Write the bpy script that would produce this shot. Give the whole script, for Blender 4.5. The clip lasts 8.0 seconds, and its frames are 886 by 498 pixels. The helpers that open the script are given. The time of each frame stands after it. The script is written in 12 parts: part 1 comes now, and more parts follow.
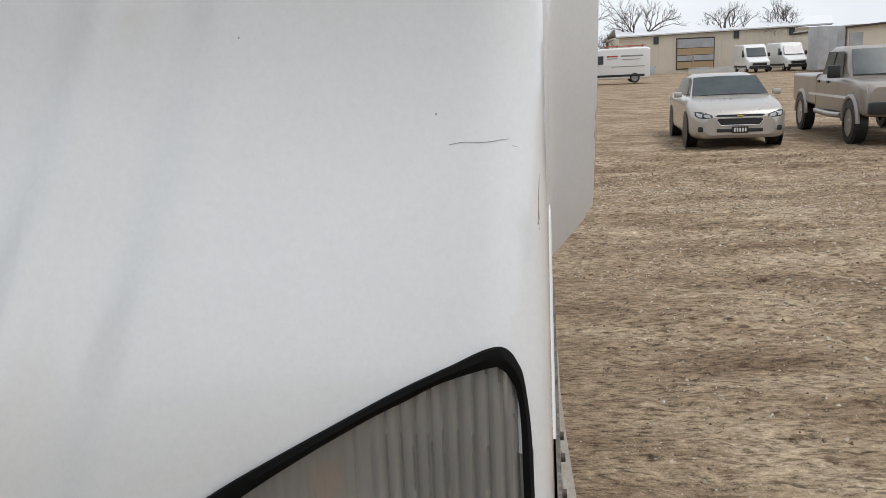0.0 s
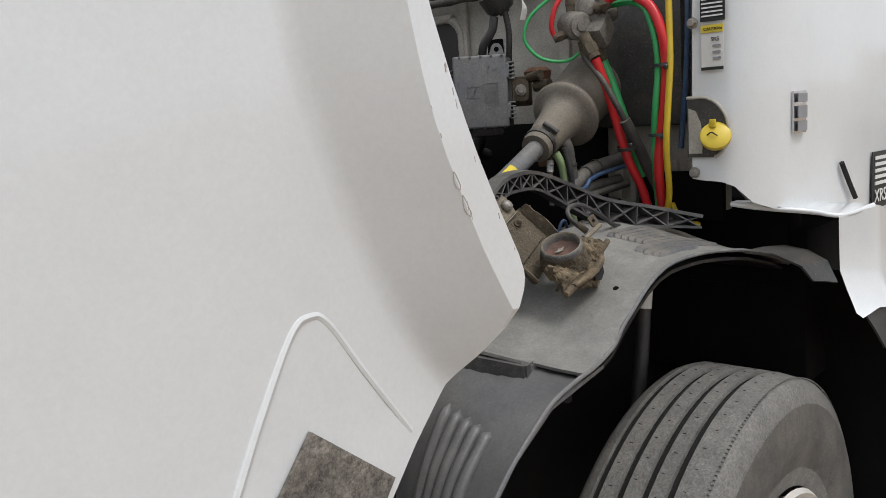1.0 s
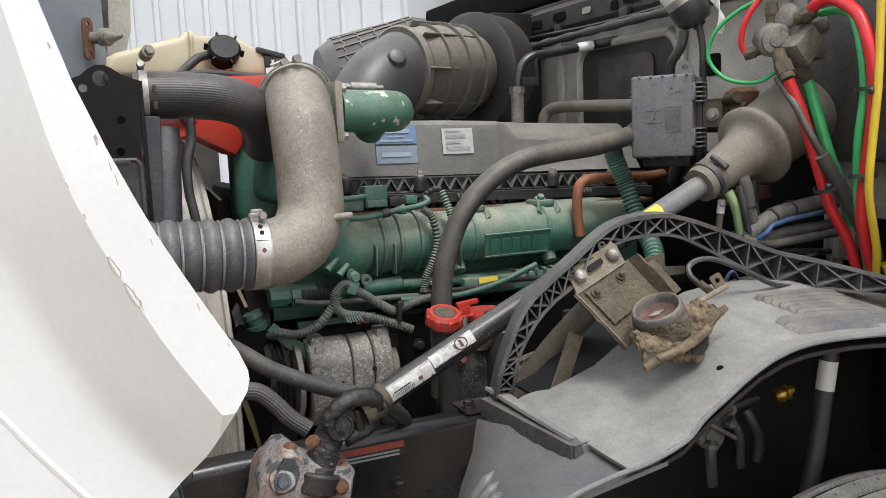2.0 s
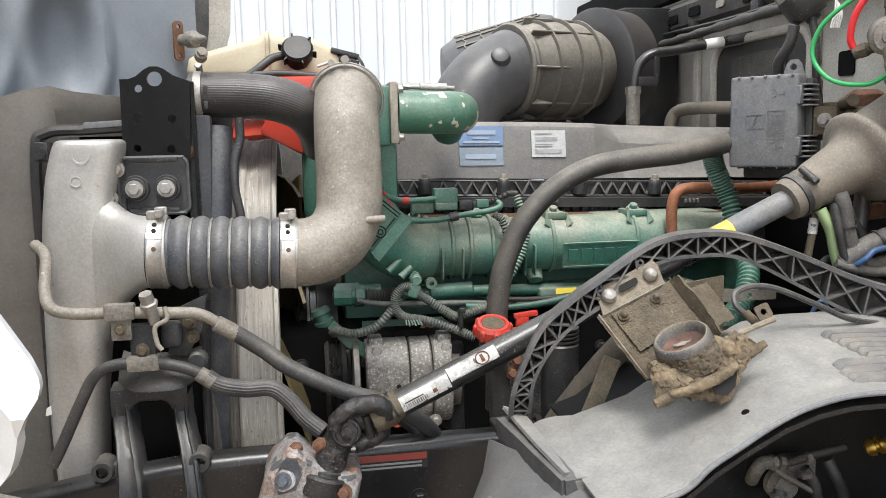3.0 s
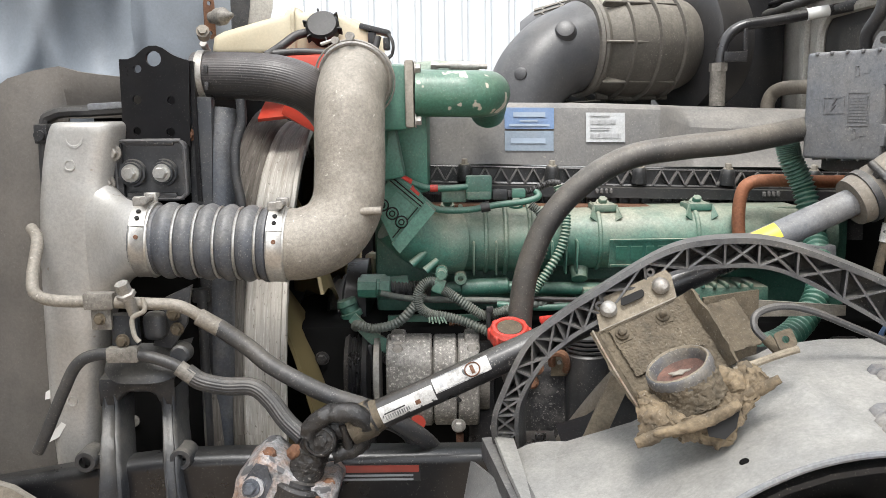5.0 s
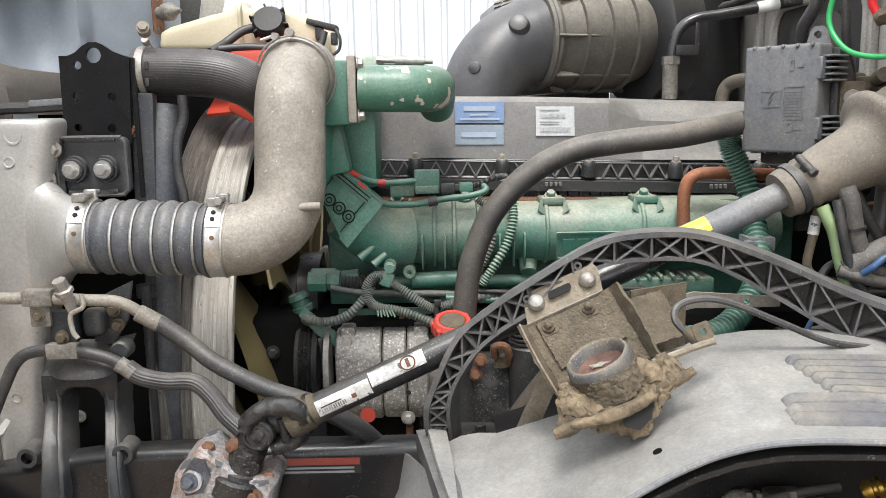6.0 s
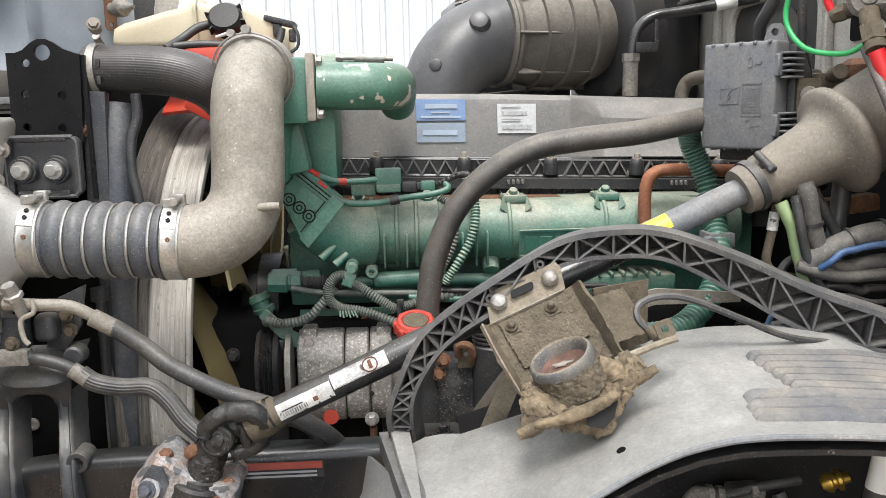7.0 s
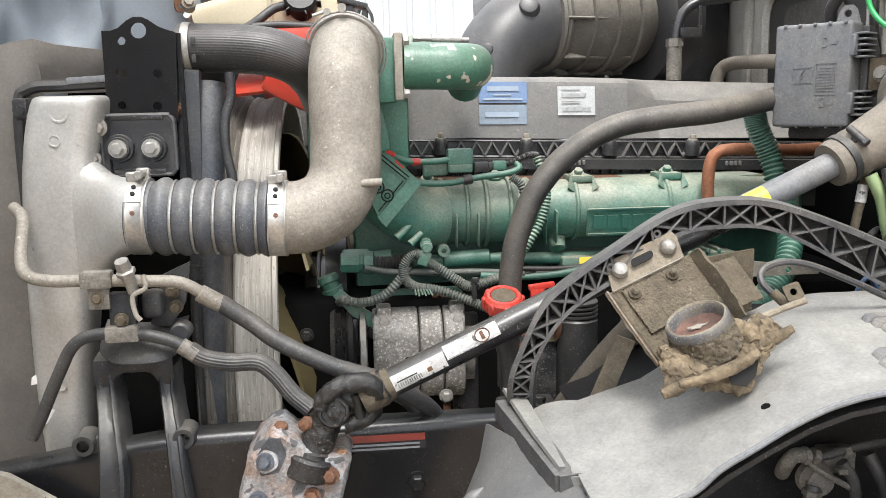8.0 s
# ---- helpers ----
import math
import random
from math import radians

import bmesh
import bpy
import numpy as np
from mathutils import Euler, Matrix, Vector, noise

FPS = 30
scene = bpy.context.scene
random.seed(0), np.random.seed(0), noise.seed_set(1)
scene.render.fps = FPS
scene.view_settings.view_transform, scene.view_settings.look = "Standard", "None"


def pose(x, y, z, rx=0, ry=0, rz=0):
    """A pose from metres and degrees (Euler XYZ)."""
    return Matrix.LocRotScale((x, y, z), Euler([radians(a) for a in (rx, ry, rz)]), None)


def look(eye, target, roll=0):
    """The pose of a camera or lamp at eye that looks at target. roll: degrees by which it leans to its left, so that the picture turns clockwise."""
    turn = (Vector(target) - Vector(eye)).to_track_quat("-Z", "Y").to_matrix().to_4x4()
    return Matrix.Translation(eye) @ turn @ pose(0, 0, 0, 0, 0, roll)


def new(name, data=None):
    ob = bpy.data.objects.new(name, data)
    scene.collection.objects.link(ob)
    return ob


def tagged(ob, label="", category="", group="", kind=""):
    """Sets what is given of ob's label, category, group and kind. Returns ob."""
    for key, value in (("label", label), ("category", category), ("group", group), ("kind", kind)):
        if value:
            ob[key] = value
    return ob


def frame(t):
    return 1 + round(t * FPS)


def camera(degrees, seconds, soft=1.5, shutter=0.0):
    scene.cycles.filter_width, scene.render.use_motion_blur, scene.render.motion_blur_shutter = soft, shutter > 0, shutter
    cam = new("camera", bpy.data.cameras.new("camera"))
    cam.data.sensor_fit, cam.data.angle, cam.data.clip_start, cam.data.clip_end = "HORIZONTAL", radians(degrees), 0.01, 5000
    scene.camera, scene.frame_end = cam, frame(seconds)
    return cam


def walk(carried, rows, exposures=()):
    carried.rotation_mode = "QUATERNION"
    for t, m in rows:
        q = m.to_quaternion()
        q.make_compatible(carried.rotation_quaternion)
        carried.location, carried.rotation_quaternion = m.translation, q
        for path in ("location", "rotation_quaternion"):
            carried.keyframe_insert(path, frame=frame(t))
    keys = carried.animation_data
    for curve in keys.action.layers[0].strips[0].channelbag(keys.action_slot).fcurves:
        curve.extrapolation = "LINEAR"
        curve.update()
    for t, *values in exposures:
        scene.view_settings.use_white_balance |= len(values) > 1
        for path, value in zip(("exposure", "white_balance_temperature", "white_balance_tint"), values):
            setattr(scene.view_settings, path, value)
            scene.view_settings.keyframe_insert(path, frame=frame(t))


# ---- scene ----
cam = camera(56.5, 8.0, soft=0.6)

PATH = [
    (0, (-1.3431, 0.4200, 1.5886), (0.6015, 0.6306, 1.1712), -2.61),
    (0.2, (-1.2408, 0.3301, 1.5872), (0.6763, 0.7409, 1.1922), -3.37),
    (0.3, (-1.1877, 0.2731, 1.5777), (0.7032, 0.7960, 1.1892), -3.20),
    (0.6, (-1.0661, 0.0784, 1.5927), (0.6846, 0.9771, 1.2359), -3.83),
    (0.8, (-0.9768, 0.0105, 1.5931), (0.6442, 1.1341, 1.2616), -3.93),
    (1, (-0.8877, -0.0194, 1.5829), (0.5877, 1.2931, 1.2659), -3.73),
    (1.2, (-0.8026, -0.0371, 1.5946), (0.5309, 1.4227, 1.2933), -3.52),
    (1.5, (-0.6862, -0.0896, 1.6127), (0.4405, 1.5385, 1.3303), -3.04),
    (1.8, (-0.5430, -0.1445, 1.6025), (0.3863, 1.6061, 1.3346), -2.74),
    (2, (-0.4729, -0.1843, 1.6076), (0.3273, 1.6291, 1.3407), -2.41),
    (2.2, (-0.4268, -0.2242, 1.6039), (0.2565, 1.6373, 1.3430), -2.16),
    (3.3, (-0.1225, -0.1974, 1.6126), (0.1144, 1.7707, 1.3471), -1.07),
    (3.5, (-0.0825, -0.1702, 1.6130), (0.1012, 1.8028, 1.3418), -0.99),
    (4, (-0.0626, -0.1271, 1.6182), (0.0181, 1.8509, 1.3334), -0.73),
    (5.3, (0.0465, -0.1117, 1.6233), (0.0240, 1.8624, 1.3033), -0.88),
    (5.5, (0.0625, -0.1157, 1.6253), (0.0459, 1.8578, 1.3013), -0.88),
    (6, (0.0866, -0.1226, 1.6272), (0.1000, 1.8491, 1.2920), -1.06),
    (6.5, (0.1036, -0.1205, 1.6281), (0.1599, 1.8495, 1.2878), -1.15),
    (7, (0.0906, -0.1106, 1.6280), (0.1899, 1.8572, 1.2845), -1.23),
    (7.5, (0.0215, -0.1179, 1.6186), (0.1637, 1.8460, 1.2678), -1.31),
    (8, (-0.1067, -0.1244, 1.6055), (0.0796, 1.8352, 1.2514), -1.29),
]
walk(cam, [(t, look(eye, aim, roll)) for t, eye, aim, roll in PATH],
     [(0.0, 0.17), (0.7, 0.15), (1.0, 0.27), (1.2, 0.38), (1.6, 0.68), (2.1, 0.99), (2.8, 1.34), (5.5, 1.50), (7.5, 1.56), (8.0, 1.65)])

# ---- world, sun, exposure ----

world = bpy.data.worlds.new("world")
scene.world = world
world.use_nodes = True
wn, wl = world.node_tree.nodes, world.node_tree.links
wn.clear()
w_out = wn.new("ShaderNodeOutputWorld")
w_bg = wn.new("ShaderNodeBackground")
w_sky = wn.new("ShaderNodeTexSky")
w_sky.sky_type = "NISHITA"
w_sky.sun_disc = False
w_sky.sun_elevation, w_sky.sun_rotation = radians(48), radians(200)
w_sky.dust_density, w_sky.air_density = 4.0, 1.0
# an overcast sky: the clouds' grey laid over the clear one
w_mix = wn.new("ShaderNodeMixRGB")
w_mix.inputs[0].default_value = 0.86
w_noise = wn.new("ShaderNodeTexNoise")
w_noise.inputs["Scale"].default_value = 3.0
w_noise.inputs["Detail"].default_value = 4.0
w_ramp = wn.new("ShaderNodeValToRGB")
w_ramp.color_ramp.elements[0].color = (6.9, 7.35, 7.95, 1)
w_ramp.color_ramp.elements[1].color = (9.2, 9.6, 10.15, 1)
w_ramp.color_ramp.elements[0].position, w_ramp.color_ramp.elements[1].position = 0.3, 0.7
wl.new(w_noise.outputs[0], w_ramp.inputs[0])
wl.new(w_sky.outputs[0], w_mix.inputs[1])
wl.new(w_ramp.outputs[0], w_mix.inputs[2])
wl.new(w_mix.outputs[0], w_bg.inputs[0])
w_bg.inputs[1].default_value = 0.1
wl.new(w_bg.outputs[0], w_out.inputs[0])

sun_data = bpy.data.lights.new("sun", "SUN")
sun_data.energy, sun_data.angle, sun_data.color = 1.4, radians(20), (1.0, 0.98, 0.95)
sun = new("sun", sun_data)
sun.matrix_world = look((0, -3.4, 9), (0.3, 0.9, 0.0))


# ---- mesh helpers ----
def thing(name, at, label, category, group="", kind=""):
    ob = new(name)
    ob.location = at
    ob.empty_display_size = 0.05
    return tagged(ob, label, category, group, kind)


def finish(bm, name, material, angle=38):
    bmesh.ops.recalc_face_normals(bm, faces=bm.faces)
    me = bpy.data.meshes.new(name)
    bm.to_mesh(me)
    bm.free()
    for p in me.polygons:
        p.use_smooth = True
    me.set_sharp_from_angle(angle=radians(angle))
    me.materials.append(material)
    return me


def under(ob, parent):
    """Hangs ob, built in world metres, under parent."""
    ob.parent = parent
    m = Matrix.Identity(4)
    p = parent
    chain = []
    while p is not None:
        chain.append(p)
        p = p.parent
    top = chain[-1]
    if len(chain) == 1:
        ob.matrix_parent_inverse = Matrix.Translation(top.location).inverted()
    return ob


def part(name, bm, material, parent, label="", angle=38):
    ob = new(name, finish(bm, name, material, angle))
    under(ob, parent)
    if label:
        ob["label"] = label
    return ob


def solid(name, bm, material, label, category, group="", kind="", angle=38):
    """A thing that is one mesh."""
    return tagged(new(name, finish(bm, name, material, angle)), label, category, group, kind)


def V(*a):
    return Vector(a[0]) if len(a) == 1 else Vector(a)


def axes(d):
    d = V(d).normalized()
    a = V(0, 0, 1) if abs(d.z) < 0.9 else V(1, 0, 0)
    u = d.cross(a).normalized()
    return u, u.cross(d).normalized(), d


def ring(bm, c, u, v, r, seg, r2=None):
    r2 = r if r2 is None else r2
    return [bm.verts.new(c + u * (r * math.cos(2 * math.pi * i / seg)) + v * (r2 * math.sin(2 * math.pi * i / seg))) for i in range(seg)]


def bridge(bm, a, b):
    n = len(a)
    for i in range(n):
        bm.faces.new((a[i], a[(i + 1) % n], b[(i + 1) % n], b[i]))


def lathe(bm, p, d, profile, seg=24, caps=True):
    """profile: (along, radius) from p along d."""
    p = V(p)
    u, v, d = axes(d)
    rings = [ring(bm, p + d * a, u, v, max(r, 1e-4), seg) for a, r in profile]
    for a, b in zip(rings, rings[1:]):
        bridge(bm, a, b)
    if caps:
        bm.faces.new(rings[0])
        bm.faces.new(rings[-1])
    return bm


def cyl(bm, p0, p1, r0, r1=None, seg=20, bevel=0.0):
    p0, p1 = V(p0), V(p1)
    r1 = r0 if r1 is None else r1
    n = (p1 - p0).length
    if bevel:
        prof = [(0, r0 - bevel), (bevel, r0), (n - bevel, r1), (n, r1 - bevel)]
    else:
        prof = [(0, r0), (n, r1)]
    return lathe(bm, p0, p1 - p0, prof, seg)


def spline(pts, per=8):
    pts = [V(p) for p in pts]
    if len(pts) == 2:
        return [pts[0].lerp(pts[1], i / per) for i in range(per + 1)]
    out = []
    ext = [pts[0] * 2 - pts[1], *pts, pts[-1] * 2 - pts[-2]]
    for a, b, c, d in zip(ext, ext[1:], ext[2:], ext[3:]):
        for i in range(per):
            t = i / per
            out.append(0.5 * (2 * b + (c - a) * t + (2 * a - 5 * b + 4 * c - d) * t * t + (3 * b - a - 3 * c + d) * t ** 3))
    out.append(pts[-1])
    return out


def tube(bm, pts, r, seg=12, per=8, smooth=True, caps=True):
    """A pipe along the points; r is a number or a function of 0..1 along it."""
    line = spline(pts, per) if smooth else [V(p) for p in pts]
    f = r if callable(r) else (lambda s: r)
    n = len(line) - 1
    t = (line[1] - line[0]).normalized()
    u = axes(t)[0]
    rings = []
    for i, p in enumerate(line):
        t2 = (line[min(i + 1, n)] - line[max(i - 1, 0)]).normalized()
        u = (u - t2 * u.dot(t2)).normalized()
        rings.append(ring(bm, p, u, t2.cross(u), f(i / n), seg))
    for a, b in zip(rings, rings[1:]):
        bridge(bm, a, b)
    if caps:
        bm.faces.new(rings[0])
        bm.faces.new(rings[-1])
    return bm


def ribbed(bm, pts, r, ribs, depth, per=8):
    """A hose with ribs running along it."""
    path = spline(pts, per)
    n = len(path) - 1
    seg = ribs * 4
    u = axes(path[1] - path[0])[0]
    rings = []
    for i, p in enumerate(path):
        t = (path[min(i + 1, n)] - path[max(i - 1, 0)]).normalized()
        u = (u - t * u.dot(t)).normalized()
        v = t.cross(u)
        loop = []
        for k in range(seg):
            a = 2 * math.pi * k / seg
            loop.append(bm.verts.new(p + (u * math.cos(a) + v * math.sin(a)) * (r + depth * (k % 4 == 0) + 0.6 * depth * (k % 4 in (1, 3)))))
        rings.append(loop)
    for a, b in zip(rings, rings[1:]):
        bridge(bm, a, b)
    bm.faces.new(rings[0])
    bm.faces.new(rings[-1])
    return bm


def box(bm, c, size, turn=None, bevel=0.0, seg=2):
    m = Matrix.Translation(V(c)) @ (turn.to_4x4() if turn is not None else Matrix.Identity(4)) @ Matrix.Diagonal((*size, 1))
    made = bmesh.ops.create_cube(bm, size=1.0, matrix=m)
    if bevel:
        es = list({e for v in made["verts"] for e in v.link_edges})
        bmesh.ops.bevel(bm, geom=es, offset=bevel, segments=seg, affect="EDGES", profile=0.6)
    return bm


def plate(bm, outline, origin, u, v, thick, holes=(), bevel=0.0):
    """A flat plate: outline in (u, v) metres from origin, holes (u, v, radius), thick along u x v."""
    o, u, v = V(origin), V(u).normalized(), V(v).normalized()
    w = u.cross(v).normalized()
    loops = [[o + u * a + v * b for a, b in outline]]
    for a, b, r in holes:
        loops.append([o + u * (a + r * math.cos(k * math.pi / 8)) + v * (b + r * math.sin(k * math.pi / 8)) for k in range(16)])
    front, back = [], []
    for loop in loops:
        fa = [bm.verts.new(p) for p in loop]
        ba = [bm.verts.new(p + w * thick) for p in loop]
        n = len(loop)
        for i in range(n):
            bm.faces.new((fa[i], fa[(i + 1) % n], ba[(i + 1) % n], ba[i]))
        front.append(fa)
        back.append(ba)
    for group in (front, back):
        es = []
        for loop in group:
            n = len(loop)
            es += [bm.edges.get((loop[i], loop[(i + 1) % n])) for i in range(n)]
        bmesh.ops.triangle_fill(bm, use_beauty=True, use_dissolve=True, edges=es, normal=w)
    return bm


def rounded(w, h, r, n=4):
    """A rounded rectangle's outline about its centre."""
    out = []
    for cx, cy, a in ((w / 2 - r, h / 2 - r, 0), (-w / 2 + r, h / 2 - r, 90), (-w / 2 + r, -h / 2 + r, 180), (w / 2 - r, -h / 2 + r, 270)):
        out += [(cx + r * math.cos(radians(a + 90 * k / n)), cy + r * math.sin(radians(a + 90 * k / n))) for k in range(n + 1)]
    return out


def sheet(bm, rows, thick=0.0, across=None):
    """A sheet through rows of points; thick: pushed along its normals on the far side."""
    grid = [[bm.verts.new(V(p)) for p in row] for row in rows]
    faces = []
    for a, b in zip(grid, grid[1:]):
        for i in range(len(a) - 1):
            faces.append(bm.faces.new((a[i], a[i + 1], b[i + 1], b[i])))
    if thick:
        bmesh.ops.recalc_face_normals(bm, faces=faces)
        bmesh.ops.solidify(bm, geom=faces, thickness=thick)
    return bm


def bolt_mesh(bm, p, d, r, h=None, washer=True):
    u, v, d = axes(d)
    p = V(p)
    h = r * 1.0 if h is None else h
    if washer:
        lathe(bm, p, d, [(0, r * 1.45), (r * 0.25, r * 1.4)], 16)
    lathe(bm, p + d * (r * 0.25 if washer else 0), d, [(0, r), (h * 0.85, r), (h, r * 0.86)], 6)
    return bm


def bolt(p, d, r, material, parent, h=None, washer=True, label=""):
    return part("bolt", bolt_mesh(bmesh.new(), p, d, r, h, washer), material, parent, label)


def clamp_band(c, d, r, width, material, parent, screw=None, label=""):
    """A hose clamp: a band round the axis d with a screw block."""
    bm = bmesh.new()
    u, v, d2 = axes(d)
    c = V(c)
    lathe(bm, c - d2 * width / 2, d2, [(0, r), (0, r + 0.0025), (width, r + 0.0025), (width, r)], 32, caps=False)
    s = V(screw).normalized() if screw is not None else u
    side = d2.cross(s)
    box(bm, c + s * (r + 0.006), (width * 0.8, 0.012, 0.012), Matrix((d2, side, s)).transposed(), 0.0015, 1)
    cyl(bm, c + s * (r + 0.009) - side * 0.018, c + s * (r + 0.009) + side * 0.014, 0.0055, seg=10)
    bolt_mesh(bm, c + s * (r + 0.009) + side * 0.014, side, 0.0065, 0.006, False)
    return part("clamp", bm, material, parent, label)


def smooth01(a, b, x):
    t = min(1.0, max(0.0, (x - a) / (b - a)))
    return t * t * (3 - 2 * t)


def interp(table, x):
    """Linear reading of ((x, value), ...)."""
    if x <= table[0][0]:
        return table[0][1]
    for (a, p), (b, q) in zip(table, table[1:]):
        if x <= b:
            return p + (q - p) * (x - a) / (b - a)
    return table[-1][1]


# ---- materials ----
def material(name, base, rough=0.6, metal=0.0, vary=0.12, scale=40.0, stain=None, stain_amount=0.4, stain_scale=6.0,
             dust=None, dust_amount=0.0, dust_from=-0.35, bump=0.15, bump_scale=None, coat=0.0, spec=0.5, speck=None, speck_scale=90.0, speck_at=0.68, per_island=0.0, grit=None):
    """A worn surface: fine grain, broad stains, dust lying on what faces up, and specks or chips."""
    m = bpy.data.materials.new(name)
    m.use_nodes = True
    n, l = m.node_tree.nodes, m.node_tree.links
    b = n["Principled BSDF"]
    b.inputs["Metallic"].default_value = metal
    b.inputs["Specular IOR Level"].default_value = spec
    b.inputs["Coat Weight"].default_value = coat
    b.inputs["Coat Roughness"].default_value = 0.08
    co = n.new("ShaderNodeTexCoord")

    def noise_at(s, detail=4.0, rough_=0.6):
        t = n.new("ShaderNodeTexNoise")
        t.inputs["Scale"].default_value, t.inputs["Detail"].default_value, t.inputs["Roughness"].default_value = s, detail, rough_
        l.new(co.outputs["Object"], t.inputs["Vector"])
        return t.outputs["Fac"]

    def ramp(src, a, b_):
        t = n.new("ShaderNodeMapRange")
        t.inputs[1].default_value, t.inputs[2].default_value = a, b_
        l.new(src, t.inputs[0])
        return t.outputs[0]

    def mix(fac, c1, c2, kind="MIX"):
        t = n.new("ShaderNodeMixRGB")
        t.blend_type = kind
        for sock, val in zip(t.inputs, (fac, c1, c2)):
            if isinstance(val, bpy.types.NodeSocket):
                l.new(val, sock)
            else:
                sock.default_value = val if not isinstance(val, tuple) else (*val, 1)[:4]
        return t.outputs[0]

    def times(a, k):
        t = n.new("ShaderNodeMath")
        t.operation = "MULTIPLY"
        for sock, val in zip(t.inputs, (a, k)):
            if isinstance(val, bpy.types.NodeSocket):
                l.new(val, sock)
            else:
                sock.default_value = val
        return t.outputs[0]

    fine = noise_at(scale)
    dark = tuple(c * (1 - vary) for c in base)
    light = tuple(min(1, c * (1 + vary)) for c in base)
    col = mix(ramp(fine, 0.3, 0.7), dark, light)
    if stain:
        broad = noise_at(stain_scale, 6.0, 0.65)
        col = mix(times(ramp(broad, 0.42, 0.68), stain_amount), col, stain)
    if dust:
        geo = n.new("ShaderNodeNewGeometry")
        sep = n.new("ShaderNodeSeparateXYZ")
        l.new(geo.outputs["Normal"], sep.inputs[0])
        up = ramp(sep.outputs[2], dust_from, 0.9)
        patch = ramp(noise_at(14.0, 6.0, 0.7), 0.05, 0.75)
        col = mix(times(times(up, patch), dust_amount), col, dust)
    grit = (0.0 if bump < 0.1 else 0.09) if grit is None else grit
    if grit:
        # close grain and small dark and pale flecks
        lo_, hi_ = 1.0 - min(0.6, grit * 2.4), 1.0 + grit * 2.1
        g = mix(ramp(noise_at(210.0, 6.0, 0.78), 0.36, 0.64), (lo_, lo_, lo_), (hi_, hi_, hi_))
        col = mix(1.0, col, g, "MULTIPLY")
        g2 = mix(ramp(noise_at(28.0, 5.0, 0.7), 0.35, 0.65), (1 - grit * 0.9,) * 3, (1 + grit * 0.8,) * 3)
        col = mix(1.0, col, g2, "MULTIPLY")
        # dried splash: tiny pale spots, thicker in some places than in others
        spots = times(ramp(noise_at(360.0, 1.0, 0.5), 0.66, 0.70), ramp(noise_at(9.0, 3.0, 0.6), 0.35, 0.65))
        col = mix(times(spots, min(0.5, grit * 3.2)), col, (0.46, 0.43, 0.37))
    if speck:
        col = mix(ramp(noise_at(speck_scale, 2.0, 0.5), speck_at, speck_at + 0.03), col, speck)
    if per_island:
        info = n.new("ShaderNodeObjectInfo")
        tone = ramp(info.outputs["Random"], 0.0, 1.0)
        col = mix(times(tone, per_island), col, tuple(c * 0.5 for c in base))
    l.new(col, b.inputs["Base Color"])
    rr = n.new("ShaderNodeMapRange")
    rr.inputs[3].default_value, rr.inputs[4].default_value = max(0.02, rough - 0.1), min(1, rough + 0.1)
    l.new(noise_at(scale * 0.4), rr.inputs[0])
    l.new(rr.outputs[0], b.inputs["Roughness"])
    if bump:
        bp = n.new("ShaderNodeBump")
        bp.inputs["Strength"].default_value = bump
        bp.inputs["Distance"].default_value = 0.002
        l.new(noise_at(bump_scale or max(scale * 2, 180), 6.0, 0.7), bp.inputs["Height"])
        l.new(bp.outputs[0], b.inputs["Normal"])
    return m


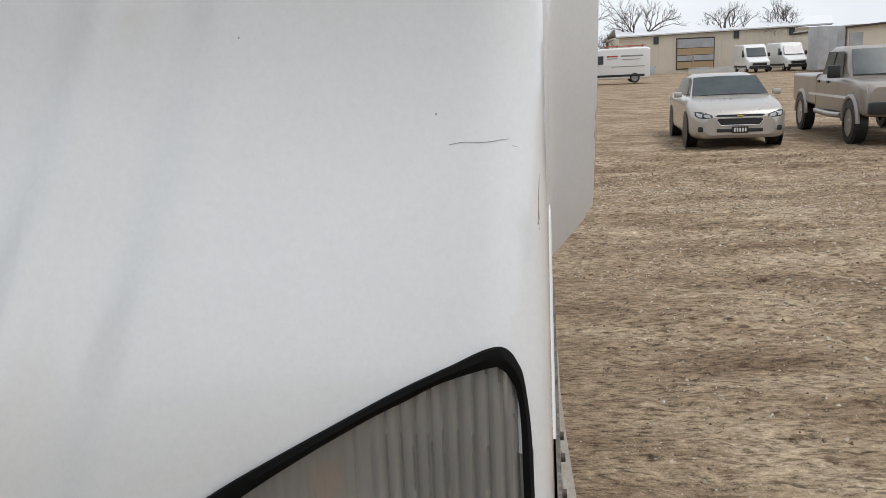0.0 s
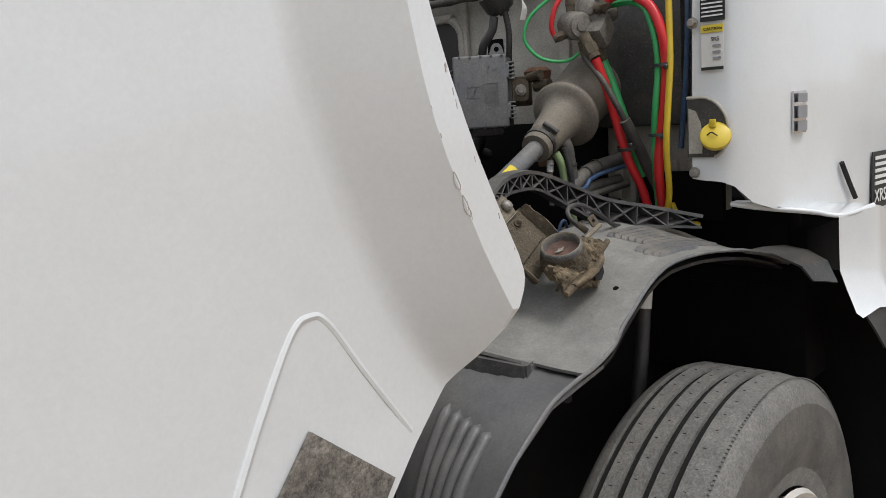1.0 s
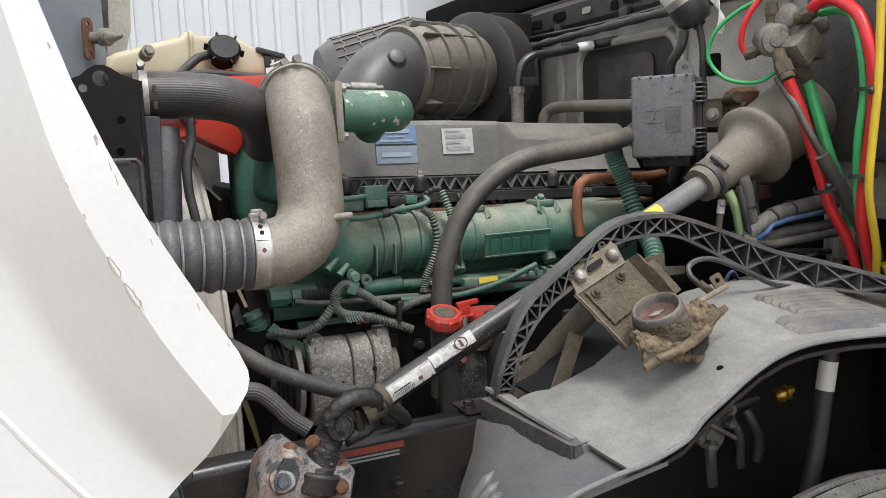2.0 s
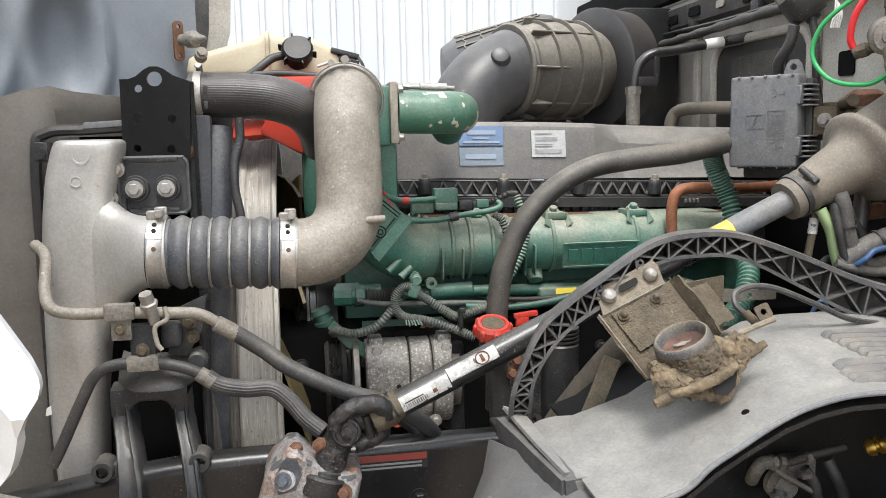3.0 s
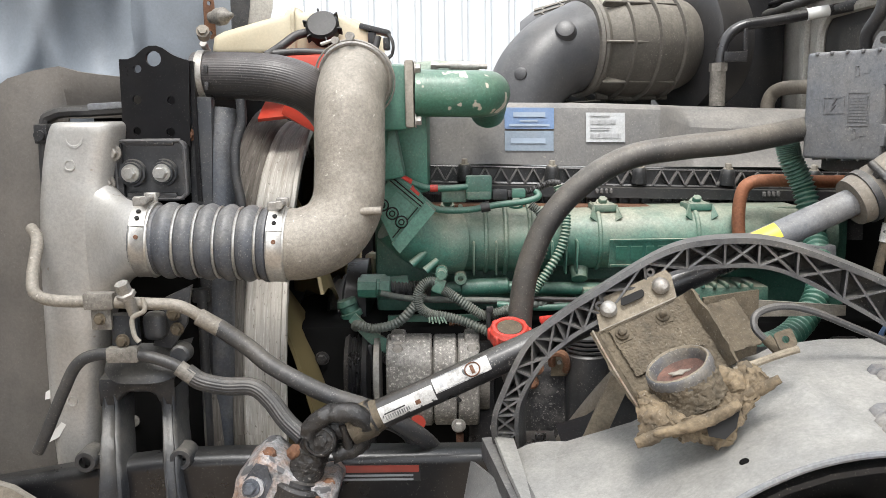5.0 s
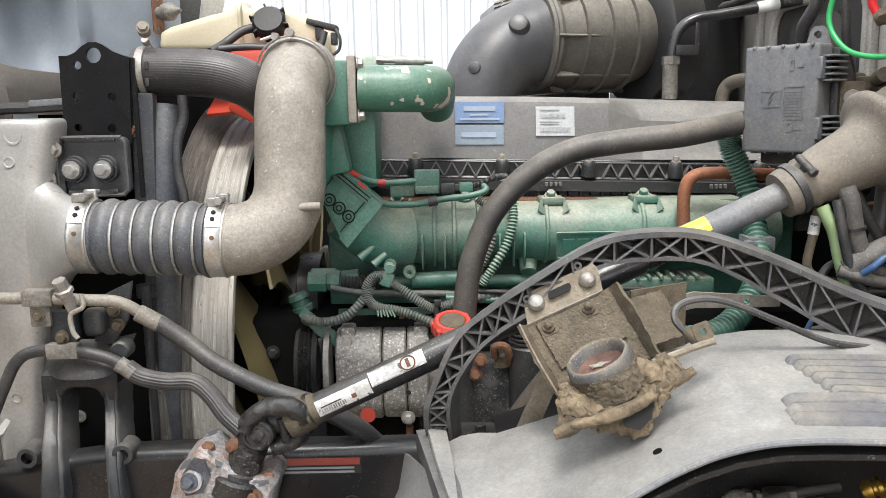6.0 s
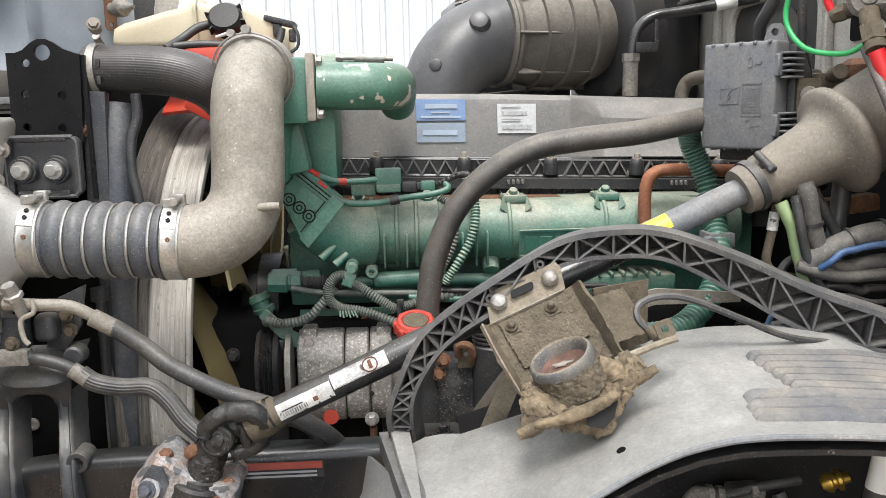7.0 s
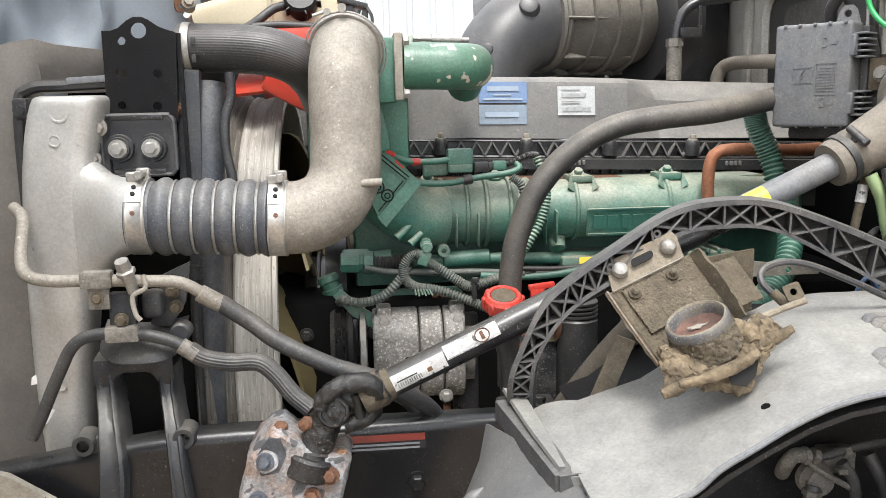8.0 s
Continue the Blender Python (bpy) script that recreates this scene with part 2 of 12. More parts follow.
TAN = (0.30, 0.255, 0.19)
M = {
    "white_paint": material("white_paint", (0.685, 0.70, 0.71), 0.16, vary=0.015, scale=6, stain=(0.60, 0.57, 0.52), stain_amount=0.14, stain_scale=4, bump=0.015, bump_scale=60, coat=0.6, grit=0.012),
    "white_dull": material("white_dull", (0.47, 0.45, 0.405), 0.55, vary=0.06, stain=(0.17, 0.145, 0.115), stain_amount=0.65, stain_scale=5, dust=TAN, dust_amount=0.4, bump=0.05, grit=0.09),
    "hood_inner": material("hood_inner", (0.20, 0.223, 0.25), 0.62, vary=0.06, scale=12, stain=(0.13, 0.135, 0.14), stain_amount=0.4, stain_scale=4, bump=0.06, grit=0.03),
    "grey_baffle": material("grey_baffle", (0.165, 0.150, 0.133), 0.55, vary=0.06, scale=15, stain=(0.09, 0.083, 0.075), stain_amount=0.7, stain_scale=4, bump=0.08, grit=0.05),
    "grey_plastic": material("grey_plastic", (0.140, 0.140, 0.139), 0.46, vary=0.06, scale=120, stain=(0.27, 0.25, 0.215), stain_amount=0.38, stain_scale=6, dust=(0.335, 0.322, 0.292), dust_amount=0.72, bump=0.2, bump_scale=400, spec=0.6, grit=0.07),
    "dark_plastic": material("dark_plastic", (0.017, 0.018, 0.020), 0.42, vary=0.2, scale=90, stain=(0.085, 0.077, 0.068), stain_amount=0.3, dust=(0.22, 0.20, 0.17), dust_amount=0.3, dust_from=0.0, bump=0.12),
    # near-black plastic; also puts deep shade into the colour of gap fillers
    "black_plastic_gap_shade": material("black_plastic_gap_shade", (0.004, 0.004, 0.004), 0.8, vary=0.2, stain=(0.008, 0.0075, 0.007), stain_amount=0.5, bump=0.1, spec=0.1, grit=0.0),
    "fuse_plastic": material("fuse_plastic", (0.125, 0.132, 0.144), 0.55, vary=0.12, scale=60, stain=(0.2, 0.18, 0.15), stain_amount=0.4, stain_scale=9, dust=(0.25, 0.23, 0.2), dust_amount=0.3, bump=0.12),
    "black_paint": material("black_paint", (0.008, 0.008, 0.009), 0.30, vary=0.2, stain=(0.03, 0.027, 0.024), stain_amount=0.25, dust=(0.12, 0.11, 0.1), dust_amount=0.12, bump=0.04, spec=0.14, grit=0.03),
    "black_steel": material("black_steel", (0.018, 0.018, 0.020), 0.3, vary=0.2, stain=(0.05, 0.045, 0.041), stain_amount=0.3, stain_scale=12, dust=(0.20, 0.18, 0.15), dust_amount=0.3, dust_from=0.1, bump=0.15, grit=0.10, spec=0.6),
    "arch_plastic": material("arch_plastic", (0.040, 0.041, 0.045), 0.45, vary=0.15, scale=90, stain=(0.13, 0.122, 0.11), stain_amount=0.45, stain_scale=14, dust=(0.27, 0.255, 0.23), dust_amount=0.5, dust_from=-0.2, bump=0.12, grit=0.08),
    "loom_tape": material("loom_tape", (0.060, 0.058, 0.056), 0.65, vary=0.2, scale=60, stain=(0.13, 0.118, 0.10), stain_amount=0.6, stain_scale=24, dust=(0.25, 0.225, 0.19), dust_amount=0.45, bump=0.5, bump_scale=260, grit=0.1),
    "tan_hose": material("tan_hose", (0.034, 0.033, 0.033), 0.5, vary=0.2, stain=(0.12, 0.105, 0.088), stain_amount=0.5, stain_scale=8, dust=(0.26, 0.225, 0.18), dust_amount=0.62, dust_from=-0.3, bump=0.15, grit=0.08, bump_scale=500),
    "worn_sticker": material("worn_sticker", (0.47, 0.48, 0.48), 0.5, vary=0.05, stain=(0.36, 0.35, 0.33), stain_amount=0.5, stain_scale=20, bump=0.02, grit=0.06),
    "conduit": material("conduit", (0.060, 0.078, 0.072), 0.55, vary=0.2, scale=60, stain=(0.15, 0.15, 0.125), stain_amount=0.6, stain_scale=20, dust=(0.30, 0.285, 0.235), dust_amount=0.5, bump=0.2, grit=0.1),
    "fire_black": material("fire_black", (0.040, 0.038, 0.036), 0.6, vary=0.2, scale=40, stain=(0.10, 0.088, 0.075), stain_amount=0.6, stain_scale=8, dust=(0.2, 0.18, 0.15), dust_amount=0.3, bump=0.3, grit=0.14),
    "rubber": material("rubber", (0.018, 0.018, 0.02), 0.45, vary=0.2, scale=60, stain=(0.07, 0.062, 0.054), stain_amount=0.4, dust=(0.16, 0.145, 0.12), dust_amount=0.28, bump=0.15, grit=0.05),
    "dusty_hose": material("dusty_hose", (0.026, 0.027, 0.030), 0.5, vary=0.2, stain=(0.085, 0.076, 0.065), stain_amount=0.45, stain_scale=14, dust=(0.23, 0.205, 0.17), dust_amount=0.34, dust_from=0.0, bump=0.15, grit=0.09, bump_scale=500),
    "dusty_boot": material("dusty_boot", (0.165, 0.143, 0.115), 0.7, vary=0.08, stain=(0.09, 0.08, 0.068), stain_amount=0.55, stain_scale=9, dust=(0.27, 0.235, 0.185), dust_amount=0.4, bump=0.15, bump_scale=400, grit=0.08),
    "elbow_plastic": material("elbow_plastic", (0.046, 0.047, 0.051), 0.42, vary=0.1, stain=(0.10, 0.092, 0.085), stain_amount=0.4, stain_scale=9, dust=(0.24, 0.22, 0.195), dust_amount=0.34, dust_from=0.0, bump=0.06, grit=0.06),
    "green": material("green", (0.046, 0.168, 0.128), 0.48, vary=0.12, scale=50, stain=(0.15, 0.155, 0.118), stain_amount=0.6, stain_scale=9, dust=(0.37, 0.34, 0.26), dust_amount=0.92, dust_from=-0.2, bump=0.18, grit=0.10),
    "green_clean": material("green_clean", (0.040, 0.155, 0.112), 0.42, vary=0.12, stain=(0.035, 0.075, 0.06), stain_amount=0.4, dust=(0.28, 0.28, 0.22), dust_amount=0.45, bump=0.1, grit=0.08),
    "green_chipped": material("green_chipped", (0.05, 0.155, 0.105), 0.42, vary=0.12, stain=(0.09, 0.12, 0.09), stain_amount=0.4, dust=(0.33, 0.31, 0.25), dust_amount=0.4, speck=(0.55, 0.50, 0.42), speck_scale=38, speck_at=0.62, bump=0.1),
    "aluminium": material("aluminium", (0.50, 0.487, 0.465), 0.42, metal=0.45, vary=0.06, scale=25, stain=(0.27, 0.245, 0.21), stain_amount=0.6, stain_scale=7, dust=(0.42, 0.38, 0.31), dust_amount=0.15, bump=0.12, bump_scale=500, grit=0.055, speck=(0.30, 0.27, 0.23), speck_scale=55, speck_at=0.71),
    "cast_pipe": material("cast_pipe", (0.270, 0.243, 0.204), 0.55, metal=0.1, vary=0.08, scale=60, stain=(0.14, 0.12, 0.096), stain_amount=0.65, stain_scale=13, speck=(0.42, 0.385, 0.33), speck_scale=130, speck_at=0.70, bump=0.4, bump_scale=420, grit=0.10),
    "cast_grey": material("cast_grey", (0.25, 0.235, 0.215), 0.55, metal=0.15, vary=0.25, scale=120, stain=(0.12, 0.105, 0.09), stain_amount=0.6, stain_scale=11, speck=(0.50, 0.47, 0.42), speck_scale=210, speck_at=0.62, bump=0.5, bump_scale=300, grit=0.16),
    "steel": material("steel", (0.36, 0.345, 0.32), 0.55, metal=0.6, vary=0.15, stain=(0.22, 0.18, 0.14), stain_amount=0.5, bump=0.15),
    "steel_bright": material("steel_bright", (0.50, 0.485, 0.455), 0.36, metal=0.75, vary=0.08, stain=(0.26, 0.22, 0.175), stain_amount=0.4, stain_scale=20, bump=0.08, grit=0.08),
    "cast_dark": material("cast_dark", (0.19, 0.175, 0.155), 0.6, metal=0.2, vary=0.2, scale=90, stain=(0.07, 0.062, 0.052), stain_amount=0.7, stain_scale=16, dust=(0.30, 0.27, 0.22), dust_amount=0.4, bump=0.5, bump_scale=220, grit=0.14),
    "rust": material("rust", (0.12, 0.055, 0.03), 0.85, vary=0.3, scale=80, stain=(0.22, 0.11, 0.055), stain_amount=0.6, stain_scale=20, bump=0.5),
    "gear_case": material("gear_case", (0.33, 0.33, 0.335), 0.5, metal=0.2, vary=0.3, scale=60, stain=(0.22, 0.105, 0.045), stain_amount=0.95, stain_scale=30, speck=(0.10, 0.098, 0.10), speck_scale=46, speck_at=0.59, bump=0.7, bump_scale=120, grit=0.2),
    "gear_cover": material("gear_cover", (0.10, 0.108, 0.125), 0.35, metal=0.3, vary=0.25, scale=40, stain=(0.02, 0.02, 0.022), stain_amount=0.8, stain_scale=30, bump=0.3, grit=0.12),
    "liner_plastic": material("liner_plastic", (0.011, 0.011, 0.012), 0.5, vary=0.2, scale=50, stain=(0.026, 0.024, 0.021), stain_amount=0.5, stain_scale=10, bump=0.1, spec=0.3, grit=0.06),
    "copper_pipe": material("copper_pipe", (0.30, 0.115, 0.055), 0.6, metal=0.2, vary=0.2, stain=(0.16, 0.08, 0.05), stain_amount=0.5, bump=0.15),
    "mud": material("mud", (0.165, 0.125, 0.078), 0.95, vary=0.35, scale=70, stain=(0.05, 0.038, 0.025), stain_amount=0.85, stain_scale=48, bump=1.0, bump_scale=90, grit=0.07),
    "mud_plate": material("mud_plate", (0.068, 0.053, 0.034), 0.78, vary=0.3, scale=80, stain=(0.145, 0.113, 0.072), stain_amount=0.6, stain_scale=26, dust=(0.25, 0.205, 0.145), dust_amount=0.2, bump=1.0, bump_scale=200, grit=0.06),
    "ring_rubber": material("ring_rubber", (0.075, 0.075, 0.078), 0.6, vary=0.15, scale=60, stain=(0.17, 0.145, 0.11), stain_amount=0.7, stain_scale=26, bump=0.3, grit=0.10),
    "edge_rust": material("edge_rust", (0.22, 0.185, 0.145), 0.7, vary=0.2, scale=60, stain=(0.18, 0.08, 0.035), stain_amount=0.9, stain_scale=40, bump=0.4, grit=0.10),
    "mud_bright": material("mud_bright", (0.27, 0.245, 0.205), 0.75, vary=0.12, scale=50, stain=(0.15, 0.125, 0.095), stain_amount=0.6, stain_scale=16, bump=0.4, grit=0.08),
    "mud_flange": material("mud_flange", (0.20, 0.168, 0.122), 0.75, vary=0.18, scale=50, stain=(0.11, 0.088, 0.060), stain_amount=0.65, stain_scale=24, bump=0.6, grit=0.10),
    "socket_rust": material("socket_rust", (0.07, 0.036, 0.026), 0.6, vary=0.3, scale=80, stain=(0.20, 0.10, 0.07), stain_amount=0.7, stain_scale=60, bump=0.5, grit=0.0),
    "speckled_black": material("speckled_black", (0.022, 0.022, 0.024), 0.42, vary=0.25, stain=(0.085, 0.08, 0.074), stain_amount=0.7, stain_scale=40, speck=(0.16, 0.15, 0.14), speck_scale=260, speck_at=0.64, bump=0.3, grit=0.14),
    "rail_paint": material("rail_paint", (0.0065, 0.0065, 0.0078), 0.30, vary=0.2, stain=(0.017, 0.0165, 0.016), stain_amount=0.4, stain_scale=14, dust=(0.10, 0.098, 0.092), dust_amount=0.32, dust_from=0.4, bump=0.12, grit=0.05, spec=0.5),
    "stand_paint": material("stand_paint", (0.026, 0.028, 0.032), 0.4, vary=0.2, scale=60, stain=(0.075, 0.07, 0.064), stain_amount=0.5, stain_scale=14, dust=(0.22, 0.20, 0.165), dust_amount=0.5, dust_from=0.2, bump=0.25, grit=0.06, spec=0.4),
    "grease": material("grease", (0.016, 0.015, 0.0145), 0.30, vary=0.3, stain=(0.05, 0.042, 0.036), stain_amount=0.4, stain_scale=30, bump=0.9, bump_scale=160, grit=0.1),
    "cream": material("cream", (0.54, 0.475, 0.34), 0.45, vary=0.05, stain=(0.40, 0.31, 0.19), stain_amount=0.5, stain_scale=5, bump=0.05, grit=0.03),
    "red_plastic": material("red_plastic", (0.50, 0.035, 0.022), 0.42, vary=0.1, stain=(0.3, 0.12, 0.09), stain_amount=0.4, bump=0.1),
    "red_shroud": material("red_shroud", (0.50, 0.035, 0.018), 0.45, vary=0.1, stain=(0.26, 0.10, 0.06), stain_amount=0.35, bump=0.05),
    "fan_yellow": material("fan_yellow", (0.20, 0.155, 0.07), 0.5, vary=0.1, stain=(0.10, 0.08, 0.04), stain_amount=0.6, stain_scale=5, bump=0.05),
    "valve_cover": material("valve_cover", (0.108, 0.106, 0.105), 0.48, vary=0.08, scale=70, stain=(0.062, 0.059, 0.057), stain_amount=0.6, stain_scale=7, dust=(0.37, 0.34, 0.295), dust_amount=0.6, speck=(0.25, 0.23, 0.2), speck_scale=120, speck_at=0.72, bump=0.12, grit=0.07),
    "air_rubber": material("air_rubber", (0.085, 0.077, 0.066), 0.6, vary=0.1, stain=(0.04, 0.036, 0.033), stain_amount=0.6, stain_scale=10, dust=(0.38, 0.345, 0.285), dust_amount=0.85, dust_from=-0.1, bump=0.15, grit=0.1),
    "black_hose": material("black_hose", (0.022, 0.022, 0.023), 0.42, vary=0.2, stain=(0.09, 0.075, 0.065), stain_amount=0.4, stain_scale=5, dust=(0.16, 0.13, 0.115), dust_amount=0.45, bump=0.1, grit=0.045),
    "bellow": material("bellow", (0.066, 0.071, 0.083), 0.5, vary=0.12, scale=60, stain=(0.17, 0.16, 0.145), stain_amount=0.5, stain_scale=16, dust=(0.31, 0.285, 0.245), dust_amount=0.42, dust_from=0.0, bump=0.15, grit=0.10),
    "red_line": material("red_line", (0.60, 0.02, 0.025), 0.35, vary=0.06, stain=(0.3, 0.05, 0.05), stain_amount=0.25, bump=0.03),
    "green_line": material("green_line", (0.03, 0.34, 0.10), 0.35, vary=0.06, stain=(0.1, 0.2, 0.1), stain_amount=0.25, bump=0.03),
    "lime_line": material("lime_line", (0.24, 0.33, 0.16), 0.5, vary=0.08, stain=(0.3, 0.3, 0.2), stain_amount=0.4, bump=0.05),
    "yellow_line": material("yellow_line", (0.62, 0.44, 0.03), 0.35, vary=0.06, stain=(0.3, 0.2, 0.05), stain_amount=0.25, bump=0.03),
    "blue_line": material("blue_line", (0.035, 0.085, 0.19), 0.45, vary=0.15, stain=(0.11, 0.115, 0.12), stain_amount=0.5, stain_scale=20, bump=0.05, grit=0.08),
    "yellow_cap": material("yellow_cap", (0.62, 0.46, 0.035), 0.45, vary=0.06, stain=(0.4, 0.28, 0.05), stain_amount=0.3, bump=0.05),
    "paper": material("paper", (0.72, 0.71, 0.68), 0.5, vary=0.04, stain=(0.5, 0.46, 0.4), stain_amount=0.4, stain_scale=20, bump=0.02),
    "blue_label": material("blue_label", (0.115, 0.21, 0.40), 0.4, vary=0.05, stain=(0.24, 0.27, 0.31), stain_amount=0.55, bump=0.02, grit=0.05),
    "pale_blue_label": material("pale_blue_label", (0.20, 0.26, 0.33), 0.4, vary=0.05, stain=(0.25, 0.26, 0.27), stain_amount=0.5, bump=0.02, grit=0.05),
    "worn_paper": material("worn_paper", (0.55, 0.54, 0.52), 0.5, vary=0.08, scale=60, stain=(0.16, 0.15, 0.14), stain_amount=0.75, stain_scale=26, bump=0.05, grit=0.12, speck=(0.06, 0.06, 0.06), speck_scale=70, speck_at=0.64),
    "ink_faded": material("ink_faded", (0.12, 0.12, 0.12), 0.5, vary=0.3, scale=90, stain=(0.42, 0.41, 0.39), stain_amount=0.7, stain_scale=40, bump=0.0),
    "ink_pale": material("ink_pale", (0.30, 0.36, 0.44), 0.5, vary=0.1, bump=0.0),
    "ink_mid": material("ink_mid", (0.40, 0.40, 0.40), 0.5, vary=0.2, scale=90, bump=0.0),
    "ink": material("ink", (0.02, 0.02, 0.02), 0.5, vary=0.05, bump=0.0),
    "ink_grey": material("ink_grey", (0.25, 0.25, 0.26), 0.5, vary=0.05, bump=0.0),
    "ink_white": material("ink_white", (0.72, 0.72, 0.70), 0.5, vary=0.05, bump=0.0),
    "ink_red": material("ink_red", (0.45, 0.06, 0.04), 0.5, vary=0.05, bump=0.0),
    "label_yellow": material("label_yellow", (0.70, 0.55, 0.05), 0.45, vary=0.05, bump=0.0),
    "label_orange": material("label_orange", (0.26, 0.05, 0.035), 0.4, vary=0.1, stain=(0.1, 0.06, 0.05), stain_amount=0.5, bump=0.02),
    "chrome": material("chrome", (0.7, 0.7, 0.72), 0.15, metal=1.0, vary=0.05, bump=0.02),
    "alu_tread": material("alu_tread", (0.62, 0.62, 0.61), 0.38, metal=0.8, vary=0.12, stain=(0.35, 0.33, 0.3), stain_amount=0.4, bump=0.1),
    "tank_alu": material("tank_alu", (0.55, 0.53, 0.49), 0.35, metal=0.8, vary=0.08, stain=(0.3, 0.26, 0.2), stain_amount=0.6, stain_scale=4, bump=0.05),
    "tyre": material("tyre", (0.152, 0.148, 0.139), 0.75, vary=0.12, scale=70, stain=(0.24, 0.225, 0.20), stain_amount=0.5, stain_scale=11, bump=0.3, bump_scale=400, grit=0.16),
    "tyre_side": material("tyre_side", (0.075, 0.074, 0.072), 0.6, vary=0.15, scale=40, stain=(0.19, 0.175, 0.155), stain_amount=0.6, bump=0.1, grit=0.12),
    "groove": material("groove", (0.008, 0.0075, 0.007), 0.9, vary=0.1, bump=0.1, grit=0.0),
    "lug": material("lug", (0.06, 0.05, 0.042), 0.55, metal=0.3, vary=0.2, stain=(0.13, 0.07, 0.04), stain_amount=0.6, stain_scale=30, bump=0.3),
    "rim": material("rim", (0.68, 0.66, 0.62), 0.4, metal=0.2, vary=0.06, stain=(0.4, 0.33, 0.24), stain_amount=0.45, stain_scale=8, bump=0.05),
    "lens": material("lens", (0.20, 0.19, 0.17), 0.12, vary=0.05, stain=(0.3, 0.28, 0.24), stain_amount=0.4, stain_scale=8, bump=0.02, coat=1.0),
    "grip_patch": material("grip_patch", (0.18, 0.163, 0.142), 0.85, vary=0.2, scale=120, stain=(0.08, 0.07, 0.06), stain_amount=0.7, stain_scale=18, grit=0.28, bump=0.5, bump_scale=300),
}

# ---- the yard ----
def ground_height(x, y):
    side = smooth01(-5, 0, y)
    rise = -0.12 * smooth01(4.5, 13, x) + 0.55 * smooth01(25, 95, x) * (1 - side) + 0.42 * smooth01(17, 52, x) * side
    lumps = 0.030 * noise.noise((x * 0.9, y * 0.5, 0.0)) + 0.026 * noise.noise((x * 3.4, y * 1.5, 4.0)) + 0.020 * noise.noise((x * 9, y * 5, 8.0)) + 0.012 * noise.noise((x * 21, y * 15, 2.0))
    ruts = 0.016 * math.sin(x * 3.6 + 1.6 * noise.noise((x * 0.3, y * 0.35, 9.0)) + y * 0.4)
    for yc in (-1.35, -2.1, -4.2):
        d = y - yc - 0.10 * math.sin(x * 0.5) - 0.12 * (x - 5)
        if abs(d) < 0.2:
            ruts -= 0.022 * smooth01(0.2, 0.1, abs(d)) * (0.6 + 0.4 * math.copysign(1.0, math.sin(x * 38 + d * 14)))
    bank = 0.09 * math.exp(-((x - 12.4) / 1.3) ** 2) * smooth01(0.2, -0.6, y)
    return rise + (lumps + ruts) * smooth01(0.25, -0.3, y) * smooth01(70, 14, x) + bank


def scuffed_ring(name, tones, axis_y, axis_z):
    """Worn plastic of a round shroud: dirt and scuffs lie in bands round its axis."""
    m = bpy.data.materials.new(name)
    m.use_nodes = True
    n, l = m.node_tree.nodes, m.node_tree.links
    b = n["Principled BSDF"]
    b.inputs["Roughness"].default_value = 0.55
    geo = n.new("ShaderNodeNewGeometry")
    sep = n.new("ShaderNodeSeparateXYZ")
    l.new(geo.outputs["Position"], sep.inputs[0])

    def calc(op, a, c=0.0):
        t = n.new("ShaderNodeMath")
        t.operation = op
        for sock, val in zip(t.inputs, (a, c)):
            if isinstance(val, bpy.types.NodeSocket):
                l.new(val, sock)
            else:
                sock.default_value = val
        return t.outputs[0]

    dy, dz = calc("SUBTRACT", sep.outputs[1], axis_y), calc("SUBTRACT", sep.outputs[2], axis_z)
    turn = calc("ARCTAN2", dz, dy)

    def bands(across, along, detail, lo, hi):
        join = n.new("ShaderNodeCombineXYZ")
        l.new(calc("MULTIPLY", sep.outputs[0], across), join.inputs[0])
        l.new(calc("MULTIPLY", turn, along), join.inputs[1])
        t = n.new("ShaderNodeTexNoise")
        t.inputs["Scale"].default_value, t.inputs["Detail"].default_value, t.inputs["Roughness"].default_value = 1.0, detail, 0.7
        l.new(join.outputs[0], t.inputs["Vector"])
        r = n.new("ShaderNodeMapRange")
        r.inputs[1].default_value, r.inputs[2].default_value = lo, hi
        l.new(t.outputs["Fac"], r.inputs[0])
        return r.outputs[0]

    def mix(fac, c1, c2):
        t = n.new("ShaderNodeMixRGB")
        l.new(fac, t.inputs[0])
        for sock, val in zip(t.inputs[1:], (c1, c2)):
            if isinstance(val, bpy.types.NodeSocket):
                l.new(val, sock)
            else:
                sock.default_value = (*val, 1)
        return t.outputs[0]

    base, grime, pale, spot = tones
    col = mix(bands(260.0, 5.0, 5.0, 0.38, 0.62), base, grime)
    col = mix(bands(420.0, 9.0, 4.0, 0.56, 0.66), col, pale)
    col = mix(bands(160.0, 40.0, 6.0, 0.60, 0.66), col, spot)
    l.new(col, b.inputs["Base Color"])
    bump = n.new("ShaderNodeBump")
    bump.inputs["Strength"].default_value = 0.3
    bump.inputs["Distance"].default_value = 0.001
    l.new(bands(500.0, 30.0, 4.0, 0.3, 0.7), bump.inputs["Height"])
    l.new(bump.outputs[0], b.inputs["Normal"])
    return m


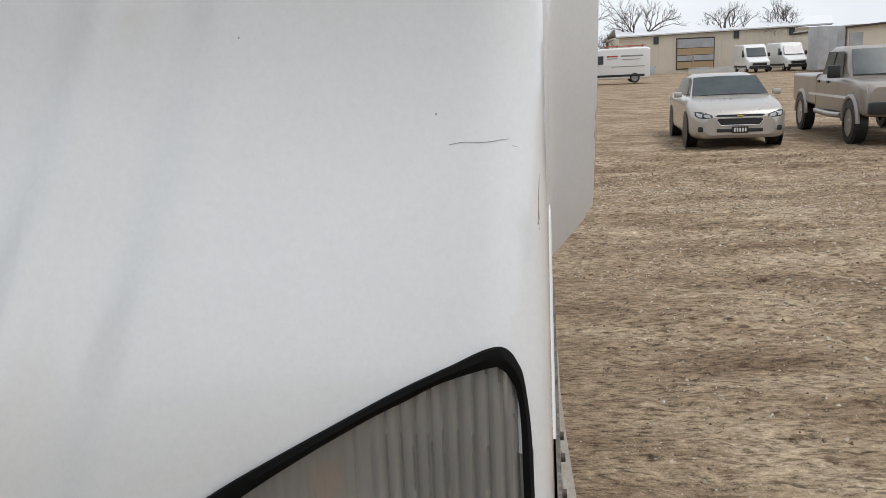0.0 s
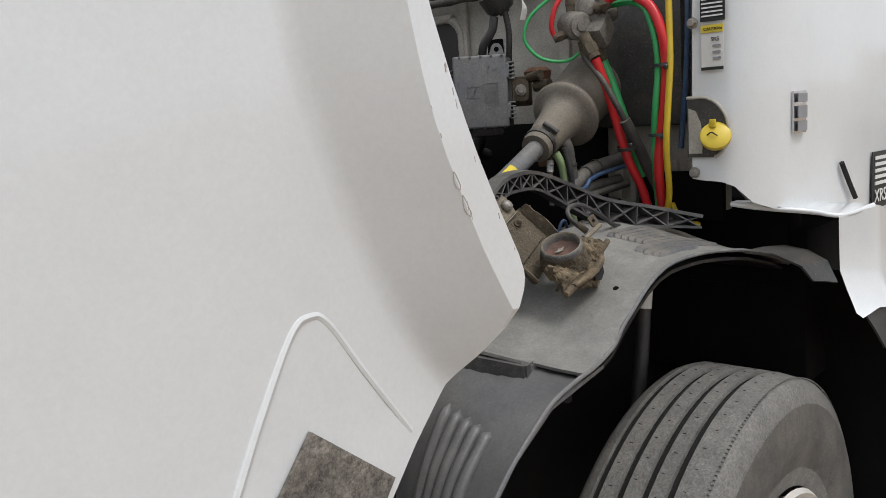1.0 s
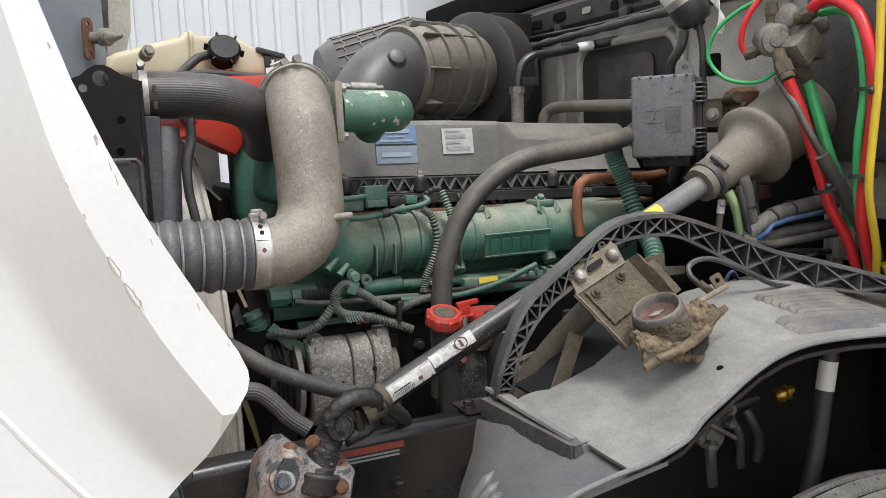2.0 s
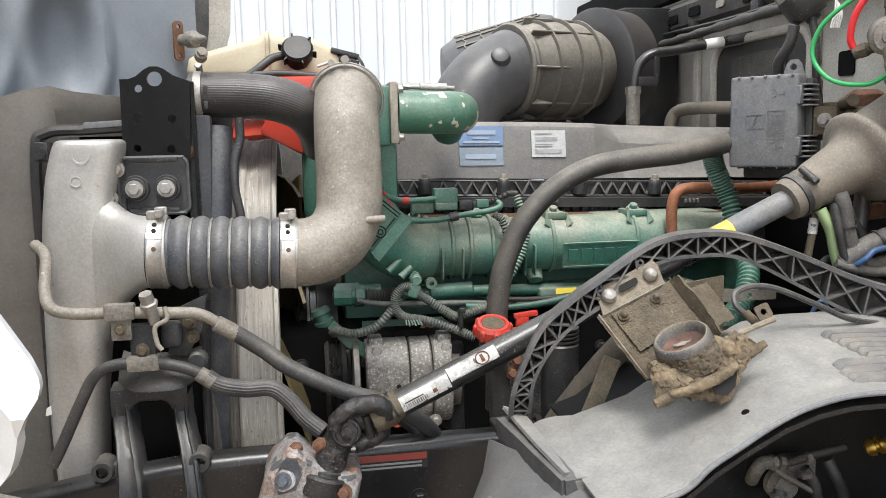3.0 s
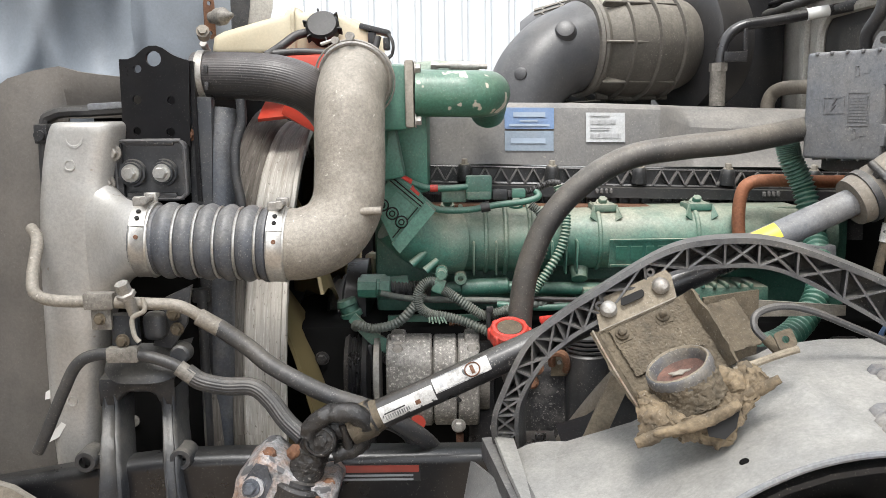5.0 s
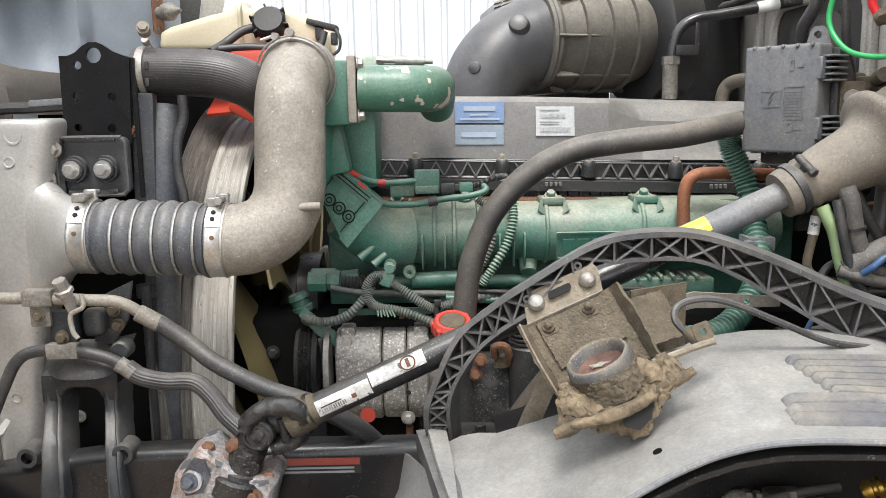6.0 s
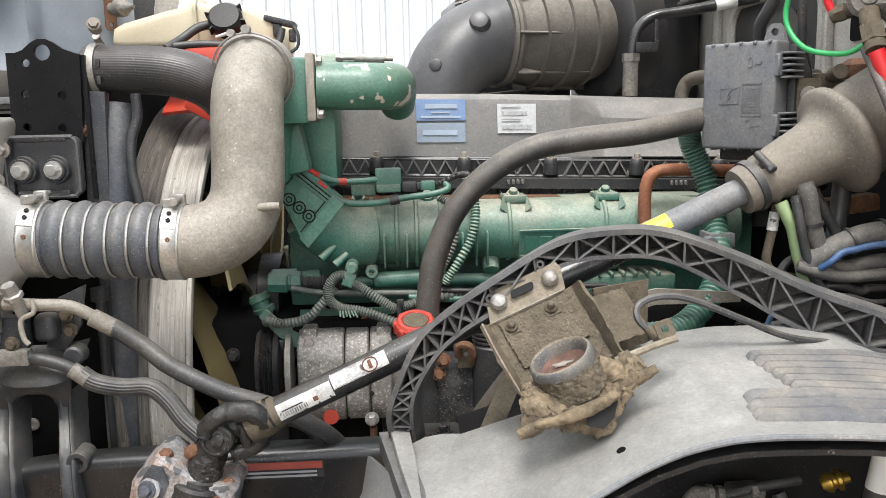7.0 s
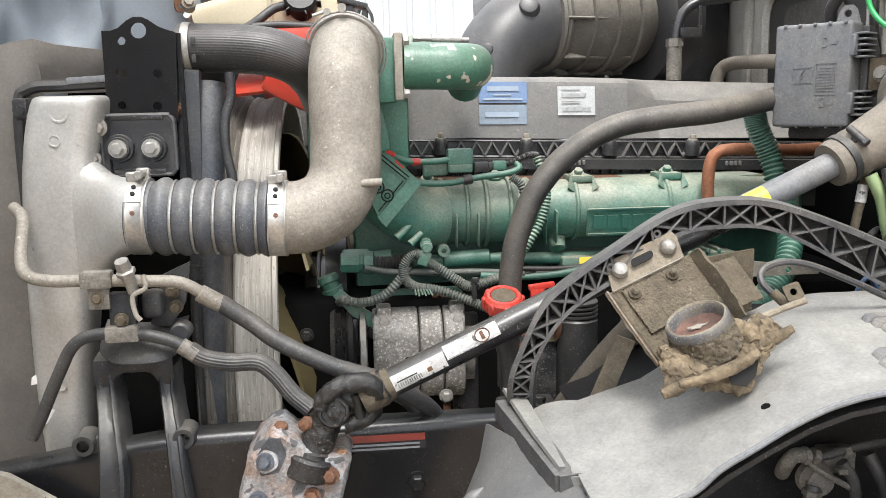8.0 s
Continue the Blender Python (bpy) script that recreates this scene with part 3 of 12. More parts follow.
def make_ground():
    m = bpy.data.materials.new("dirt")
    m.use_nodes = True
    n, l = m.node_tree.nodes, m.node_tree.links
    b = n["Principled BSDF"]
    b.inputs["Roughness"].default_value = 0.95
    b.inputs["Specular IOR Level"].default_value = 0.2
    co = n.new("ShaderNodeTexCoord")

    def tex(s, d=6.0, r=0.65, stretch=(1, 1, 1)):
        mp = n.new("ShaderNodeMapping")
        mp.inputs["Scale"].default_value = stretch
        l.new(co.outputs["Object"], mp.inputs["Vector"])
        t = n.new("ShaderNodeTexNoise")
        t.inputs["Scale"].default_value, t.inputs["Detail"].default_value, t.inputs["Roughness"].default_value = s, d, r
        l.new(mp.outputs[0], t.inputs["Vector"])
        return t.outputs["Fac"]

    def ramp(src, stops):
        t = n.new("ShaderNodeValToRGB")
        e = t.color_ramp.elements
        e[0].position, e[0].color = stops[0][0], (*stops[0][1], 1)
        e[1].position, e[1].color = stops[-1][0], (*stops[-1][1], 1)
        for p, c in stops[1:-1]:
            q = e.new(p)
            q.color = (*c, 1)
        l.new(src, t.inputs[0])
        return t.outputs[0]

    base = ramp(tex(0.8, 8, 0.7, (2.0, 0.8, 1)), [(0.32, (0.155, 0.105, 0.066)), (0.46, (0.285, 0.208, 0.138)), (0.55, (0.36, 0.275, 0.188)), (0.68, (0.50, 0.40, 0.285))])
    grain = ramp(tex(14, 9, 0.82, (1.7, 0.8, 1)), [(0.38, (0.22, 0.20, 0.18)), (0.46, (0.80, 0.79, 0.77)), (0.54, (1.1, 1.1, 1.1)), (0.64, (1.7, 1.7, 1.68))])
    mx = n.new("ShaderNodeMixRGB")
    mx.blend_type, mx.inputs[0].default_value = "MULTIPLY", 0.95
    l.new(base, mx.inputs[1])
    l.new(grain, mx.inputs[2])
    # shade in the tread-print crevices, multiplied into the colour as dark dashes
    print_shade = ramp(tex(17, 3, 0.55, (2.6, 0.55, 1)), [(0.36, (0.42, 0.39, 0.36)), (0.46, (1.0, 1.0, 1.0))])
    shaded_treads = n.new("ShaderNodeMixRGB")
    shaded_treads.blend_type, shaded_treads.inputs[0].default_value = "MULTIPLY", 0.9
    l.new(mx.outputs[0], shaded_treads.inputs[1])
    l.new(print_shade, shaded_treads.inputs[2])
    mx = shaded_treads
    vor = n.new("ShaderNodeTexVoronoi")
    vor.inputs["Scale"].default_value = 26
    l.new(co.outputs["Object"], vor.inputs["Vector"])
    peb = ramp(vor.outputs["Distance"], [(0.10, (1, 1, 1)), (0.16, (0, 0, 0))])
    pick = ramp(tex(7, 3), [(0.52, (0, 0, 0)), (0.62, (1, 1, 1))])
    mul = n.new("ShaderNodeMixRGB")
    mul.blend_type, mul.inputs[0].default_value = "MULTIPLY", 1.0
    l.new(peb, mul.inputs[1])
    l.new(pick, mul.inputs[2])
    m2 = n.new("ShaderNodeMixRGB")
    l.new(mul.outputs[0], m2.inputs[0])
    l.new(mx.outputs[0], m2.inputs[1])
    m2.inputs[2].default_value = (0.56, 0.51, 0.44, 1)
    l.new(m2.outputs[0], b.inputs["Base Color"])
    bp = n.new("ShaderNodeBump")
    bp.inputs["Strength"].default_value, bp.inputs["Distance"].default_value = 1.0, 0.03
    l.new(tex(16, 8, 0.7), bp.inputs["Height"])
    l.new(bp.outputs[0], b.inputs["Normal"])

    bm = bmesh.new()
    xs = [-400, -120, -40, -12, -6] + [-4 + 0.2 * i for i in range(24)] + [0.8 + 0.05 * i for i in range(290)] + [15.4 + i * 2.0 for i in range(40)] + [110, 160, 260, 600]
    ys = [-500, -200, -90, -50, -36] + [-30 + 1.5 * i for i in range(14)] + [-9 + 0.2 * i for i in range(15)] + [-6 + 0.06 * i for i in range(126)] + [1.6, 2.4, 4, 9, 20, 60, 200, 500]
    grid = [[bm.verts.new((x, y, ground_height(x, y))) for x in xs] for y in ys]
    for a, c in zip(grid, grid[1:]):
        for i in range(len(xs) - 1):
            bm.faces.new((a[i], a[i + 1], c[i + 1], c[i]))
    return solid("ground", bm, m, "bare brown dirt yard with tyre ruts and gravel", "ground", kind="structure", angle=180)


make_ground()


def scatter(name, count, seed, small, large, mat, label, category):
    """Loose pieces on the dirt, thick in some patches and thin in others."""
    rnd = random.Random(seed)
    verts, faces = [], []
    made = 0
    while made < count:
        if rnd.random() < 0.85:
            x, y = 0.8 + 10.2 * rnd.random() ** 0.8, rnd.uniform(-6, 0.1)
        else:
            x, y = rnd.gauss(9.8, 1.0), rnd.uniform(-7, -0.3)
        if noise.noise((x * 1.9, y * 0.9, seed)) < rnd.uniform(-0.5, 0.25):
            continue
        made += 1
        r = small + (large - small) * rnd.random() ** 3
        z = ground_height(x, y)
        k = len(verts)
        verts += [(x + r * rnd.uniform(0.5, 1.2) * math.cos(a), y + r * rnd.uniform(0.5, 1.2) * math.sin(a), z - 0.004) for a in (0.2, 1.5, 2.8, 4.1, 5.3)]
        verts.append((x + r * rnd.uniform(-0.3, 0.3), y + r * rnd.uniform(-0.3, 0.3), z + r * rnd.uniform(0.35, 0.8)))
        faces += [(k + i, k + (i + 1) % 5, k + 5) for i in range(5)]
    me = bpy.data.meshes.new(name)
    me.from_pydata(verts, [], faces)
    bm = bmesh.new()
    bm.from_mesh(me)
    bpy.data.meshes.remove(me)
    solid(name, bm, mat, label, category, kind="stuff", angle=20)


scatter("gravel", 15000, 7, 0.004, 0.019, material("gravel", (0.56, 0.51, 0.43), 0.9, vary=0.3, scale=9, stain=(0.30, 0.25, 0.19), stain_amount=0.6, bump=0.2), "loose pale stones scattered over dirt", "gravel")
# clods coloured dark so they also give the ground its small shadows
scatter("dirt_clods", 11000, 11, 0.005, 0.017, material("clod_shadow", (0.115, 0.085, 0.06), 0.95, vary=0.3, scale=9, stain=(0.2, 0.155, 0.11), stain_amount=0.5, bump=0.3), "dirt clods over the yard, darkened for small shadows", "dirt clods")


def dry_weeds():
    """Low brown weeds along the bank in front of the cars."""
    rnd = random.Random(17)
    bm = bmesh.new()
    for k in range(9000):
        x, y = rnd.gauss(12.3, 1.1), rnd.uniform(-9, -0.6)
        if noise.noise((x * 1.3, y * 0.8, 3.0)) < -0.05:
            continue
        z = ground_height(x, y) - 0.01
        h, a, w = rnd.uniform(0.015, 0.07), rnd.uniform(0, 6.28), rnd.uniform(0.004, 0.010)
        dx, dy = math.cos(a), math.sin(a)
        bm.faces.new([bm.verts.new(p) for p in ((x - dy * w, y + dx * w, z), (x + dy * w, y - dx * w, z), (x + dx * h * 1.3, y + dy * h * 1.3, z + h * 0.8))])
    g = material("dry_weed", (0.13, 0.082, 0.052), 0.9, vary=0.4, scale=6, stain=(0.30, 0.23, 0.14), stain_amount=0.6, stain_scale=3, bump=0.0)
    solid("dry_weeds", bm, g, "low dry brown weeds on a dirt bank", "weeds", kind="stuff", angle=20)


dry_weeds()

# the concrete apron under the truck
bm = bmesh.new()
rnd = random.Random(3)
edge = [(-6 + 0.5 * i, 0.28 + 0.012 * rnd.uniform(-1, 1)) for i in range(41)]
vs = [[bm.verts.new((x, y, 0.03 - 0.12 * smooth01(4.5, 13, x))), bm.verts.new((x, y + (8.4 if x < 8 else 0.9), 0.03 - 0.12 * smooth01(4.5, 13, x)))] for x, y in edge]
for a, b in zip(vs, vs[1:]):
    bm.faces.new((a[0], b[0], b[1], a[1]))
M["concrete"] = material("concrete", (0.36, 0.33, 0.285), 0.9, vary=0.12, scale=30, stain=(0.24, 0.195, 0.145), stain_amount=0.7, stain_scale=1.5, bump=0.2, bump_scale=90)
solid("pavement", bm, M["concrete"], "dusty concrete apron beside the dirt yard", "pavement", kind="structure")

# the white ribbed metal building behind the truck
M["siding"] = material("siding", (0.50, 0.525, 0.545), 0.45, vary=0.02, scale=2, stain=(0.66, 0.67, 0.68), stain_amount=0.3, stain_scale=0.7, bump=0.0)
shed = thing("metal_building", (-2, 9, 0), "white building with vertical ribbed metal siding", "building")
bm = bmesh.new()
prof = []
x = -26.0
while x < 8.5:
    prof += [(x, 9.0), (x + 0.17, 9.0), (x + 0.185, 8.955), (x + 0.23, 8.955), (x + 0.245, 9.0)]
    x += 0.25
lo = [bm.verts.new((a, b, 0.0)) for a, b in prof]
hi = [bm.verts.new((a, b, 5.6)) for a, b in prof]
for i in range(len(prof) - 1):
    bm.faces.new((lo[i], lo[i + 1], hi[i + 1], hi[i]))
part("wall", bm, M["siding"], shed, angle=20)
bm = bmesh.new()
box(bm, (-8.75, 14.0, 2.8), (34.5, 9.9, 5.55))
part("core", bm, M["siding"], shed)
bm = bmesh.new()
sheet(bm, [[(-26.2, 8.7, 5.6), (8.7, 8.7, 5.6)], [(-26.2, 14.0, 7.0), (8.7, 14.0, 7.0)], [(-26.2, 19.3, 5.6), (8.7, 19.3, 5.6)]], 0.06)
part("roof", bm, M["siding"], shed)

# ---- the truck's hood, tilted forward ----
HOOD_EDGE = ((1.0, -0.72), (1.25, -0.535), (1.30, -0.495), (1.338, -0.462), (1.372, -0.427), (1.38, -0.420), (1.40, -0.408), (1.42, -0.399), (1.436, -0.390), (1.448, -0.382), (1.458, -0.3795), (1.468, -0.382),
             (1.48, -0.388), (1.50, -0.400), (1.55, -0.427), (1.60, -0.450), (1.65, -0.469), (1.70, -0.484), (1.80, -0.505), (1.95, -0.525), (2.3, -0.55))
# the crease where the flare leaves the flat side, and the ridge along the turned-out lip
HOOD_CREASE = ((1.0, -0.20), (1.37, -0.427), (1.405, -0.458), (1.445, -0.486), (1.485, -0.507), (1.525, -0.524), (1.565, -0.539), (1.607, -0.552), (1.64, -0.560), (1.70, -0.570), (1.80, -0.583), (2.3, -0.62))
HOOD_RIDGE = ((1.0, -0.12), (1.39, -0.365), (1.436, -0.400), (1.484, -0.4295), (1.52, -0.4475), (1.556, -0.4645), (1.592, -0.479), (1.626, -0.487), (1.652, -0.4925), (1.70, -0.503), (1.80, -0.522), (2.3, -0.566))


def hood_side(x, z):
    """How far out the hood's side stands: flat, then a flare, then the lip."""
    a, b = interp(HOOD_CREASE, z), interp(HOOD_RIDGE, z)
    if x <= a:
        return 0.400
    if x >= b:
        return 0.348 + 0.05 * (x - b)
    t = (x - a) / (b - a)
    return 0.400 - 0.052 * (t * t * 2.0 if t < 0.22 else 0.0968 + (t - 0.22) * 1.158)


def hood_row(z):
    """One level cut through the hood's left side and front, from the rear edge forward."""
    xe = interp(HOOD_EDGE, z)
    b = min(interp(HOOD_RIDGE, z), xe - 0.0015)
    a = min(interp(HOOD_CREASE, z), b - 0.004)
    row = [(x, hood_side(x, z), z) for x in [xe + (b - xe) * k / 4 for k in range(5)]]
    row += [(x, hood_side(x, z), z) for x in [b + (a - b) * k / 8 for k in range(1, 9)]]
    row += [(a - 0.02, hood_side(a - 0.02, z), z)]
    xc = -0.80 - 0.05 * smooth01(1.62, 1.35, z)
    xs = a - 0.02
    for k in range(1, 10):
        t = k / 10
        row.append((xs + (xc + 0.07 - xs) * t, 0.400 + 0.007 * t, z))
    r = 0.055
    for k in range(0, 9):
        a = math.pi / 2 * k / 8 * 0.93
        row.append((xc + 0.07 - r * 1.3 * math.sin(a), 0.407 + r * (1 - math.cos(a)), z))
    bx, by = row[-1][0], row[-1][1]
    for k in range(1, 146):
        y = by + 0.0075 * min(k, 50) + 0.0235 * max(0, k - 50)
        c1, c2 = y - 0.665 + 0.31 * (z - 1.5), y - 0.74 + 0.36 * (z - 1.5)
        crease = 0.009 * smooth01(-0.022, 0.010, c1) * smooth01(0.065, 0.015, c1) + 0.012 * smooth01(-0.022, 0.014, c2)
        row.append((bx - 0.16 * (y - by) - 0.02 * math.sin((y - by) * 2.2) + crease, y, z))
    return row


hood = thing("truck_hood", (-0.7, 0.8, 1.0), "white truck hood tilted forward, scuffed and chipped", "truck hood")
bm = bmesh.new()
zs = [1.0, 1.06, 1.10, 1.14, 1.18, 1.20, 1.22, 1.24, 1.255, 1.27, 1.28, 1.29, 1.30, 1.31, 1.32, 1.33, 1.34, 1.35, 1.36, 1.3675, 1.375, 1.3825, 1.39, 1.3975, 1.405, 1.4125, 1.42, 1.435, 1.448, 1.456, 1.462, 1.475, 1.49, 1.51, 1.53, 1.555, 1.58, 1.61, 1.63, 1.65, 1.7, 1.76, 1.83, 1.92, 2.02, 2.12, 2.2]
LAMP_EDGE = ((1.10, 0.420, 0.86), (1.235, 0.4235, 0.752), (1.286, 0.4240, 0.692), (1.332, 0.4245, 0.618), (1.354, 0.4255, 0.579), (1.374, 0.427, 0.538), (1.390, 0.429, 0.503), (1.402, 0.433, 0.474), (1.411, 0.438, 0.452))
shell_rows = [hood_row(z) for z in zs]
grid = [[bm.verts.new(p) for p in row] for row in shell_rows]
kept = []
for ra, rb in zip(grid, grid[1:]):
    zc = (ra[0].co.z + rb[0].co.z) / 2
    for i in range(len(ra) - 1):
        yc = (ra[i].co.y + ra[i + 1].co.y) / 2
        in_lamp = i > 24 and zc < 1.411 and interp([(z, a) for z, a, b in LAMP_EDGE], zc) < yc < interp([(z, b) for z, a, b in LAMP_EDGE], zc)
        if not in_lamp:
            kept.append(bm.faces.new((ra[i], ra[i + 1], rb[i + 1], rb[i])))
bmesh.ops.recalc_face_normals(bm, faces=kept)
bmesh.ops.solidify(bm, geom=kept, thickness=0.008)
bmesh.ops.delete(bm, geom=[v for v in bm.verts if not v.link_faces], context="VERTS")
part("shell", bm, M["white_paint"], hood, angle=27)

bm = bmesh.new()
sheet(bm, [[(hood_row(z)[-1][0], hood_row(z)[-1][1] + 0.001, z), (-1.0, 3.09, z), (interp(HOOD_EDGE, z), 3.11, z)] for z in (1.0, 1.25, 1.45, 1.7, 2.2)], 0.008)
part("far_side", bm, M["white_paint"], hood)

# the inner liner of the hood, dimpled, seen past the radiator
bm = bmesh.new()
rows = []
for k in range(50):
    z = 1.50 + 0.015 * k
    row = []
    for i in range(81):
        s = i / 80
        x, y = -1.02 + 0.62 * s, 1.12 + 0.40 * s
        dent = 0.0
        for xc, zc, a, b, deep in ((-0.612, 1.800, 0.040, 0.088, 0.034), (-0.745, 1.83, 0.040, 0.10, 0.034), (-0.86, 1.80, 0.04, 0.10, 0.03), (-0.60, 2.02, 0.05, 0.06, 0.05)):
            q = ((x - xc) / a) ** 2 + ((z - zc) / b) ** 2
            dent += deep * math.exp(-q * q * 0.9) - 0.016 * math.exp(-((q - 2.2) / 0.9) ** 2)
        row.append((x - dent * 0.5, y + dent, z))
    rows.append(row)
sheet(bm, rows, 0.006)
part("liner", bm, M["hood_inner"], hood, "blue-grey dimpled inner liner", angle=60)
bm = bmesh.new()
rows = []
for k in range(15):
    z = 1.58 + 0.045 * k
    x0 = -0.489 + 0.02 * smooth01(1.85, 2.2, z)
    wide = 0.060 + 0.045 * smooth01(1.64, 1.88, z)
    rows.append([(x0 + wide * j / 8, 1.62 - 0.020 * math.sin(math.pi * j / 8), z) for j in range(9)])
sheet(bm, rows, 0.006)
part("inner_fender", bm, M["arch_plastic"], hood, "dark grey moulded inner wall", angle=60)
bm = bmesh.new()
tube(bm, [(-0.444, 1.597, 1.70), (-0.438, 1.595, 1.80), (-0.428, 1.595, 1.90), (-0.42, 1.60, 2.0)], 0.005, 8)
part("seal", bm, M["rubber"], hood, "black rubber seal")
bm = bmesh.new()
rows = []
for k in range(14):
    z = 1.60 + 0.05 * k
    x0 = -0.489 + 0.02 * smooth01(1.85, 2.2, z) + 0.060 + 0.045 * smooth01(1.64, 1.88, z)
    rows.append([(x0 + 0.044 * j / 3 * smooth01(1.66, 1.84, z), 1.628 + 0.012 * j / 3, z) for j in range(4)])
sheet(bm, rows, 0.006)
part("inner_flange", bm, M["white_dull"], hood, "dusty cream inner flange", angle=60)
# striker cone on the liner
bm = bmesh.new()
plate(bm, rounded(0.02, 0.075, 0.009), (-0.425, 1.47, 1.812), (0.84, 0.54, 0), (0, 0, 1), -0.005, [(0, 0.027, 0.004), (0, -0.027, 0.004)])
part("striker_plate", bm, M["rust"], hood)
bm = bmesh.new()
lathe(bm, (-0.42, 1.462, 1.812), (0.8, -0.55, 0.0), [(0, 0.011), (0.018, 0.011), (0.018, 0.016), (0.034, 0.016), (0.04, 0.011), (0.06, 0.003)], 14)
part("striker", bm, M["cast_dark"], hood)

# the wheel-arch moulding and grip patch on the fender
bm = bmesh.new()
tube(bm, [(-0.665, 0.4045, 1.27), (-0.619, 0.404, 1.359), (-0.594, 0.4035, 1.406), (-0.567, 0.403, 1.450), (-0.551, 0.403, 1.458), (-0.536, 0.403, 1.450), (-0.507, 0.4025, 1.408), (-0.465, 0.4025, 1.350)], 0.0034, 8, 10)
part("moulding", bm, M["white_paint"], hood, "raised white moulding line")
bm = bmesh.new()
u, v = V(-0.6, 0, 0.8).normalized(), V(0.75, 0, 0.66).normalized()
plate(bm, [(-0.561, 1.382), (-0.488, 1.322), (-0.62, 1.16), (-0.70, 1.22)], (0, 0.4015, 0), (1, 0, 0), (0, 0, 1), 0.004)
part("grip_patch", bm, M["grip_patch"], hood, "grey gritty anti-slip patch")
# scratches and chips
rnd = random.Random(5)
M["smudge"] = material("smudge", (0.36, 0.29, 0.22), 0.8, vary=0.25, scale=300, stain=(0.2, 0.14, 0.1), stain_amount=0.6, stain_scale=200, bump=0.0)
bm = bmesh.new()
tube(bm, [(-0.795, 0.413, 1.520), (-0.7985, 0.4135, 1.512), (-0.803, 0.414, 1.504), (-0.809, 0.414, 1.492)], lambda t: 0.00018 + 0.0003 * t, 5)
tube(bm, [(-0.822, 0.4148, 1.4925), (-0.816, 0.4147, 1.490), (-0.809, 0.4145, 1.4895), (-0.802, 0.4143, 1.4905)], 0.00025, 5)
for k in range(40):
    a, q = rnd.uniform(0, 6.28), rnd.random() ** 0.8
    lathe(bm, (-0.810 + 0.007 * q * math.cos(a), 0.4141, 1.4905 + 0.0045 * q * math.sin(a)), (0, -1, 0), [(0, rnd.uniform(0.0003, 0.0011)), (0.0003, 0.0003)], 6)
part("scratch", bm, M["smudge"], hood, "brownish scuff with a fine scratch")["kind"] = "stuff"
M["chip_rim"] = material("chip_rim", (0.44, 0.38, 0.33), 0.7, vary=0.2, scale=300, stain=(0.3, 0.22, 0.18), stain_amount=0.5, stain_scale=200, bump=0.0)
for top_z, low_z in ((1.545, 1.532), (1.528, 1.512)):
    bm = bmesh.new()
    loop = []
    for k in range(25):
        q = 2 * math.pi * k / 24
        z = (top_z + low_z) / 2 + (top_z - low_z) / 2 * math.cos(q)
        x = interp(HOOD_RIDGE, z) + 0.0005 + 0.0028 * math.sin(q) * (0.7 + 0.5 * noise.noise((q * 2.0, top_z, 0.0)))
        loop.append((x, hood_side(x, z) - 0.0002, z))
    tube(bm, loop, 0.00028, 5, smooth=False)
    part("paint_chip", bm, M["chip_rim"], hood, "rim of a chipped paint blister")
bm = bmesh.new()
rnd = random.Random(8)
for k in range(12):
    z = rnd.uniform(1.46, 1.68)
    x = interp(HOOD_EDGE, z) - 0.002 - 0.004 * rnd.random() if k % 3 else interp(HOOD_RIDGE, z) + 0.001
    y = hood_side(x, z)
    tube(bm, [(x, y - 0.0001, z), (x - 0.0012, y - 0.0001, z + rnd.uniform(0.002, 0.007))], rnd.uniform(0.0002, 0.0005), 5)
part("edge_wear", bm, M["chip_rim"], hood, "brown chips along the lip")["kind"] = "stuff"

M["amber"] = material("amber", (0.75, 0.33, 0.05), 0.3, vary=0.1, bump=0.05)
M["reflector"] = material("reflector", (0.50, 0.48, 0.45), 0.35, metal=0.7, vary=0.1, bump=0.02)
M["lamp_back"] = material("lamp_back", (0.13, 0.12, 0.10), 0.6, vary=0.2, scale=30, stain=(0.3, 0.27, 0.22), stain_amount=0.5, stain_scale=14, bump=0.02)
lens_nodes = bpy.data.materials.new("lens")
lens_nodes.use_nodes = True
lb = lens_nodes.node_tree.nodes["Principled BSDF"]
lb.inputs["Base Color"].default_value = (0.42, 0.41, 0.38, 1)
lb.inputs["Roughness"].default_value = 0.16
lb.inputs["Transmission Weight"].default_value = 0.62
lb.inputs["IOR"].default_value = 1.4
lb.inputs["Coat Weight"].default_value = 0.5
M["lens"] = lens_nodes
# headlight, pointing forward and down
def on_front(y, z, out=0.0):
    row = [p for p in hood_row(z) if p[1] > 0.407]
    for a, b in zip(row, row[1:]):
        if a[1] <= y <= b[1]:
            t = (y - a[1]) / max(1e-6, b[1] - a[1])
            return V(a[0] + (b[0] - a[0]) * t - out, y, z)
    return V(row[0][0] - out, y, z) if y < row[0][1] else V(row[-1][0] - out, y, z)


def front_band(outer, inner, out, lift=0.0):
    n = 160
    a = [on_front(p.x, p.y, out) for p in spline([(y, z, 0) for y, z in outer], 6)]
    b = [on_front(p.x, p.y, out + lift) for p in spline([(y, z, 0) for y, z in inner], 6)]

    def even(line):
        d = [0]
        for p, q in zip(line, line[1:]):
            d.append(d[-1] + (q - p).length)
        res = []
        for k in range(n + 1):
            s = d[-1] * k / n
            i = max(j for j in range(len(d)) if d[j] <= s + 1e-9)
            i = min(i, len(line) - 2)
            res.append(line[i].lerp(line[i + 1], (s - d[i]) / max(1e-9, d[i + 1] - d[i])))
        return res
    return even(a), even(b)


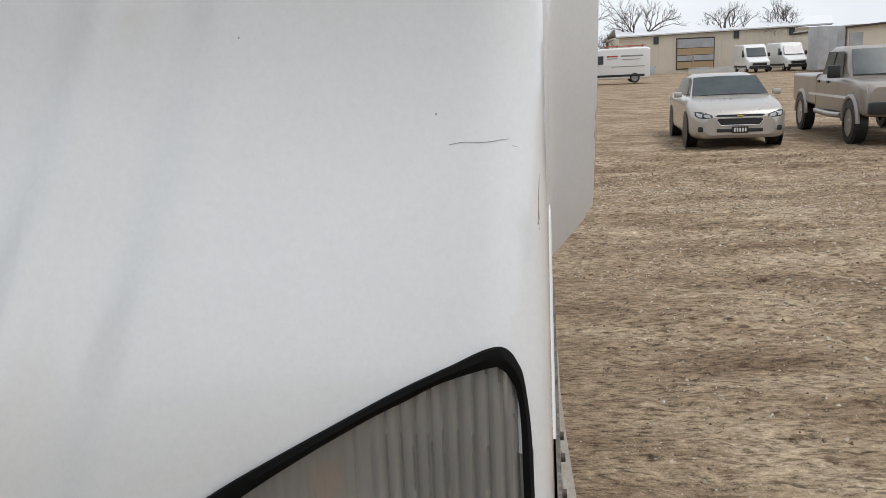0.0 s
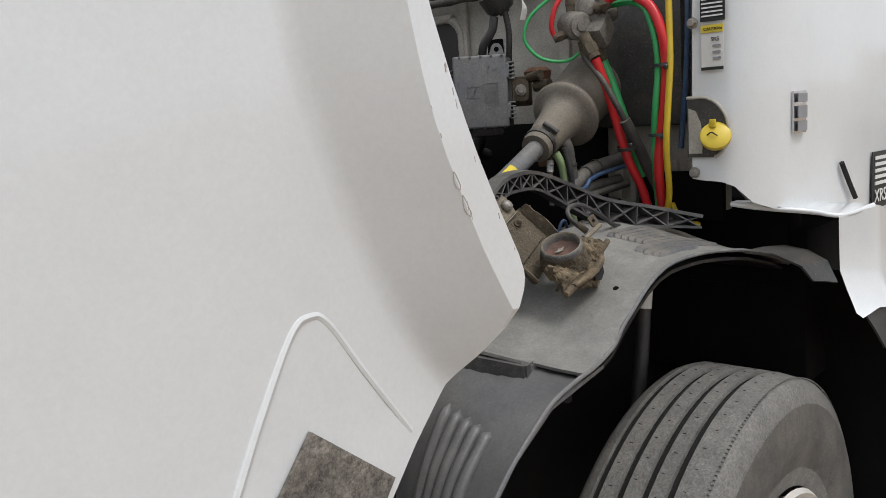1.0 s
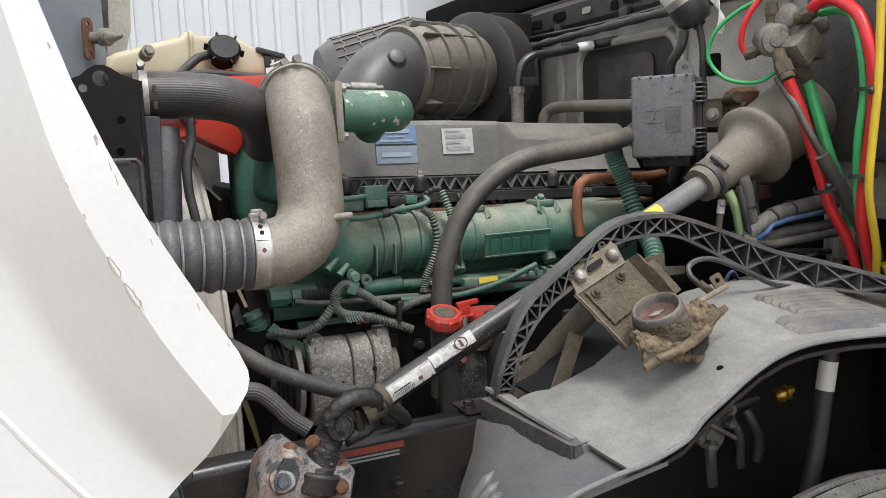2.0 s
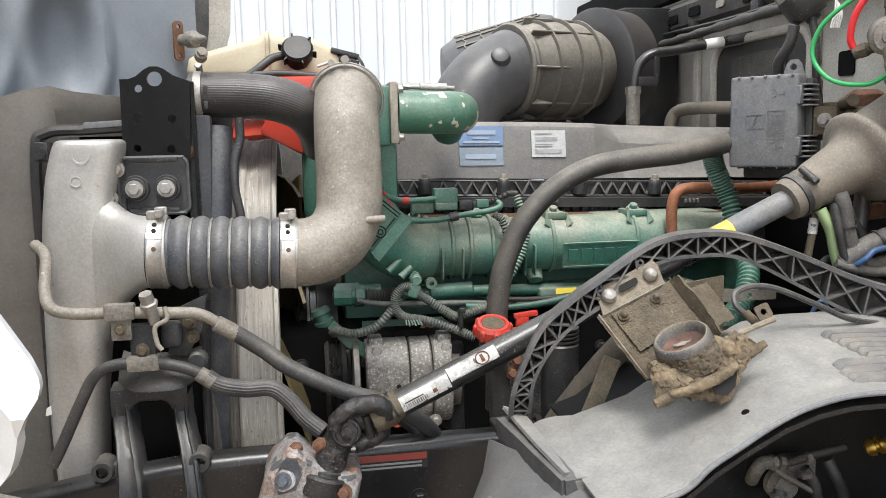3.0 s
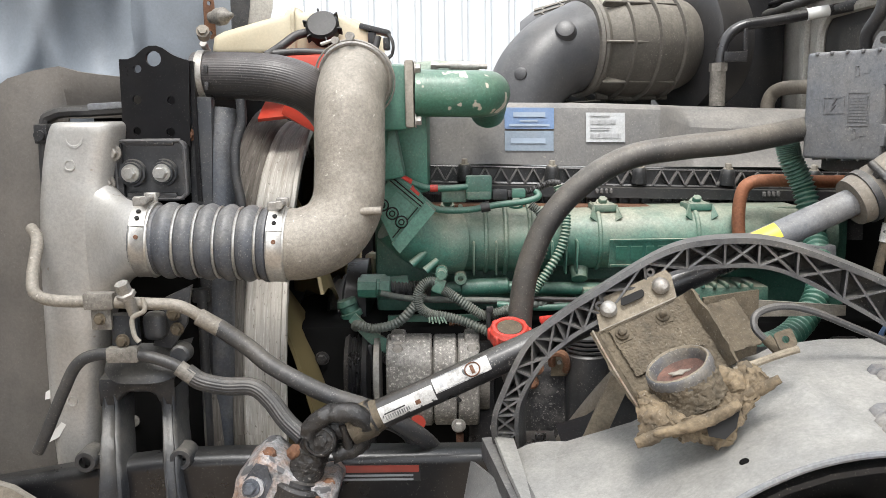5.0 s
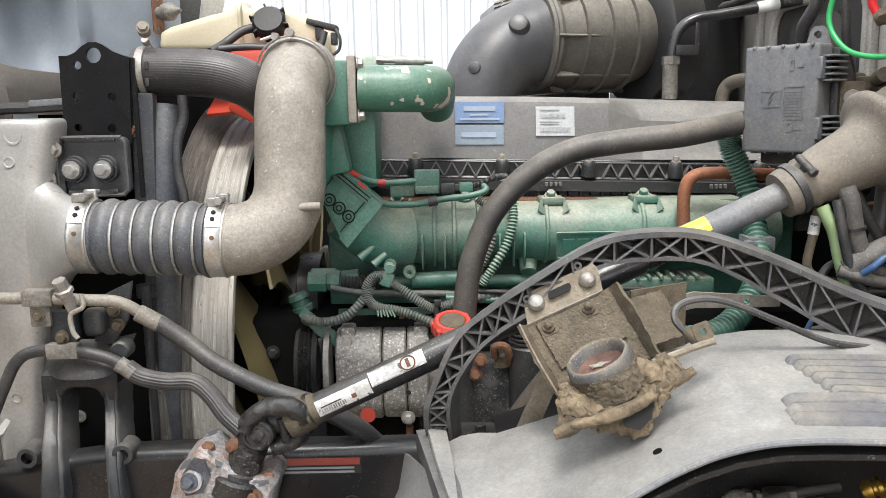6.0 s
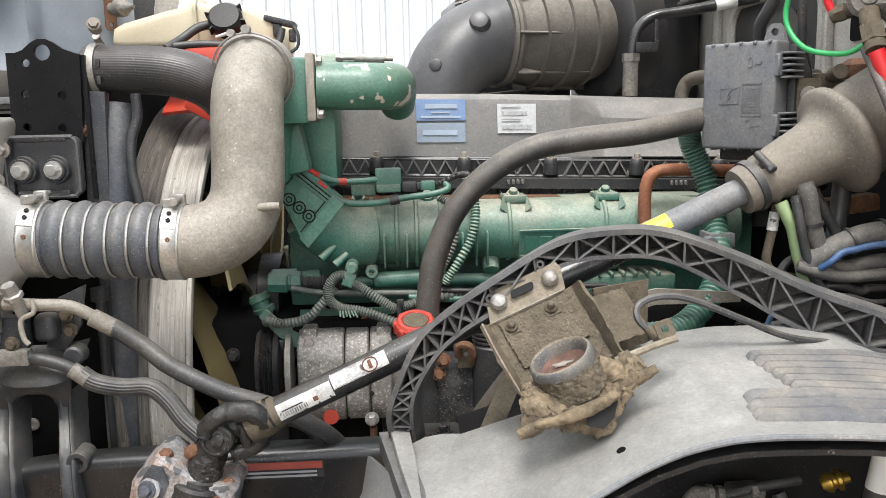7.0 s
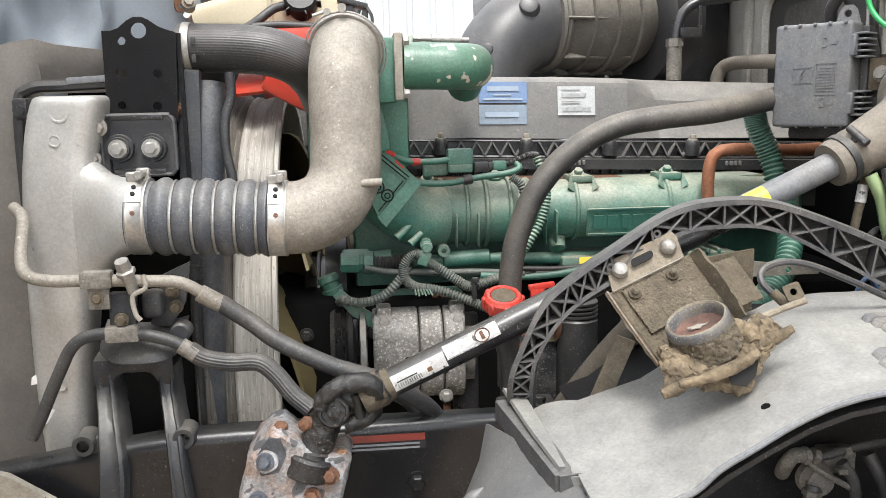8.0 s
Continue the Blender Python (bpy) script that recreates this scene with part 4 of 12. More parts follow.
OUTER = [(0.76, 1.24), (0.70, 1.288), (0.628, 1.333), (0.589, 1.354), (0.548, 1.374), (0.507, 1.393), (0.471, 1.407), (0.456, 1.4130), (0.447, 1.4155), (0.4395, 1.4150), (0.4340, 1.4105), (0.4300, 1.4030), (0.4262, 1.392), (0.4225, 1.36), (0.4210, 1.32), (0.4200, 1.24)]
INNER = [(0.74, 1.235), (0.68, 1.284), (0.6075, 1.331), (0.568, 1.3544), (0.528, 1.3752), (0.500, 1.3873), (0.4775, 1.3967), (0.447, 1.4035), (0.4393, 1.4008), (0.4341, 1.3926), (0.4311, 1.3846), (0.4287, 1.3626), (0.4281, 1.325), (0.4275, 1.29), (0.4270, 1.235)]
oa, ib = front_band(OUTER, INNER, 0.004, -0.002)
bm = bmesh.new()
mid = [p.lerp(q, 0.5) + V(-0.0025, -0.001, 0.001) for p, q in zip(oa, ib)]
low = [p + V(0.004, 0, 0) for p in oa]
sheet(bm, [low, oa, mid, ib, [p + V(0.012, 0, 0) for p in ib]])
part("headlight_frame", bm, M["black_plastic_gap_shade"], hood, "black rubber headlight surround", angle=50)
# reflector bowl and fluted lens inside the frame
bm = bmesh.new()
lens_y = [0.424 + 0.0012 * i for i in range(330)]
lens_z = [1.10 + 0.01 * k for k in range(28)] + [1.376, 1.382, 1.388, 1.394, 1.400, 1.406]
grid = {}
for k in range(len(lens_z) - 1):
    zc = (lens_z[k] + lens_z[k + 1]) / 2
    lo_y, hi_y = interp([(z, a) for z, a, b in LAMP_EDGE], zc), interp([(z, b) for z, a, b in LAMP_EDGE], zc)
    for i in range(len(lens_y) - 1):
        if lo_y - 0.001 < lens_y[i] < hi_y:
            quad_v = []
            for p, q in ((i, k), (i + 1, k), (i + 1, k + 1), (i, k + 1)):
                if (p, q) not in grid:
                    y, z = lens_y[p], lens_z[q]
                    flute = 0.0034 * abs(math.sin((y - 0.43) * 330)) * smooth01(0.56, 0.50, y) + 0.0006 * math.sin(y * 900) * smooth01(0.50, 0.56, y)
                    grid[(p, q)] = bm.verts.new(on_front(y, z, -0.004) + V(-flute, 0, 0))
                quad_v.append(grid[(p, q)])
            bm.faces.new(quad_v)
part("headlight_lens", bm, M["lens"], hood, "cloudy fluted headlight lens", angle=30)
bm = bmesh.new()
rc = on_front(0.515, 1.315, -0.075)
lathe(bm, rc, (-1, -0.15, 0), [(0, 0.012), (0.012, 0.05), (0.035, 0.075), (0.05, 0.084), (0.052, 0.088), (0.03, 0.088)], 40, caps=False)
part("reflector", bm, M["reflector"], hood, "dull silver reflector bowl")
bm = bmesh.new()
box(bm, on_front(0.61, 1.27, -0.10), (0.02, 0.34, 0.28), bevel=0.01)
part("lamp_housing", bm, M["lamp_back"], hood, "dark lamp housing")
bm = bmesh.new()
lathe(bm, on_front(0.558, 1.332, -0.03), (-1, -0.1, 0), [(0, 0.012), (0.016, 0.012), (0.022, 0.006)], 16)
part("turn_bulb", bm, M["amber"], hood, "amber bulb behind the lens")
# fine cracks and a nick in the paint
bm = bmesh.new()
tube(bm, [on_front(y, z, 0.0003) for y, z in ((0.470, 1.5435), (0.462, 1.5445), (0.455, 1.5442), (0.447, 1.5438), (0.438, 1.5444), (0.4325, 1.5446))], 0.00018, 5)
tube(bm, [on_front(0.430, 1.540, 0.0003), on_front(0.427, 1.539, 0.0003)], 0.00018, 5)
for y, z in ((0.597, 1.6156), (0.478, 1.563)):
    lathe(bm, on_front(y, z, 0.0002), (-1, 0, 0), [(0, 0.0007), (0.0003, 0.0005)], 6)
part("paint_crack", bm, M["ink_grey"], hood, "hairline cracks in the paint")["kind"] = "stuff"

# ---- the cab ----
CAB_SIDE = ((0.742, 0.720), (0.744, 0.70), (0.746, 0.66), (0.752, 0.635), (0.772, 0.606), (0.81, 0.578), (0.86, 0.560), (0.92, 0.549), (1.3, 0.500), (1.9, 0.446), (2.36, 0.402), (2.40, 0.405), (2.42, 0.43))
cab = thing("truck_cab", (1.6, 1.7, 1.2), "white truck cab with closed door and decals", "truck cab")
bm = bmesh.new()


def cab_low(x):
    return interp(((0.74, 1.425), (0.775, 1.366), (0.81, 1.354), (0.9, 1.341), (0.98, 1.344), (1.15, 1.315), (1.45, 1.25), (2.0, 1.24), (2.25, 1.29), (2.42, 1.29)), x)


rows = []
for k in range(26):
    f = k / 25
    rows.append([(x + 0.02 * f * (x < 0.8), y + 0.05 * f * f + 0.004 * math.cos(f * 9), cab_low(x) + (3.1 - cab_low(x)) * f) for x, y in CAB_SIDE])
sheet(bm, rows, 0.03)
part("side_shell", bm, M["white_paint"], cab, angle=45)
bm = bmesh.new()
box(bm, (1.66, 1.75, 3.12), (1.55, 2.5, 0.1), bevel=0.04)
part("roof", bm, M["white_paint"], cab)
bm = bmesh.new()
box(bm, (2.40, 1.75, 2.15), (0.05, 2.5, 1.9), bevel=0.01)
part("back_wall", bm, M["white_paint"], cab)
bm = bmesh.new()
box(bm, (1.6, 2.98, 2.1), (1.6, 0.05, 1.8), bevel=0.01)
part("far_side", bm, M["white_paint"], cab)
# door gap and trailing black strip
bm = bmesh.new()
tube(bm, [(2.415, 0.398, 1.28), (2.43, 0.40, 1.9), (2.43, 0.44, 3.0)], 0.011, 10)
part("rear_strip", bm, M["dark_plastic"], cab, "black rubber strip at the cab's rear edge")
bm = bmesh.new()
tube(bm, [(1.07, 0.5255, 1.425), (1.10, 0.520, 1.385), (1.14, 0.515, 1.34)], 0.006, 6)
part("door_gap", bm, M["groove"], cab)
# the ledge and skirt behind the wheel arch
P = [(0.785, 0.662, 1.366), (0.80, 0.63, 1.359), (0.82, 0.59, 1.353), (0.85, 0.525, 1.345), (0.873, 0.469, 1.335), (0.95, 0.430, 1.348), (1.15, 0.44, 1.31)]
Q = [(0.775, 0.612, 1.372), (0.79, 0.600, 1.366), (0.81, 0.586, 1.360), (0.85, 0.568, 1.353), (0.90, 0.558, 1.347), (0.98, 0.547, 1.350), (1.15, 0.525, 1.325)]
R = [V(p).lerp(V(q), 0.3) + V(0, 0, 0.002) for p, q in zip(P, Q)]
R2 = [V(p).lerp(V(q), 0.7) for p, q in zip(P, Q)]
bm = bmesh.new()
sheet(bm, [[V(p) - V(0, 0, 0.006) for p in P], P, R, R2, Q], 0.004)
tube(bm, P[:6], 0.005, 8, 5)
part("ledge", bm, M["white_paint"], cab, "white rounded ledge", angle=60)
bm = bmesh.new()
rows = []
for i, o, b in zip([(0.873, 0.469, 1.335), (0.880, 0.470, 1.29), (0.885, 0.469, 1.224), (0.885, 0.455, 1.185), (0.885, 0.438, 1.143), (0.885, 0.430, 1.138)],
                   [(0.950, 0.430, 1.348), (0.958, 0.430, 1.29), (0.965, 0.428, 1.21), (0.965, 0.417, 1.175), (0.965, 0.405, 1.142), (0.965, 0.402, 1.134)],
                   [(1.15, 0.44, 1.31), (1.15, 0.435, 1.27), (1.15, 0.425, 1.21), (1.15, 0.416, 1.16), (1.15, 0.406, 1.12), (1.15, 0.405, 1.112)]):
    i, o, b = V(i), V(o), V(b)
    rows.append([i + V(0.02, 0.006, 0), i, i.lerp(o, 0.5) + V(0.004, -0.002, 0), i.lerp(o, 0.88) + V(-0.002, -0.003, 0), o + V(0.002, -0.002, 0), o.lerp(b, 0.1) + V(0, -0.003, 0), b])
sheet(bm, rows, 0.006)
part("skirt", bm, M["white_paint"], cab, "white skirt with rounded corner", angle=50)
bm = bmesh.new()
sheet(bm, [[(0.890, 0.440, 1.146), (0.966, 0.410, 1.146), (1.15, 0.412, 1.126)], [(0.900, 0.415, 1.10), (0.966, 0.400, 1.09), (1.15, 0.408, 1.09)], [(0.925, 0.400, 1.055), (0.966, 0.392, 1.045), (1.15, 0.404, 1.05)]], 0.005)
part("skirt_flap", bm, M["dark_plastic"], cab, "black plastic flap under the skirt")
bm = bmesh.new()
box(bm, (1.55, 1.1, 1.10), (1.1, 1.05, 0.36), bevel=0.01)
box(bm, (1.03, 0.86, 1.25), (0.10, 0.50, 0.20), bevel=0.01)
part("underbody", bm, M["black_plastic_gap_shade"], cab, "black underbody")


def side_y(x):
    return interp(CAB_SIDE[4:], x)


def on_side(name, x0, x1, z0, z1, mat, out=0.003, label="", parent=None, thick=0.002):
    bm = bmesh.new()
    a, b = V(x0, side_y(x0) - out, 0), V(x1, side_y(x1) - out, 0)
    u = (b - a)
    n = u.length
    plate(bm, [(0, z0), (n, z0), (n, z1), (0, z1)], a, u, (0, 0, 1), -thick)
    return part(name, bm, mat, parent or cab, label)


emblem = on_side("emblem", 0.856, 0.902, 1.503, 1.588, M["chrome"], 0.004, "chrome badge with raised bars", thick=0.004)
for z0, z1 in ((1.565, 1.583), (1.533, 1.558), (1.507, 1.527)):
    on_side("emblem_bar", 0.862, 0.897, z0, z1, M["ink_grey"], 0.009, parent=emblem, thick=0.002)
decal = on_side("decal", 1.24, 1.34, 1.30, 1.435, M["ink"], 0.003, "black decal with white lettering")
for z in (1.42, 1.405, 1.39, 1.375, 1.36):
    on_side("decal_bar", 1.25, 1.33, z - 0.004, z + 0.004, M["ink_white"], 0.006, parent=decal)
handle = on_side("door_handle", 1.83, 1.99, 1.375, 1.47, M["dark_plastic"], 0.006, "black recessed door handle", thick=0.012)
on_side("handle_pocket", 1.85, 1.93, 1.42, 1.462, M["groove"], 0.019, parent=handle)


def text_on(body, size, at, u, up, mat, parent, name="lettering"):
    cu = bpy.data.curves.new(name, "FONT")
    cu.body, cu.size, cu.extrude = body, size, 0.0006
    tmp = new(name, cu)
    u, up = V(u).normalized(), V(up).normalized()
    n = u.cross(up)
    m = Matrix((u, up, n)).transposed().to_4x4()
    m.translation = V(at)
    dg = bpy.context.evaluated_depsgraph_get()
    me = bpy.data.meshes.new_from_object(tmp.evaluated_get(dg))
    me.transform(m)
    bpy.data.objects.remove(tmp)
    me.materials.clear()
    me.materials.append(mat)
    ob = new(name, me)
    under(ob, parent)
    return ob


text_on("XRS", 0.045, (1.245, side_y(1.245) - 0.0065, 1.315), (1, -0.085, 0), (0, 0, 1), M["ink_white"], decal)

# the service panel at the cab's front corner
def on_corner(name, y0, y1, z0, z1, mat, out, parent, label="", thick=0.0015):
    bm = bmesh.new()
    plate(bm, [(0, z0), (y1 - y0, z0), (y1 - y0, z1), (0, z1)], (0.744 + 0.0 - out, y1, 0), (0.04, -1, 0), (0, 0, 1), -thick)
    return part(name, bm, mat, parent, label)


top_label = on_corner("notice_label", 0.652, 0.702, 1.735, 1.83, M["ink"], 0.004, cab, "black printed notice with white text lines")
for k in range(6):
    on_corner("text_bar", 0.656, 0.698, 1.744 + 0.008 * k, 1.747 + 0.008 * k, M["ink_white"], 0.0065, top_label)
srs = on_corner("caution_label", 0.655, 0.700, 1.640, 1.728, M["paper"], 0.004, cab, "white caution label with yellow header")
on_corner("header", 0.655, 0.700, 1.713, 1.728, M["label_yellow"], 0.0065, srs)
on_corner("text_bar", 0.655, 0.700, 1.640, 1.646, M["ink"], 0.0065, srs)
for k in range(3):
    on_corner("text_bar", 0.660, 0.676, 1.66 + 0.012 * k, 1.665 + 0.012 * k, M["ink_grey"], 0.0065, srs)
text_on("CAUTION", 0.0082, (0.7365, 0.694, 1.7175), (0.04, -1, 0), (0, 0, 1), M["ink"], srs)
text_on("SRS", 0.011, (0.7365, 0.679, 1.696), (0.04, -1, 0), (0, 0, 1), M["ink"], srs)
for z in (1.735, 1.435):
    bolt((0.735, 0.716, z), (-1, -0.1, 0), 0.008, M["steel"], cab, 0.012)

# washer filler in its notch
filler = thing("washer_filler", (0.74, 0.67, 1.45), "yellow washer fluid cap in a dark recess", "filler cap")
bm = bmesh.new()
NOTCH = ((0.732, 1.587), (0.70, 1.587), (0.685, 1.583), (0.671, 1.575), (0.658, 1.561), (0.649, 1.543), (0.645, 1.518), (0.648, 1.499), (0.655, 1.484), (0.664, 1.473), (0.674, 1.466), (0.732, 1.466))
plate(bm, NOTCH, (0.7415, 0, 0), (0, 1, 0), (0, 0, 1), -0.003)
part("recess", bm, M["fire_black"], filler, "dark notch in the cab corner")
bm = bmesh.new()
tube(bm, [(0.739, y, z) for y, z in NOTCH[:11]], 0.0035, 8, 3)
part("notch_rim", bm, M["white_dull"], filler, "dirty white rim of the notch")
bm = bmesh.new()
plate(bm, [(0.728, 1.566), (0.713, 1.560), (0.702, 1.535), (0.698, 1.505), (0.700, 1.474), (0.728, 1.474)], (0.7375, 0, 0), (0, 1, 0), (0, 0, 1), -0.002)
part("inner_panel", bm, M["white_dull"], filler, "dirty pale panel inside the notch")
bm = bmesh.new()
lathe(bm, (0.74, 0.672, 1.50), (-0.8, -0.3, 0.5), [(0, 0.024), (0.012, 0.024), (0.012, 0.030), (0.022, 0.030), (0.025, 0.026)], 24)
box(bm, (0.725, 0.672, 1.535), (0.008, 0.012, 0.016), bevel=0.002)
part("cap", bm, M["yellow_cap"], filler)
bm = bmesh.new()
tube(bm, [(0.715, 0.682, 1.510), (0.713, 0.670, 1.517), (0.715, 0.658, 1.510)], 0.0015, 6)
tube(bm, [(0.722, 0.682, 1.500), (0.722, 0.658, 1.500)], 0.0015, 6)
part("pictogram", bm, M["ink"], filler)

# firewall and black wiper tray
wall = thing("firewall", (0.9, 1.7, 1.0), "dirty cream cab firewall behind the engine", "firewall")
bm = bmesh.new()
plate(bm, [(0.72, 1.335), (1.0, 1.335), (1.0, 0.85), (2.80, 0.85), (2.80, 2.02), (0.72, 2.02)], (0.905, 0, 0), (0, 1, 0), (0, 0, 1), 0.03, [])
part("panel", bm, M["white_dull"], wall)
bm = bmesh.new()
plate(bm, [(y + 1.66, z + 1.715) for y, z in rounded(0.42, 0.25, 0.06)], (0.897, 0, 0), (0, 1, 0), (0, 0, 1), 0.006)
part("recess", bm, M["rubber"], wall, "dark recess")
bm = bmesh.new()
tube(bm, [(0.893, y + 1.66, z + 1.715) for y, z in rounded(0.43, 0.26, 0.06)] + [(0.893, 1.66 + 0.215, 1.715 + 0.07)], 0.012, 8, 2)
part("recess_rim", bm, M["white_dull"], wall)
bm = bmesh.new()
plate(bm, [(y + 1.66, z + 1.70) for y, z in rounded(0.24, 0.21, 0.03)], (0.889, 0, 0), (0, 1, 0), (0, 0, 1), 0.004)
part("foil_patch", bm, M["fire_black"], wall, "grey foil patch")
for k in range(8):
    bm = bmesh.new()
    box(bm, (0.898, 0.80 + 0.036 * k, 1.395), (0.014, 0.016, 0.11), bevel=0.005)
    part("rib", bm, M["white_dull"], wall)
bm = bmesh.new()
box(bm, (0.88, 0.915, 1.70), (0.05, 0.24, 0.34), bevel=0.02)
part("black_panel", bm, M["fire_black"], wall, "black panel behind the valve")
# added near-black sheet: shade and grime over the pale lower wall
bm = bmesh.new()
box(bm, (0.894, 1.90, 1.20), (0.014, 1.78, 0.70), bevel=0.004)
part("insulation", bm, M["black_plastic_gap_shade"], wall, "near-black sheet added to darken the lower wall")
# added box that blacks out the pale wall in the corner gap
bm = bmesh.new()
box(bm, (0.884, 0.815, 1.370), (0.02, 0.20, 0.11), bevel=0.004)
part("lower_seal", bm, M["black_plastic_gap_shade"], wall, "black box added over the pale wall corner")
for y, z, w, h in ((1.06, 1.64, 0.05, 0.035), (1.16, 1.62, 0.04, 0.05), (1.34, 1.75, 0.05, 0.05), (1.05, 1.50, 0.035, 0.05), (1.22, 1.47, 0.05, 0.04)):
    bm = bmesh.new()
    plate(bm, [(a + y, b + z) for a, b in rounded(w, h, 0.008)], (0.901, 0, 0), (0, 1, 0), (0, 0, 1), 0.003)
    part("punched_hole", bm, M["black_plastic_gap_shade"], wall, "dark punched hole")
for y in (1.12, 1.44, 1.98):
    bm = bmesh.new()
    box(bm, (0.897, y, 1.66), (0.016, 0.03, 0.55), bevel=0.006)
    part("stiffener", bm, M["white_dull"], wall)
tray = thing("wiper_tray", (0.85, 1.7, 1.95), "black plastic tray under the windshield", "wiper tray")
bm = bmesh.new()
box(bm, (1.03, 1.75, 2.06), (0.30, 2.5, 0.12), bevel=0.02)
part("tray", bm, M["black_plastic_gap_shade"], tray)
bm = bmesh.new()
sheet(bm, [[(0.905, 0.75, 1.995), (0.905, 2.9, 1.995)], [(0.855, 0.75, 1.965), (0.855, 2.9, 1.965)], [(0.862, 0.75, 1.915), (0.862, 2.9, 1.915)], [(0.90, 0.75, 1.885), (0.90, 2.9, 1.885)]], 0.006)
part("lip", bm, M["fire_black"], tray, "grimy pressed lip", angle=30)
rnd = random.Random(11)
for k in range(13):
    bm = bmesh.new()
    y = 1.05 + 0.125 * k + rnd.uniform(-0.03, 0.03)
    plate(bm, rounded(rnd.uniform(0.03, 0.07), rnd.uniform(0.018, 0.03), 0.006), (0.855, y, 1.94 + rnd.uniform(-0.008, 0.008)), (0, 1, 0), (0.1, 0, 1), 0.003)
    part("slot", bm, M["black_plastic_gap_shade"] if k % 3 else M["mud_bright"], tray)
for k in range(6):
    bm = bmesh.new()
    y = 1.15 + 0.25 * k + rnd.uniform(-0.05, 0.05)
    box(bm, (0.858, y, 1.905), (0.02, 0.02 + 0.02 * rnd.random(), 0.03), bevel=0.004)
    part("clip", bm, M["dark_plastic"], tray)
bm = bmesh.new()
tube(bm, [(0.84, 2.5, 1.87), (0.835, 2.0, 1.872), (0.835, 1.5, 1.88), (0.845, 1.1, 1.885)], lambda t: 0.011 + 0.0015 * math.sin(t * 90), 10, 24)
part("loom", bm, M["fire_black"], tray, "grimy taped loom")
bm = bmesh.new()
tube(bm, [(0.85, 2.5, 1.895), (0.845, 2.1, 1.90), (0.85, 1.7, 1.893), (0.85, 1.3, 1.90)], 0.005, 7)
part("wire", bm, M["rubber"], tray)

# ---- front wheel ----
CX, CZ, YO, YI, TR = 0.62, 0.525, 0.488, 0.755, 0.52
wheel = thing("wheel_assembly", (CX, 0.62, 0.0), "worn grey tyre with four grooves on a white steel wheel", "wheel")
bm = bmesh.new()
w = YI - YO
grooves = (0.085, 0.127, 0.170, 0.213)
prof = [(0.018, 0.30), (0.006, 0.36), (0.0, 0.41), (0.004, TR - 0.05), (0.018, TR - 0.018), (0.030, TR - 0.007)]
inner = 0.03
for g in grooves:
    prof += [(g - 0.0075, TR - 0.001), (g - 0.006, TR - 0.014), (g + 0.006, TR - 0.014), (g + 0.0075, TR - 0.001)]
prof += [(w - 0.03, TR - 0.007), (w - 0.018, TR - 0.018), (w - 0.004, TR - 0.05), (w, 0.41), (w - 0.006, 0.36), (w - 0.018, 0.30)]
lathe(bm, (CX, YO, CZ), (0, 1, 0), prof, 96, caps=False)
part("tyre", bm, M["tyre"], wheel, angle=25)
bm = bmesh.new()
for g in grooves:
    lathe(bm, (CX, YO + g - 0.0062, CZ), (0, 1, 0), [(0, TR - 0.009), (0.0, TR - 0.0125), (0.0124, TR - 0.0125), (0.0124, TR - 0.009)], 96, caps=False)
part("groove", bm, M["groove"], wheel, "dark tread grooves")
bm = bmesh.new()
lathe(bm, (CX, YO - 0.0006, CZ), (0, 1, 0), [(0.018, 0.31), (0.0055, 0.36), (-0.0005, 0.41), (0.0035, TR - 0.053)], 96, caps=False)
part("sidewall", bm, M["tyre_side"], wheel, "dark smooth sidewall")
bm = bmesh.new()
for k in range(330):
    a = 2 * math.pi * k / 330
    c = V(CX + (TR - 0.0055) * math.sin(a), YO + 0.0275, CZ + (TR - 0.0055) * math.cos(a))
    box(bm, c, (0.004, 0.005, 0.002), Matrix.Rotation(-a, 3, "Y").inverted())
part("shoulder_rib", bm, M["tyre"], wheel)["kind"] = "stuff"
bm = bmesh.new()
rnd = random.Random(2)
for gk, g in enumerate((0.06, 0.106, 0.149, 0.192)):
    for k in range(70):
        a = 2 * math.pi * (k + 0.5 * (gk % 2)) / 70
        c = V(CX + (TR - 0.0002) * math.sin(a), YO + g + 0.004 * (k % 2), CZ + (TR - 0.0002) * math.cos(a))
        box(bm, c, (0.0009, 0.006, 0.0008), Matrix.Rotation(a + 0.0, 3, "Y"))
part("sipe", bm, M["groove"], wheel, "thin tread sipes")["kind"] = "stuff"
bm = bmesh.new()
lathe(bm, (CX, YO, CZ), (0, 1, 0), [(0.01, 0.298), (0.0, 0.29), (0.012, 0.282), (0.05, 0.27), (0.07, 0.25), (0.03, 0.215), (-0.030, 0.176), (-0.086, 0.167), (-0.098, 0.160), (-0.098, 0.085)], 48, caps=False)
part("rim", bm, M["rim"], wheel, "white painted steel wheel")
for k in range(10):
    a = 2 * math.pi * (k + 0.3) / 10
    bm = bmesh.new()
    c = V(CX + 0.143 * math.cos(a), YO - 0.090, CZ + 0.143 * math.sin(a))
    lathe(bm, c, (0, -1, 0), [(0, 0.021), (0.004, 0.021)], 16)
    lathe(bm, c, (0, -1, 0), [(0.004, 0.0195), (0.026, 0.0195), (0.030, 0.016)], 6)
    lathe(bm, c, (0, -1, 0), [(0.030, 0.012), (0.052, 0.011)], 10)
    part("lug_nut", bm, M["lug"], wheel, "dark rusty lug nut")
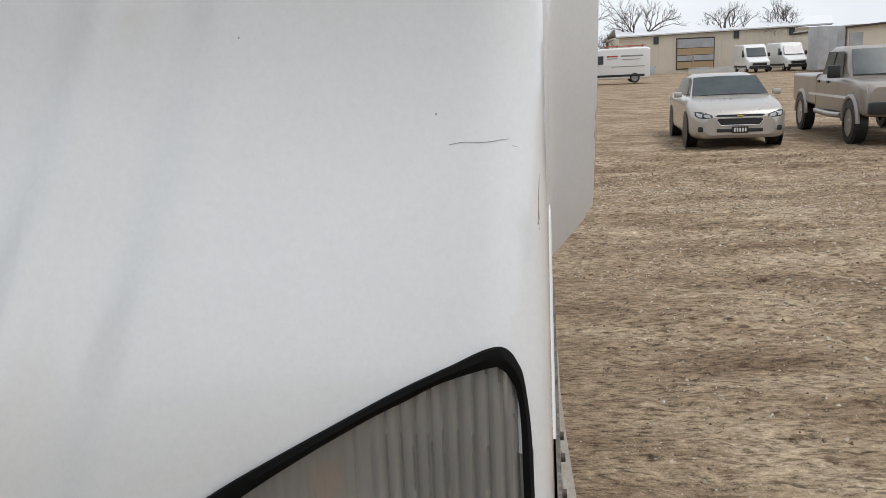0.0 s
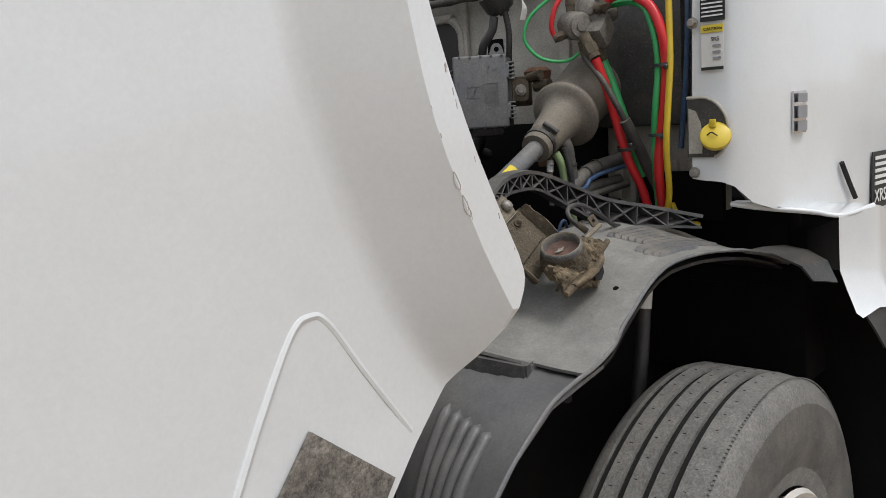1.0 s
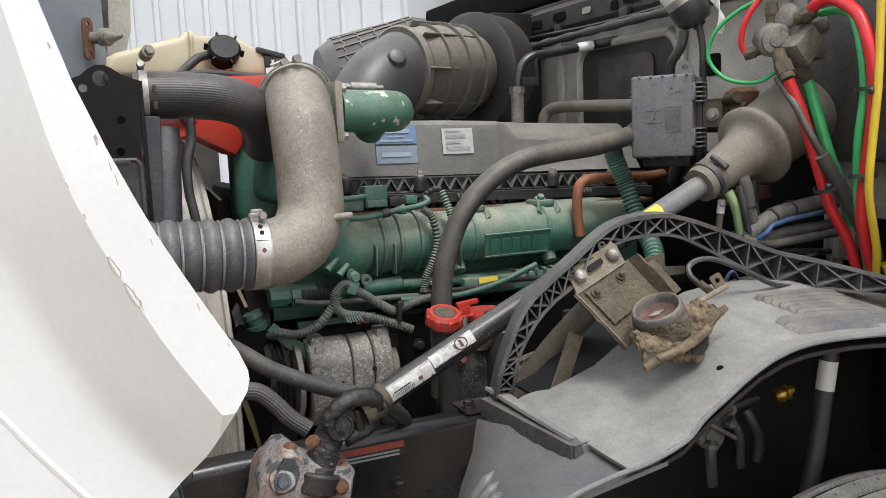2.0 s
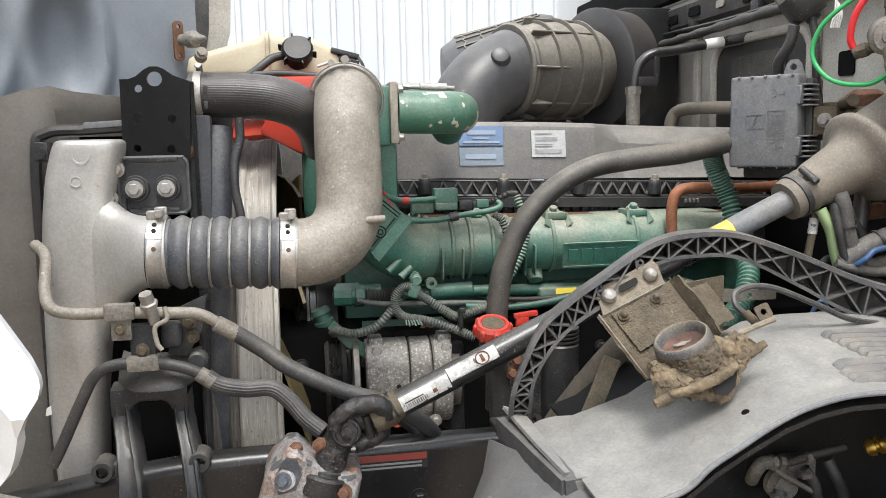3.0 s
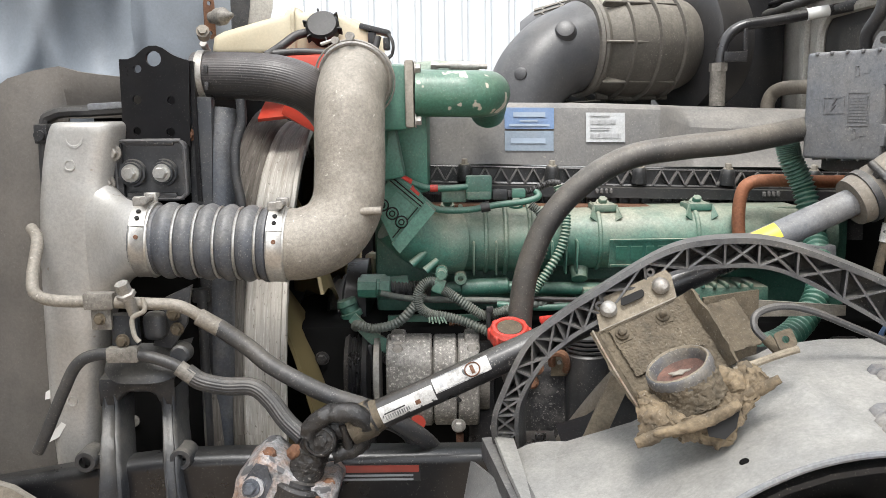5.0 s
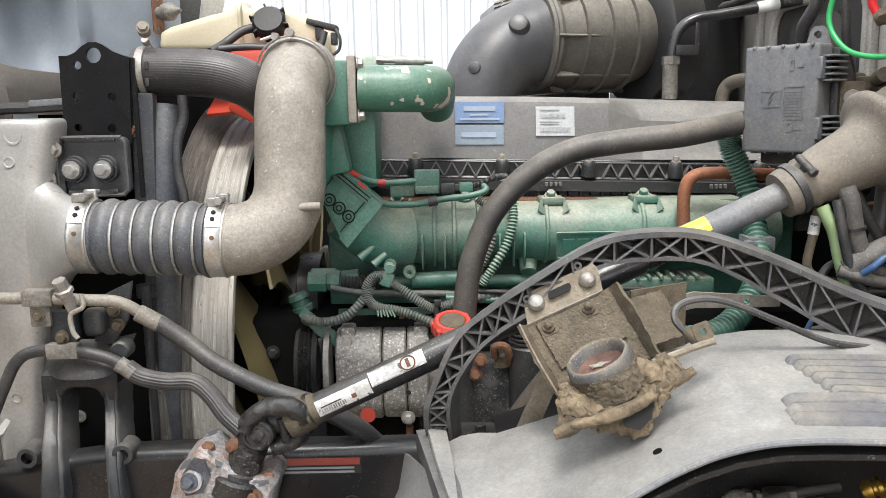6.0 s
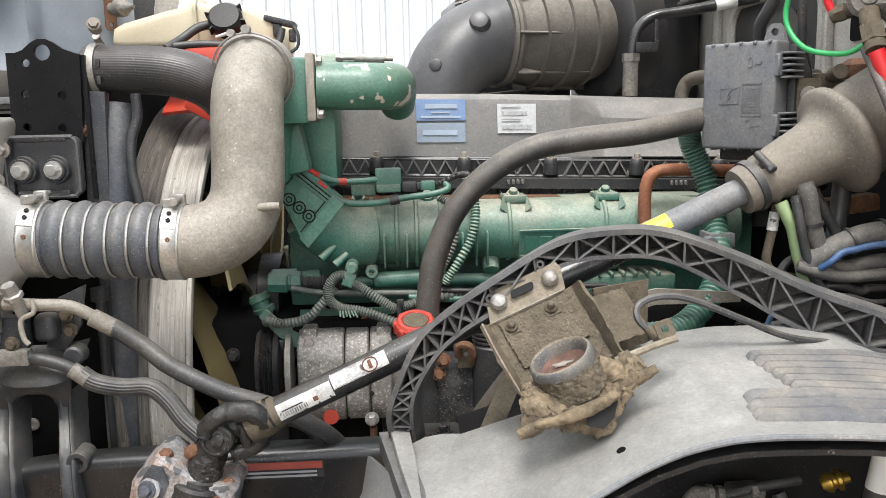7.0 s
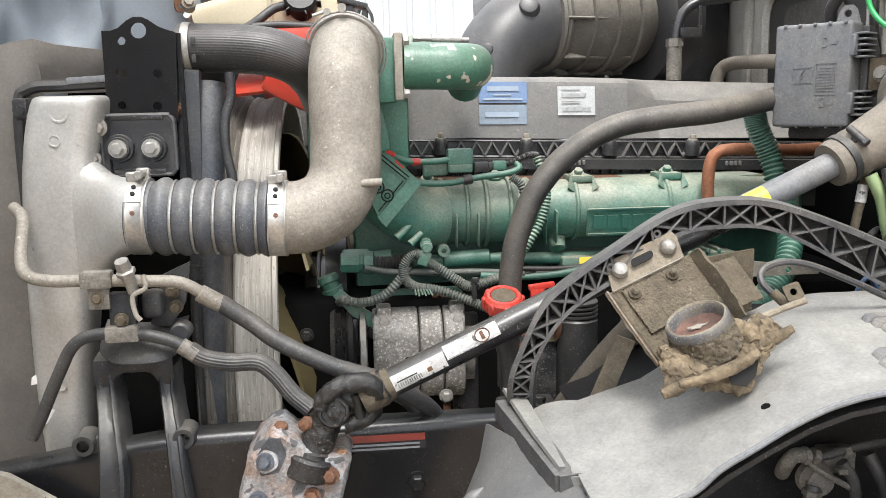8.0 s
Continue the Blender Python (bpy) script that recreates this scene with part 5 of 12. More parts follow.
for k in range(5):
    a = 2 * math.pi * k / 5 + 0.4
    bm = bmesh.new()
    lathe(bm, (CX + 0.212 * math.cos(a), YO + 0.028, CZ + 0.208 * math.sin(a)), (0.8 * math.cos(a), -1, 0.8 * math.sin(a)), [(0, 0.028), (0.006, 0.028)], 18)
    part("hand_hole", bm, M["groove"], wheel, "dark hand hole")
bm = bmesh.new()
lathe(bm, (CX, YO - 0.04, CZ), (0, -1, 0), [(0, 0.085), (0.05, 0.085), (0.085, 0.075), (0.095, 0.05), (0.10, 0.0)], 28)
part("hub", bm, M["steel"], wheel)

# ---- wheel well: grey inner fender, black liner ----
LIP = ((-0.24, 0.85), (-0.15, 1.045), (-0.11, 1.085), (-0.07, 1.118), (-0.01, 1.155), (0.034, 1.177), (0.09, 1.189), (0.15, 1.197), (0.205, 1.214), (0.235, 1.238), (0.27, 1.258), (0.313, 1.282), (0.36, 1.300), (0.42, 1.309), (0.52, 1.306), (0.62, 1.295), (0.75, 1.274), (0.90, 1.235), (0.985, 1.205))
M["rib_plastic"] = material("rib_plastic", (0.10, 0.104, 0.116), 0.42, vary=0.08, scale=60, stain=(0.26, 0.235, 0.195), stain_amount=0.7, stain_scale=16, dust=(0.28, 0.25, 0.205), dust_amount=0.35, bump=0.2, bump_scale=400, grit=0.08)
# fender grey darkened for the flap's shaded face, with less dust
M["flap_shade_plastic"] = material("flap_shade_plastic", (0.085, 0.087, 0.092), 0.42, vary=0.08, scale=80, stain=(0.15, 0.143, 0.13), stain_amount=0.5, stain_scale=6, dust=(0.26, 0.25, 0.225), dust_amount=0.3, bump=0.15, bump_scale=300, grit=0.06)
fender = thing("inner_fender", (0.3, 0.75, 0.9), "dusty grey plastic inner fender over the front wheel", "fender")


def fender_z(x, y):
    lip = interp(LIP, x)
    inner = interp(((-0.3, 0.75), (-0.05, 1.15), (0.07, 1.195), (0.12, 1.205), (0.165, 1.220), (0.24, 1.242), (0.30, 1.278), (0.365, 1.314), (0.41, 1.337), (0.47, 1.345), (0.6, 1.345), (0.8, 1.31), (1.0, 1.24)), x)
    t = smooth01(0.63, 0.86, y)
    return lip + (inner - lip) * t + 0.004 + 0.0012 * noise.noise((x * 9, y * 14, 0.0)) + 0.0004 * noise.noise((x * 40, y * 40, 3.0)) + 0.0035 * smooth01(0.385, 0.392, x + 0.25 * (y - 0.7)) * smooth01(0.425, 0.418, x + 0.25 * (y - 0.7)) * smooth01(0.64, 0.66, y)


bm = bmesh.new()
xs = [0.115 + 0.0125 * i for i in range(71)]
ys = [0.612, 0.616, 0.622, 0.63] + [0.636 + 0.0042 * i for i in range(56)]
sheet(bm, [[(x, y, fender_z(x, y)) for x in xs] for y in ys], 0.005)
part("top_sheet", bm, M["grey_plastic"], fender, angle=50)
# stiffening ribs in two groups, their front ends stepping back
for y, x0, x1, r in [(0.773 - 0.0126 * k, 0.479 + 0.0045 * k, 0.66 + 0.004 * k, 0.0062) for k in range(6)] + [(0.694, 0.444, 0.74, 0.0095), (0.6745, 0.440, 0.74, 0.0095), (0.655, 0.437, 0.60, 0.0088)]:
    bm = bmesh.new()
    n_x = 26
    rows = []
    for i in range(n_x + 1):
        x = x0 + (x1 - x0) * (i / n_x) ** 1.6
        g = min(1.0, math.sqrt(max(0.0, min(x - x0, x1 - x) / r + 0.02)))
        rows.append([(x, y - r * math.cos(math.pi * j / 10) * (0.75 + 0.25 * g), fender_z(x, y - r * math.cos(math.pi * j / 10)) - 0.001 + 0.0080 * g * min(1.0, 1.7 * math.sin(math.pi * j / 10))) for j in range(11)])
    sheet(bm, rows)
    part("rib", bm, M["rib_plastic"], fender, angle=32)
bm = bmesh.new()
tube(bm, [(x, 0.612, interp(LIP, x) + 0.001) for x, _ in LIP], 0.0035, 8, 6)
part("lip", bm, M["fuse_plastic"], fender, "rolled lip")
# front flap with ribs
FLAP = (((0.045, 0.880, 1.190), (0.178, 0.615, 1.186)), ((0.036, 0.880, 1.14), (0.035, 0.615, 1.165)), ((0.016, 0.880, 1.09), (-0.055, 0.615, 1.118)), ((-0.01, 0.880, 1.02), (-0.13, 0.615, 1.055)), ((-0.06, 0.880, 0.86), (-0.24, 0.615, 0.85)))
bm = bmesh.new()
sheet(bm, [[V(a).lerp(V(b), i / 10) for i in range(11)] for a, b in FLAP], 0.006)
part("front_flap", bm, M["flap_shade_plastic"], fender)
for k in range(5):
    f = 0.30 + 0.10 * k
    bm = bmesh.new()
    line_ = [V(a).lerp(V(b), f) for a, b in FLAP[1:]]
    line_[0] = line_[0].lerp(line_[1], 0.15 + 0.12 * k)
    tube(bm, [p + V(-0.006, -0.004, 0.004) for p in line_], lambda t: 0.0105 * min(1.0, 0.15 + 9 * t), 10, 8)
    part("rib", bm, M["flap_shade_plastic"], fender, angle=60)
# wedge-shaped corner: a dusty pad on top and a gusset that falls to the flap
C0, C1, C2 = V(0.086, 0.868, 1.206), V(0.104, 0.705, 1.199), V(0.174, 0.699, 1.191)
C3, G0 = V(0.185, 0.868, 1.226), V(0.108, 0.712, 1.122)
bm = bmesh.new()
rows = []
for i in range(11):
    f = i / 10
    a, b = C0.lerp(C1, f), C3.lerp(C2, f)
    rows.append([a.lerp(b, j / 8) + V(0, 0, 0.007 * math.sin(math.pi * min(1, 1.4 * j / 8)) * (1 - 0.4 * f) + 0.0012 * noise.noise((i * 0.6, j * 0.7, 2.0))) for j in range(9)])
sheet(bm, rows, 0.005)
part("top_pad", bm, M["grey_plastic"], fender, "dusty pad", angle=45)
bm = bmesh.new()
sheet(bm, [[C1.lerp(G0, k / 6).lerp(C2.lerp(G0, k / 6), j / 6) for j in range(7)] for k in range(6)], 0.004)
part("gusset", bm, M["grey_plastic"], fender)
bm = bmesh.new()
R0, R1 = V(0.066, 0.895, 1.204), V(0.101, 0.704, 1.187)
d = (R1 - R0).normalized()
w = d.cross(V(0, 0, 1)).normalized()
for off, deep in ((0.013, 0.016), (-0.013, 0.012)):
    sheet(bm, [[R0 + V(0, 0, off) - w * deep, R1 + V(0, 0, off) - w * deep], [R0 + V(0, 0, off) + w * 0.008, R1 + V(0, 0, off) + w * 0.008]], 0.004)
sheet(bm, [[R0 + w * 0.008 + V(0, 0, 0.013), R1 + w * 0.008 + V(0, 0, 0.013)], [R0 + w * 0.008 - V(0, 0, 0.013), R1 + w * 0.008 - V(0, 0, 0.013)]], 0.004)
sheet(bm, [[R1 - w * 0.014 + V(0, 0, 0.013), R1 + w * 0.008 + V(0, 0, 0.013)], [R1 - w * 0.014 - V(0, 0, 0.013), R1 + w * 0.008 - V(0, 0, 0.013)]], 0.004)
part("ledge_rail", bm, M["arch_plastic"], fender)
side_n = V(-0.98, -0.17, 0)
bolt((0.098, 0.722, 1.184), side_n, 0.008, M["steel_bright"], fender)
bolt((0.082, 0.80, 1.188), side_n, 0.006, M["steel"], fender)
# drain hole
bm = bmesh.new()
lathe(bm, (0.305, 0.662, fender_z(0.305, 0.662) - 0.0004), (-0.48, -0.12, 0.87), [(0, 0.0052), (0.0008, 0.0050)], 18)
part("hole", bm, M["black_plastic_gap_shade"], fender, "round drain hole")

liner = thing("wheel_well_liner", (0.6, 0.9, 0.5), "black plastic wheel well liner", "wheel well")
bm = bmesh.new()
sheet(bm, [[(x, 0.615 + 0.012 * (z < 0), interp(LIP, x) - 0.012) for x in [0.16 + 0.042 * i for i in range(20)]], [(x, 0.98, interp(LIP, x) + 0.0) for x in [0.16 + 0.042 * i for i in range(20)]]], 0.006)
part("roof_liner", bm, M["liner_plastic"], liner)
bm = bmesh.new()
box(bm, (0.715, 0.985, 0.95), (0.91, 0.02, 0.62), bevel=0.004)
box(bm, (0.165, 0.985, 0.85), (0.18, 0.02, 0.42), bevel=0.004)
part("inner_wall", bm, M["liner_plastic"], liner)
bm = bmesh.new()
sheet(bm, [[(0.985, y, 1.20) for y in (0.50, 0.6, 0.75, 0.98)], [(1.05, y, 1.13) for y in (0.48, 0.6, 0.75, 0.98)], [(1.12, y, 1.03) for y in (0.43, 0.6, 0.75, 0.98)], [(1.15, y, 0.95) for y in (0.412, 0.6, 0.75, 0.98)], [(1.16, y, 0.8) for y in (0.41, 0.6, 0.75, 0.98)], [(1.16, y, 0.30) for y in (0.40, 0.6, 0.75, 0.98)]], 0.01)
part("rear_flap", bm, M["black_plastic_gap_shade"], liner)
bm = bmesh.new()
sheet(bm, [[(0.70, 0.60, 1.284), (0.80, 0.60, 1.276), (0.87, 0.58, 1.270)], [(0.745, 0.56, 1.273), (0.80, 0.545, 1.272), (0.86, 0.53, 1.264)], [(0.768, 0.512, 1.247), (0.81, 0.497, 1.247), (0.855, 0.49, 1.245)], [(0.785, 0.495, 1.215), (0.815, 0.482, 1.210), (0.845, 0.467, 1.203)]], 0.005)
part("corner_trim", bm, M["dark_plastic"], liner)

far = thing("far_wheel_arch", (0.3, 2.5, 0.6), "black plastic wheel arch beyond the engine", "wheel arch")
bm = bmesh.new()
box(bm, (0.2, 2.50, 1.0), (1.4, 0.03, 0.9), bevel=0.01)
part("panel", bm, M["black_plastic_gap_shade"], far)
# added dark panel that closes a bright gap past the shroud
bm = bmesh.new()
box(bm, (-0.265, 2.50, 1.52), (0.43, 0.03, 0.28), bevel=0.008)
part("front_panel", bm, M["fire_black"], far)
bm = bmesh.new()
box(bm, (0.2, 2.62, 1.44), (1.4, 0.25, 0.03), bevel=0.01)
part("top", bm, M["grey_plastic"], far)

# frame rail
rail = thing("frame_rail", (2, 1.03, 0.85), "black steel frame rail with road dust", "frame rail")
# a rounded channel: web, top and bottom flange bent from one sheet
arc = [(1.006 + 0.018 - 0.018 * math.cos(radians(a)), 1.132 + 0.018 * math.sin(radians(a))) for a in (0, 15, 30, 45, 60, 75, 90)]
section = [(y, 2.0 - z) for y, z in reversed(arc)] + arc
bm = bmesh.new()
rows = []
for x in [-0.96 + 0.06 * k for k in range(39)] + [1.6, 2.5, 4.0, 6.0]:
    dip = -0.075 * smooth01(-0.30, -0.96, x)
    rows.append([(x, 1.045, 0.851 + dip)] + [(x, y, z + dip) for y, z in section] + [(x, 1.045, 1.149 + dip)])
sheet(bm, rows, 0.008)
part("channel", bm, M["rail_paint"], rail, angle=60)
for x in (-0.045, 0.2, 0.38, 1.2, 1.6):
    bolt((x, 1.005, 1.058), (0, -1, 0), 0.011, M["rail_paint"], rail)

# ---- charge-air cooler and radiator end ----
cooler = thing("charge_air_cooler", (-0.56, 1.16, 1.0), "silver cast aluminium charge-air cooler tank with stains", "cooler")
bm = bmesh.new()
rows = []
TANK = ((1.00, -0.600, -0.534, 0.045), (1.03, -0.602, -0.533, 0.048), (1.13, -0.606, -0.530, 0.05), (1.216, -0.608, -0.524, 0.05), (1.306, -0.606, -0.513, 0.052), (1.36, -0.604, -0.503, 0.055), (1.413, -0.602, -0.492, 0.057), (1.46, -0.599, -0.487, 0.057),
        (1.51, -0.595, -0.487, 0.055), (1.540, -0.591, -0.488, 0.052), (1.568, -0.587, -0.481, 0.050), (1.600, -0.579, -0.474, 0.050), (1.616, -0.573, -0.472, 0.049), (1.622, -0.569, -0.475, 0.045), (1.624, -0.562, -0.480, 0.040))
for z, xl, xr, hd in TANK:
    row = []
    for k in range(41):
        a = 2 * math.pi * k / 40
        c, s = math.cos(a), math.sin(a)
        row.append(((xl + xr) / 2 + (xr - xl) / 2 * math.copysign(abs(c) ** 0.62, c), 1.14 + hd * math.copysign(abs(s) ** 0.62, s), z))
    rows.append(row)
sm = []
for k, (a, b) in enumerate(zip(rows, rows[1:])):
    before, after = rows[max(0, k - 1)], rows[min(len(rows) - 1, k + 2)]
    sm += [a, [tuple((V(p) + V(q)) * 0.5 + ((V(p) + V(q)) - (V(o) + V(w))) * 0.0625) for o, p, q, w in zip(before, a, b, after)]]
sheet(bm, sm + [rows[-1]])
bm.faces.new([bm.verts.new(p) for p in rows[-1][:-1]])
part("tank", bm, M["aluminium"], cooler, angle=60)
# the outlet grows out of the tank with a wide fillet
bm = bmesh.new()
OUTLET = ((-0.518, 1.132, 1.435, 0.146, 0.050), (-0.508, 1.130, 1.438, 0.122, 0.051), (-0.498, 1.125, 1.440, 0.101, 0.052), (-0.488, 1.119, 1.443, 0.086, 0.053), (-0.477, 1.110, 1.446, 0.0735, 0.0535), (-0.465, 1.098, 1.449, 0.064, 0.0538), (-0.452, 1.087, 1.452, 0.0575, 0.054), (-0.440, 1.078, 1.454, 0.0545, 0.0535), (-0.425, 1.071, 1.4545, 0.0525, 0.0525), (-0.405, 1.07, 1.4535, 0.0520, 0.0520))
rings = [[bm.verts.new((x, y + hy * math.cos(2 * math.pi * k / 40), z + hz * math.sin(2 * math.pi * k / 40))) for k in range(40)] for x, y, z, hz, hy in OUTLET]
for a, b in zip(rings, rings[1:]):
    bridge(bm, a, b)
part("outlet", bm, M["aluminium"], cooler, angle=60)
for p, r in (((-0.527, 1.093, 1.600), 0.0135), ((-0.536, 1.091, 1.5615), 0.0085), ((-0.562, 1.091, 1.203), 0.008)):
    bm = bmesh.new()
    lathe(bm, p, (0, -1, 0.1), [(0, r), (0.003, r), (0.003, r * 0.8), (0.001, r * 0.7)], 20)
    part("boss", bm, M["aluminium"], cooler)
bm = bmesh.new()
box(bm, (-0.59, 1.135, 1.607), (0.02, 0.03, 0.03), bevel=0.004)
cyl(bm, (-0.59, 1.115, 1.605), (-0.59, 1.14, 1.605), 0.008, seg=12)
part("lug", bm, M["black_steel"], cooler)
bm = bmesh.new()
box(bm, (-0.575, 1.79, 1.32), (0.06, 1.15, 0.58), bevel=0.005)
part("core", bm, M["black_plastic_gap_shade"], cooler, "dark finned core")

baffle = thing("radiator_baffle", (-0.68, 1.2, 1.0), "dusty grey-tan plastic radiator baffle with rubber seal", "baffle")
bm = bmesh.new()
rows = []
for k in range(15):
    t = k / 14
    x = -0.95 + 0.50 * t
    top = interp(((-0.95, 1.60), (-0.75, 1.64), (-0.66, 1.695), (-0.60, 1.713), (-0.55, 1.70), (-0.45, 1.688)), x)
    low = 0.95 if x < -0.615 else 1.63
    rows.append([(x, 1.22 - 0.02 * smooth01(low, top, z) + 0.01 * math.sin(x * 40), z) for z in [low + (top - low) * i / 8 for i in range(9)]])
sheet(bm, rows, 0.006)
part("panel", bm, M["grey_baffle"], baffle, angle=50)
bm = bmesh.new()
tube(bm, [(-0.625, 1.19, 1.0), (-0.622, 1.19, 1.4), (-0.618, 1.19, 1.60), (-0.60, 1.19, 1.636), (-0.54, 1.19, 1.641), (-0.47, 1.19, 1.644)], 0.009, 8)
part("seal", bm, M["rubber"], baffle)
bm = bmesh.new()
box(bm, (-0.51, 1.18, 1.648), (0.06, 0.012, 0.010), Matrix.Rotation(-0.05, 3, "Y"), 0.002)
part("clip", bm, M["fuse_plastic"], baffle)

# ---- boot hose between cooler and pipe ----
bellows = thing("bellows_hose", (-0.32, 1.07, 1.39), "grey ribbed rubber charge-air hose with steel rings", "hose")
bm = bmesh.new()
A, B = V(-0.434, 1.07, 1.4545), V(-0.214, 1.07, 1.4435)
L = (B - A).length
prof = []
for k in range(161):
    s = k / 160
    wave = 0.25 if s < 0.15 or s > 0.87 else (0.5 - 0.5 * math.cos((s - 0.15) / 0.72 * 2 * math.pi * 5.5)) ** 0.55
    prof.append((s * L, 0.0485 + 0.0075 * wave))
lathe(bm, A, B - A, prof, 40, caps=False)
part("sleeve", bm, M["bellow"], bellows, angle=80)
for k in range(1, 6):
    s = 0.15 + 0.72 * k / 5.5
    bm = bmesh.new()
    tube_c = A.lerp(B, s)
    u, v, d = axes(B - A)
    tube(bm, [tube_c + u * 0.0512 * math.cos(a) + v * 0.0512 * math.sin(a) for a in [2 * math.pi * i / 40 for i in range(41)]], 0.0022, 6, smooth=False)
    part("ring", bm, M["steel_bright"], bellows, "bright steel ring")
for s in (0.068, 0.935):
    c = A.lerp(B, s)
    u, v, d = axes(B - A)
    bm = bmesh.new()
    lathe(bm, c - d * 0.0125, d, [(0, 0.0505), (0, 0.0545), (0.002, 0.0552), (0.004, 0.0545), (0.021, 0.0545), (0.023, 0.0552), (0.025, 0.0545), (0.025, 0.0505)], 48, caps=False)
    band = part("clamp", bm, M["steel_bright"], bellows, "dusty steel band clamp")
    # the punched tab over the band and its upright bolt
    bm = bmesh.new()
    rows = []
    for k in range(9):
        a = radians(28 + 62 * k / 8)
        o = V(0, -math.cos(a), math.sin(a))
        rows.append([c + o * 0.0563 + d * w for w in (-0.0105, 0.0, 0.0105)])
    sheet(bm, rows, 0.0016)
    part("tab", bm, M["steel_bright"], band, "bright punched steel tab")
    for a in (12, 40, 52, 78):
        o = V(0, -math.cos(radians(a)), math.sin(radians(a)))
        bm = bmesh.new()
        lathe(bm, c + o * (0.0545 if a < 28 else 0.0572), o, [(0, 0.0034), (0.0012, 0.0032)], 12)
        part("punched_hole", bm, M["groove"] if a > 28 else M["rust"], band)
    bm = bmesh.new()
    box(bm, c + V(-0.004, -0.018, 0.0575), (0.018, 0.010, 0.014), bevel=0.002, seg=1)
    box(bm, c + V(0.004, 0.006, 0.060), (0.018, 0.010, 0.016), bevel=0.002, seg=1)
    cyl(bm, c + V(0.006, -0.030, 0.0600), c + V(0.006, 0.028, 0.0625), 0.0035, seg=10)
    bolt_mesh(bm, c + V(0.006, -0.026, 0.0602), (0, -1, 0), 0.0065, 0.006, False)
    part("t_bolt", bm, M["steel"], band)

# ---- cast intake pipe ----
pipe = thing("charge_air_pipe", (-0.13, 1.12, 1.39), "dusty tan cast charge-air elbow pipe", "pipe")
bm = bmesh.new()
tube(bm, [(-0.232, 1.07, 1.444), (-0.19, 1.072, 1.446), (-0.155, 1.085, 1.462), (-0.134, 1.10, 1.498), (-0.130, 1.112, 1.55), (-0.130, 1.125, 1.61), (-0.129, 1.145, 1.655), (-0.125, 1.185, 1.685), (-0.12, 1.24, 1.688)], 0.0525, 36)
part("elbow", bm, M["cast_pipe"], pipe, angle=60)
for x in (-0.157, -0.095):
    bm = bmesh.new()
    tube(bm, [(x - 0.015, 1.057, 1.492), (x + 0.015, 1.056, 1.493)], 0.006, 10)
    part("nub", bm, M["cast_pipe"], pipe)
bm = bmesh.new()
lathe(bm, (-0.126, 1.178, 1.682), (0.1, 0.85, 0.3), [(0, 0.053), (0, 0.0565), (0.006, 0.059), (0.012, 0.0565), (0.012, 0.053)], 40, caps=False)
part("band", bm, M["steel"], pipe, "steel V-band clamp")
bm = bmesh.new()
u, v, d = axes((0.1, 0.85, 0.3))
tube(bm, [V(-0.126, 1.176, 1.681) + u * 0.062 * math.cos(a) + v * 0.062 * math.sin(a) for a in [2 * math.pi * i / 48 for i in range(49)]], 0.0016, 6, smooth=False)
cyl(bm, (-0.172, 1.148, 1.733), (-0.148, 1.150, 1.741), 0.0026, seg=8)
cyl(bm, (-0.150, 1.140, 1.738), (-0.150, 1.156, 1.739), 0.0055, seg=12)
cyl(bm, (-0.128, 1.140, 1.7435), (-0.128, 1.156, 1.7445), 0.0065, seg=12)
part("t_bolt", bm, M["steel"], pipe, "thin steel spring clip")

# ---- green mixer, coolant pipes ----
mixer = thing("mixing_chamber", (-0.12, 1.33, 1.5), "dark green painted intake mixing chamber", "engine part")
bm = bmesh.new()
box(bm, (-0.122, 1.335, 1.605), (0.085, 0.17, 0.205), Matrix.Rotation(0.12, 3, "Y"), 0.03, 4)
box(bm, (-0.160, 1.40, 1.58), (0.085, 0.10, 0.24), bevel=0.025, seg=3)
box(bm, (-0.085, 1.275, 1.655), (0.08, 0.12, 0.105), bevel=0.012)
box(bm, (-0.090, 1.29, 1.57), (0.05, 0.05, 0.10), Matrix.Rotation(-0.18, 3, "Y"), 0.008, 2)
box(bm, (-0.062, 1.455, 1.585), (0.085, 0.14, 0.20), bevel=0.015)
part("body", bm, M["green_clean"], mixer)
bm = bmesh.new()
box(bm, (-0.044, 1.245, 1.66), (0.014, 0.085, 0.105), bevel=0.004)
part("flange", bm, M["mud_bright"], mixer, "pale worn flange")
bm = bmesh.new()
tube(bm, [(-0.035, 1.238, 1.662), (0.01, 1.238, 1.661), (0.05, 1.24, 1.660), (0.078, 1.265, 1.660), (0.085, 1.31, 1.662)], lambda s: 0.0375, 28)
part("coolant_elbow", bm, M["green_chipped"], mixer, "green pipe with chipped paint")
for z in (1.70, 1.618):
    bolt((-0.036, 1.222, z), (1, 0, 0), 0.008, M["steel"], mixer)
outlet = thing("upper_coolant_pipe", (0.0, 1.4, 1.68), "green coolant pipe with a band clamp", "pipe")
bm = bmesh.new()
tube(bm, [(-0.06, 1.38, 1.685), (0.0, 1.37, 1.69), (0.05, 1.37, 1.68), (0.09, 1.40, 1.66), (0.09, 1.45, 1.63)], 0.032, 20)
part("pipe", bm, M["green"], outlet)
bm = bmesh.new()
lathe(bm, (0.035, 1.37, 1.683), (1, 0.05, -0.25), [(0, 0.033), (0, 0.036), (0.01, 0.038), (0.02, 0.036), (0.02, 0.033)], 30, caps=False)
cyl(bm, (-0.01, 1.335, 1.712), (0.085, 1.335, 1.708), 0.0045, seg=10)
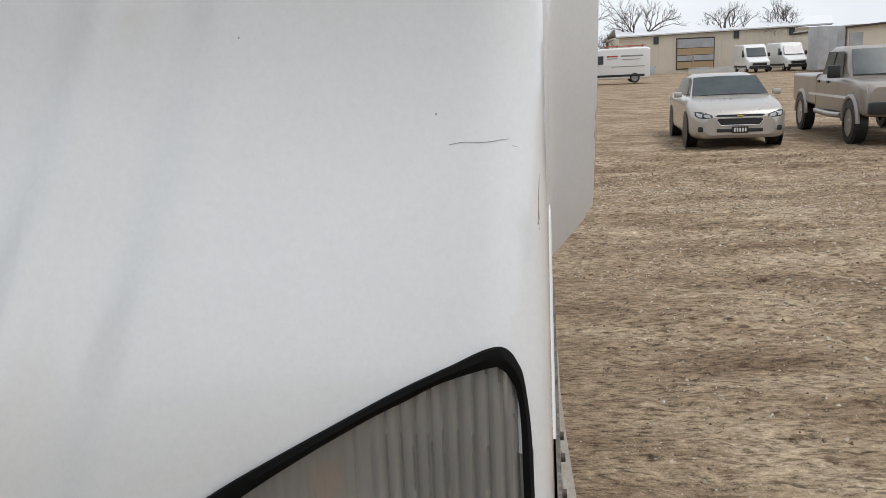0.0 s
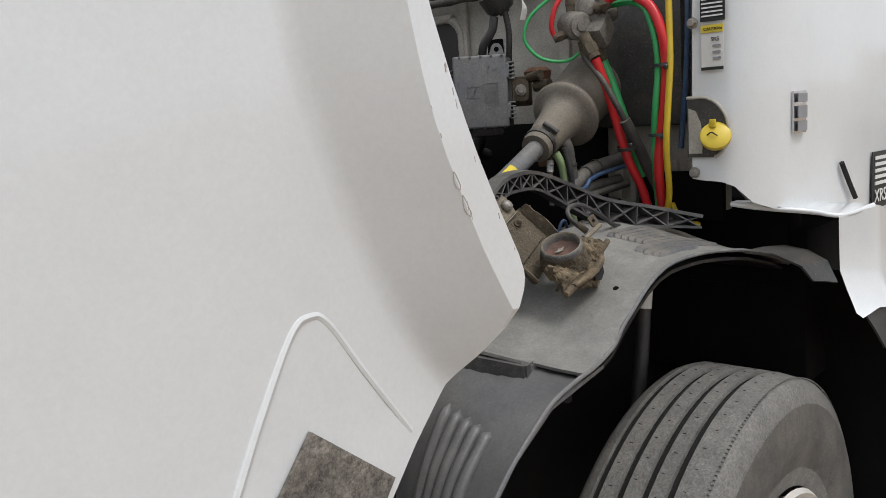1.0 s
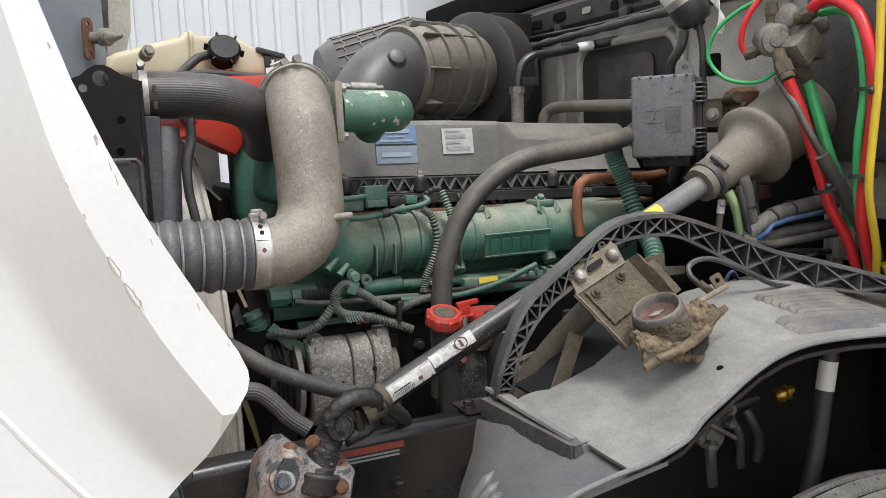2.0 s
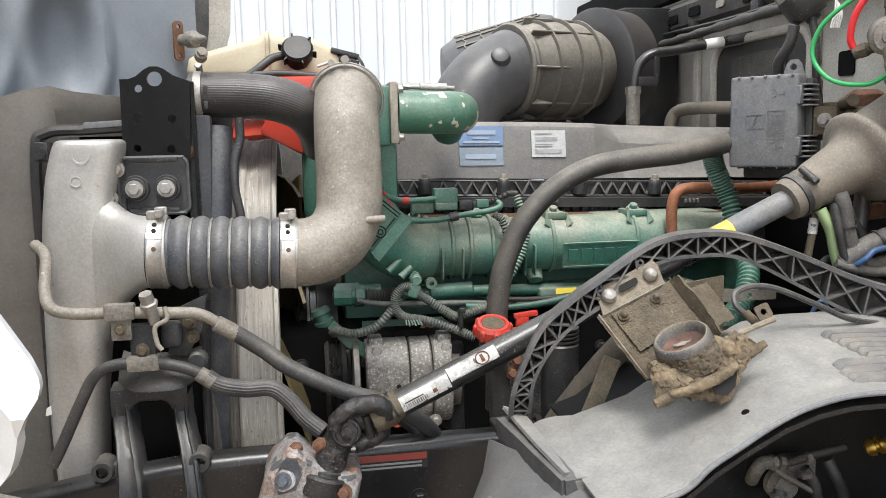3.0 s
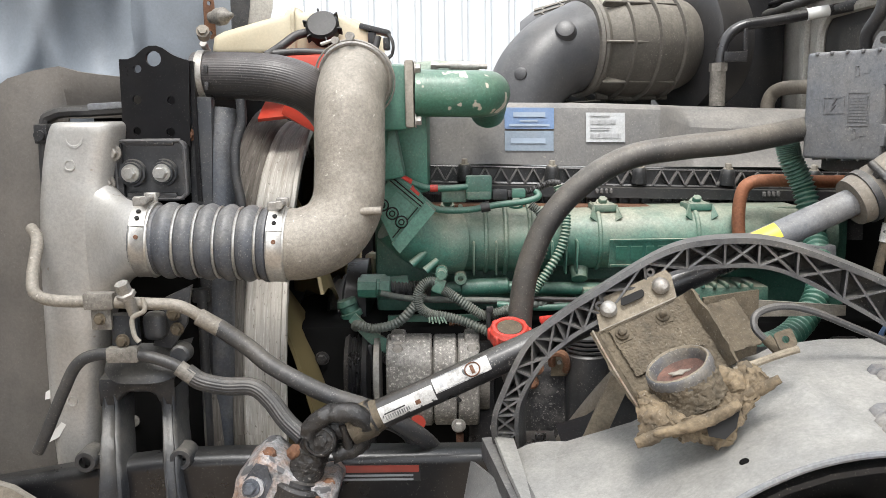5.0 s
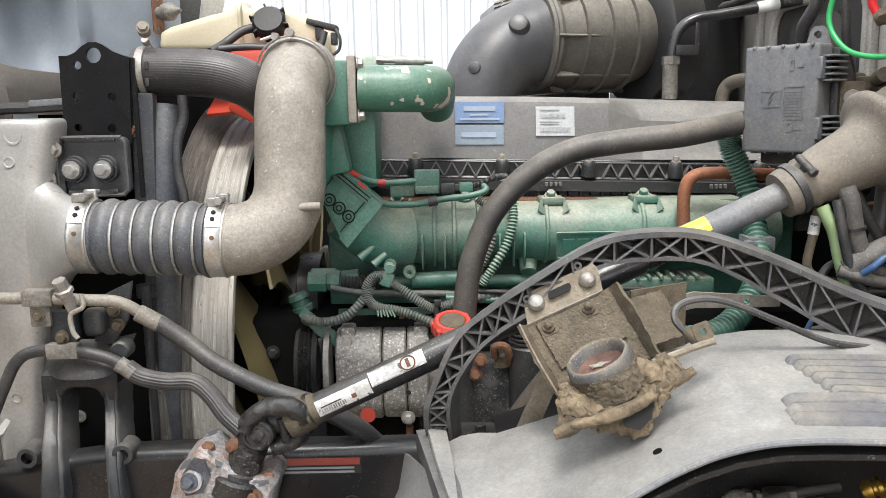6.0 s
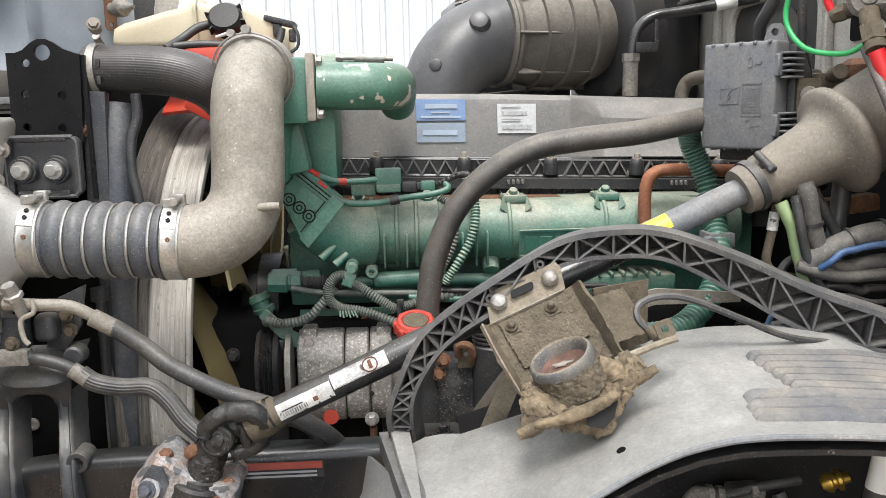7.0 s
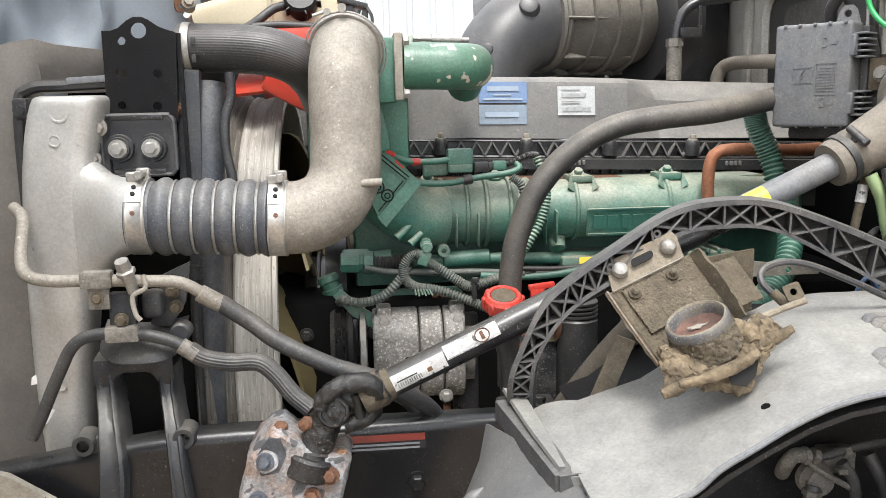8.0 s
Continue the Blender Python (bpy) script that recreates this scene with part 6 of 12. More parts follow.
cyl(bm, (0.02, 1.335, 1.711), (0.07, 1.335, 1.709), 0.0085, seg=12)
cyl(bm, (-0.012, 1.335, 1.712), (0.0, 1.335, 1.711), 0.007, seg=6)
part("clamp", bm, M["steel"], outlet)

# ---- bracket plate ----
bracket = thing("radiator_bracket", (-0.42, 1.16, 1.5), "black steel radiator bracket plate with holes", "bracket")
bm = bmesh.new()
plate(bm, [(-0.478, 1.585), (-0.377, 1.585), (-0.371, 1.712), (-0.382, 1.716), (-0.395, 1.721), (-0.409, 1.731), (-0.418, 1.735), (-0.430, 1.735), (-0.440, 1.730), (-0.452, 1.720), (-0.463, 1.716), (-0.476, 1.716)], (0, 1.15, 0), (1, 0, 0), (0, 0, 1), -0.006,
      [(-0.424, 1.716, 0.0115), (-0.449, 1.7015, 0.006), (-0.453, 1.656, 0.007), (-0.401, 1.654, 0.0065), (-0.456, 1.609, 0.006), (-0.405, 1.607, 0.0065)])
part("plate", bm, M["black_paint"], bracket)
bm = bmesh.new()
plate(bm, [(1.156, 1.50), (1.24, 1.50), (1.24, 1.700), (1.156, 1.712)], (-0.372, 0, 0), (0, 1, 0), (0, 0, 1), 0.006, [(1.19, 1.66, 0.007)])
tube(bm, [(-0.38, 1.158, 1.713), (-0.36, 1.17, 1.70), (-0.345, 1.18, 1.655)], 0.003, 6)
# added back sheet, so that the plate's holes show dark
box(bm, (-0.425, 1.232, 1.60), (0.10, 0.008, 0.185), bevel=0.002)
part("flange", bm, M["black_paint"], bracket)
bm = bmesh.new()
plate(bm, [(x - 0.432, z + 1.551) for x, z in rounded(0.105, 0.088, 0.012)], (0, 1.140, 0), (1, 0, 0), (0, 0, 1), -0.010)
part("mount_plate", bm, M["elbow_plastic"], bracket, "stained steel mount plate")
bm = bmesh.new()
tube(bm, [(x - 0.432, 1.130, z + 1.551) for x, z in rounded(0.104, 0.087, 0.012)] + [(-0.432 + 0.052, 1.130, 1.551 + 0.031)], 0.0032, 8, 2)
part("plate_rim", bm, M["elbow_plastic"], bracket)
bm = bmesh.new()
plate(bm, [(-0.486, 1.590), (-0.474, 1.592), (-0.474, 1.508), (-0.505, 1.520), (-0.508, 1.532)], (0, 1.128, 0), (1, 0, 0), (0, 0, 1), -0.006)
part("ear", bm, M["black_steel"], bracket)
for p in ((-0.484, 1.122, 1.578), (-0.496, 1.122, 1.533)):
    bolt(p, (0, -1, 0), 0.009, M["steel"], bracket)
for x in (-0.459, -0.412):
    bm = bmesh.new()
    lathe(bm, (x, 1.132, 1.547), (0, -1, 0), [(0, 0.021), (0.008, 0.020), (0.008, 0.017), (0.013, 0.016)], 24)
    part("rubber_mount", bm, M["stand_paint"], bracket, "dusty rubber mount")
    bolt((x, 1.119, 1.547), (0, -1, 0), 0.0095, M["steel_bright"], bracket)
# ribbed pressing marks
for z in (1.592, 1.512):
    bm = bmesh.new()
    box(bm, (-0.432, 1.130, z), (0.075, 0.006, 0.010), bevel=0.003)
    part("pressing", bm, M["black_steel"], bracket)

# ---- upper radiator hose, post, lower hose ----
hose = thing("upper_radiator_hose", (-0.26, 1.19, 1.6), "thick black rubber radiator hose", "hose")
bm = bmesh.new()
ribbed(bm, [(-0.375, 1.20, 1.693), (-0.34, 1.195, 1.692), (-0.29, 1.19, 1.690), (-0.24, 1.187, 1.684), (-0.20, 1.195, 1.668), (-0.175, 1.225, 1.64), (-0.165, 1.27, 1.61)], 0.0361, 58, 0.0004)
part("hose", bm, M["black_hose"], hose)
clamp_band((-0.362, 1.197, 1.6925), (1, -0.03, 0), 0.0365, 0.012, M["steel"], hose, (0, 0.5, 1))
bm = bmesh.new()
cyl(bm, (-0.356, 1.185, 1.752), (-0.352, 1.165, 1.757), 0.010, seg=12)
cyl(bm, (-0.352, 1.165, 1.757), (-0.350, 1.158, 1.759), 0.007, seg=6)
part("clamp_screw", bm, M["mud_bright"], hose)
bm = bmesh.new()
for z in (1.675, 1.70):
    box(bm, (-0.349, 1.159, z), (0.006, 0.004, 0.012), bevel=0.001)
part("clamp_tab", bm, M["dark_plastic"], hose)

post = thing("radiator_post", (-0.38, 1.22, 0.95), "grey steel radiator side post with bolts", "post")
bm = bmesh.new()
box(bm, (-0.376, 1.172, 1.31), (0.034, 0.02, 0.70), Matrix.Rotation(0.045, 3, "Y"), 0.004)
part("channel", bm, M["stand_paint"], post)
bolt((-0.380, 1.161, 1.602), (0, -1, 0), 0.007, M["rust"], post)
bm = bmesh.new()
tube(bm, [(-0.336, 1.20, 1.64), (-0.340, 1.19, 1.58), (-0.347, 1.185, 1.45), (-0.360, 1.185, 1.25), (-0.37, 1.185, 1.0)], 0.024, 16)
part("side_tube", bm, M["bellow"], post)
bm = bmesh.new()
tube(bm, [(-0.300, 1.165, 1.655), (-0.300, 1.165, 1.62), (-0.310, 1.16, 1.585), (-0.311, 1.155, 1.54), (-0.304, 1.155, 1.49), (-0.305, 1.15, 1.42)], 0.0075, 10)
part("drain_hose", bm, M["dusty_hose"], post)
bm = bmesh.new()
cyl(bm, (-0.372, 1.145, 1.365), (-0.372, 1.145, 1.345), 0.014, seg=14)
cyl(bm, (-0.372, 1.145, 1.345), (-0.374, 1.145, 1.05), 0.0075, seg=12)
part("drain_pipe", bm, M["dusty_hose"], post)

rad = thing("radiator", (-0.54, 1.8, 0.62), "dark finned radiator core in a black frame", "radiator")
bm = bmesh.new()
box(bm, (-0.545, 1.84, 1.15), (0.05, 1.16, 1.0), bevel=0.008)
part("core", bm, M["black_plastic_gap_shade"], rad)
bm = bmesh.new()
box(bm, (-0.545, 1.84, 1.665), (0.07, 1.20, 0.035), bevel=0.01)
part("top_tank", bm, M["dark_plastic"], rad)

# ---- fan shroud and fan ----
FY, FZ = 1.69, 1.11
shroud = thing("fan_shroud", (-0.35, FY, 0.6), "worn round fan shroud, pale ring and dusty cone", "fan shroud")
bm = bmesh.new()
lathe(bm, (-0.46, FY, FZ), (1, 0, 0), [(0.084, 0.560), (0.086, 0.545), (0.10, 0.532), (0.116, 0.512), (0.120, 0.516), (0.124, 0.509), (0.136, 0.503), (0.139, 0.490)], 128, caps=False)
part("cone", bm, scuffed_ring("shroud_cone", ((0.20, 0.18, 0.155), (0.105, 0.092, 0.078), (0.29, 0.265, 0.23), (0.07, 0.062, 0.053)), FY, FZ), shroud, "dark dusty cone", angle=60)
bm = bmesh.new()
lathe(bm, (-0.326, FY, FZ), (1, 0, 0), [(0, 0.485), (0.000, 0.507), (0.004, 0.511), (0.013, 0.510), (0.017, 0.506), (0.020, 0.506), (0.038, 0.511), (0.042, 0.508), (0.062, 0.515), (0.065, 0.521), (0.072, 0.521), (0.074, 0.515), (0.072, 0.505), (0.01, 0.492)], 128, caps=False)
part("ring", bm, scuffed_ring("shroud_ring", ((0.50, 0.47, 0.42), (0.36, 0.33, 0.285), (0.66, 0.64, 0.60), (0.17, 0.15, 0.125)), FY, FZ), shroud, "pale scuffed ring", angle=30)
bm = bmesh.new()
box(bm, (-0.19, 1.44, 1.692), (0.17, 0.20, 0.085), bevel=0.012)
box(bm, (-0.215, 1.40, 1.655), (0.09, 0.12, 0.10), Matrix.Rotation(0.5, 3, "Y"), 0.01)
rows = []
for k in range(17):
    a = radians(62 + 3.5 * k)
    rows.append([(x, FY - 0.565 * math.cos(a) * 1.0, FZ + (0.575 + 0.10 * (x + 0.42)) * math.sin(a)) for x in (-0.335, -0.31, -0.285, -0.26, -0.23)])
sheet(bm, rows, 0.006)
part("top_guard", bm, M["red_shroud"], shroud, "bright red plastic guard")
# frame box made near-black and enlarged to supply the dark behind the cone
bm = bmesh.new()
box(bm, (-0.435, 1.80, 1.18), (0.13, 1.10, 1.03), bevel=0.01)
part("frame", bm, M["black_plastic_gap_shade"], shroud, "near-black square frame filling the dark behind the cone")
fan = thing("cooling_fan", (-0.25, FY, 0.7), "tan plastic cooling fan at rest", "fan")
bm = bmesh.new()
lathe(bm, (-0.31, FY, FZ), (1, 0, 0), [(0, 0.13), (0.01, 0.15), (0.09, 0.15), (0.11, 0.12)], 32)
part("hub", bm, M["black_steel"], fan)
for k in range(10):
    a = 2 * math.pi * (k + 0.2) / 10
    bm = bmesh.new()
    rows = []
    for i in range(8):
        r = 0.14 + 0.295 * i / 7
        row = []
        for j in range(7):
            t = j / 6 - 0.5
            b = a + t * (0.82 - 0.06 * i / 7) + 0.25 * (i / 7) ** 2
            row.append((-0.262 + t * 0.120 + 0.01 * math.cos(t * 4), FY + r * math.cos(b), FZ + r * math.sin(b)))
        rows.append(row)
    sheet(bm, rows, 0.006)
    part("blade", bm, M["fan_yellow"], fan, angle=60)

# added filler: the dark behind the fan as a near-black box
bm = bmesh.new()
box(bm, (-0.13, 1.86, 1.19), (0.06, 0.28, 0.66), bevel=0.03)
solid("timing_cover", bm, M["black_plastic_gap_shade"], "near-black box filling the dark gap behind the fan", "engine cover")

# ---- expansion tank ----
tank = thing("expansion_tank", (-0.26, 1.45, 1.73), "cream plastic coolant expansion tank with black cap", "coolant tank")
bm = bmesh.new()
outline = [(-0.398, 1.738), (-0.407, 1.748), (-0.402, 1.772), (-0.385, 1.781), (-0.31, 1.801), (-0.275, 1.808), (-0.268, 1.818), (-0.25, 1.819), (-0.245, 1.812), (-0.17, 1.808), (-0.13, 1.785), (-0.121, 1.772), (-0.121, 1.742), (-0.13, 1.736)]
plate(bm, outline, (0, 1.40, 0), (1, 0, 0), (0, 0, 1), -0.18)
es = [e for e in bm.edges if abs((e.verts[0].co - e.verts[1].co).y) < 1e-5 and len(e.link_faces) == 2 and any(abs(f.normal.y) < 0.1 for f in e.link_faces) and any(abs(f.normal.y) > 0.9 for f in e.link_faces)]
bm.normal_update()
es = [e for e in bm.edges if len(e.link_faces) == 2 and {abs(round(f.normal.y)) for f in e.link_faces} == {0, 1}]
bmesh.ops.bevel(bm, geom=es, offset=0.012, segments=3, affect="EDGES", profile=0.5)
part("body", bm, M["cream"], tank, angle=45)
bm = bmesh.new()
tube(bm, [(-0.256, 1.398, 1.74), (-0.257, 1.394, 1.78), (-0.257, 1.40, 1.815), (-0.257, 1.48, 1.822)], 0.004, 8)
part("seam", bm, M["cream"], tank)
bm = bmesh.new()
cd = V(0, -0.86, 0.5)
lathe(bm, (-0.202, 1.405, 1.768), cd, [(0, 0.022), (0.02, 0.022), (0.02, 0.0295), (0.036, 0.0295), (0.041, 0.025), (0.041, 0.01)], 28)
cap = part("cap", bm, M["black_paint"], tank, "black six-winged cap")
u, v, d = axes(cd)
for k in range(6):
    a = k * math.pi / 3 + 0.25
    bm = bmesh.new()
    box(bm, V(-0.202, 1.405, 1.768) + d * 0.029 + (u * math.cos(a) + v * math.sin(a)) * 0.031, (0.010, 0.0035, 0.018), Matrix((u * math.cos(a) + v * math.sin(a), v * math.cos(a) - u * math.sin(a), d)).transposed(), 0.001, 1)
    part("wing", bm, M["black_paint"], cap)
bm = bmesh.new()
tube(bm, [(-0.228, 1.385, 1.775), (-0.25, 1.375, 1.768), (-0.275, 1.36, 1.748), (-0.295, 1.33, 1.73)], 0.008, 10)
part("neck_hose", bm, M["rubber"], tank)
bm = bmesh.new()
tube(bm, [(-0.29, 1.34, 1.735), (-0.24, 1.35, 1.739), (-0.18, 1.36, 1.736), (-0.13, 1.365, 1.733), (-0.112, 1.37, 1.742), (-0.105, 1.375, 1.765)], 0.0065, 10)
part("bleed_hose", bm, M["rubber"], tank)
bm = bmesh.new()
box(bm, (-0.113, 1.42, 1.780), (0.055, 0.05, 0.010), Matrix.Rotation(0.25, 3, "Y"), 0.003)
box(bm, (-0.118, 1.41, 1.765), (0.014, 0.02, 0.022), bevel=0.003)
box(bm, (-0.092, 1.41, 1.755), (0.012, 0.02, 0.022), bevel=0.003)
part("sensor_plug", bm, M["dark_plastic"], tank)
bm = bmesh.new()
tube(bm, [(-0.09, 1.40, 1.775), (-0.080, 1.39, 1.755), (-0.082, 1.39, 1.735), (-0.095, 1.39, 1.725)], 0.003, 6)
part("wire", bm, M["rubber"], tank)

# ---- engine block, valve cover ----
engine = thing("engine_block", (0.4, 1.65, 0.8), "green diesel engine with grey plastic valve cover", "engine")
bm = bmesh.new()
box(bm, (0.33, 1.72, 1.18), (0.92, 0.50, 0.52), bevel=0.02)
part("block", bm, M["green_clean"], engine)
bm = bmesh.new()
rows = []
for x, top, fy, sh in ((-0.045, 1.640, 1.535, 0), (-0.03, 1.650, 1.523, 0), (0.1, 1.651, 1.52, 0), (0.30, 1.647, 1.52, 0), (0.425, 1.642, 1.52, 0), (0.431, 1.6415, 1.52, 0), (0.496, 1.639, 1.556, 1), (0.502, 1.639, 1.558, 1), (0.58, 1.635, 1.558, 1), (0.588, 1.635, 1.561, 0.9), (0.70, 1.630, 1.561, 0.9), (0.83, 1.626, 1.561, 0.9)):
    x0 = x - (0.028 if x < 0 else 0)
    # at the cab end the face is set back under a sloping shoulder
    rows.append([(x0, min(fy, 1.535) - 0.018, 1.532 - 0.018 * (x > 0.2) * (x / 0.8)), (x0 + 0.004 * (x < 0), fy - 0.012, 1.56 - 0.006 * sh), (x, fy - 0.002, top - 0.022 - 0.020 * sh), (x, fy + 0.002, top - 0.010 - 0.028 * sh), (x, fy + 0.010 + 0.030 * sh, top - 0.003 - 0.003 * sh), (x, fy + 0.022 + 0.032 * sh, top), (x, 1.75, top + 0.004), (x, 1.98, top - 0.02), (x, 2.0, 1.5)])
sheet(bm, rows, 0.004)
bm.faces.new([bm.verts.new(p) for p in rows[0]])
part("valve_cover", bm, M["valve_cover"], engine, "dusty dark grey valve cover", angle=30)
# trussed flange under the cover
bm = bmesh.new()


def cover_z(x):
    return 1.531 - 0.024 * (x + 0.07) / 0.76


tube(bm, [(x, 1.492, cover_z(x) - 0.030) for x in (-0.075, 0.2, 0.5, 0.83)], 0.0035, 6)
part("flange_rail", bm, M["black_steel"], engine)
bm = bmesh.new()
tube(bm, [(x, 1.495, cover_z(x) + 0.001) for x in (-0.075, 0.2, 0.5, 0.83)], 0.0025, 6)
part("flange_rail", bm, M["black_steel"], engine)
for k in range(58):
    x = -0.068 + 0.0155 * k
    if min(abs(x - c) for c in (0.047, 0.216, 0.385, 0.555, 0.72)) < 0.012:
        continue
    bm = bmesh.new()
    z0, z1 = cover_z(x) - 0.028, cover_z(x + 0.0155)
    a, b = (V(x, 1.493, z0), V(x + 0.0155, 1.493, z1)) if k % 2 else (V(x, 1.493, z1), V(x + 0.0155, 1.493, z0))
    d = b - a
    box(bm, (a + b) / 2, (d.length, 0.012, 0.0028), Matrix.Rotation(-math.atan2(d.z, d.x), 3, "Y"))
    part("web", bm, M["valve_cover"], engine)
bm = bmesh.new()
sheet(bm, [[(x, 1.503, cover_z(x) + 0.004) for x in (-0.07, 0.83)], [(x, 1.503, cover_z(x) - 0.034) for x in (-0.07, 0.83)], [(x, 1.475, cover_z(x) - 0.036) for x in (-0.07, 0.83)], [(x, 1.475, cover_z(x) - 0.050) for x in (-0.07, 0.83)], [(x, 1.505, cover_z(x) - 0.052) for x in (-0.07, 0.83)], [(x, 1.505, cover_z(x) - 0.13) for x in (-0.07, 0.83)]], 0.003)
part("rocker_frame", bm, M["dark_plastic"], engine)
for k in range(40):
    x = -0.06 + 0.0215 * k
    bm = bmesh.new()
    box(bm, (x, 1.497, cover_z(x) - 0.076), (0.005, 0.018, 0.05), bevel=0.0015, seg=1)
    part("rib", bm, M["dark_plastic"], engine)
for x in (0.047, 0.216, 0.385, 0.555, 0.72):
    bm = bmesh.new()
    lathe(bm, (x, 1.488, cover_z(x) - 0.004), (0, -0.15, 1), [(-0.02, 0.016), (0.0, 0.014), (0.008, 0.012), (0.011, 0.009)], 16)
    part("cover_lug", bm, M["dark_plastic"], engine)
    bolt((x, 1.486, cover_z(x) + 0.006), (0, -0.15, 1), 0.0065, M["mud_bright"], engine, 0.009)
bm = bmesh.new()
box(bm, (0.37, 1.46, 1.447), (0.86, 0.06, 0.012), Matrix.Rotation(0.02, 3, "Y"), 0.002)
part("rusty_edge", bm, M["rust"], engine, "rusty head edge")
for x in (0.30, 0.62):
    bm = bmesh.new()
    for j in range(4):
        box(bm, (x + 0.009 * j, 1.470, cover_z(x) - 0.040), (0.0055, 0.008, 0.009), bevel=0.001, seg=1)
    part("clip_tooth", bm, M["valve_cover"], engine)
# stickers
def cover_label(name, x0, x1, z0, z1, mat, label, out=0.0, parent=None):
    bm = bmesh.new()
    lean = V(0, 0.010, 0.09).normalized()
    plate(bm, [(x0, 0), (x1, 0), (x1, (z1 - z0)), (x0, (z1 - z0))], (0, 1.5175 - (1.638 - z0) * 0.10 - 0.0055 - out, z0), (1, 0, -0.018), lean, -0.0012)
    return part(name, bm, mat, parent or engine, label)


blue = cover_label("blue_sticker", 0.126, 0.222, 1.602, 1.643, M["blue_label"], "blue sticker with pale bars")
cover_label("sticker_bar", 0.143, 0.205, 1.625, 1.634, M["ink_pale"], "", 0.002, blue)
cover_label("sticker_bar", 0.155, 0.190, 1.616, 1.619, M["ink_pale"], "", 0.002, blue)
cover_label("sticker_bar", 0.135, 0.213, 1.607, 1.611, M["ink_pale"], "", 0.002, blue)
pale = cover_label("pale_sticker", 0.126, 0.221, 1.560, 1.598, M["pale_blue_label"], "faded blue-grey sticker")
cover_label("sticker_bar", 0.138, 0.205, 1.574, 1.584, M["ink_pale"], "", 0.002, pale)
code = cover_label("barcode_sticker", 0.284, 0.360, 1.577, 1.634, M["worn_sticker"], "white barcode sticker")
for k in range(22):
    cover_label("bar", 0.292 + 0.0023 * k, 0.2932 + 0.0023 * k + 0.0004 * (k % 3), 1.612, 1.620, M["ink_mid"], "", 0.002, code)
for k in range(26):
    cover_label("bar", 0.292 + 0.0023 * k, 0.2932 + 0.0023 * k + 0.0004 * (k % 3), 1.585, 1.594, M["ink_mid"], "", 0.002, code)
for z in (1.627, 1.604, 1.600):
    cover_label("text_bar", 0.292, 0.33, z, z + 0.002, M["ink_mid"], "", 0.002, code)

# ---- green intake manifold ----
manifold = thing("intake_manifold", (0.3, 1.42, 1.33), "green cast intake manifold with ribs and dust", "manifold")
bm = bmesh.new()
my, mz = 1.415, 1.397
lathe(bm, (-0.02, my, mz), (1, 0, 0), [(0, 0.045), (0.02, 0.058), (0.20, 0.060), (0.222, 0.062), (0.235, 0.052), (0.26, 0.052), (0.275, 0.056), (0.62, 0.056), (0.66, 0.05), (0.74, 0.048)], 40)
box(bm, (0.33, 1.46, 1.40), (0.68, 0.09, 0.105), bevel=0.01)
part("runner", bm, M["green"], manifold, angle=45)
for x, r in ((0.037, 0.066), (0.082, 0.064), (0.118, 0.067), (0.162, 0.067), (0.288, 0.060), (0.465, 0.060)):
    bm = bmesh.new()
    lathe(bm, (x - 0.004, my, mz), (1, 0, 0), [(0, 0.05), (0, r - 0.002), (0.002, r), (0.006, r), (0.008, r - 0.002), (0.008, 0.05)], 36, caps=False)
    part("rib", bm, M["green"], manifold)
for x in (0.013, 0.140, 0.300, 0.473):
    bm = bmesh.new()
    cyl(bm, (x, 1.435, 1.40), (x, 1.412, 1.463), 0.015, 0.013, 16)
    part("boss", bm, M["green"], manifold)
    bolt((x, 1.41, 1.463), (0, -0.5, 0.85), 0.0085, M["green"], manifold)
for x in (0.300, 0.473):
    bm = bmesh.new()
    sheet(bm, [[(x - 0.030 + 0.004 * k, 1.372 + 0.001 * k, 1.440 - 0.003 * k), (x - 0.022, 1.385, 1.462), (x - 0.020, 1.44, 1.466), (x + 0.020, 1.44, 1.466), (x + 0.022, 1.385, 1.462), (x + 0.030 - 0.004 * k, 1.372 + 0.001 * k, 1.440 - 0.003 * k)] for k in (0, 3)], 0.004)
    box(bm, (x, 1.412, 1.455), (0.046, 0.052, 0.014), bevel=0.004)
    part("saddle", bm, M["green"], manifold)
for x in (0.0595, 0.1, 0.2, 0.225, 0.245):
    bm = bmesh.new()
    box(bm, (x, 1.3575, 1.372), (0.004, 0.020, 0.062), Matrix.Rotation(0.12, 3, "X"), 0.0015, 1)
    part("fin", bm, M["green"], manifold)
for x in (0.255, 0.48):
    bm = bmesh.new()
    cyl(bm, (x, 1.40, 1.345), (x, 1.385, 1.325), 0.018, 0.015, 14)
    part("foot", bm, M["green"], manifold)
for p in ((0.001, 1.33, 1.352), (0.035, 1.345, 1.336)):
    bm = bmesh.new()
    lathe(bm, p, (0, -1, 0), [(-0.03, 0.011), (0.0, 0.011), (0.0, 0.005), (-0.01, 0.004)], 16)
    part("lug", bm, M["green"], manifold)
bm = bmesh.new()
plate(bm, [(0.305, -0.026), (0.46, -0.026), (0.46, 0.026), (0.305, 0.026)], (0, my - 0.058, mz - 0.020), (1, 0, 0), (0, -0.25, 1), -0.004)
name_plate = part("name_plate", bm, M["green"], manifold, "raised panel with embossed bars")
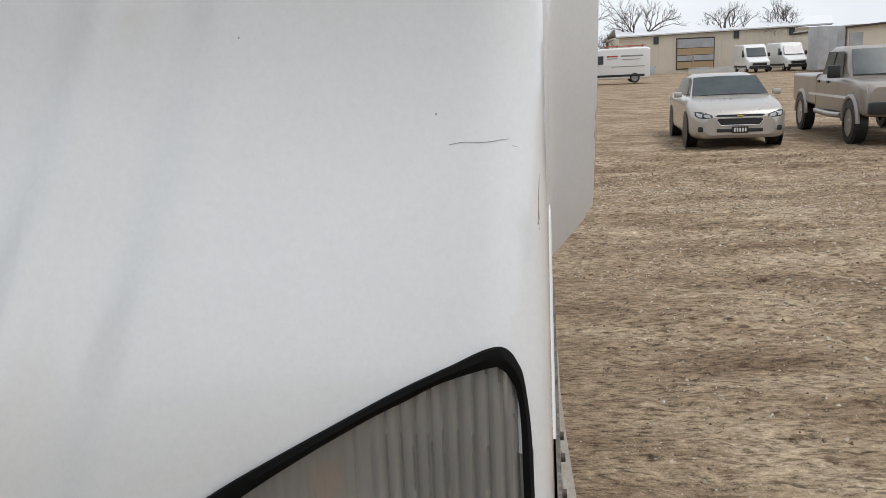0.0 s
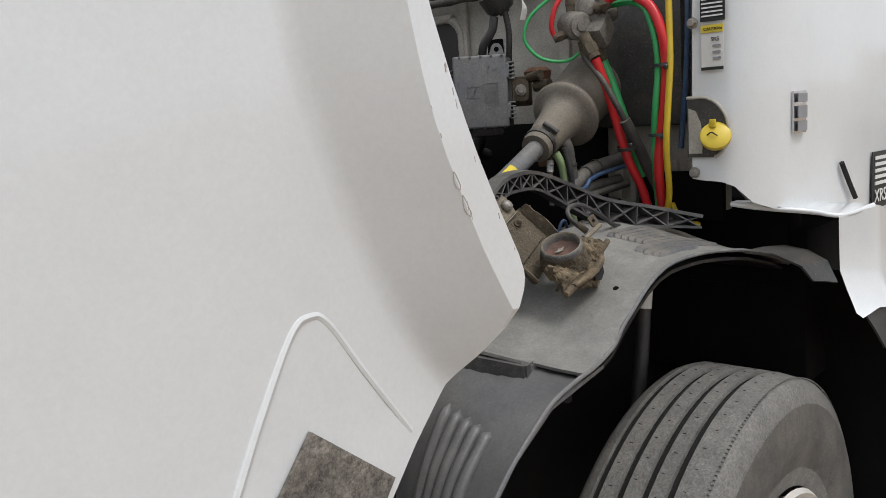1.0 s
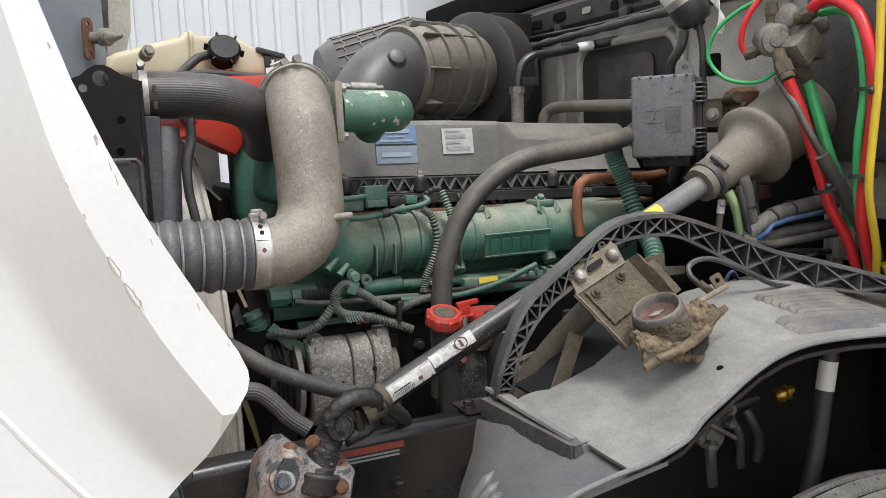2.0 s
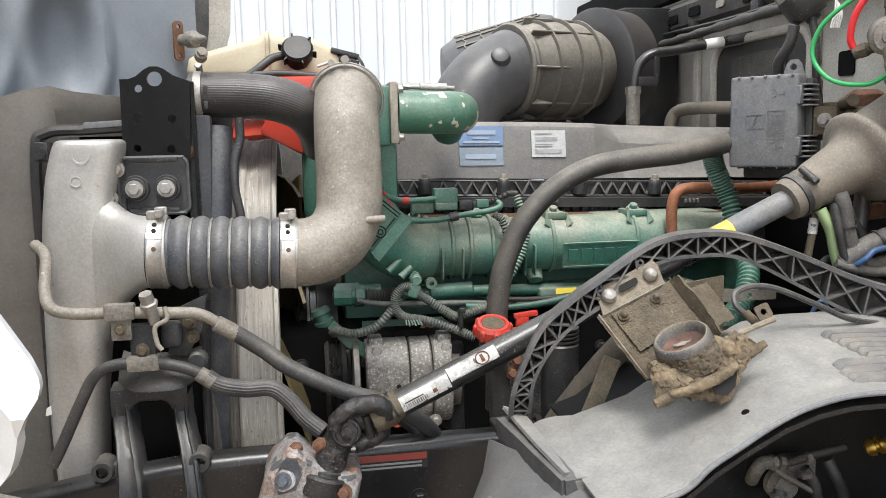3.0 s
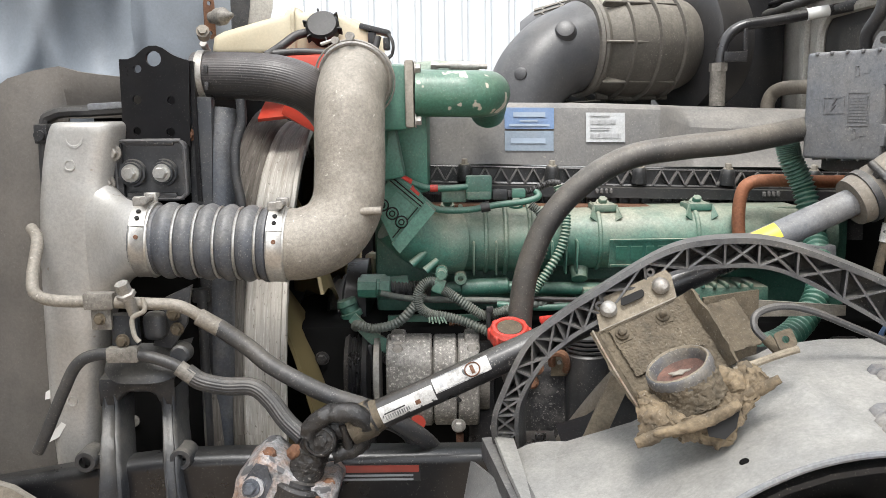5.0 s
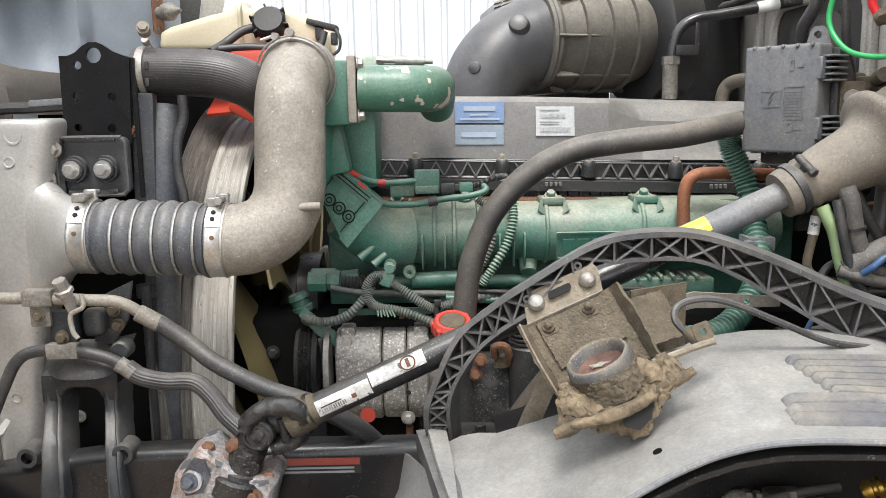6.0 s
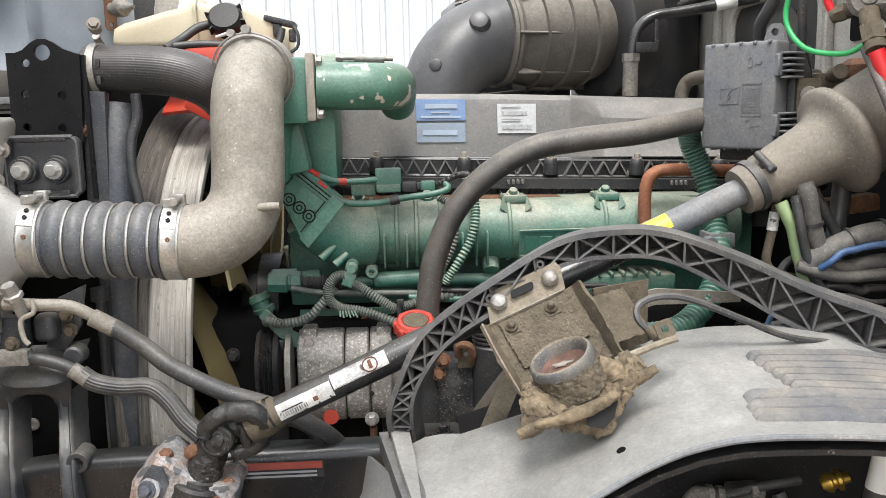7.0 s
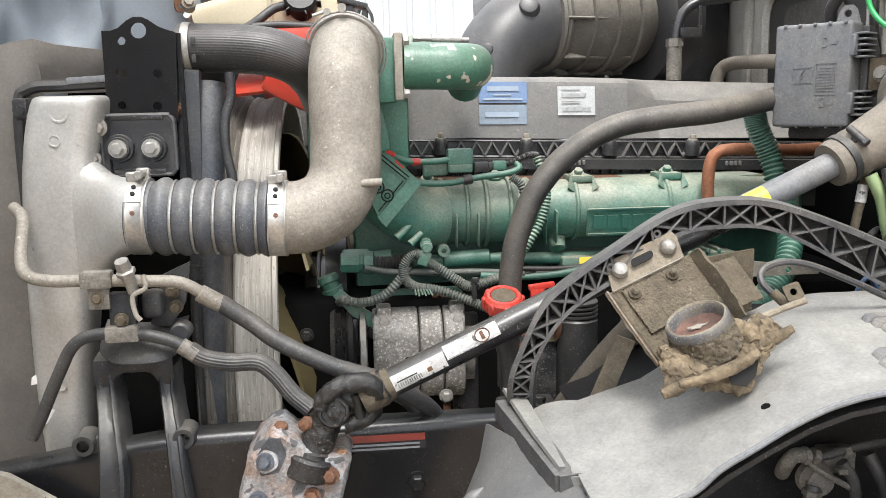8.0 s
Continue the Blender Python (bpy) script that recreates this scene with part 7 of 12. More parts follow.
for x0, x1 in ((0.315, 0.335), (0.342, 0.362), (0.369, 0.383), (0.390, 0.410), (0.417, 0.437)):
    bm = bmesh.new()
    plate(bm, [(x0, -0.013), (x1, -0.013), (x1, 0.013), (x0, 0.013)], (0, my - 0.0615, mz - 0.020), (1, 0, 0), (0, -0.25, 1), -0.003)
    part("embossed_bar", bm, M["green_clean"], name_plate)
bm = bmesh.new()
for z0, z1 in ((-0.0265, -0.023), (0.023, 0.0265)):
    plate(bm, [(0.303, z0), (0.462, z0), (0.462, z1), (0.303, z1)], (0, my - 0.0615, mz - 0.020), (1, 0, 0), (0, -0.25, 1), -0.003)
for x0, x1 in ((0.303, 0.306), (0.459, 0.462)):
    plate(bm, [(x0, -0.023), (x1, -0.023), (x1, 0.023), (x0, 0.023)], (0, my - 0.0615, mz - 0.020), (1, 0, 0), (0, -0.25, 1), -0.003)
part("plate_rim", bm, M["green"], name_plate)
# throat elbow and slanted flange
bm = bmesh.new()
tube(bm, [(0.03, 1.40, 1.395), (-0.01, 1.385, 1.398), (-0.045, 1.37, 1.42), (-0.075, 1.36, 1.45)], lambda s: 0.060 - 0.006 * s, 28)
part("throat", bm, M["green"], manifold)
BU, BV = V(0.655, 0, -0.565).normalized(), V(-0.60, 0, -0.70).normalized()
BO = V(-0.0785, 1.300, 1.523)


def on_block(u, v, out=0.0):
    """A place on the slanted flange: u down its long side, v across it, out towards the yard."""
    return BO + BU * u + BV * v + V(0, -out, 0)


bm = bmesh.new()
plate(bm, [(0.0, 0.010), (0.006, 0.0), (0.086, 0.0), (0.090, 0.006), (0.090, 0.088), (0.084, 0.092), (0.004, 0.054), (0.0, 0.048)], on_block(0, 0), BU, BV, 0.10)
bm.normal_update()
es = [e for e in bm.edges if len(e.link_faces) == 2 and {abs(round(f.normal.y)) for f in e.link_faces} == {0, 1}]
bmesh.ops.bevel(bm, geom=es, offset=0.0025, segments=2, affect="EDGES")
part("flange_block", bm, M["green_clean"], manifold)
# bright edge rib along the throat side, and the recessed cover with three plugs
bm = bmesh.new()
plate(bm, [(0.070, -0.002), (0.092, -0.002), (0.092, 0.094), (0.070, 0.090)], on_block(0, 0, 0.006), BU, BV, 0.03)
part("edge_rib", bm, M["green"], manifold)
bm = bmesh.new()
plate(bm, [(0.020, 0.014), (0.062, 0.014), (0.062, 0.074), (0.020, 0.060)], on_block(0, 0, 0.0035), BU, BV, 0.004)
part("cover_plate", bm, M["green"], manifold)
for v0 in (0.003, 0.009):
    bm = bmesh.new()
    plate(bm, [(-0.006, v0), (0.072, v0), (0.072, v0 + 0.0035), (-0.006, v0 + 0.0035)], on_block(0, 0, 0.0045), BU, BV, 0.03)
    part("fin", bm, M["green"], manifold)
    bm = bmesh.new()
    plate(bm, [(0.0, v0 - 0.0025), (0.068, v0 - 0.0025), (0.068, v0), (0.0, v0)], on_block(0, 0, 0.0015), BU, BV, 0.002)
    part("slot", bm, M["groove"], manifold)
bm = bmesh.new()
plate(bm, [(0.064, 0.012), (0.066, 0.012), (0.066, 0.082), (0.064, 0.081)], on_block(0, 0, 0.0012), BU, BV, 0.002)
part("slot", bm, M["groove"], manifold)
for p in ((-0.098, 1.295, 1.476), (-0.0815, 1.295, 1.4615), (-0.066, 1.295, 1.4465)):
    bm = bmesh.new()
    lathe(bm, p, (0, -1, 0), [(-0.004, 0.0088), (0.0035, 0.0086), (0.004, 0.0064), (0.0010, 0.0060), (0.0010, 0.0034), (0.0028, 0.0030), (0.0028, 0.0)], 20)
    part("plug", bm, M["green_clean"], manifold)
    bm = bmesh.new()
    lathe(bm, V(p) + V(0, -0.0005, 0), (0, -1, 0), [(0, 0.0086), (0.0010, 0.0088), (0.0012, 0.0112), (0, 0.0114)], 24, caps=False)
    lathe(bm, V(p) + V(0, -0.0012, 0), (0, -1, 0), [(0, 0.0036), (0.0022, 0.0056), (0.0023, 0.0034)], 20, caps=False)
    part("plug_seat", bm, M["groove"], manifold, "dark ring round the plug")
for p, q in (((-0.052, 1.318, 1.368), (-0.022, 1.330, 1.392)), ((-0.028, 1.322, 1.355), (-0.006, 1.332, 1.373))):
    bm = bmesh.new()
    tube(bm, [p, V(p).lerp(V(q), 0.5), q], lambda t: 0.0075 - 0.002 * t, 10)
    part("stiffener", bm, M["green"], manifold)

# sensor, harness and small green lines
sensor = thing("pressure_sensor", (0.07, 1.36, 1.47), "dark green sensor box with plug and wires", "sensor")
bm = bmesh.new()
box(bm, (0.070, 1.375, 1.498), (0.047, 0.03, 0.042), bevel=0.004)
part("body", bm, M["green_clean"], sensor)
bm = bmesh.new()
box(bm, (0.070, 1.362, 1.484), (0.042, 0.012, 0.014), bevel=0.002)
box(bm, (0.025, 1.38, 1.485), (0.045, 0.02, 0.028), bevel=0.004)
part("base", bm, M["green"], sensor)
bm = bmesh.new()
box(bm, (0.107, 1.36, 1.486), (0.026, 0.02, 0.018), bevel=0.003)
box(bm, (0.130, 1.36, 1.487), (0.02, 0.014, 0.012), bevel=0.002)
part("plug", bm, M["dark_plastic"], sensor)
bm = bmesh.new()
box(bm, (0.140, 1.358, 1.488), (0.025, 0.018, 0.016), bevel=0.003)
part("green_plug", bm, M["green_clean"], sensor)
bm = bmesh.new()
tube(bm, [(0.15, 1.36, 1.488), (0.17, 1.36, 1.494), (0.195, 1.365, 1.504), (0.215, 1.38, 1.503)], lambda s: 0.0058 + 0.0008 * math.sin(s * 160), 10, 20)
part("conduit", bm, M["rubber"], sensor)


def line(name, pts, r, mat, label, category="hose", corr=0.0, waves=0, seg=12, per=8):
    bm = bmesh.new()
    if corr:
        tube(bm, pts, lambda s: r + corr * math.sin(s * waves * 2 * math.pi), seg, max(per, int(waves * 8 / max(1, len(pts) - 1))))
    else:
        tube(bm, pts, r, seg, per)
    return solid(name, bm, mat, label, category, angle=70)


g1 = thing("green_vacuum_line", (0.0, 1.36, 1.47), "thin green hose with red sleeves", "hose")
bm = bmesh.new()
tube(bm, [(-0.088, 1.33, 1.535), (-0.055, 1.345, 1.512), (-0.02, 1.355, 1.499), (0.02, 1.36, 1.498), (0.05, 1.365, 1.500)], 0.006, 10)
part("hose", bm, M["green_clean"], g1)
for a, b in (((-0.070, 1.3375, 1.522), (-0.052, 1.346, 1.5105)), ((-0.018, 1.3552, 1.4988), (-0.004, 1.357, 1.4985))):
    bm = bmesh.new()
    cyl(bm, a, b, 0.0068, seg=10)
    part("sleeve", bm, M["red_plastic"], g1, "red sleeve")
g2 = thing("green_fuel_line", (0.0, 1.34, 1.45), "thin green line looping past the manifold", "hose")
bm = bmesh.new()
tube(bm, [(-0.092, 1.32, 1.530), (-0.045, 1.33, 1.497), (-0.025, 1.335, 1.475), (0.0, 1.338, 1.462), (0.05, 1.34, 1.461), (0.10, 1.34, 1.469), (0.15, 1.345, 1.474), (0.175, 1.35, 1.482), (0.17, 1.36, 1.492)], 0.006, 10)
part("hose", bm, M["green_clean"], g2)
bm = bmesh.new()
cyl(bm, (-0.052, 1.3285, 1.502), (-0.038, 1.332, 1.489), 0.0068, seg=10)
part("sleeve", bm, M["red_plastic"], g2, "red sleeve")
bm = bmesh.new()
cyl(bm, (0.072, 1.34, 1.464), (0.088, 1.34, 1.467), 0.009, seg=12)
part("joint", bm, M["dark_plastic"], g2)
line("wire_conduit", [(0.16, 1.345, 1.468), (0.178, 1.34, 1.45), (0.185, 1.335, 1.40), (0.17, 1.33, 1.36), (0.155, 1.33, 1.33), (0.15, 1.33, 1.30)], 0.0075, M["conduit"], "ribbed grey wire conduit beside the manifold", "wire conduit", 0.0012, 34)
line("wire_conduit", [(0.21, 1.36, 1.50), (0.222, 1.35, 1.46), (0.222, 1.335, 1.425), (0.21, 1.33, 1.385), (0.185, 1.325, 1.345), (0.165, 1.325, 1.315)], 0.0075, M["green"], "ribbed green wire conduit over the manifold", "wire conduit", 0.0012, 34)

# ---- lower front of the engine ----
line("wire_conduit", [(0.004, 1.325, 1.325), (-0.012, 1.318, 1.336), (-0.028, 1.315, 1.334), (-0.041, 1.315, 1.315), (-0.038, 1.315, 1.292), (-0.02, 1.318, 1.278), (0.01, 1.32, 1.272), (0.045, 1.318, 1.262), (0.08, 1.31, 1.248), (0.11, 1.30, 1.235)], 0.0085, M["conduit"], "ribbed grey conduit looping below the manifold", "wire conduit", 0.0011, 60)
line("wire_conduit", [(0.004, 1.318, 1.322), (0.02, 1.315, 1.312), (0.05, 1.312, 1.291), (0.075, 1.312, 1.276), (0.10, 1.315, 1.280), (0.14, 1.325, 1.288), (0.20, 1.34, 1.292)], 0.0085, M["conduit"], "ribbed grey conduit running to the rear", "wire conduit", 0.0011, 44)
line("wire_conduit", [(-0.11, 1.35, 1.310), (-0.06, 1.35, 1.300), (0.02, 1.35, 1.296), (0.10, 1.35, 1.294), (0.22, 1.35, 1.286), (0.36, 1.34, 1.292)], 0.006, M["conduit"], "thin grey conduit along the engine block", "wire conduit")
line("black_cable", [(0.14, 1.33, 1.303), (0.24, 1.33, 1.298), (0.34, 1.33, 1.303), (0.46, 1.33, 1.30)], 0.005, M["rubber"], "thin black cable along the engine block", "cable")
bm = bmesh.new()
box(bm, (0.083, 1.306, 1.272), (0.008, 0.022, 0.032), bevel=0.002)
box(bm, (0.085, 1.297, 1.290), (0.012, 0.010, 0.010), bevel=0.002)
solid("cable_tie", bm, M["dark_plastic"], "black plastic tie joining two conduits", "cable tie", group="cable ties on the air lines")
holder = thing("conduit_holder", (0.002, 1.32, 1.33), "green painted stud and clip holding a conduit", "clip")
bm = bmesh.new()
lathe(bm, (0.001, 1.318, 1.350), (0, -1, 0), [(-0.02, 0.008), (0.0, 0.008), (0.0, 0.011), (0.004, 0.011), (0.005, 0.0085), (0.012, 0.008)], 12)
part("stud", bm, M["green"], holder)
bm = bmesh.new()
box(bm, (-0.004, 1.316, 1.330), (0.020, 0.012, 0.026), Matrix.Rotation(0.4, 3, "Y"), 0.003)
part("clip", bm, M["green"], holder)
bm = bmesh.new()
for k in range(6):
    tube(bm, [(-0.022 + 0.005 * k, 1.308, 1.275), (-0.021 + 0.006 * k, 1.303, 1.266 - 0.002 * (k % 2))], 0.0016, 5)
solid("frayed_tape", bm, M["green"], "frayed green tape on a conduit", "tape")
rail_g = thing("green_rail", (0.1, 1.40, 1.31), "dark green stepped pipe under the manifold", "pipe")
bm = bmesh.new()
lathe(bm, (-0.155, 1.375, 1.316), (1, 0.02, -0.03), [(0, 0.010), (0.002, 0.019), (0.035, 0.020), (0.037, 0.016), (0.042, 0.016), (0.043, 0.022), (0.060, 0.022), (0.062, 0.017)], 8)
part("fitting", bm, M["green_clean"], rail_g, "dark green hexagonal fitting")
bm = bmesh.new()
tube(bm, [(-0.10, 1.377, 1.314), (-0.05, 1.378, 1.312), (-0.02, 1.38, 1.311)], lambda t: 0.0145 + 0.0012 * math.sin(t * 100), 14, 30)
part("sleeve", bm, M["dusty_hose"], rail_g, "ribbed grey sleeve")
bm = bmesh.new()
tube(bm, [(-0.02, 1.385, 1.311), (0.06, 1.39, 1.311), (0.16, 1.39, 1.310)], 0.011, 14)
cyl(bm, (0.035, 1.388, 1.311), (0.125, 1.39, 1.314), 0.0155, seg=16, bevel=0.003)
tube(bm, [(0.14, 1.39, 1.309), (0.30, 1.40, 1.303), (0.5, 1.40, 1.30)], 0.012, 14)
part("pipe", bm, M["green_clean"], rail_g)
plug = thing("green_connector", (-0.17, 1.42, 1.24), "green round plug with a grey conduit", "connector")
bm = bmesh.new()
lathe(bm, (-0.182, 1.415, 1.285), (0.35, 0, -1), [(0, 0.018), (0.01, 0.021), (0.012, 0.018), (0.024, 0.018), (0.026, 0.021), (0.036, 0.021), (0.038, 0.015), (0.055, 0.014)], 18)
part("body", bm, M["green_clean"], plug)
bm = bmesh.new()
tube(bm, [(-0.163, 1.40, 1.235), (-0.158, 1.36, 1.245), (-0.149, 1.318, 1.26), (-0.121, 1.318, 1.253), (-0.079, 1.318, 1.263), (-0.046, 1.318, 1.295), (-0.032, 1.318, 1.317)], lambda s: 0.0085 + 0.0008 * math.sin(s * 260), 12, 24)
part("conduit", bm, M["conduit"], plug)
valve = thing("green_valve", (-0.12, 1.38, 1.28), "dark green valve body on the engine front", "valve")
bm = bmesh.new()
cyl(bm, (-0.15, 1.385, 1.318), (-0.10, 1.385, 1.318), 0.021, seg=8, bevel=0.003)
cyl(bm, (-0.10, 1.385, 1.318), (-0.06, 1.385, 1.322), 0.015, seg=16)
part("body", bm, M["green_clean"], valve)
arm = thing("green_bracket", (-0.12, 1.35, 1.2), "green steel bracket bolted to the compressor", "bracket")
bm = bmesh.new()
plate(bm, [(-0.168, 1.262), (-0.155, 1.276), (-0.118, 1.240), (-0.062, 1.205), (-0.075, 1.188), (-0.10, 1.20), (-0.135, 1.225)], (0, 1.335, 0), (1, 0, 0), (0, 0, 1), -0.006)
part("plate", bm, M["green"], arm)
bolt((-0.079, 1.328, 1.212), (0, -1, 0), 0.010, M["steel"], arm)
bm = bmesh.new()
plate(bm, [(-0.10, 1.262), (0.06, 1.262), (0.082, 1.240), (0.082, 1.226), (0.05, 1.228), (0.02, 1.222), (-0.10, 1.222)], (0, 1.375, 0), (1, 0, 0), (0, 0, 1), -0.008)
part("rail", bm, M["green_clean"], arm)
bm = bmesh.new()
lathe(bm, (0.026, 1.366, 1.243), (0, -1, 0), [(0, 0.014), (0.008, 0.014), (0.008, 0.006), (0.003, 0.005)], 20)
part("bushing", bm, M["rust"], arm)

comp = thing("ac_compressor", (-0.02, 1.39, 1.05), "speckled grey cast compressor with belt pulley", "compressor")
bm = bmesh.new()
cy, cz = 1.385, 1.145
for x0, x1, h in ((-0.100, -0.018, 0.086), (-0.0155, 0.026, 0.085), (0.0285, 0.066, 0.086)):
    bm = bmesh.new()
    rows = []
    for x, k in ((x0, 0.965), (x0 + 0.003, 1.0), (x1 - 0.003, 1.0), (x1, 0.965)):
        rows.append([(x, 1.383 + (0.086 * k) * b, 1.148 + h * k * c) for b, c in [(p[0], p[1]) for p in rounded(2.0, 2.0, 0.62, 8)] + [(1.0, 0.38)]])
    sheet(bm, rows)
    for row in (rows[0], rows[-1]):
        bm.faces.new([bm.verts.new(p) for p in row[:-1]])
    part("body", bm, M["cast_grey"], comp, angle=40)
bm = bmesh.new()
cyl(bm, (-0.10, 1.385, 1.145), (0.085, 1.385, 1.145), 0.072, seg=36)
part("core", bm, M["cast_dark"], comp)
for x in (-0.079, 0.054):
    bm = bmesh.new()
    box(bm, (x, 1.345, 1.222), (0.028, 0.05, 0.040), bevel=0.007)
    part("lug", bm, M["cast_grey"], comp)
    bolt((x, 1.320, 1.215), (0, -1, 0.2), 0.010, M["steel"], comp)
bolt((0.028, 1.296, 1.078), (0, -1, 0), 0.009, M["steel"], comp)
for p in ((-0.04, 1.298, 1.15), (0.025, 1.297, 1.17), (0.03, 1.30, 1.125)):
    bm = bmesh.new()
    lathe(bm, p, (0, -1, 0), [(0, 0.005), (0.0035, 0.004)], 10)
    part("port", bm, M["groove"], comp)
bm = bmesh.new()
lathe(bm, (-0.176, cy - 0.006, cz + 0.012), (1, 0, 0), [(0, 0.05), (0, 0.078), (0.008, 0.083), (0.012, 0.075), (0.016, 0.083), (0.020, 0.075), (0.024, 0.083), (0.028, 0.075), (0.032, 0.083), (0.040, 0.078), (0.045, 0.06)], 40)
part("pulley", bm, M["black_steel"], comp)
bm = bmesh.new()
lathe(bm, (-0.1245, cy - 0.006, cz + 0.012), (1, 0, 0), [(0, 0.072), (0.002, 0.086), (0.012, 0.086), (0.014, 0.075)], 40)
part("clutch_ring", bm, M["steel"], comp)
bm = bmesh.new()
lathe(bm, (0.0 - 0.045, 1.3005, 1.083), (0, -1, 0), [(0, 0.014), (0.001, 0.014)], 16)
part("round_label", bm, M["ink_red"], comp)
bm = bmesh.new()
cyl(bm, (0.03, 1.30, 1.062), (0.03, 1.30, 1.02), 0.007, seg=10)
part("red_boot", bm, M["rust"], comp)
idler = thing("idler_housing", (-0.16, 1.42, 1.12), "dark cast idler housing and drive belt", "idler")
bm = bmesh.new()
box(bm, (-0.15, 1.42, 1.205), (0.05, 0.06, 0.07), bevel=0.008)
cyl(bm, (-0.175, 1.40, 1.17), (-0.13, 1.40, 1.17), 0.03, seg=20)
part("housing", bm, M["cast_grey"], idler)
bm = bmesh.new()
lathe(bm, (-0.232, 1.58, 1.15), (1, 0, 0), [(0, 0.10), (0.004, 0.145), (0.010, 0.15), (0.012, 0.14), (0.024, 0.14), (0.026, 0.15), (0.032, 0.15), (0.034, 0.14), (0.046, 0.14), (0.048, 0.15), (0.054, 0.145), (0.058, 0.09)], 44)
part("crank_pulley", bm, M["black_steel"], idler)
bm = bmesh.new()
lathe(bm, (-0.185, 1.52, 1.24), (1, 0, 0), [(0, 0.05), (0.0, 0.105), (0.04, 0.105), (0.045, 0.05)], 36)
part("pulley_back", bm, M["black_paint"], idler)
filler_y = thing("yellow_fitting", (-0.14, 1.46, 1.36), "pale yellow plastic fitting behind the pipe", "fitting")
bm = bmesh.new()
lathe(bm, (-0.155, 1.572, 1.315), (1, 0, 0.1), [(0, 0.03), (0.012, 0.036), (0.016, 0.036), (0.018, 0.030), (0.034, 0.030), (0.036, 0.022), (0.06, 0.022)], 20)
box(bm, (-0.125, 1.56, 1.345), (0.05, 0.02, 0.012), bevel=0.002)
part("cup", bm, M["cream"], filler_y)

# power steering reservoir
res = thing("steering_reservoir", (0.16, 1.16, 1.05), "black power steering reservoir with red cap", "reservoir")
bm = bmesh.new()
lathe(bm, (0.108, 1.145, 1.278), (0, -0.35, 0.94), [(0, 0.020), (0.0, 0.031), (0.018, 0.0315), (0.024, 0.027), (0.024, 0.022), (0.021, 0.020)], 30)
cap = part("cap", bm, M["red_plastic"], res, "red scalloped cap")
u, v, d = axes((0, -0.35, 0.94))
for k in range(8):
    a = k * math.pi / 4
    o = V(0.108, 1.145, 1.278) + d * 0.010 + (u * math.cos(a) + v * math.sin(a)) * 0.031
    bm = bmesh.new()
    box(bm, o, (0.007, 0.010, 0.020), Matrix((u * math.cos(a) + v * math.sin(a), v * math.cos(a) - u * math.sin(a), d)).transposed(), 0.002, 1)
    part("grip", bm, M["red_plastic"], cap)
bm = bmesh.new()
lathe(bm, (0.108, 1.1595, 1.239), (0, -0.35, 0.94), [(0.063, 0.0195), (0.0645, 0.0195)], 24)
part("cap_disc", bm, M["mud_plate"], res)
bm = bmesh.new()
tube(bm, [(0.108, 1.146, 1.278), (0.11, 1.155, 1.24), (0.125, 1.17, 1.19), (0.13, 1.17, 1.1)], 0.022, 16)
part("neck", bm, M["dark_plastic"], res)
bm = bmesh.new()
box(bm, (0.159, 1.19, 1.150), (0.080, 0.07, 0.145), bevel=0.006)
part("body", bm, M["speckled_black"], res)
bm = bmesh.new()
plate(bm, [(-0.012, 0), (0.013, 0), (0.013, 0.03), (0.008, 0.034), (-0.006, 0.034), (-0.012, 0.026)], (0.186, 1.150, 1.216), (1, 0, 0), (0, 0, 1), 0.004, [(0.001, 0.022, 0.004)])
part("bracket_tab", bm, M["mud_plate"], res, "rusty tab")
bm = bmesh.new()
box(bm, (0.160, 1.14, 1.070), (0.10, 0.06, 0.010), bevel=0.003)
part("foot", bm, M["mud_plate"], res)
bm = bmesh.new()
tube(bm, [(0.175, 1.145, 1.235), (0.175, 1.135, 1.255), (0.19, 1.13, 1.257), (0.197, 1.135, 1.24), (0.197, 1.145, 1.225)], 0.006, 8)
part("hook", bm, M["rust"], res)
for p in ((0.152, 1.152, 1.228), (0.144, 1.152, 1.205)):
    bolt(p, (0, -1, 0.1), 0.008, M["rust"], res)
bm = bmesh.new()
plate(bm, rounded(0.085, 0.06, 0.008), (0.125, 1.04, 1.151), (1, 0, 0), (0, 1, 0), 0.005)
part("foot", bm, M["black_steel"], res)
for x in (0.10, 0.145):
    bolt((x, 1.035, 1.156), (0, 0, 1), 0.009, M["black_steel"], res)
placard = thing("fluid_placard", (0.28, 1.12, 1.14), "grey metal fluid placard with printed text", "placard")
bm = bmesh.new()
plate(bm, [(0.0, 0.0), (0.105, 0.022), (0.105, 0.072), (0.0, 0.050)], (0.228, 1.125, 1.143), (1, 0, 0), (0, 0, 1), -0.003)
part("sheet", bm, M["mud_bright"], placard)
text_on("POWER STEERING FLUID", 0.0085, (0.231, 1.1235, 1.181), (1, 0, 0.21), (-0.1, 0, 1), M["ink"], placard)
for k in range(2):
    bm = bmesh.new()
    plate(bm, [(0.03, 0), (0.08, 0.0105), (0.08, 0.0155), (0.03, 0.005)], (0.228, 1.1235, 1.173 - 0.013 * k), (1, 0, 0), (0, 0, 1), -0.001)
    part("text_bar", bm, M["ink"], placard)
dip = thing("dipstick", (0.19, 1.2, 1.2), "red plastic dipstick handle", "dipstick")
bm = bmesh.new()
box(bm, (0.183, 1.20, 1.297), (0.045, 0.010, 0.010), Matrix.Rotation(-0.1, 3, "Y"), 0.003)
box(bm, (0.176, 1.20, 1.285), (0.024, 0.010, 0.02), bevel=0.003)
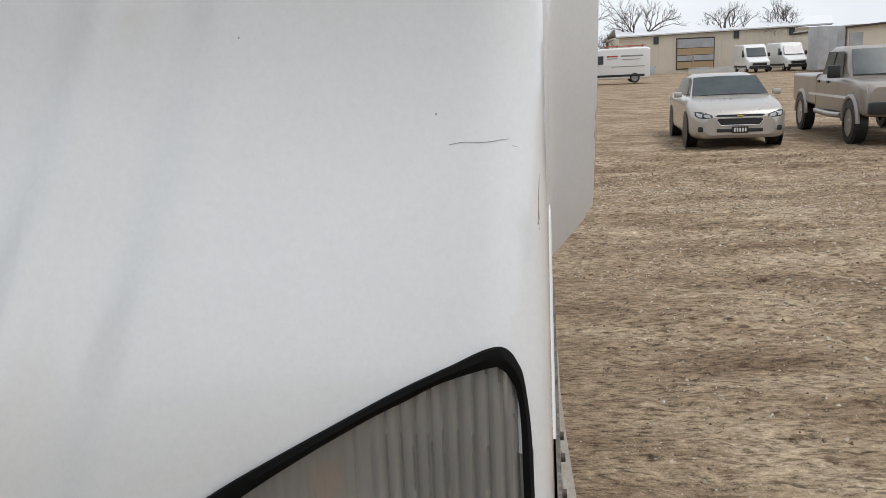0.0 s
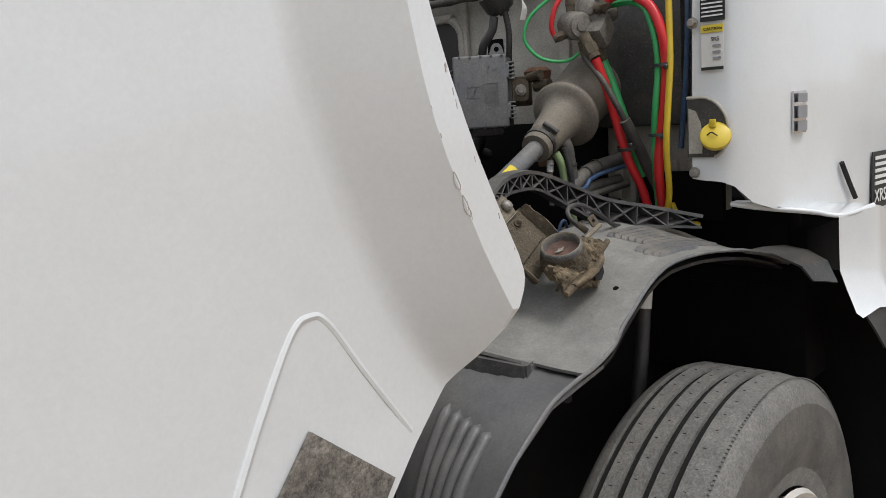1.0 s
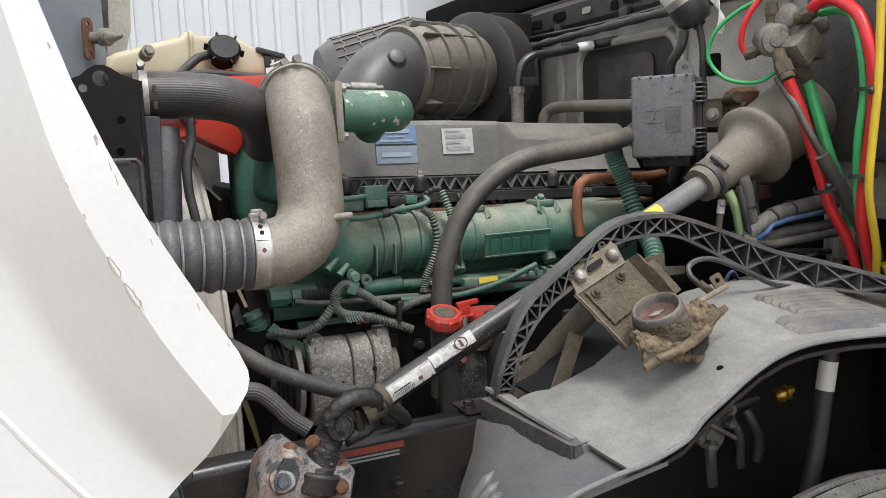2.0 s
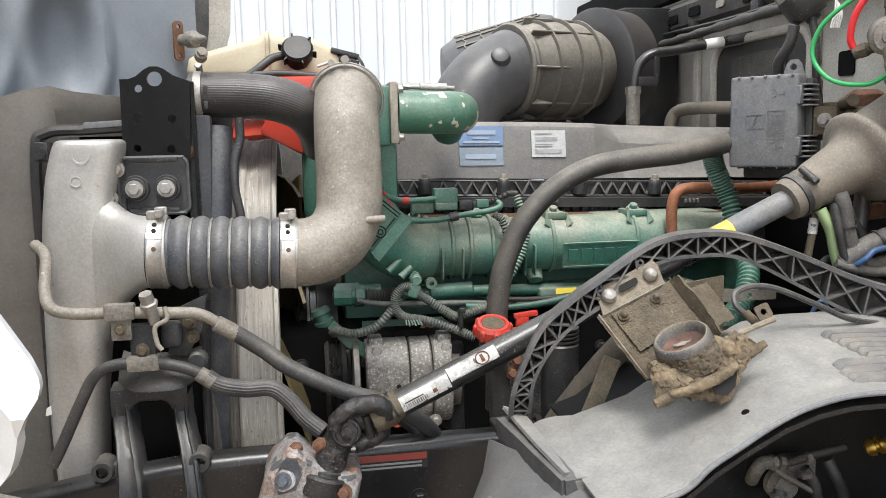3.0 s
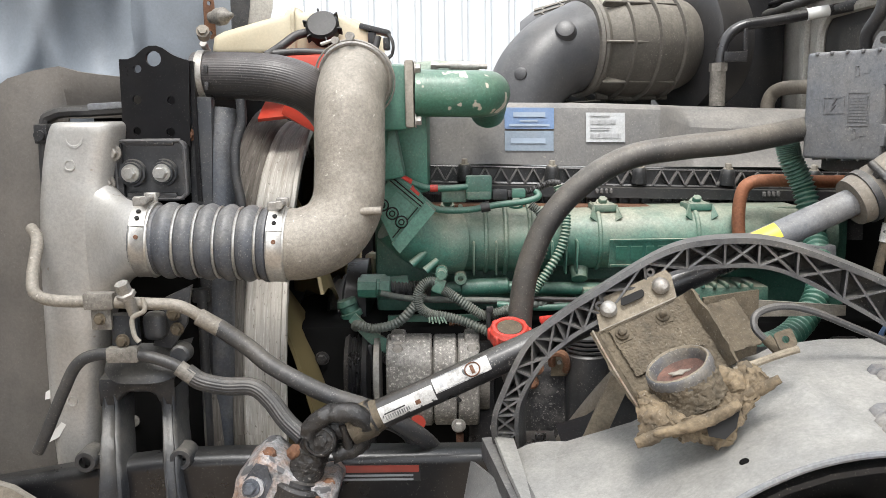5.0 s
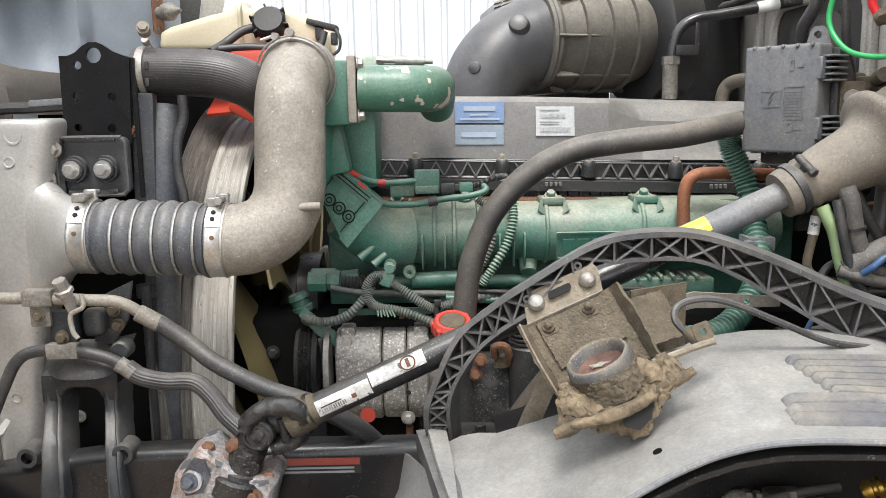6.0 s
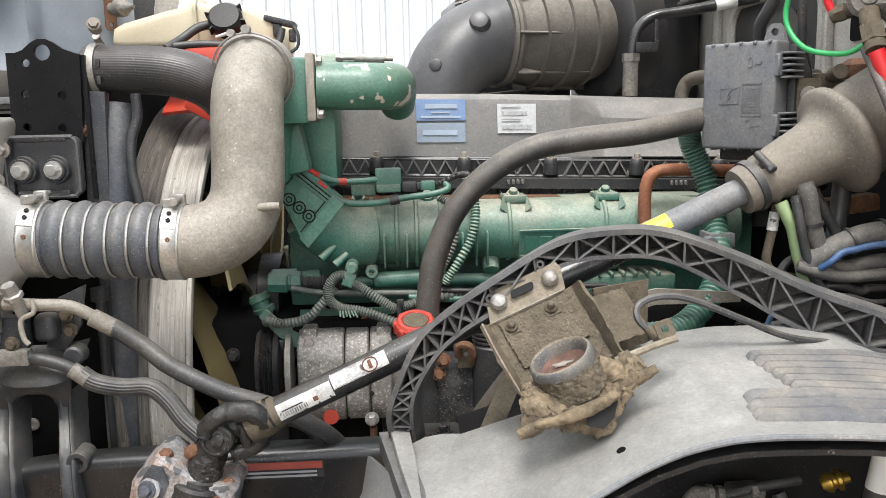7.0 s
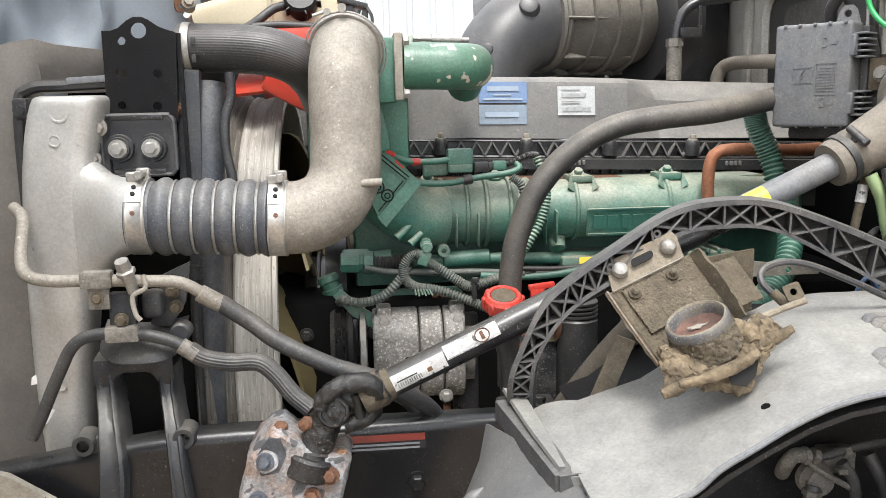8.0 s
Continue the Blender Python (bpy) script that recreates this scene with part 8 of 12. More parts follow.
tube(bm, [(0.155, 1.20, 1.268), (0.175, 1.20, 1.272), (0.195, 1.20, 1.272)], 0.005, 8)
part("handle", bm, M["red_plastic"], dip)
bm = bmesh.new()
tube(bm, [(0.176, 1.20, 1.27), (0.18, 1.21, 1.15), (0.19, 1.23, 1.0)], 0.006, 8)
part("stem", bm, M["steel"], dip)
filt = thing("oil_filter", (0.235, 1.22, 1.08), "black oil filter canister", "oil filter")
bm = bmesh.new()
lathe(bm, (0.237, 1.235, 1.08), (0, 0, 1), [(0, 0.042), (0.12, 0.042), (0.125, 0.046), (0.135, 0.046), (0.14, 0.044), (0.165, 0.044), (0.17, 0.047), (0.18, 0.047), (0.187, 0.03)], 32)
part("canister", bm, M["black_paint"], filt)
bm = bmesh.new()
lathe(bm, (0.237, 1.235, 1.258), (0, 0, 1), [(0, 0.047), (0.006, 0.049), (0.012, 0.047)], 32)
part("band", bm, M["red_plastic"], filt, "red ring")
line("grey_strut", [(0.30, 0.93, 1.34), (0.245, 0.99, 1.25), (0.20, 1.03, 1.17), (0.175, 1.05, 1.12)], 0.021, M["dusty_boot"], "dusty grey flat strut behind the fender", "strut")
line("rubber_hose", [(0.36, 0.96, 1.26), (0.30, 1.0, 1.215), (0.24, 1.03, 1.18), (0.21, 1.05, 1.15)], 0.013, M["rubber"], "black rubber hose behind the fender", "hose")
line("rubber_hose", [(-0.13, 1.03, 1.190), (-0.10, 1.05, 1.186), (-0.067, 1.05, 1.176), (-0.044, 1.05, 1.157), (-0.034, 1.05, 1.126), (-0.03, 1.06, 1.08)], 0.0125, M["rubber"], "black hose under the steering shaft", "hose")

# fuel module with yellow tag, further back
module = thing("engine_control_module", (0.40, 1.33, 1.26), "green control module with yellow label", "control module")
bm = bmesh.new()
box(bm, (0.43, 1.42, 1.292), (0.34, 0.10, 0.035), bevel=0.006)
for k in range(9):
    box(bm, (0.39 + 0.022 * k, 1.39, 1.312), (0.007, 0.05, 0.010), bevel=0.002, seg=1)
part("case", bm, M["green"], module)
bm = bmesh.new()
plate(bm, rounded(0.045, 0.02, 0.003), (0.315, 1.366, 1.300), (1, 0, 0), (0, 0.3, 1), -0.002)
part("tag", bm, M["label_yellow"], module, "yellow label")
line("green_line_low", [(0.10, 1.335, 1.29), (0.20, 1.33, 1.285), (0.30, 1.32, 1.30), (0.40, 1.31, 1.335)], 0.0065, M["green_clean"], "thin green fuel line", "hose")
# lower engine kept near-black: the shade of the gaps is in its colour
sump = thing("engine_sump", (0.30, 1.60, 0.75), "near-black lower engine, gap shade in its colour", "engine sump")
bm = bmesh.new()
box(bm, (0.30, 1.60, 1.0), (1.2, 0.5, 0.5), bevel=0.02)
part("block", bm, M["black_plastic_gap_shade"], sump)
for k in range(5):
    bm = bmesh.new()
    box(bm, (-0.15 + 0.22 * k, 1.345, 1.02), (0.05, 0.02, 0.40), bevel=0.008)
    part("rib", bm, M["black_steel"], sump)
for k in range(9):
    bolt((-0.22 + 0.12 * k, 1.348, 1.19), (0, -1, 0), 0.009, M["black_steel"], sump)

# ---- long black heater hose ----
hh = thing("heater_hose", (0.13, 1.2, 1.12), "long dusty black heater hose", "hose")
bm = bmesh.new()
tube(bm, [(0.66, 1.29, 1.606), (0.60, 1.25, 1.597), (0.54, 1.22, 1.588), (0.47, 1.20, 1.578), (0.381, 1.2, 1.570), (0.301, 1.2, 1.556), (0.23, 1.2, 1.517), (0.176, 1.2, 1.459), (0.145, 1.2, 1.39), (0.132, 1.2, 1.325), (0.128, 1.2, 1.24), (0.13, 1.22, 1.12)], 0.0195, 22, 10)
part("hose", bm, M["tan_hose"], hh, angle=70)
clamp_band((0.1305, 1.205, 1.20), (0.0, 0.05, -1), 0.020, 0.012, M["steel"], hh, (0.3, -1, 0))
clamp_band((0.63, 1.27, 1.602), (0.8, 0.55, 0.12), 0.020, 0.012, M["steel"], hh, (0.2, -0.6, 0.8))

# ---- steering shaft ----
S0, S1 = V(-0.098, 0.943, 1.2235), V(0.572, 0.983, 1.513)
sd = (S1 - S0).normalized()
shaft = thing("steering_shaft", (0.2, 0.96, 1.2), "black steering shaft with warning labels", "steering shaft")
bm = bmesh.new()
lathe(bm, S0 - sd * 0.024, sd, [(0, 0.024), (0.03, 0.024), (0.034, 0.020), (0.52, 0.020), (0.525, 0.0185), (0.73, 0.0185)], 28)
part("tube", bm, M["black_steel"], shaft)
# sky reflection on the black shaft, painted as a grey sleeve
bm = bmesh.new()
lathe(bm, S0 + sd * 0.56, sd, [(0, 0.0188), (0.155, 0.0188), (0.157, 0.0192), (0.165, 0.0192)], 28, caps=False)
part("bare_sleeve", bm, M["fuse_plastic"], shaft, "grey sleeve")
bm = bmesh.new()
lathe(bm, S0 - sd * 0.024, sd, [(0, 0.0246), (0.030, 0.0252), (0.036, 0.0225), (0.046, 0.0205)], 28, caps=False)
part("collar", bm, M["mud_plate"], shaft, "dusty collar")


def wrap_label(name, a, b, lo, hi, r, mat, parent, label=""):
    """A label round the shaft from a to b along it, between two angles seen from the side."""
    bm = bmesh.new()
    side = sd.cross(V(0, 0, 1)).normalized()
    up = side.cross(sd).normalized()
    rows = []
    for s in (a, b):
        rows.append([S0 + sd * s + (side * math.cos(radians(k)) + up * math.sin(radians(k))) * r for k in [lo + (hi - lo) * i / 8 for i in range(9)]])
    sheet(bm, rows, 0.0004)
    return part(name, bm, mat, parent, label, angle=60)


l1 = wrap_label("white_label", 0.022, 0.100, -22, 40, 0.0205, M["worn_paper"], shaft, "scuffed white printed label")
for k in range(11):
    wrap_label("bar", 0.028 + 0.0033 * k, 0.0296 + 0.0033 * k + 0.0006 * (k % 2), -12, 4, 0.0212, M["ink_faded"], l1)
wrap_label("text_bar", 0.028, 0.058, 8, 13, 0.0212, M["ink"], l1)
wrap_label("smear", 0.072, 0.079, -6, 10, 0.0212, M["rust"], l1, "rusty smear")
l2 = wrap_label("warning_label", 0.102, 0.182, 0, 60, 0.0205, M["worn_paper"], shaft, "scuffed white pictogram warning label")
for a, b in ((0.104, 0.122), (0.125, 0.143), (0.147, 0.170)):
    wrap_label("frame_bar", a, b, 55, 58, 0.0212, M["ink_grey"], l2)
    wrap_label("frame_bar", a, b, 2, 5, 0.0212, M["ink_grey"], l2)
    wrap_label("pictogram", (a + b) / 2 - 0.003, (a + b) / 2 + 0.002, 14, 46, 0.0212, M["ink_mid"] if a != 0.147 else M["rust"], l2)
bm = bmesh.new()
side = sd.cross(V(0, 0, 1)).normalized()
up = side.cross(sd).normalized()
tube(bm, [S0 + sd * (0.158 + 0.010 * math.cos(2 * math.pi * i / 24)) + (side * math.cos(0.52 + 0.44 * math.sin(2 * math.pi * i / 24)) + up * math.sin(0.52 + 0.44 * math.sin(2 * math.pi * i / 24))) * 0.0215 for i in range(25)], 0.0009, 5, smooth=False)
part("ban_ring", bm, M["rust"], l2)
l3 = wrap_label("yellow_label", 0.558, 0.600, 5, 80, 0.0196, M["label_yellow"], shaft, "yellow label")
wrap_label("white_edge", 0.540, 0.558, 5, 80, 0.0196, M["paper"], l3)

boot = thing("shaft_boot", (0.66, 0.99, 1.48), "dusty rubber steering shaft boot", "rubber boot")
bm = bmesh.new()
B0 = V(0.550, 0.982, 1.503)
bd = V(0.55, 0.045, 0.262).normalized()
lathe(bm, B0, bd, [(0, 0.024), (0.0, 0.032), (0.012, 0.034), (0.034, 0.033), (0.036, 0.036), (0.042, 0.036), (0.044, 0.034), (0.060, 0.0385), (0.110, 0.0440), (0.126, 0.0475), (0.135, 0.053), (0.141, 0.063), (0.146, 0.074), (0.152, 0.0785), (0.160, 0.077), (0.166, 0.068), (0.176, 0.063), (0.19, 0.067), (0.30, 0.073)], 48)
part("boot", bm, M["dusty_boot"], boot, angle=70)
clamp_band(B0 + bd * 0.020, bd, 0.0342, 0.010, M["dusty_hose"], boot, (0.1, -0.6, 0.8))

# universal joint and steering gear
joint = thing("universal_joint", (-0.14, 0.94, 1.12), "black greasy universal joint", "universal joint")
JB = V(-0.158, 0.926, 1.203)
bm = bmesh.new()
tube(bm, [S0 + sd * 0.010, (-0.098, 0.930, 1.226), (-0.110, 0.925, 1.239), (-0.132, 0.922, 1.242), (-0.155, 0.922, 1.235), (-0.170, 0.924, 1.221), (-0.174, 0.926, 1.210)], lambda t: 0.0145 - 0.003 * t, 20)
tube(bm, [S0 + sd * 0.008, (-0.102, 0.944, 1.206), (-0.108, 0.944, 1.191), (-0.124, 0.944, 1.181), (-0.145, 0.942, 1.176)], lambda t: 0.0135 - 0.002 * t, 20)
cyl(bm, S0 - sd * 0.012, S0 + sd * 0.012, 0.0235, 0.0235, 24)
for v in bm.verts:
    v.co += noise.noise_vector(v.co * 90) * 0.0025 + noise.noise_vector(v.co * 260) * 0.0012
part("upper_yoke", bm, M["grease"], joint, "open forked yoke", angle=70)
bm = bmesh.new()
tube(bm, [(-0.157, 0.944, 1.204), (-0.168, 0.943, 1.186), (-0.180, 0.942, 1.160), (-0.191, 0.941, 1.130)], lambda t: 0.0205 + 0.0035 * t, 48, 16)
for v in bm.verts:
    v.co += noise.noise_vector(v.co * 80) * 0.002 + noise.noise_vector(v.co * 300) * 0.0022
part("lower_yoke", bm, M["grease"], joint, "lower yoke caked with grease", angle=75)
bm = bmesh.new()
lathe(bm, JB, (0.05, -1, 0.1), [(-0.02, 0.0215), (0.006, 0.0215), (0.009, 0.019), (0.009, 0.0165), (0.0065, 0.0155), (0.0065, 0.009), (0.008, 0.008), (0.008, 0.0)], 32)
for v in bm.verts:
    v.co += noise.noise_vector(v.co * 200) * 0.0009
part("bearing_cap", bm, M["grease"], joint, angle=50)
bm = bmesh.new()
tube(bm, [(-0.158, 0.948, 1.206), (-0.138, 0.948, 1.212), (-0.112, 0.950, 1.210)], lambda t: 0.019 - 0.004 * t, 24, 12)
for v in bm.verts:
    v.co += noise.noise_vector(v.co * 90) * 0.003 + noise.noise_vector(v.co * 260) * 0.002
part("grease_lump", bm, M["grease"], joint, "lump of black grease in the fork", angle=75)
bm = bmesh.new()
cyl(bm, (-0.128, 0.935, 1.222), (-0.122, 0.938, 1.188), 0.0075, 0.0075, 14)
part("cross_pin", bm, M["grease"], joint)
bm = bmesh.new()
lathe(bm, (-0.186, 0.941, 1.148), (-0.30, -0.02, -0.95), [(0, 0.024), (0.002, 0.0275), (0.010, 0.0285), (0.014, 0.030), (0.020, 0.030)], 32)
part("seal_ring", bm, M["black_steel"], joint)
for p in ((-0.228, 0.935, 1.181), (-0.193, 0.935, 1.185), (-0.150, 0.935, 1.136)):
    bm = bmesh.new()
    lathe(bm, p, (0.5, -0.5, 0.6), [(-0.01, 0.010), (0, 0.010), (0.004, 0.008), (0.008, 0.004)], 8)
    part("nut", bm, M["rust"], joint, "rusty nut")

gear = thing("steering_gear", (-0.22, 0.93, 0.95), "corroded cast steering gear housing", "steering gear")
bm = bmesh.new()
GEAR = ((-0.274, 1.148), (-0.258, 1.168), (-0.242, 1.185), (-0.228, 1.183), (-0.206, 1.166), (-0.186, 1.152), (-0.162, 1.141), (-0.144, 1.143), (-0.136, 1.132), (-0.142, 1.104), (-0.160, 1.06), (-0.20, 1.02), (-0.265, 1.02), (-0.290, 1.08))
mid_g = V(-0.212, 0, 1.10)
rows = []
for y, k in ((1.0, 0.98), (0.955, 1.0), (0.930, 0.99), (0.922, 0.955), (0.918, 0.90), (0.917, 0.70), (0.915, 0.45), (0.917, 0.2), (0.917, 0.01)):
    row = []
    loop = [V(x, 0, z) for x, z in GEAR]
    for i, a in enumerate(loop):
        b = loop[(i + 1) % len(loop)]
        row += [a.lerp(b, f / 4) for f in range(4)]
    row.append(loop[0])
    rows.append([V(mid_g.x + (q.x - mid_g.x) * k, y, mid_g.z + (q.z - mid_g.z) * k) for q in row])
sheet(bm, rows)
bmesh.ops.remove_doubles(bm, verts=bm.verts, dist=0.0004)
cyl(bm, (-0.248, 0.93, 1.142), (-0.250, 0.906, 1.146), 0.018, 0.016, 20)
cyl(bm, (-0.215, 0.93, 1.06), (-0.212, 0.888, 1.062), 0.034, 0.032, 24, 0.005)
for v in bm.verts:
    v.co += noise.noise_vector(v.co * 34) * 0.0045 + noise.noise_vector(v.co * 110) * 0.0016
part("housing", bm, M["gear_case"], gear, angle=42)
bm = bmesh.new()
plate(bm, [(-0.262, 1.150), (-0.243, 1.176), (-0.228, 1.172), (-0.222, 1.150), (-0.232, 1.128), (-0.256, 1.124)], (0, 0.9165, 0), (1, 0, 0), (0, 0, 1), 0.006)
part("end_cover", bm, M["gear_cover"], gear, "dark oily end cover")
for p in ((-0.2485, 0.907, 1.1455), (-0.165, 0.912, 1.118), (-0.262, 0.912, 1.09), (-0.19, 0.912, 1.09)):
    bolt(p, (-0.15, -1, 0.25), 0.0085, M["rust"] if p[0] > -0.2 else M["gear_cover"], gear)
bm = bmesh.new()
cyl(bm, (-0.1885, 0.937, 1.140), (-0.198, 0.935, 1.110), 0.035, seg=26, bevel=0.004)
part("input_seal", bm, M["grease"], gear)
tagp = thing("rail_sticker", (-0.09, 0.99, 1.13), "faded black warning sticker with red header", "sticker")
bm = bmesh.new()
plate(bm, [(-0.155, 1.108), (-0.03, 1.108), (-0.03, 1.134), (-0.155, 1.134)], (0, 1.004, 0), (1, 0, 0), (0, 0, 1), -0.001)
part("sheet", bm, M["ink"], tagp)
bm = bmesh.new()
plate(bm, [(-0.153, 1.1225), (-0.032, 1.1225), (-0.032, 1.133), (-0.153, 1.133)], (0, 1.0022, 0), (1, 0, 0), (0, 0, 1), -0.0008)
part("header", bm, M["label_orange"], tagp, "faded red header")
for z in (1.1105, 1.1165):
    bm = bmesh.new()
    plate(bm, [(-0.145, z), (-0.04, z), (-0.04, z + 0.003), (-0.145, z + 0.003)], (0, 1.0018, 0), (1, 0, 0), (0, 0, 1), -0.0008)
    part("text_bar", bm, M["ink_grey"], tagp)

# ---- trussed splash-guard arch ----
ARCH_OUT = ((0.072, 0.885, 1.205), (0.068, 0.86, 1.25), (0.077, 0.855, 1.285), (0.108, 0.85, 1.352), (0.150, 0.85, 1.388), (0.188, 0.85, 1.413), (0.278, 0.87, 1.459), (0.355, 0.88, 1.4695), (0.425, 0.885, 1.462), (0.512, 0.87, 1.430), (0.588, 0.84, 1.395), (0.66, 0.78, 1.372), (0.73, 0.70, 1.345))
ARCH_IN = ((0.100, 0.885, 1.200), (0.096, 0.86, 1.25), (0.102, 0.855, 1.285), (0.128, 0.85, 1.330), (0.162, 0.85, 1.360), (0.200, 0.85, 1.383), (0.280, 0.87, 1.430), (0.355, 0.88, 1.4385), (0.425, 0.885, 1.430), (0.508, 0.87, 1.388), (0.578, 0.84, 1.348), (0.655, 0.78, 1.333), (0.73, 0.70, 1.322))
archway = thing("splash_guard_arch", (0.09, 0.88, 1.19), "black plastic arch with triangular truss ribs", "splash guard")
out_l, in_l = spline(ARCH_OUT, 8), spline(ARCH_IN, 8)
DEPTH = V(0.012, 0.036, 0.0)


def ribbon(bm, pts, depth, thick):
    n = len(pts) - 1
    rows = []
    for i, p in enumerate(pts):
        t = (pts[min(n, i + 1)] - pts[max(0, i - 1)]).normalized()
        w = t.cross(depth).normalized() * thick
        rows.append([p - w, p + w, p + w + depth, p - w + depth, p - w])
    return sheet(bm, rows)


bm = bmesh.new()
ribbon(bm, [p + V(0, -0.003, 0) for p in out_l], DEPTH * 1.15, 0.0035)
part("top_rail", bm, M["arch_plastic"], archway, angle=50)
bm = bmesh.new()
ribbon(bm, in_l, DEPTH, 0.0025)
part("bottom_rail", bm, M["arch_plastic"], archway, angle=50)
# darker material than the rails puts the pockets' shade into the colour
bm = bmesh.new()
sheet(bm, [[p + DEPTH * 0.85 for p in out_l], [p + DEPTH * 0.85 for p in in_l]], 0.002)
part("web", bm, M["fire_black"], archway, "dirty back of the truss, darkened for pocket shade", angle=60)
N = len(out_l) - 1
steps = 19
for k in range(steps):
    f0, f1 = k / steps, (k + 1) / steps

    def on(lst, f):
        i = min(N - 1, int(f * N))
        return lst[i].lerp(lst[i + 1], f * N - i)

    for a, b in ((on(out_l, f0), on(in_l, f1)), (on(in_l, f0), on(out_l, f1)), (on(out_l, f0), on(in_l, f0))):
        bm = bmesh.new()
        d = b - a
        w = d.cross(DEPTH).normalized() * 0.0013
        sheet(bm, [[a - w, a + w, a + w * 1.8 + DEPTH * 0.85, a - w * 1.8 + DEPTH * 0.85, a - w], [b - w, b + w, b + w * 1.8 + DEPTH * 0.85, b - w * 1.8 + DEPTH * 0.85, b - w]])
        part("strut", bm, M["arch_plastic"], archway)
for f in (0.42, 0.485):
    i = int(f * N)
    bm = bmesh.new()
    lathe(bm, out_l[i].lerp(in_l[i], 0.5) + V(0, 0.0, 0), (0.3, 1, 0), [(0, 0.0055), (0, 0.0025), (0.03, 0.0025), (0.03, 0.0055)], 14, caps=False)
    part("boss", bm, M["arch_plastic"], archway)
bm = bmesh.new()
sheet(bm, [[V(0.092, 0.89, 1.226), V(0.100, 0.80, 1.214), V(0.104, 0.715, 1.204)], [V(0.066, 0.90, 1.232), V(0.080, 0.80, 1.218), V(0.096, 0.71, 1.206)]], 0.005)
part("foot", bm, M["grey_plastic"], archway, "dusty flat foot")

# ---- muddy hood mount ----
mount = thing("hood_mount", (0.27, 0.80, 1.28), "mud-caked steel hood mount with rubber ring", "hood mount")
P00, P10, P11, P01 = V(0.190, 0.838, 1.369), V(0.232, 0.772, 1.296), V(0.333, 0.790, 1.341), V(0.295, 0.846, 1.413)


def roughen(bm, big, small, fine=0.0):
    for v in bm.verts:
        v.co += noise.noise_vector(v.co * 70) * big + noise.noise_vector(v.co * 210) * small + noise.noise_vector(v.co * 520) * fine


n = (P01 - P00).cross(P10 - P00).normalized()
if n.y > 0:
    n = -n
bm = bmesh.new()
sheet(bm, [[P00.lerp(P10, j / 80).lerp(P01.lerp(P11, j / 80), i / 100) for i in range(101)] for j in range(81)], 0.006)
roughen(bm, 0.0006, 0.0008, 0.0013)
part("face_plate", bm, M["mud_plate"], mount, "muddy square plate", angle=70)
bm = bmesh.new()
fl = V(-0.004, 0.022, 0.031)
e0, e1 = P00 + V(0.003, 0, 0.001), P00 + (P01 - P00) * 0.90
sheet(bm, [[e0.lerp(e1, i / 12) + fl * j / 4 for i in range(13)] for j in range(4)] + [[e0.lerp(e1, 0.05 + 0.9 * i / 12) + fl for i in range(13)]], 0.005)
part("top_flange", bm, M["mud_flange"], mount, "pale dusty flange", angle=50)
for q0, q1, off, turn in ((P01, P11, V(0.006, -0.016, 0.012), 1), (P00, P10, V(-0.010, -0.016, 0.006), -1)):
    bm = bmesh.new()
    sheet(bm, [[q0.lerp(q1, i / 30) + off * k * (0.75 + 0.25 * math.sin(math.pi * i / 30)) for i in range(31)] for k in (0.0, 0.35, 0.7, 1.0)], 0.004)
    roughen(bm, 0.0015, 0.0008, 0.0004)
    part("side_flange", bm, M["mud_plate"], mount, angle=60)
bm = bmesh.new()
eo = V(-0.010, -0.016, 0.006)
tube(bm, [P00.lerp(P10, i / 10) + eo * (0.80 + 0.25 * math.sin(math.pi * i / 10)) for i in range(11)], 0.0012, 8)
part("worn_edge", bm, M["edge_rust"], mount, "worn rusty edge")
bm = bmesh.new()
tube(bm, [e0.lerp(e1, i / 8) + fl * 0.0 + V(-0.001, -0.004, 0.001) for i in range(9)], 0.0009, 8)
part("worn_edge", bm, M["mud_bright"], mount, "worn pale bend")
bm = bmesh.new()
sheet(bm, [[P01.lerp(P11, 0.25 + 0.65 * i / 40) + V(0.0, 0.012, 0) + V(0.058, 0.03, 0.006) * k / 30 for k in range(31)] for i in range(41)], 0.005)
roughen(bm, 0.0006, 0.0008, 0.0012)
part("stay_plate", bm, M["mud_plate"], mount, "muddy stay plate", angle=60)
nb = V(-0.2, -0.75, 0.6)
bm = bmesh.new()
sl = e0.lerp(e1, 0.47) + fl * 0.52 + V(-0.001, -0.0035, 0.003)
plate(bm, rounded(0.030, 0.010, 0.004), sl, P01 - P00, fl, 0.002)
part("slot", bm, M["groove"], mount, "dark slot")
bm = bmesh.new()
sheet(bm, [[P00.lerp(P10, f).lerp(P01.lerp(P11, f), g) + n * 0.005 for g in [0.10 + 0.76 * i / 88 for i in range(89)]] for f in [0.06 + 0.60 * j / 64 for j in range(65)]], 0.004)
roughen(bm, 0.0003, 0.0006, 0.0012)
part("backing_plate", bm, M["mud_plate"], mount, "raised inner plate", angle=60)
for g in (0.16, 0.84):
    p = e0.lerp(e1, g) + fl * 0.5 + V(-0.0008, -0.003, 0.0024)
    bm = bmesh.new()
    lathe(bm, p, nb, [(0, 0.0105), (0.002, 0.0105), (0.004, 0.0095), (0.007, 0.0085), (0.010, 0.004), (0.0105, 0.0)], 20)
    roughen(bm, 0.0005, 0.0005)
    part("bolt", bm, M["steel"], mount)
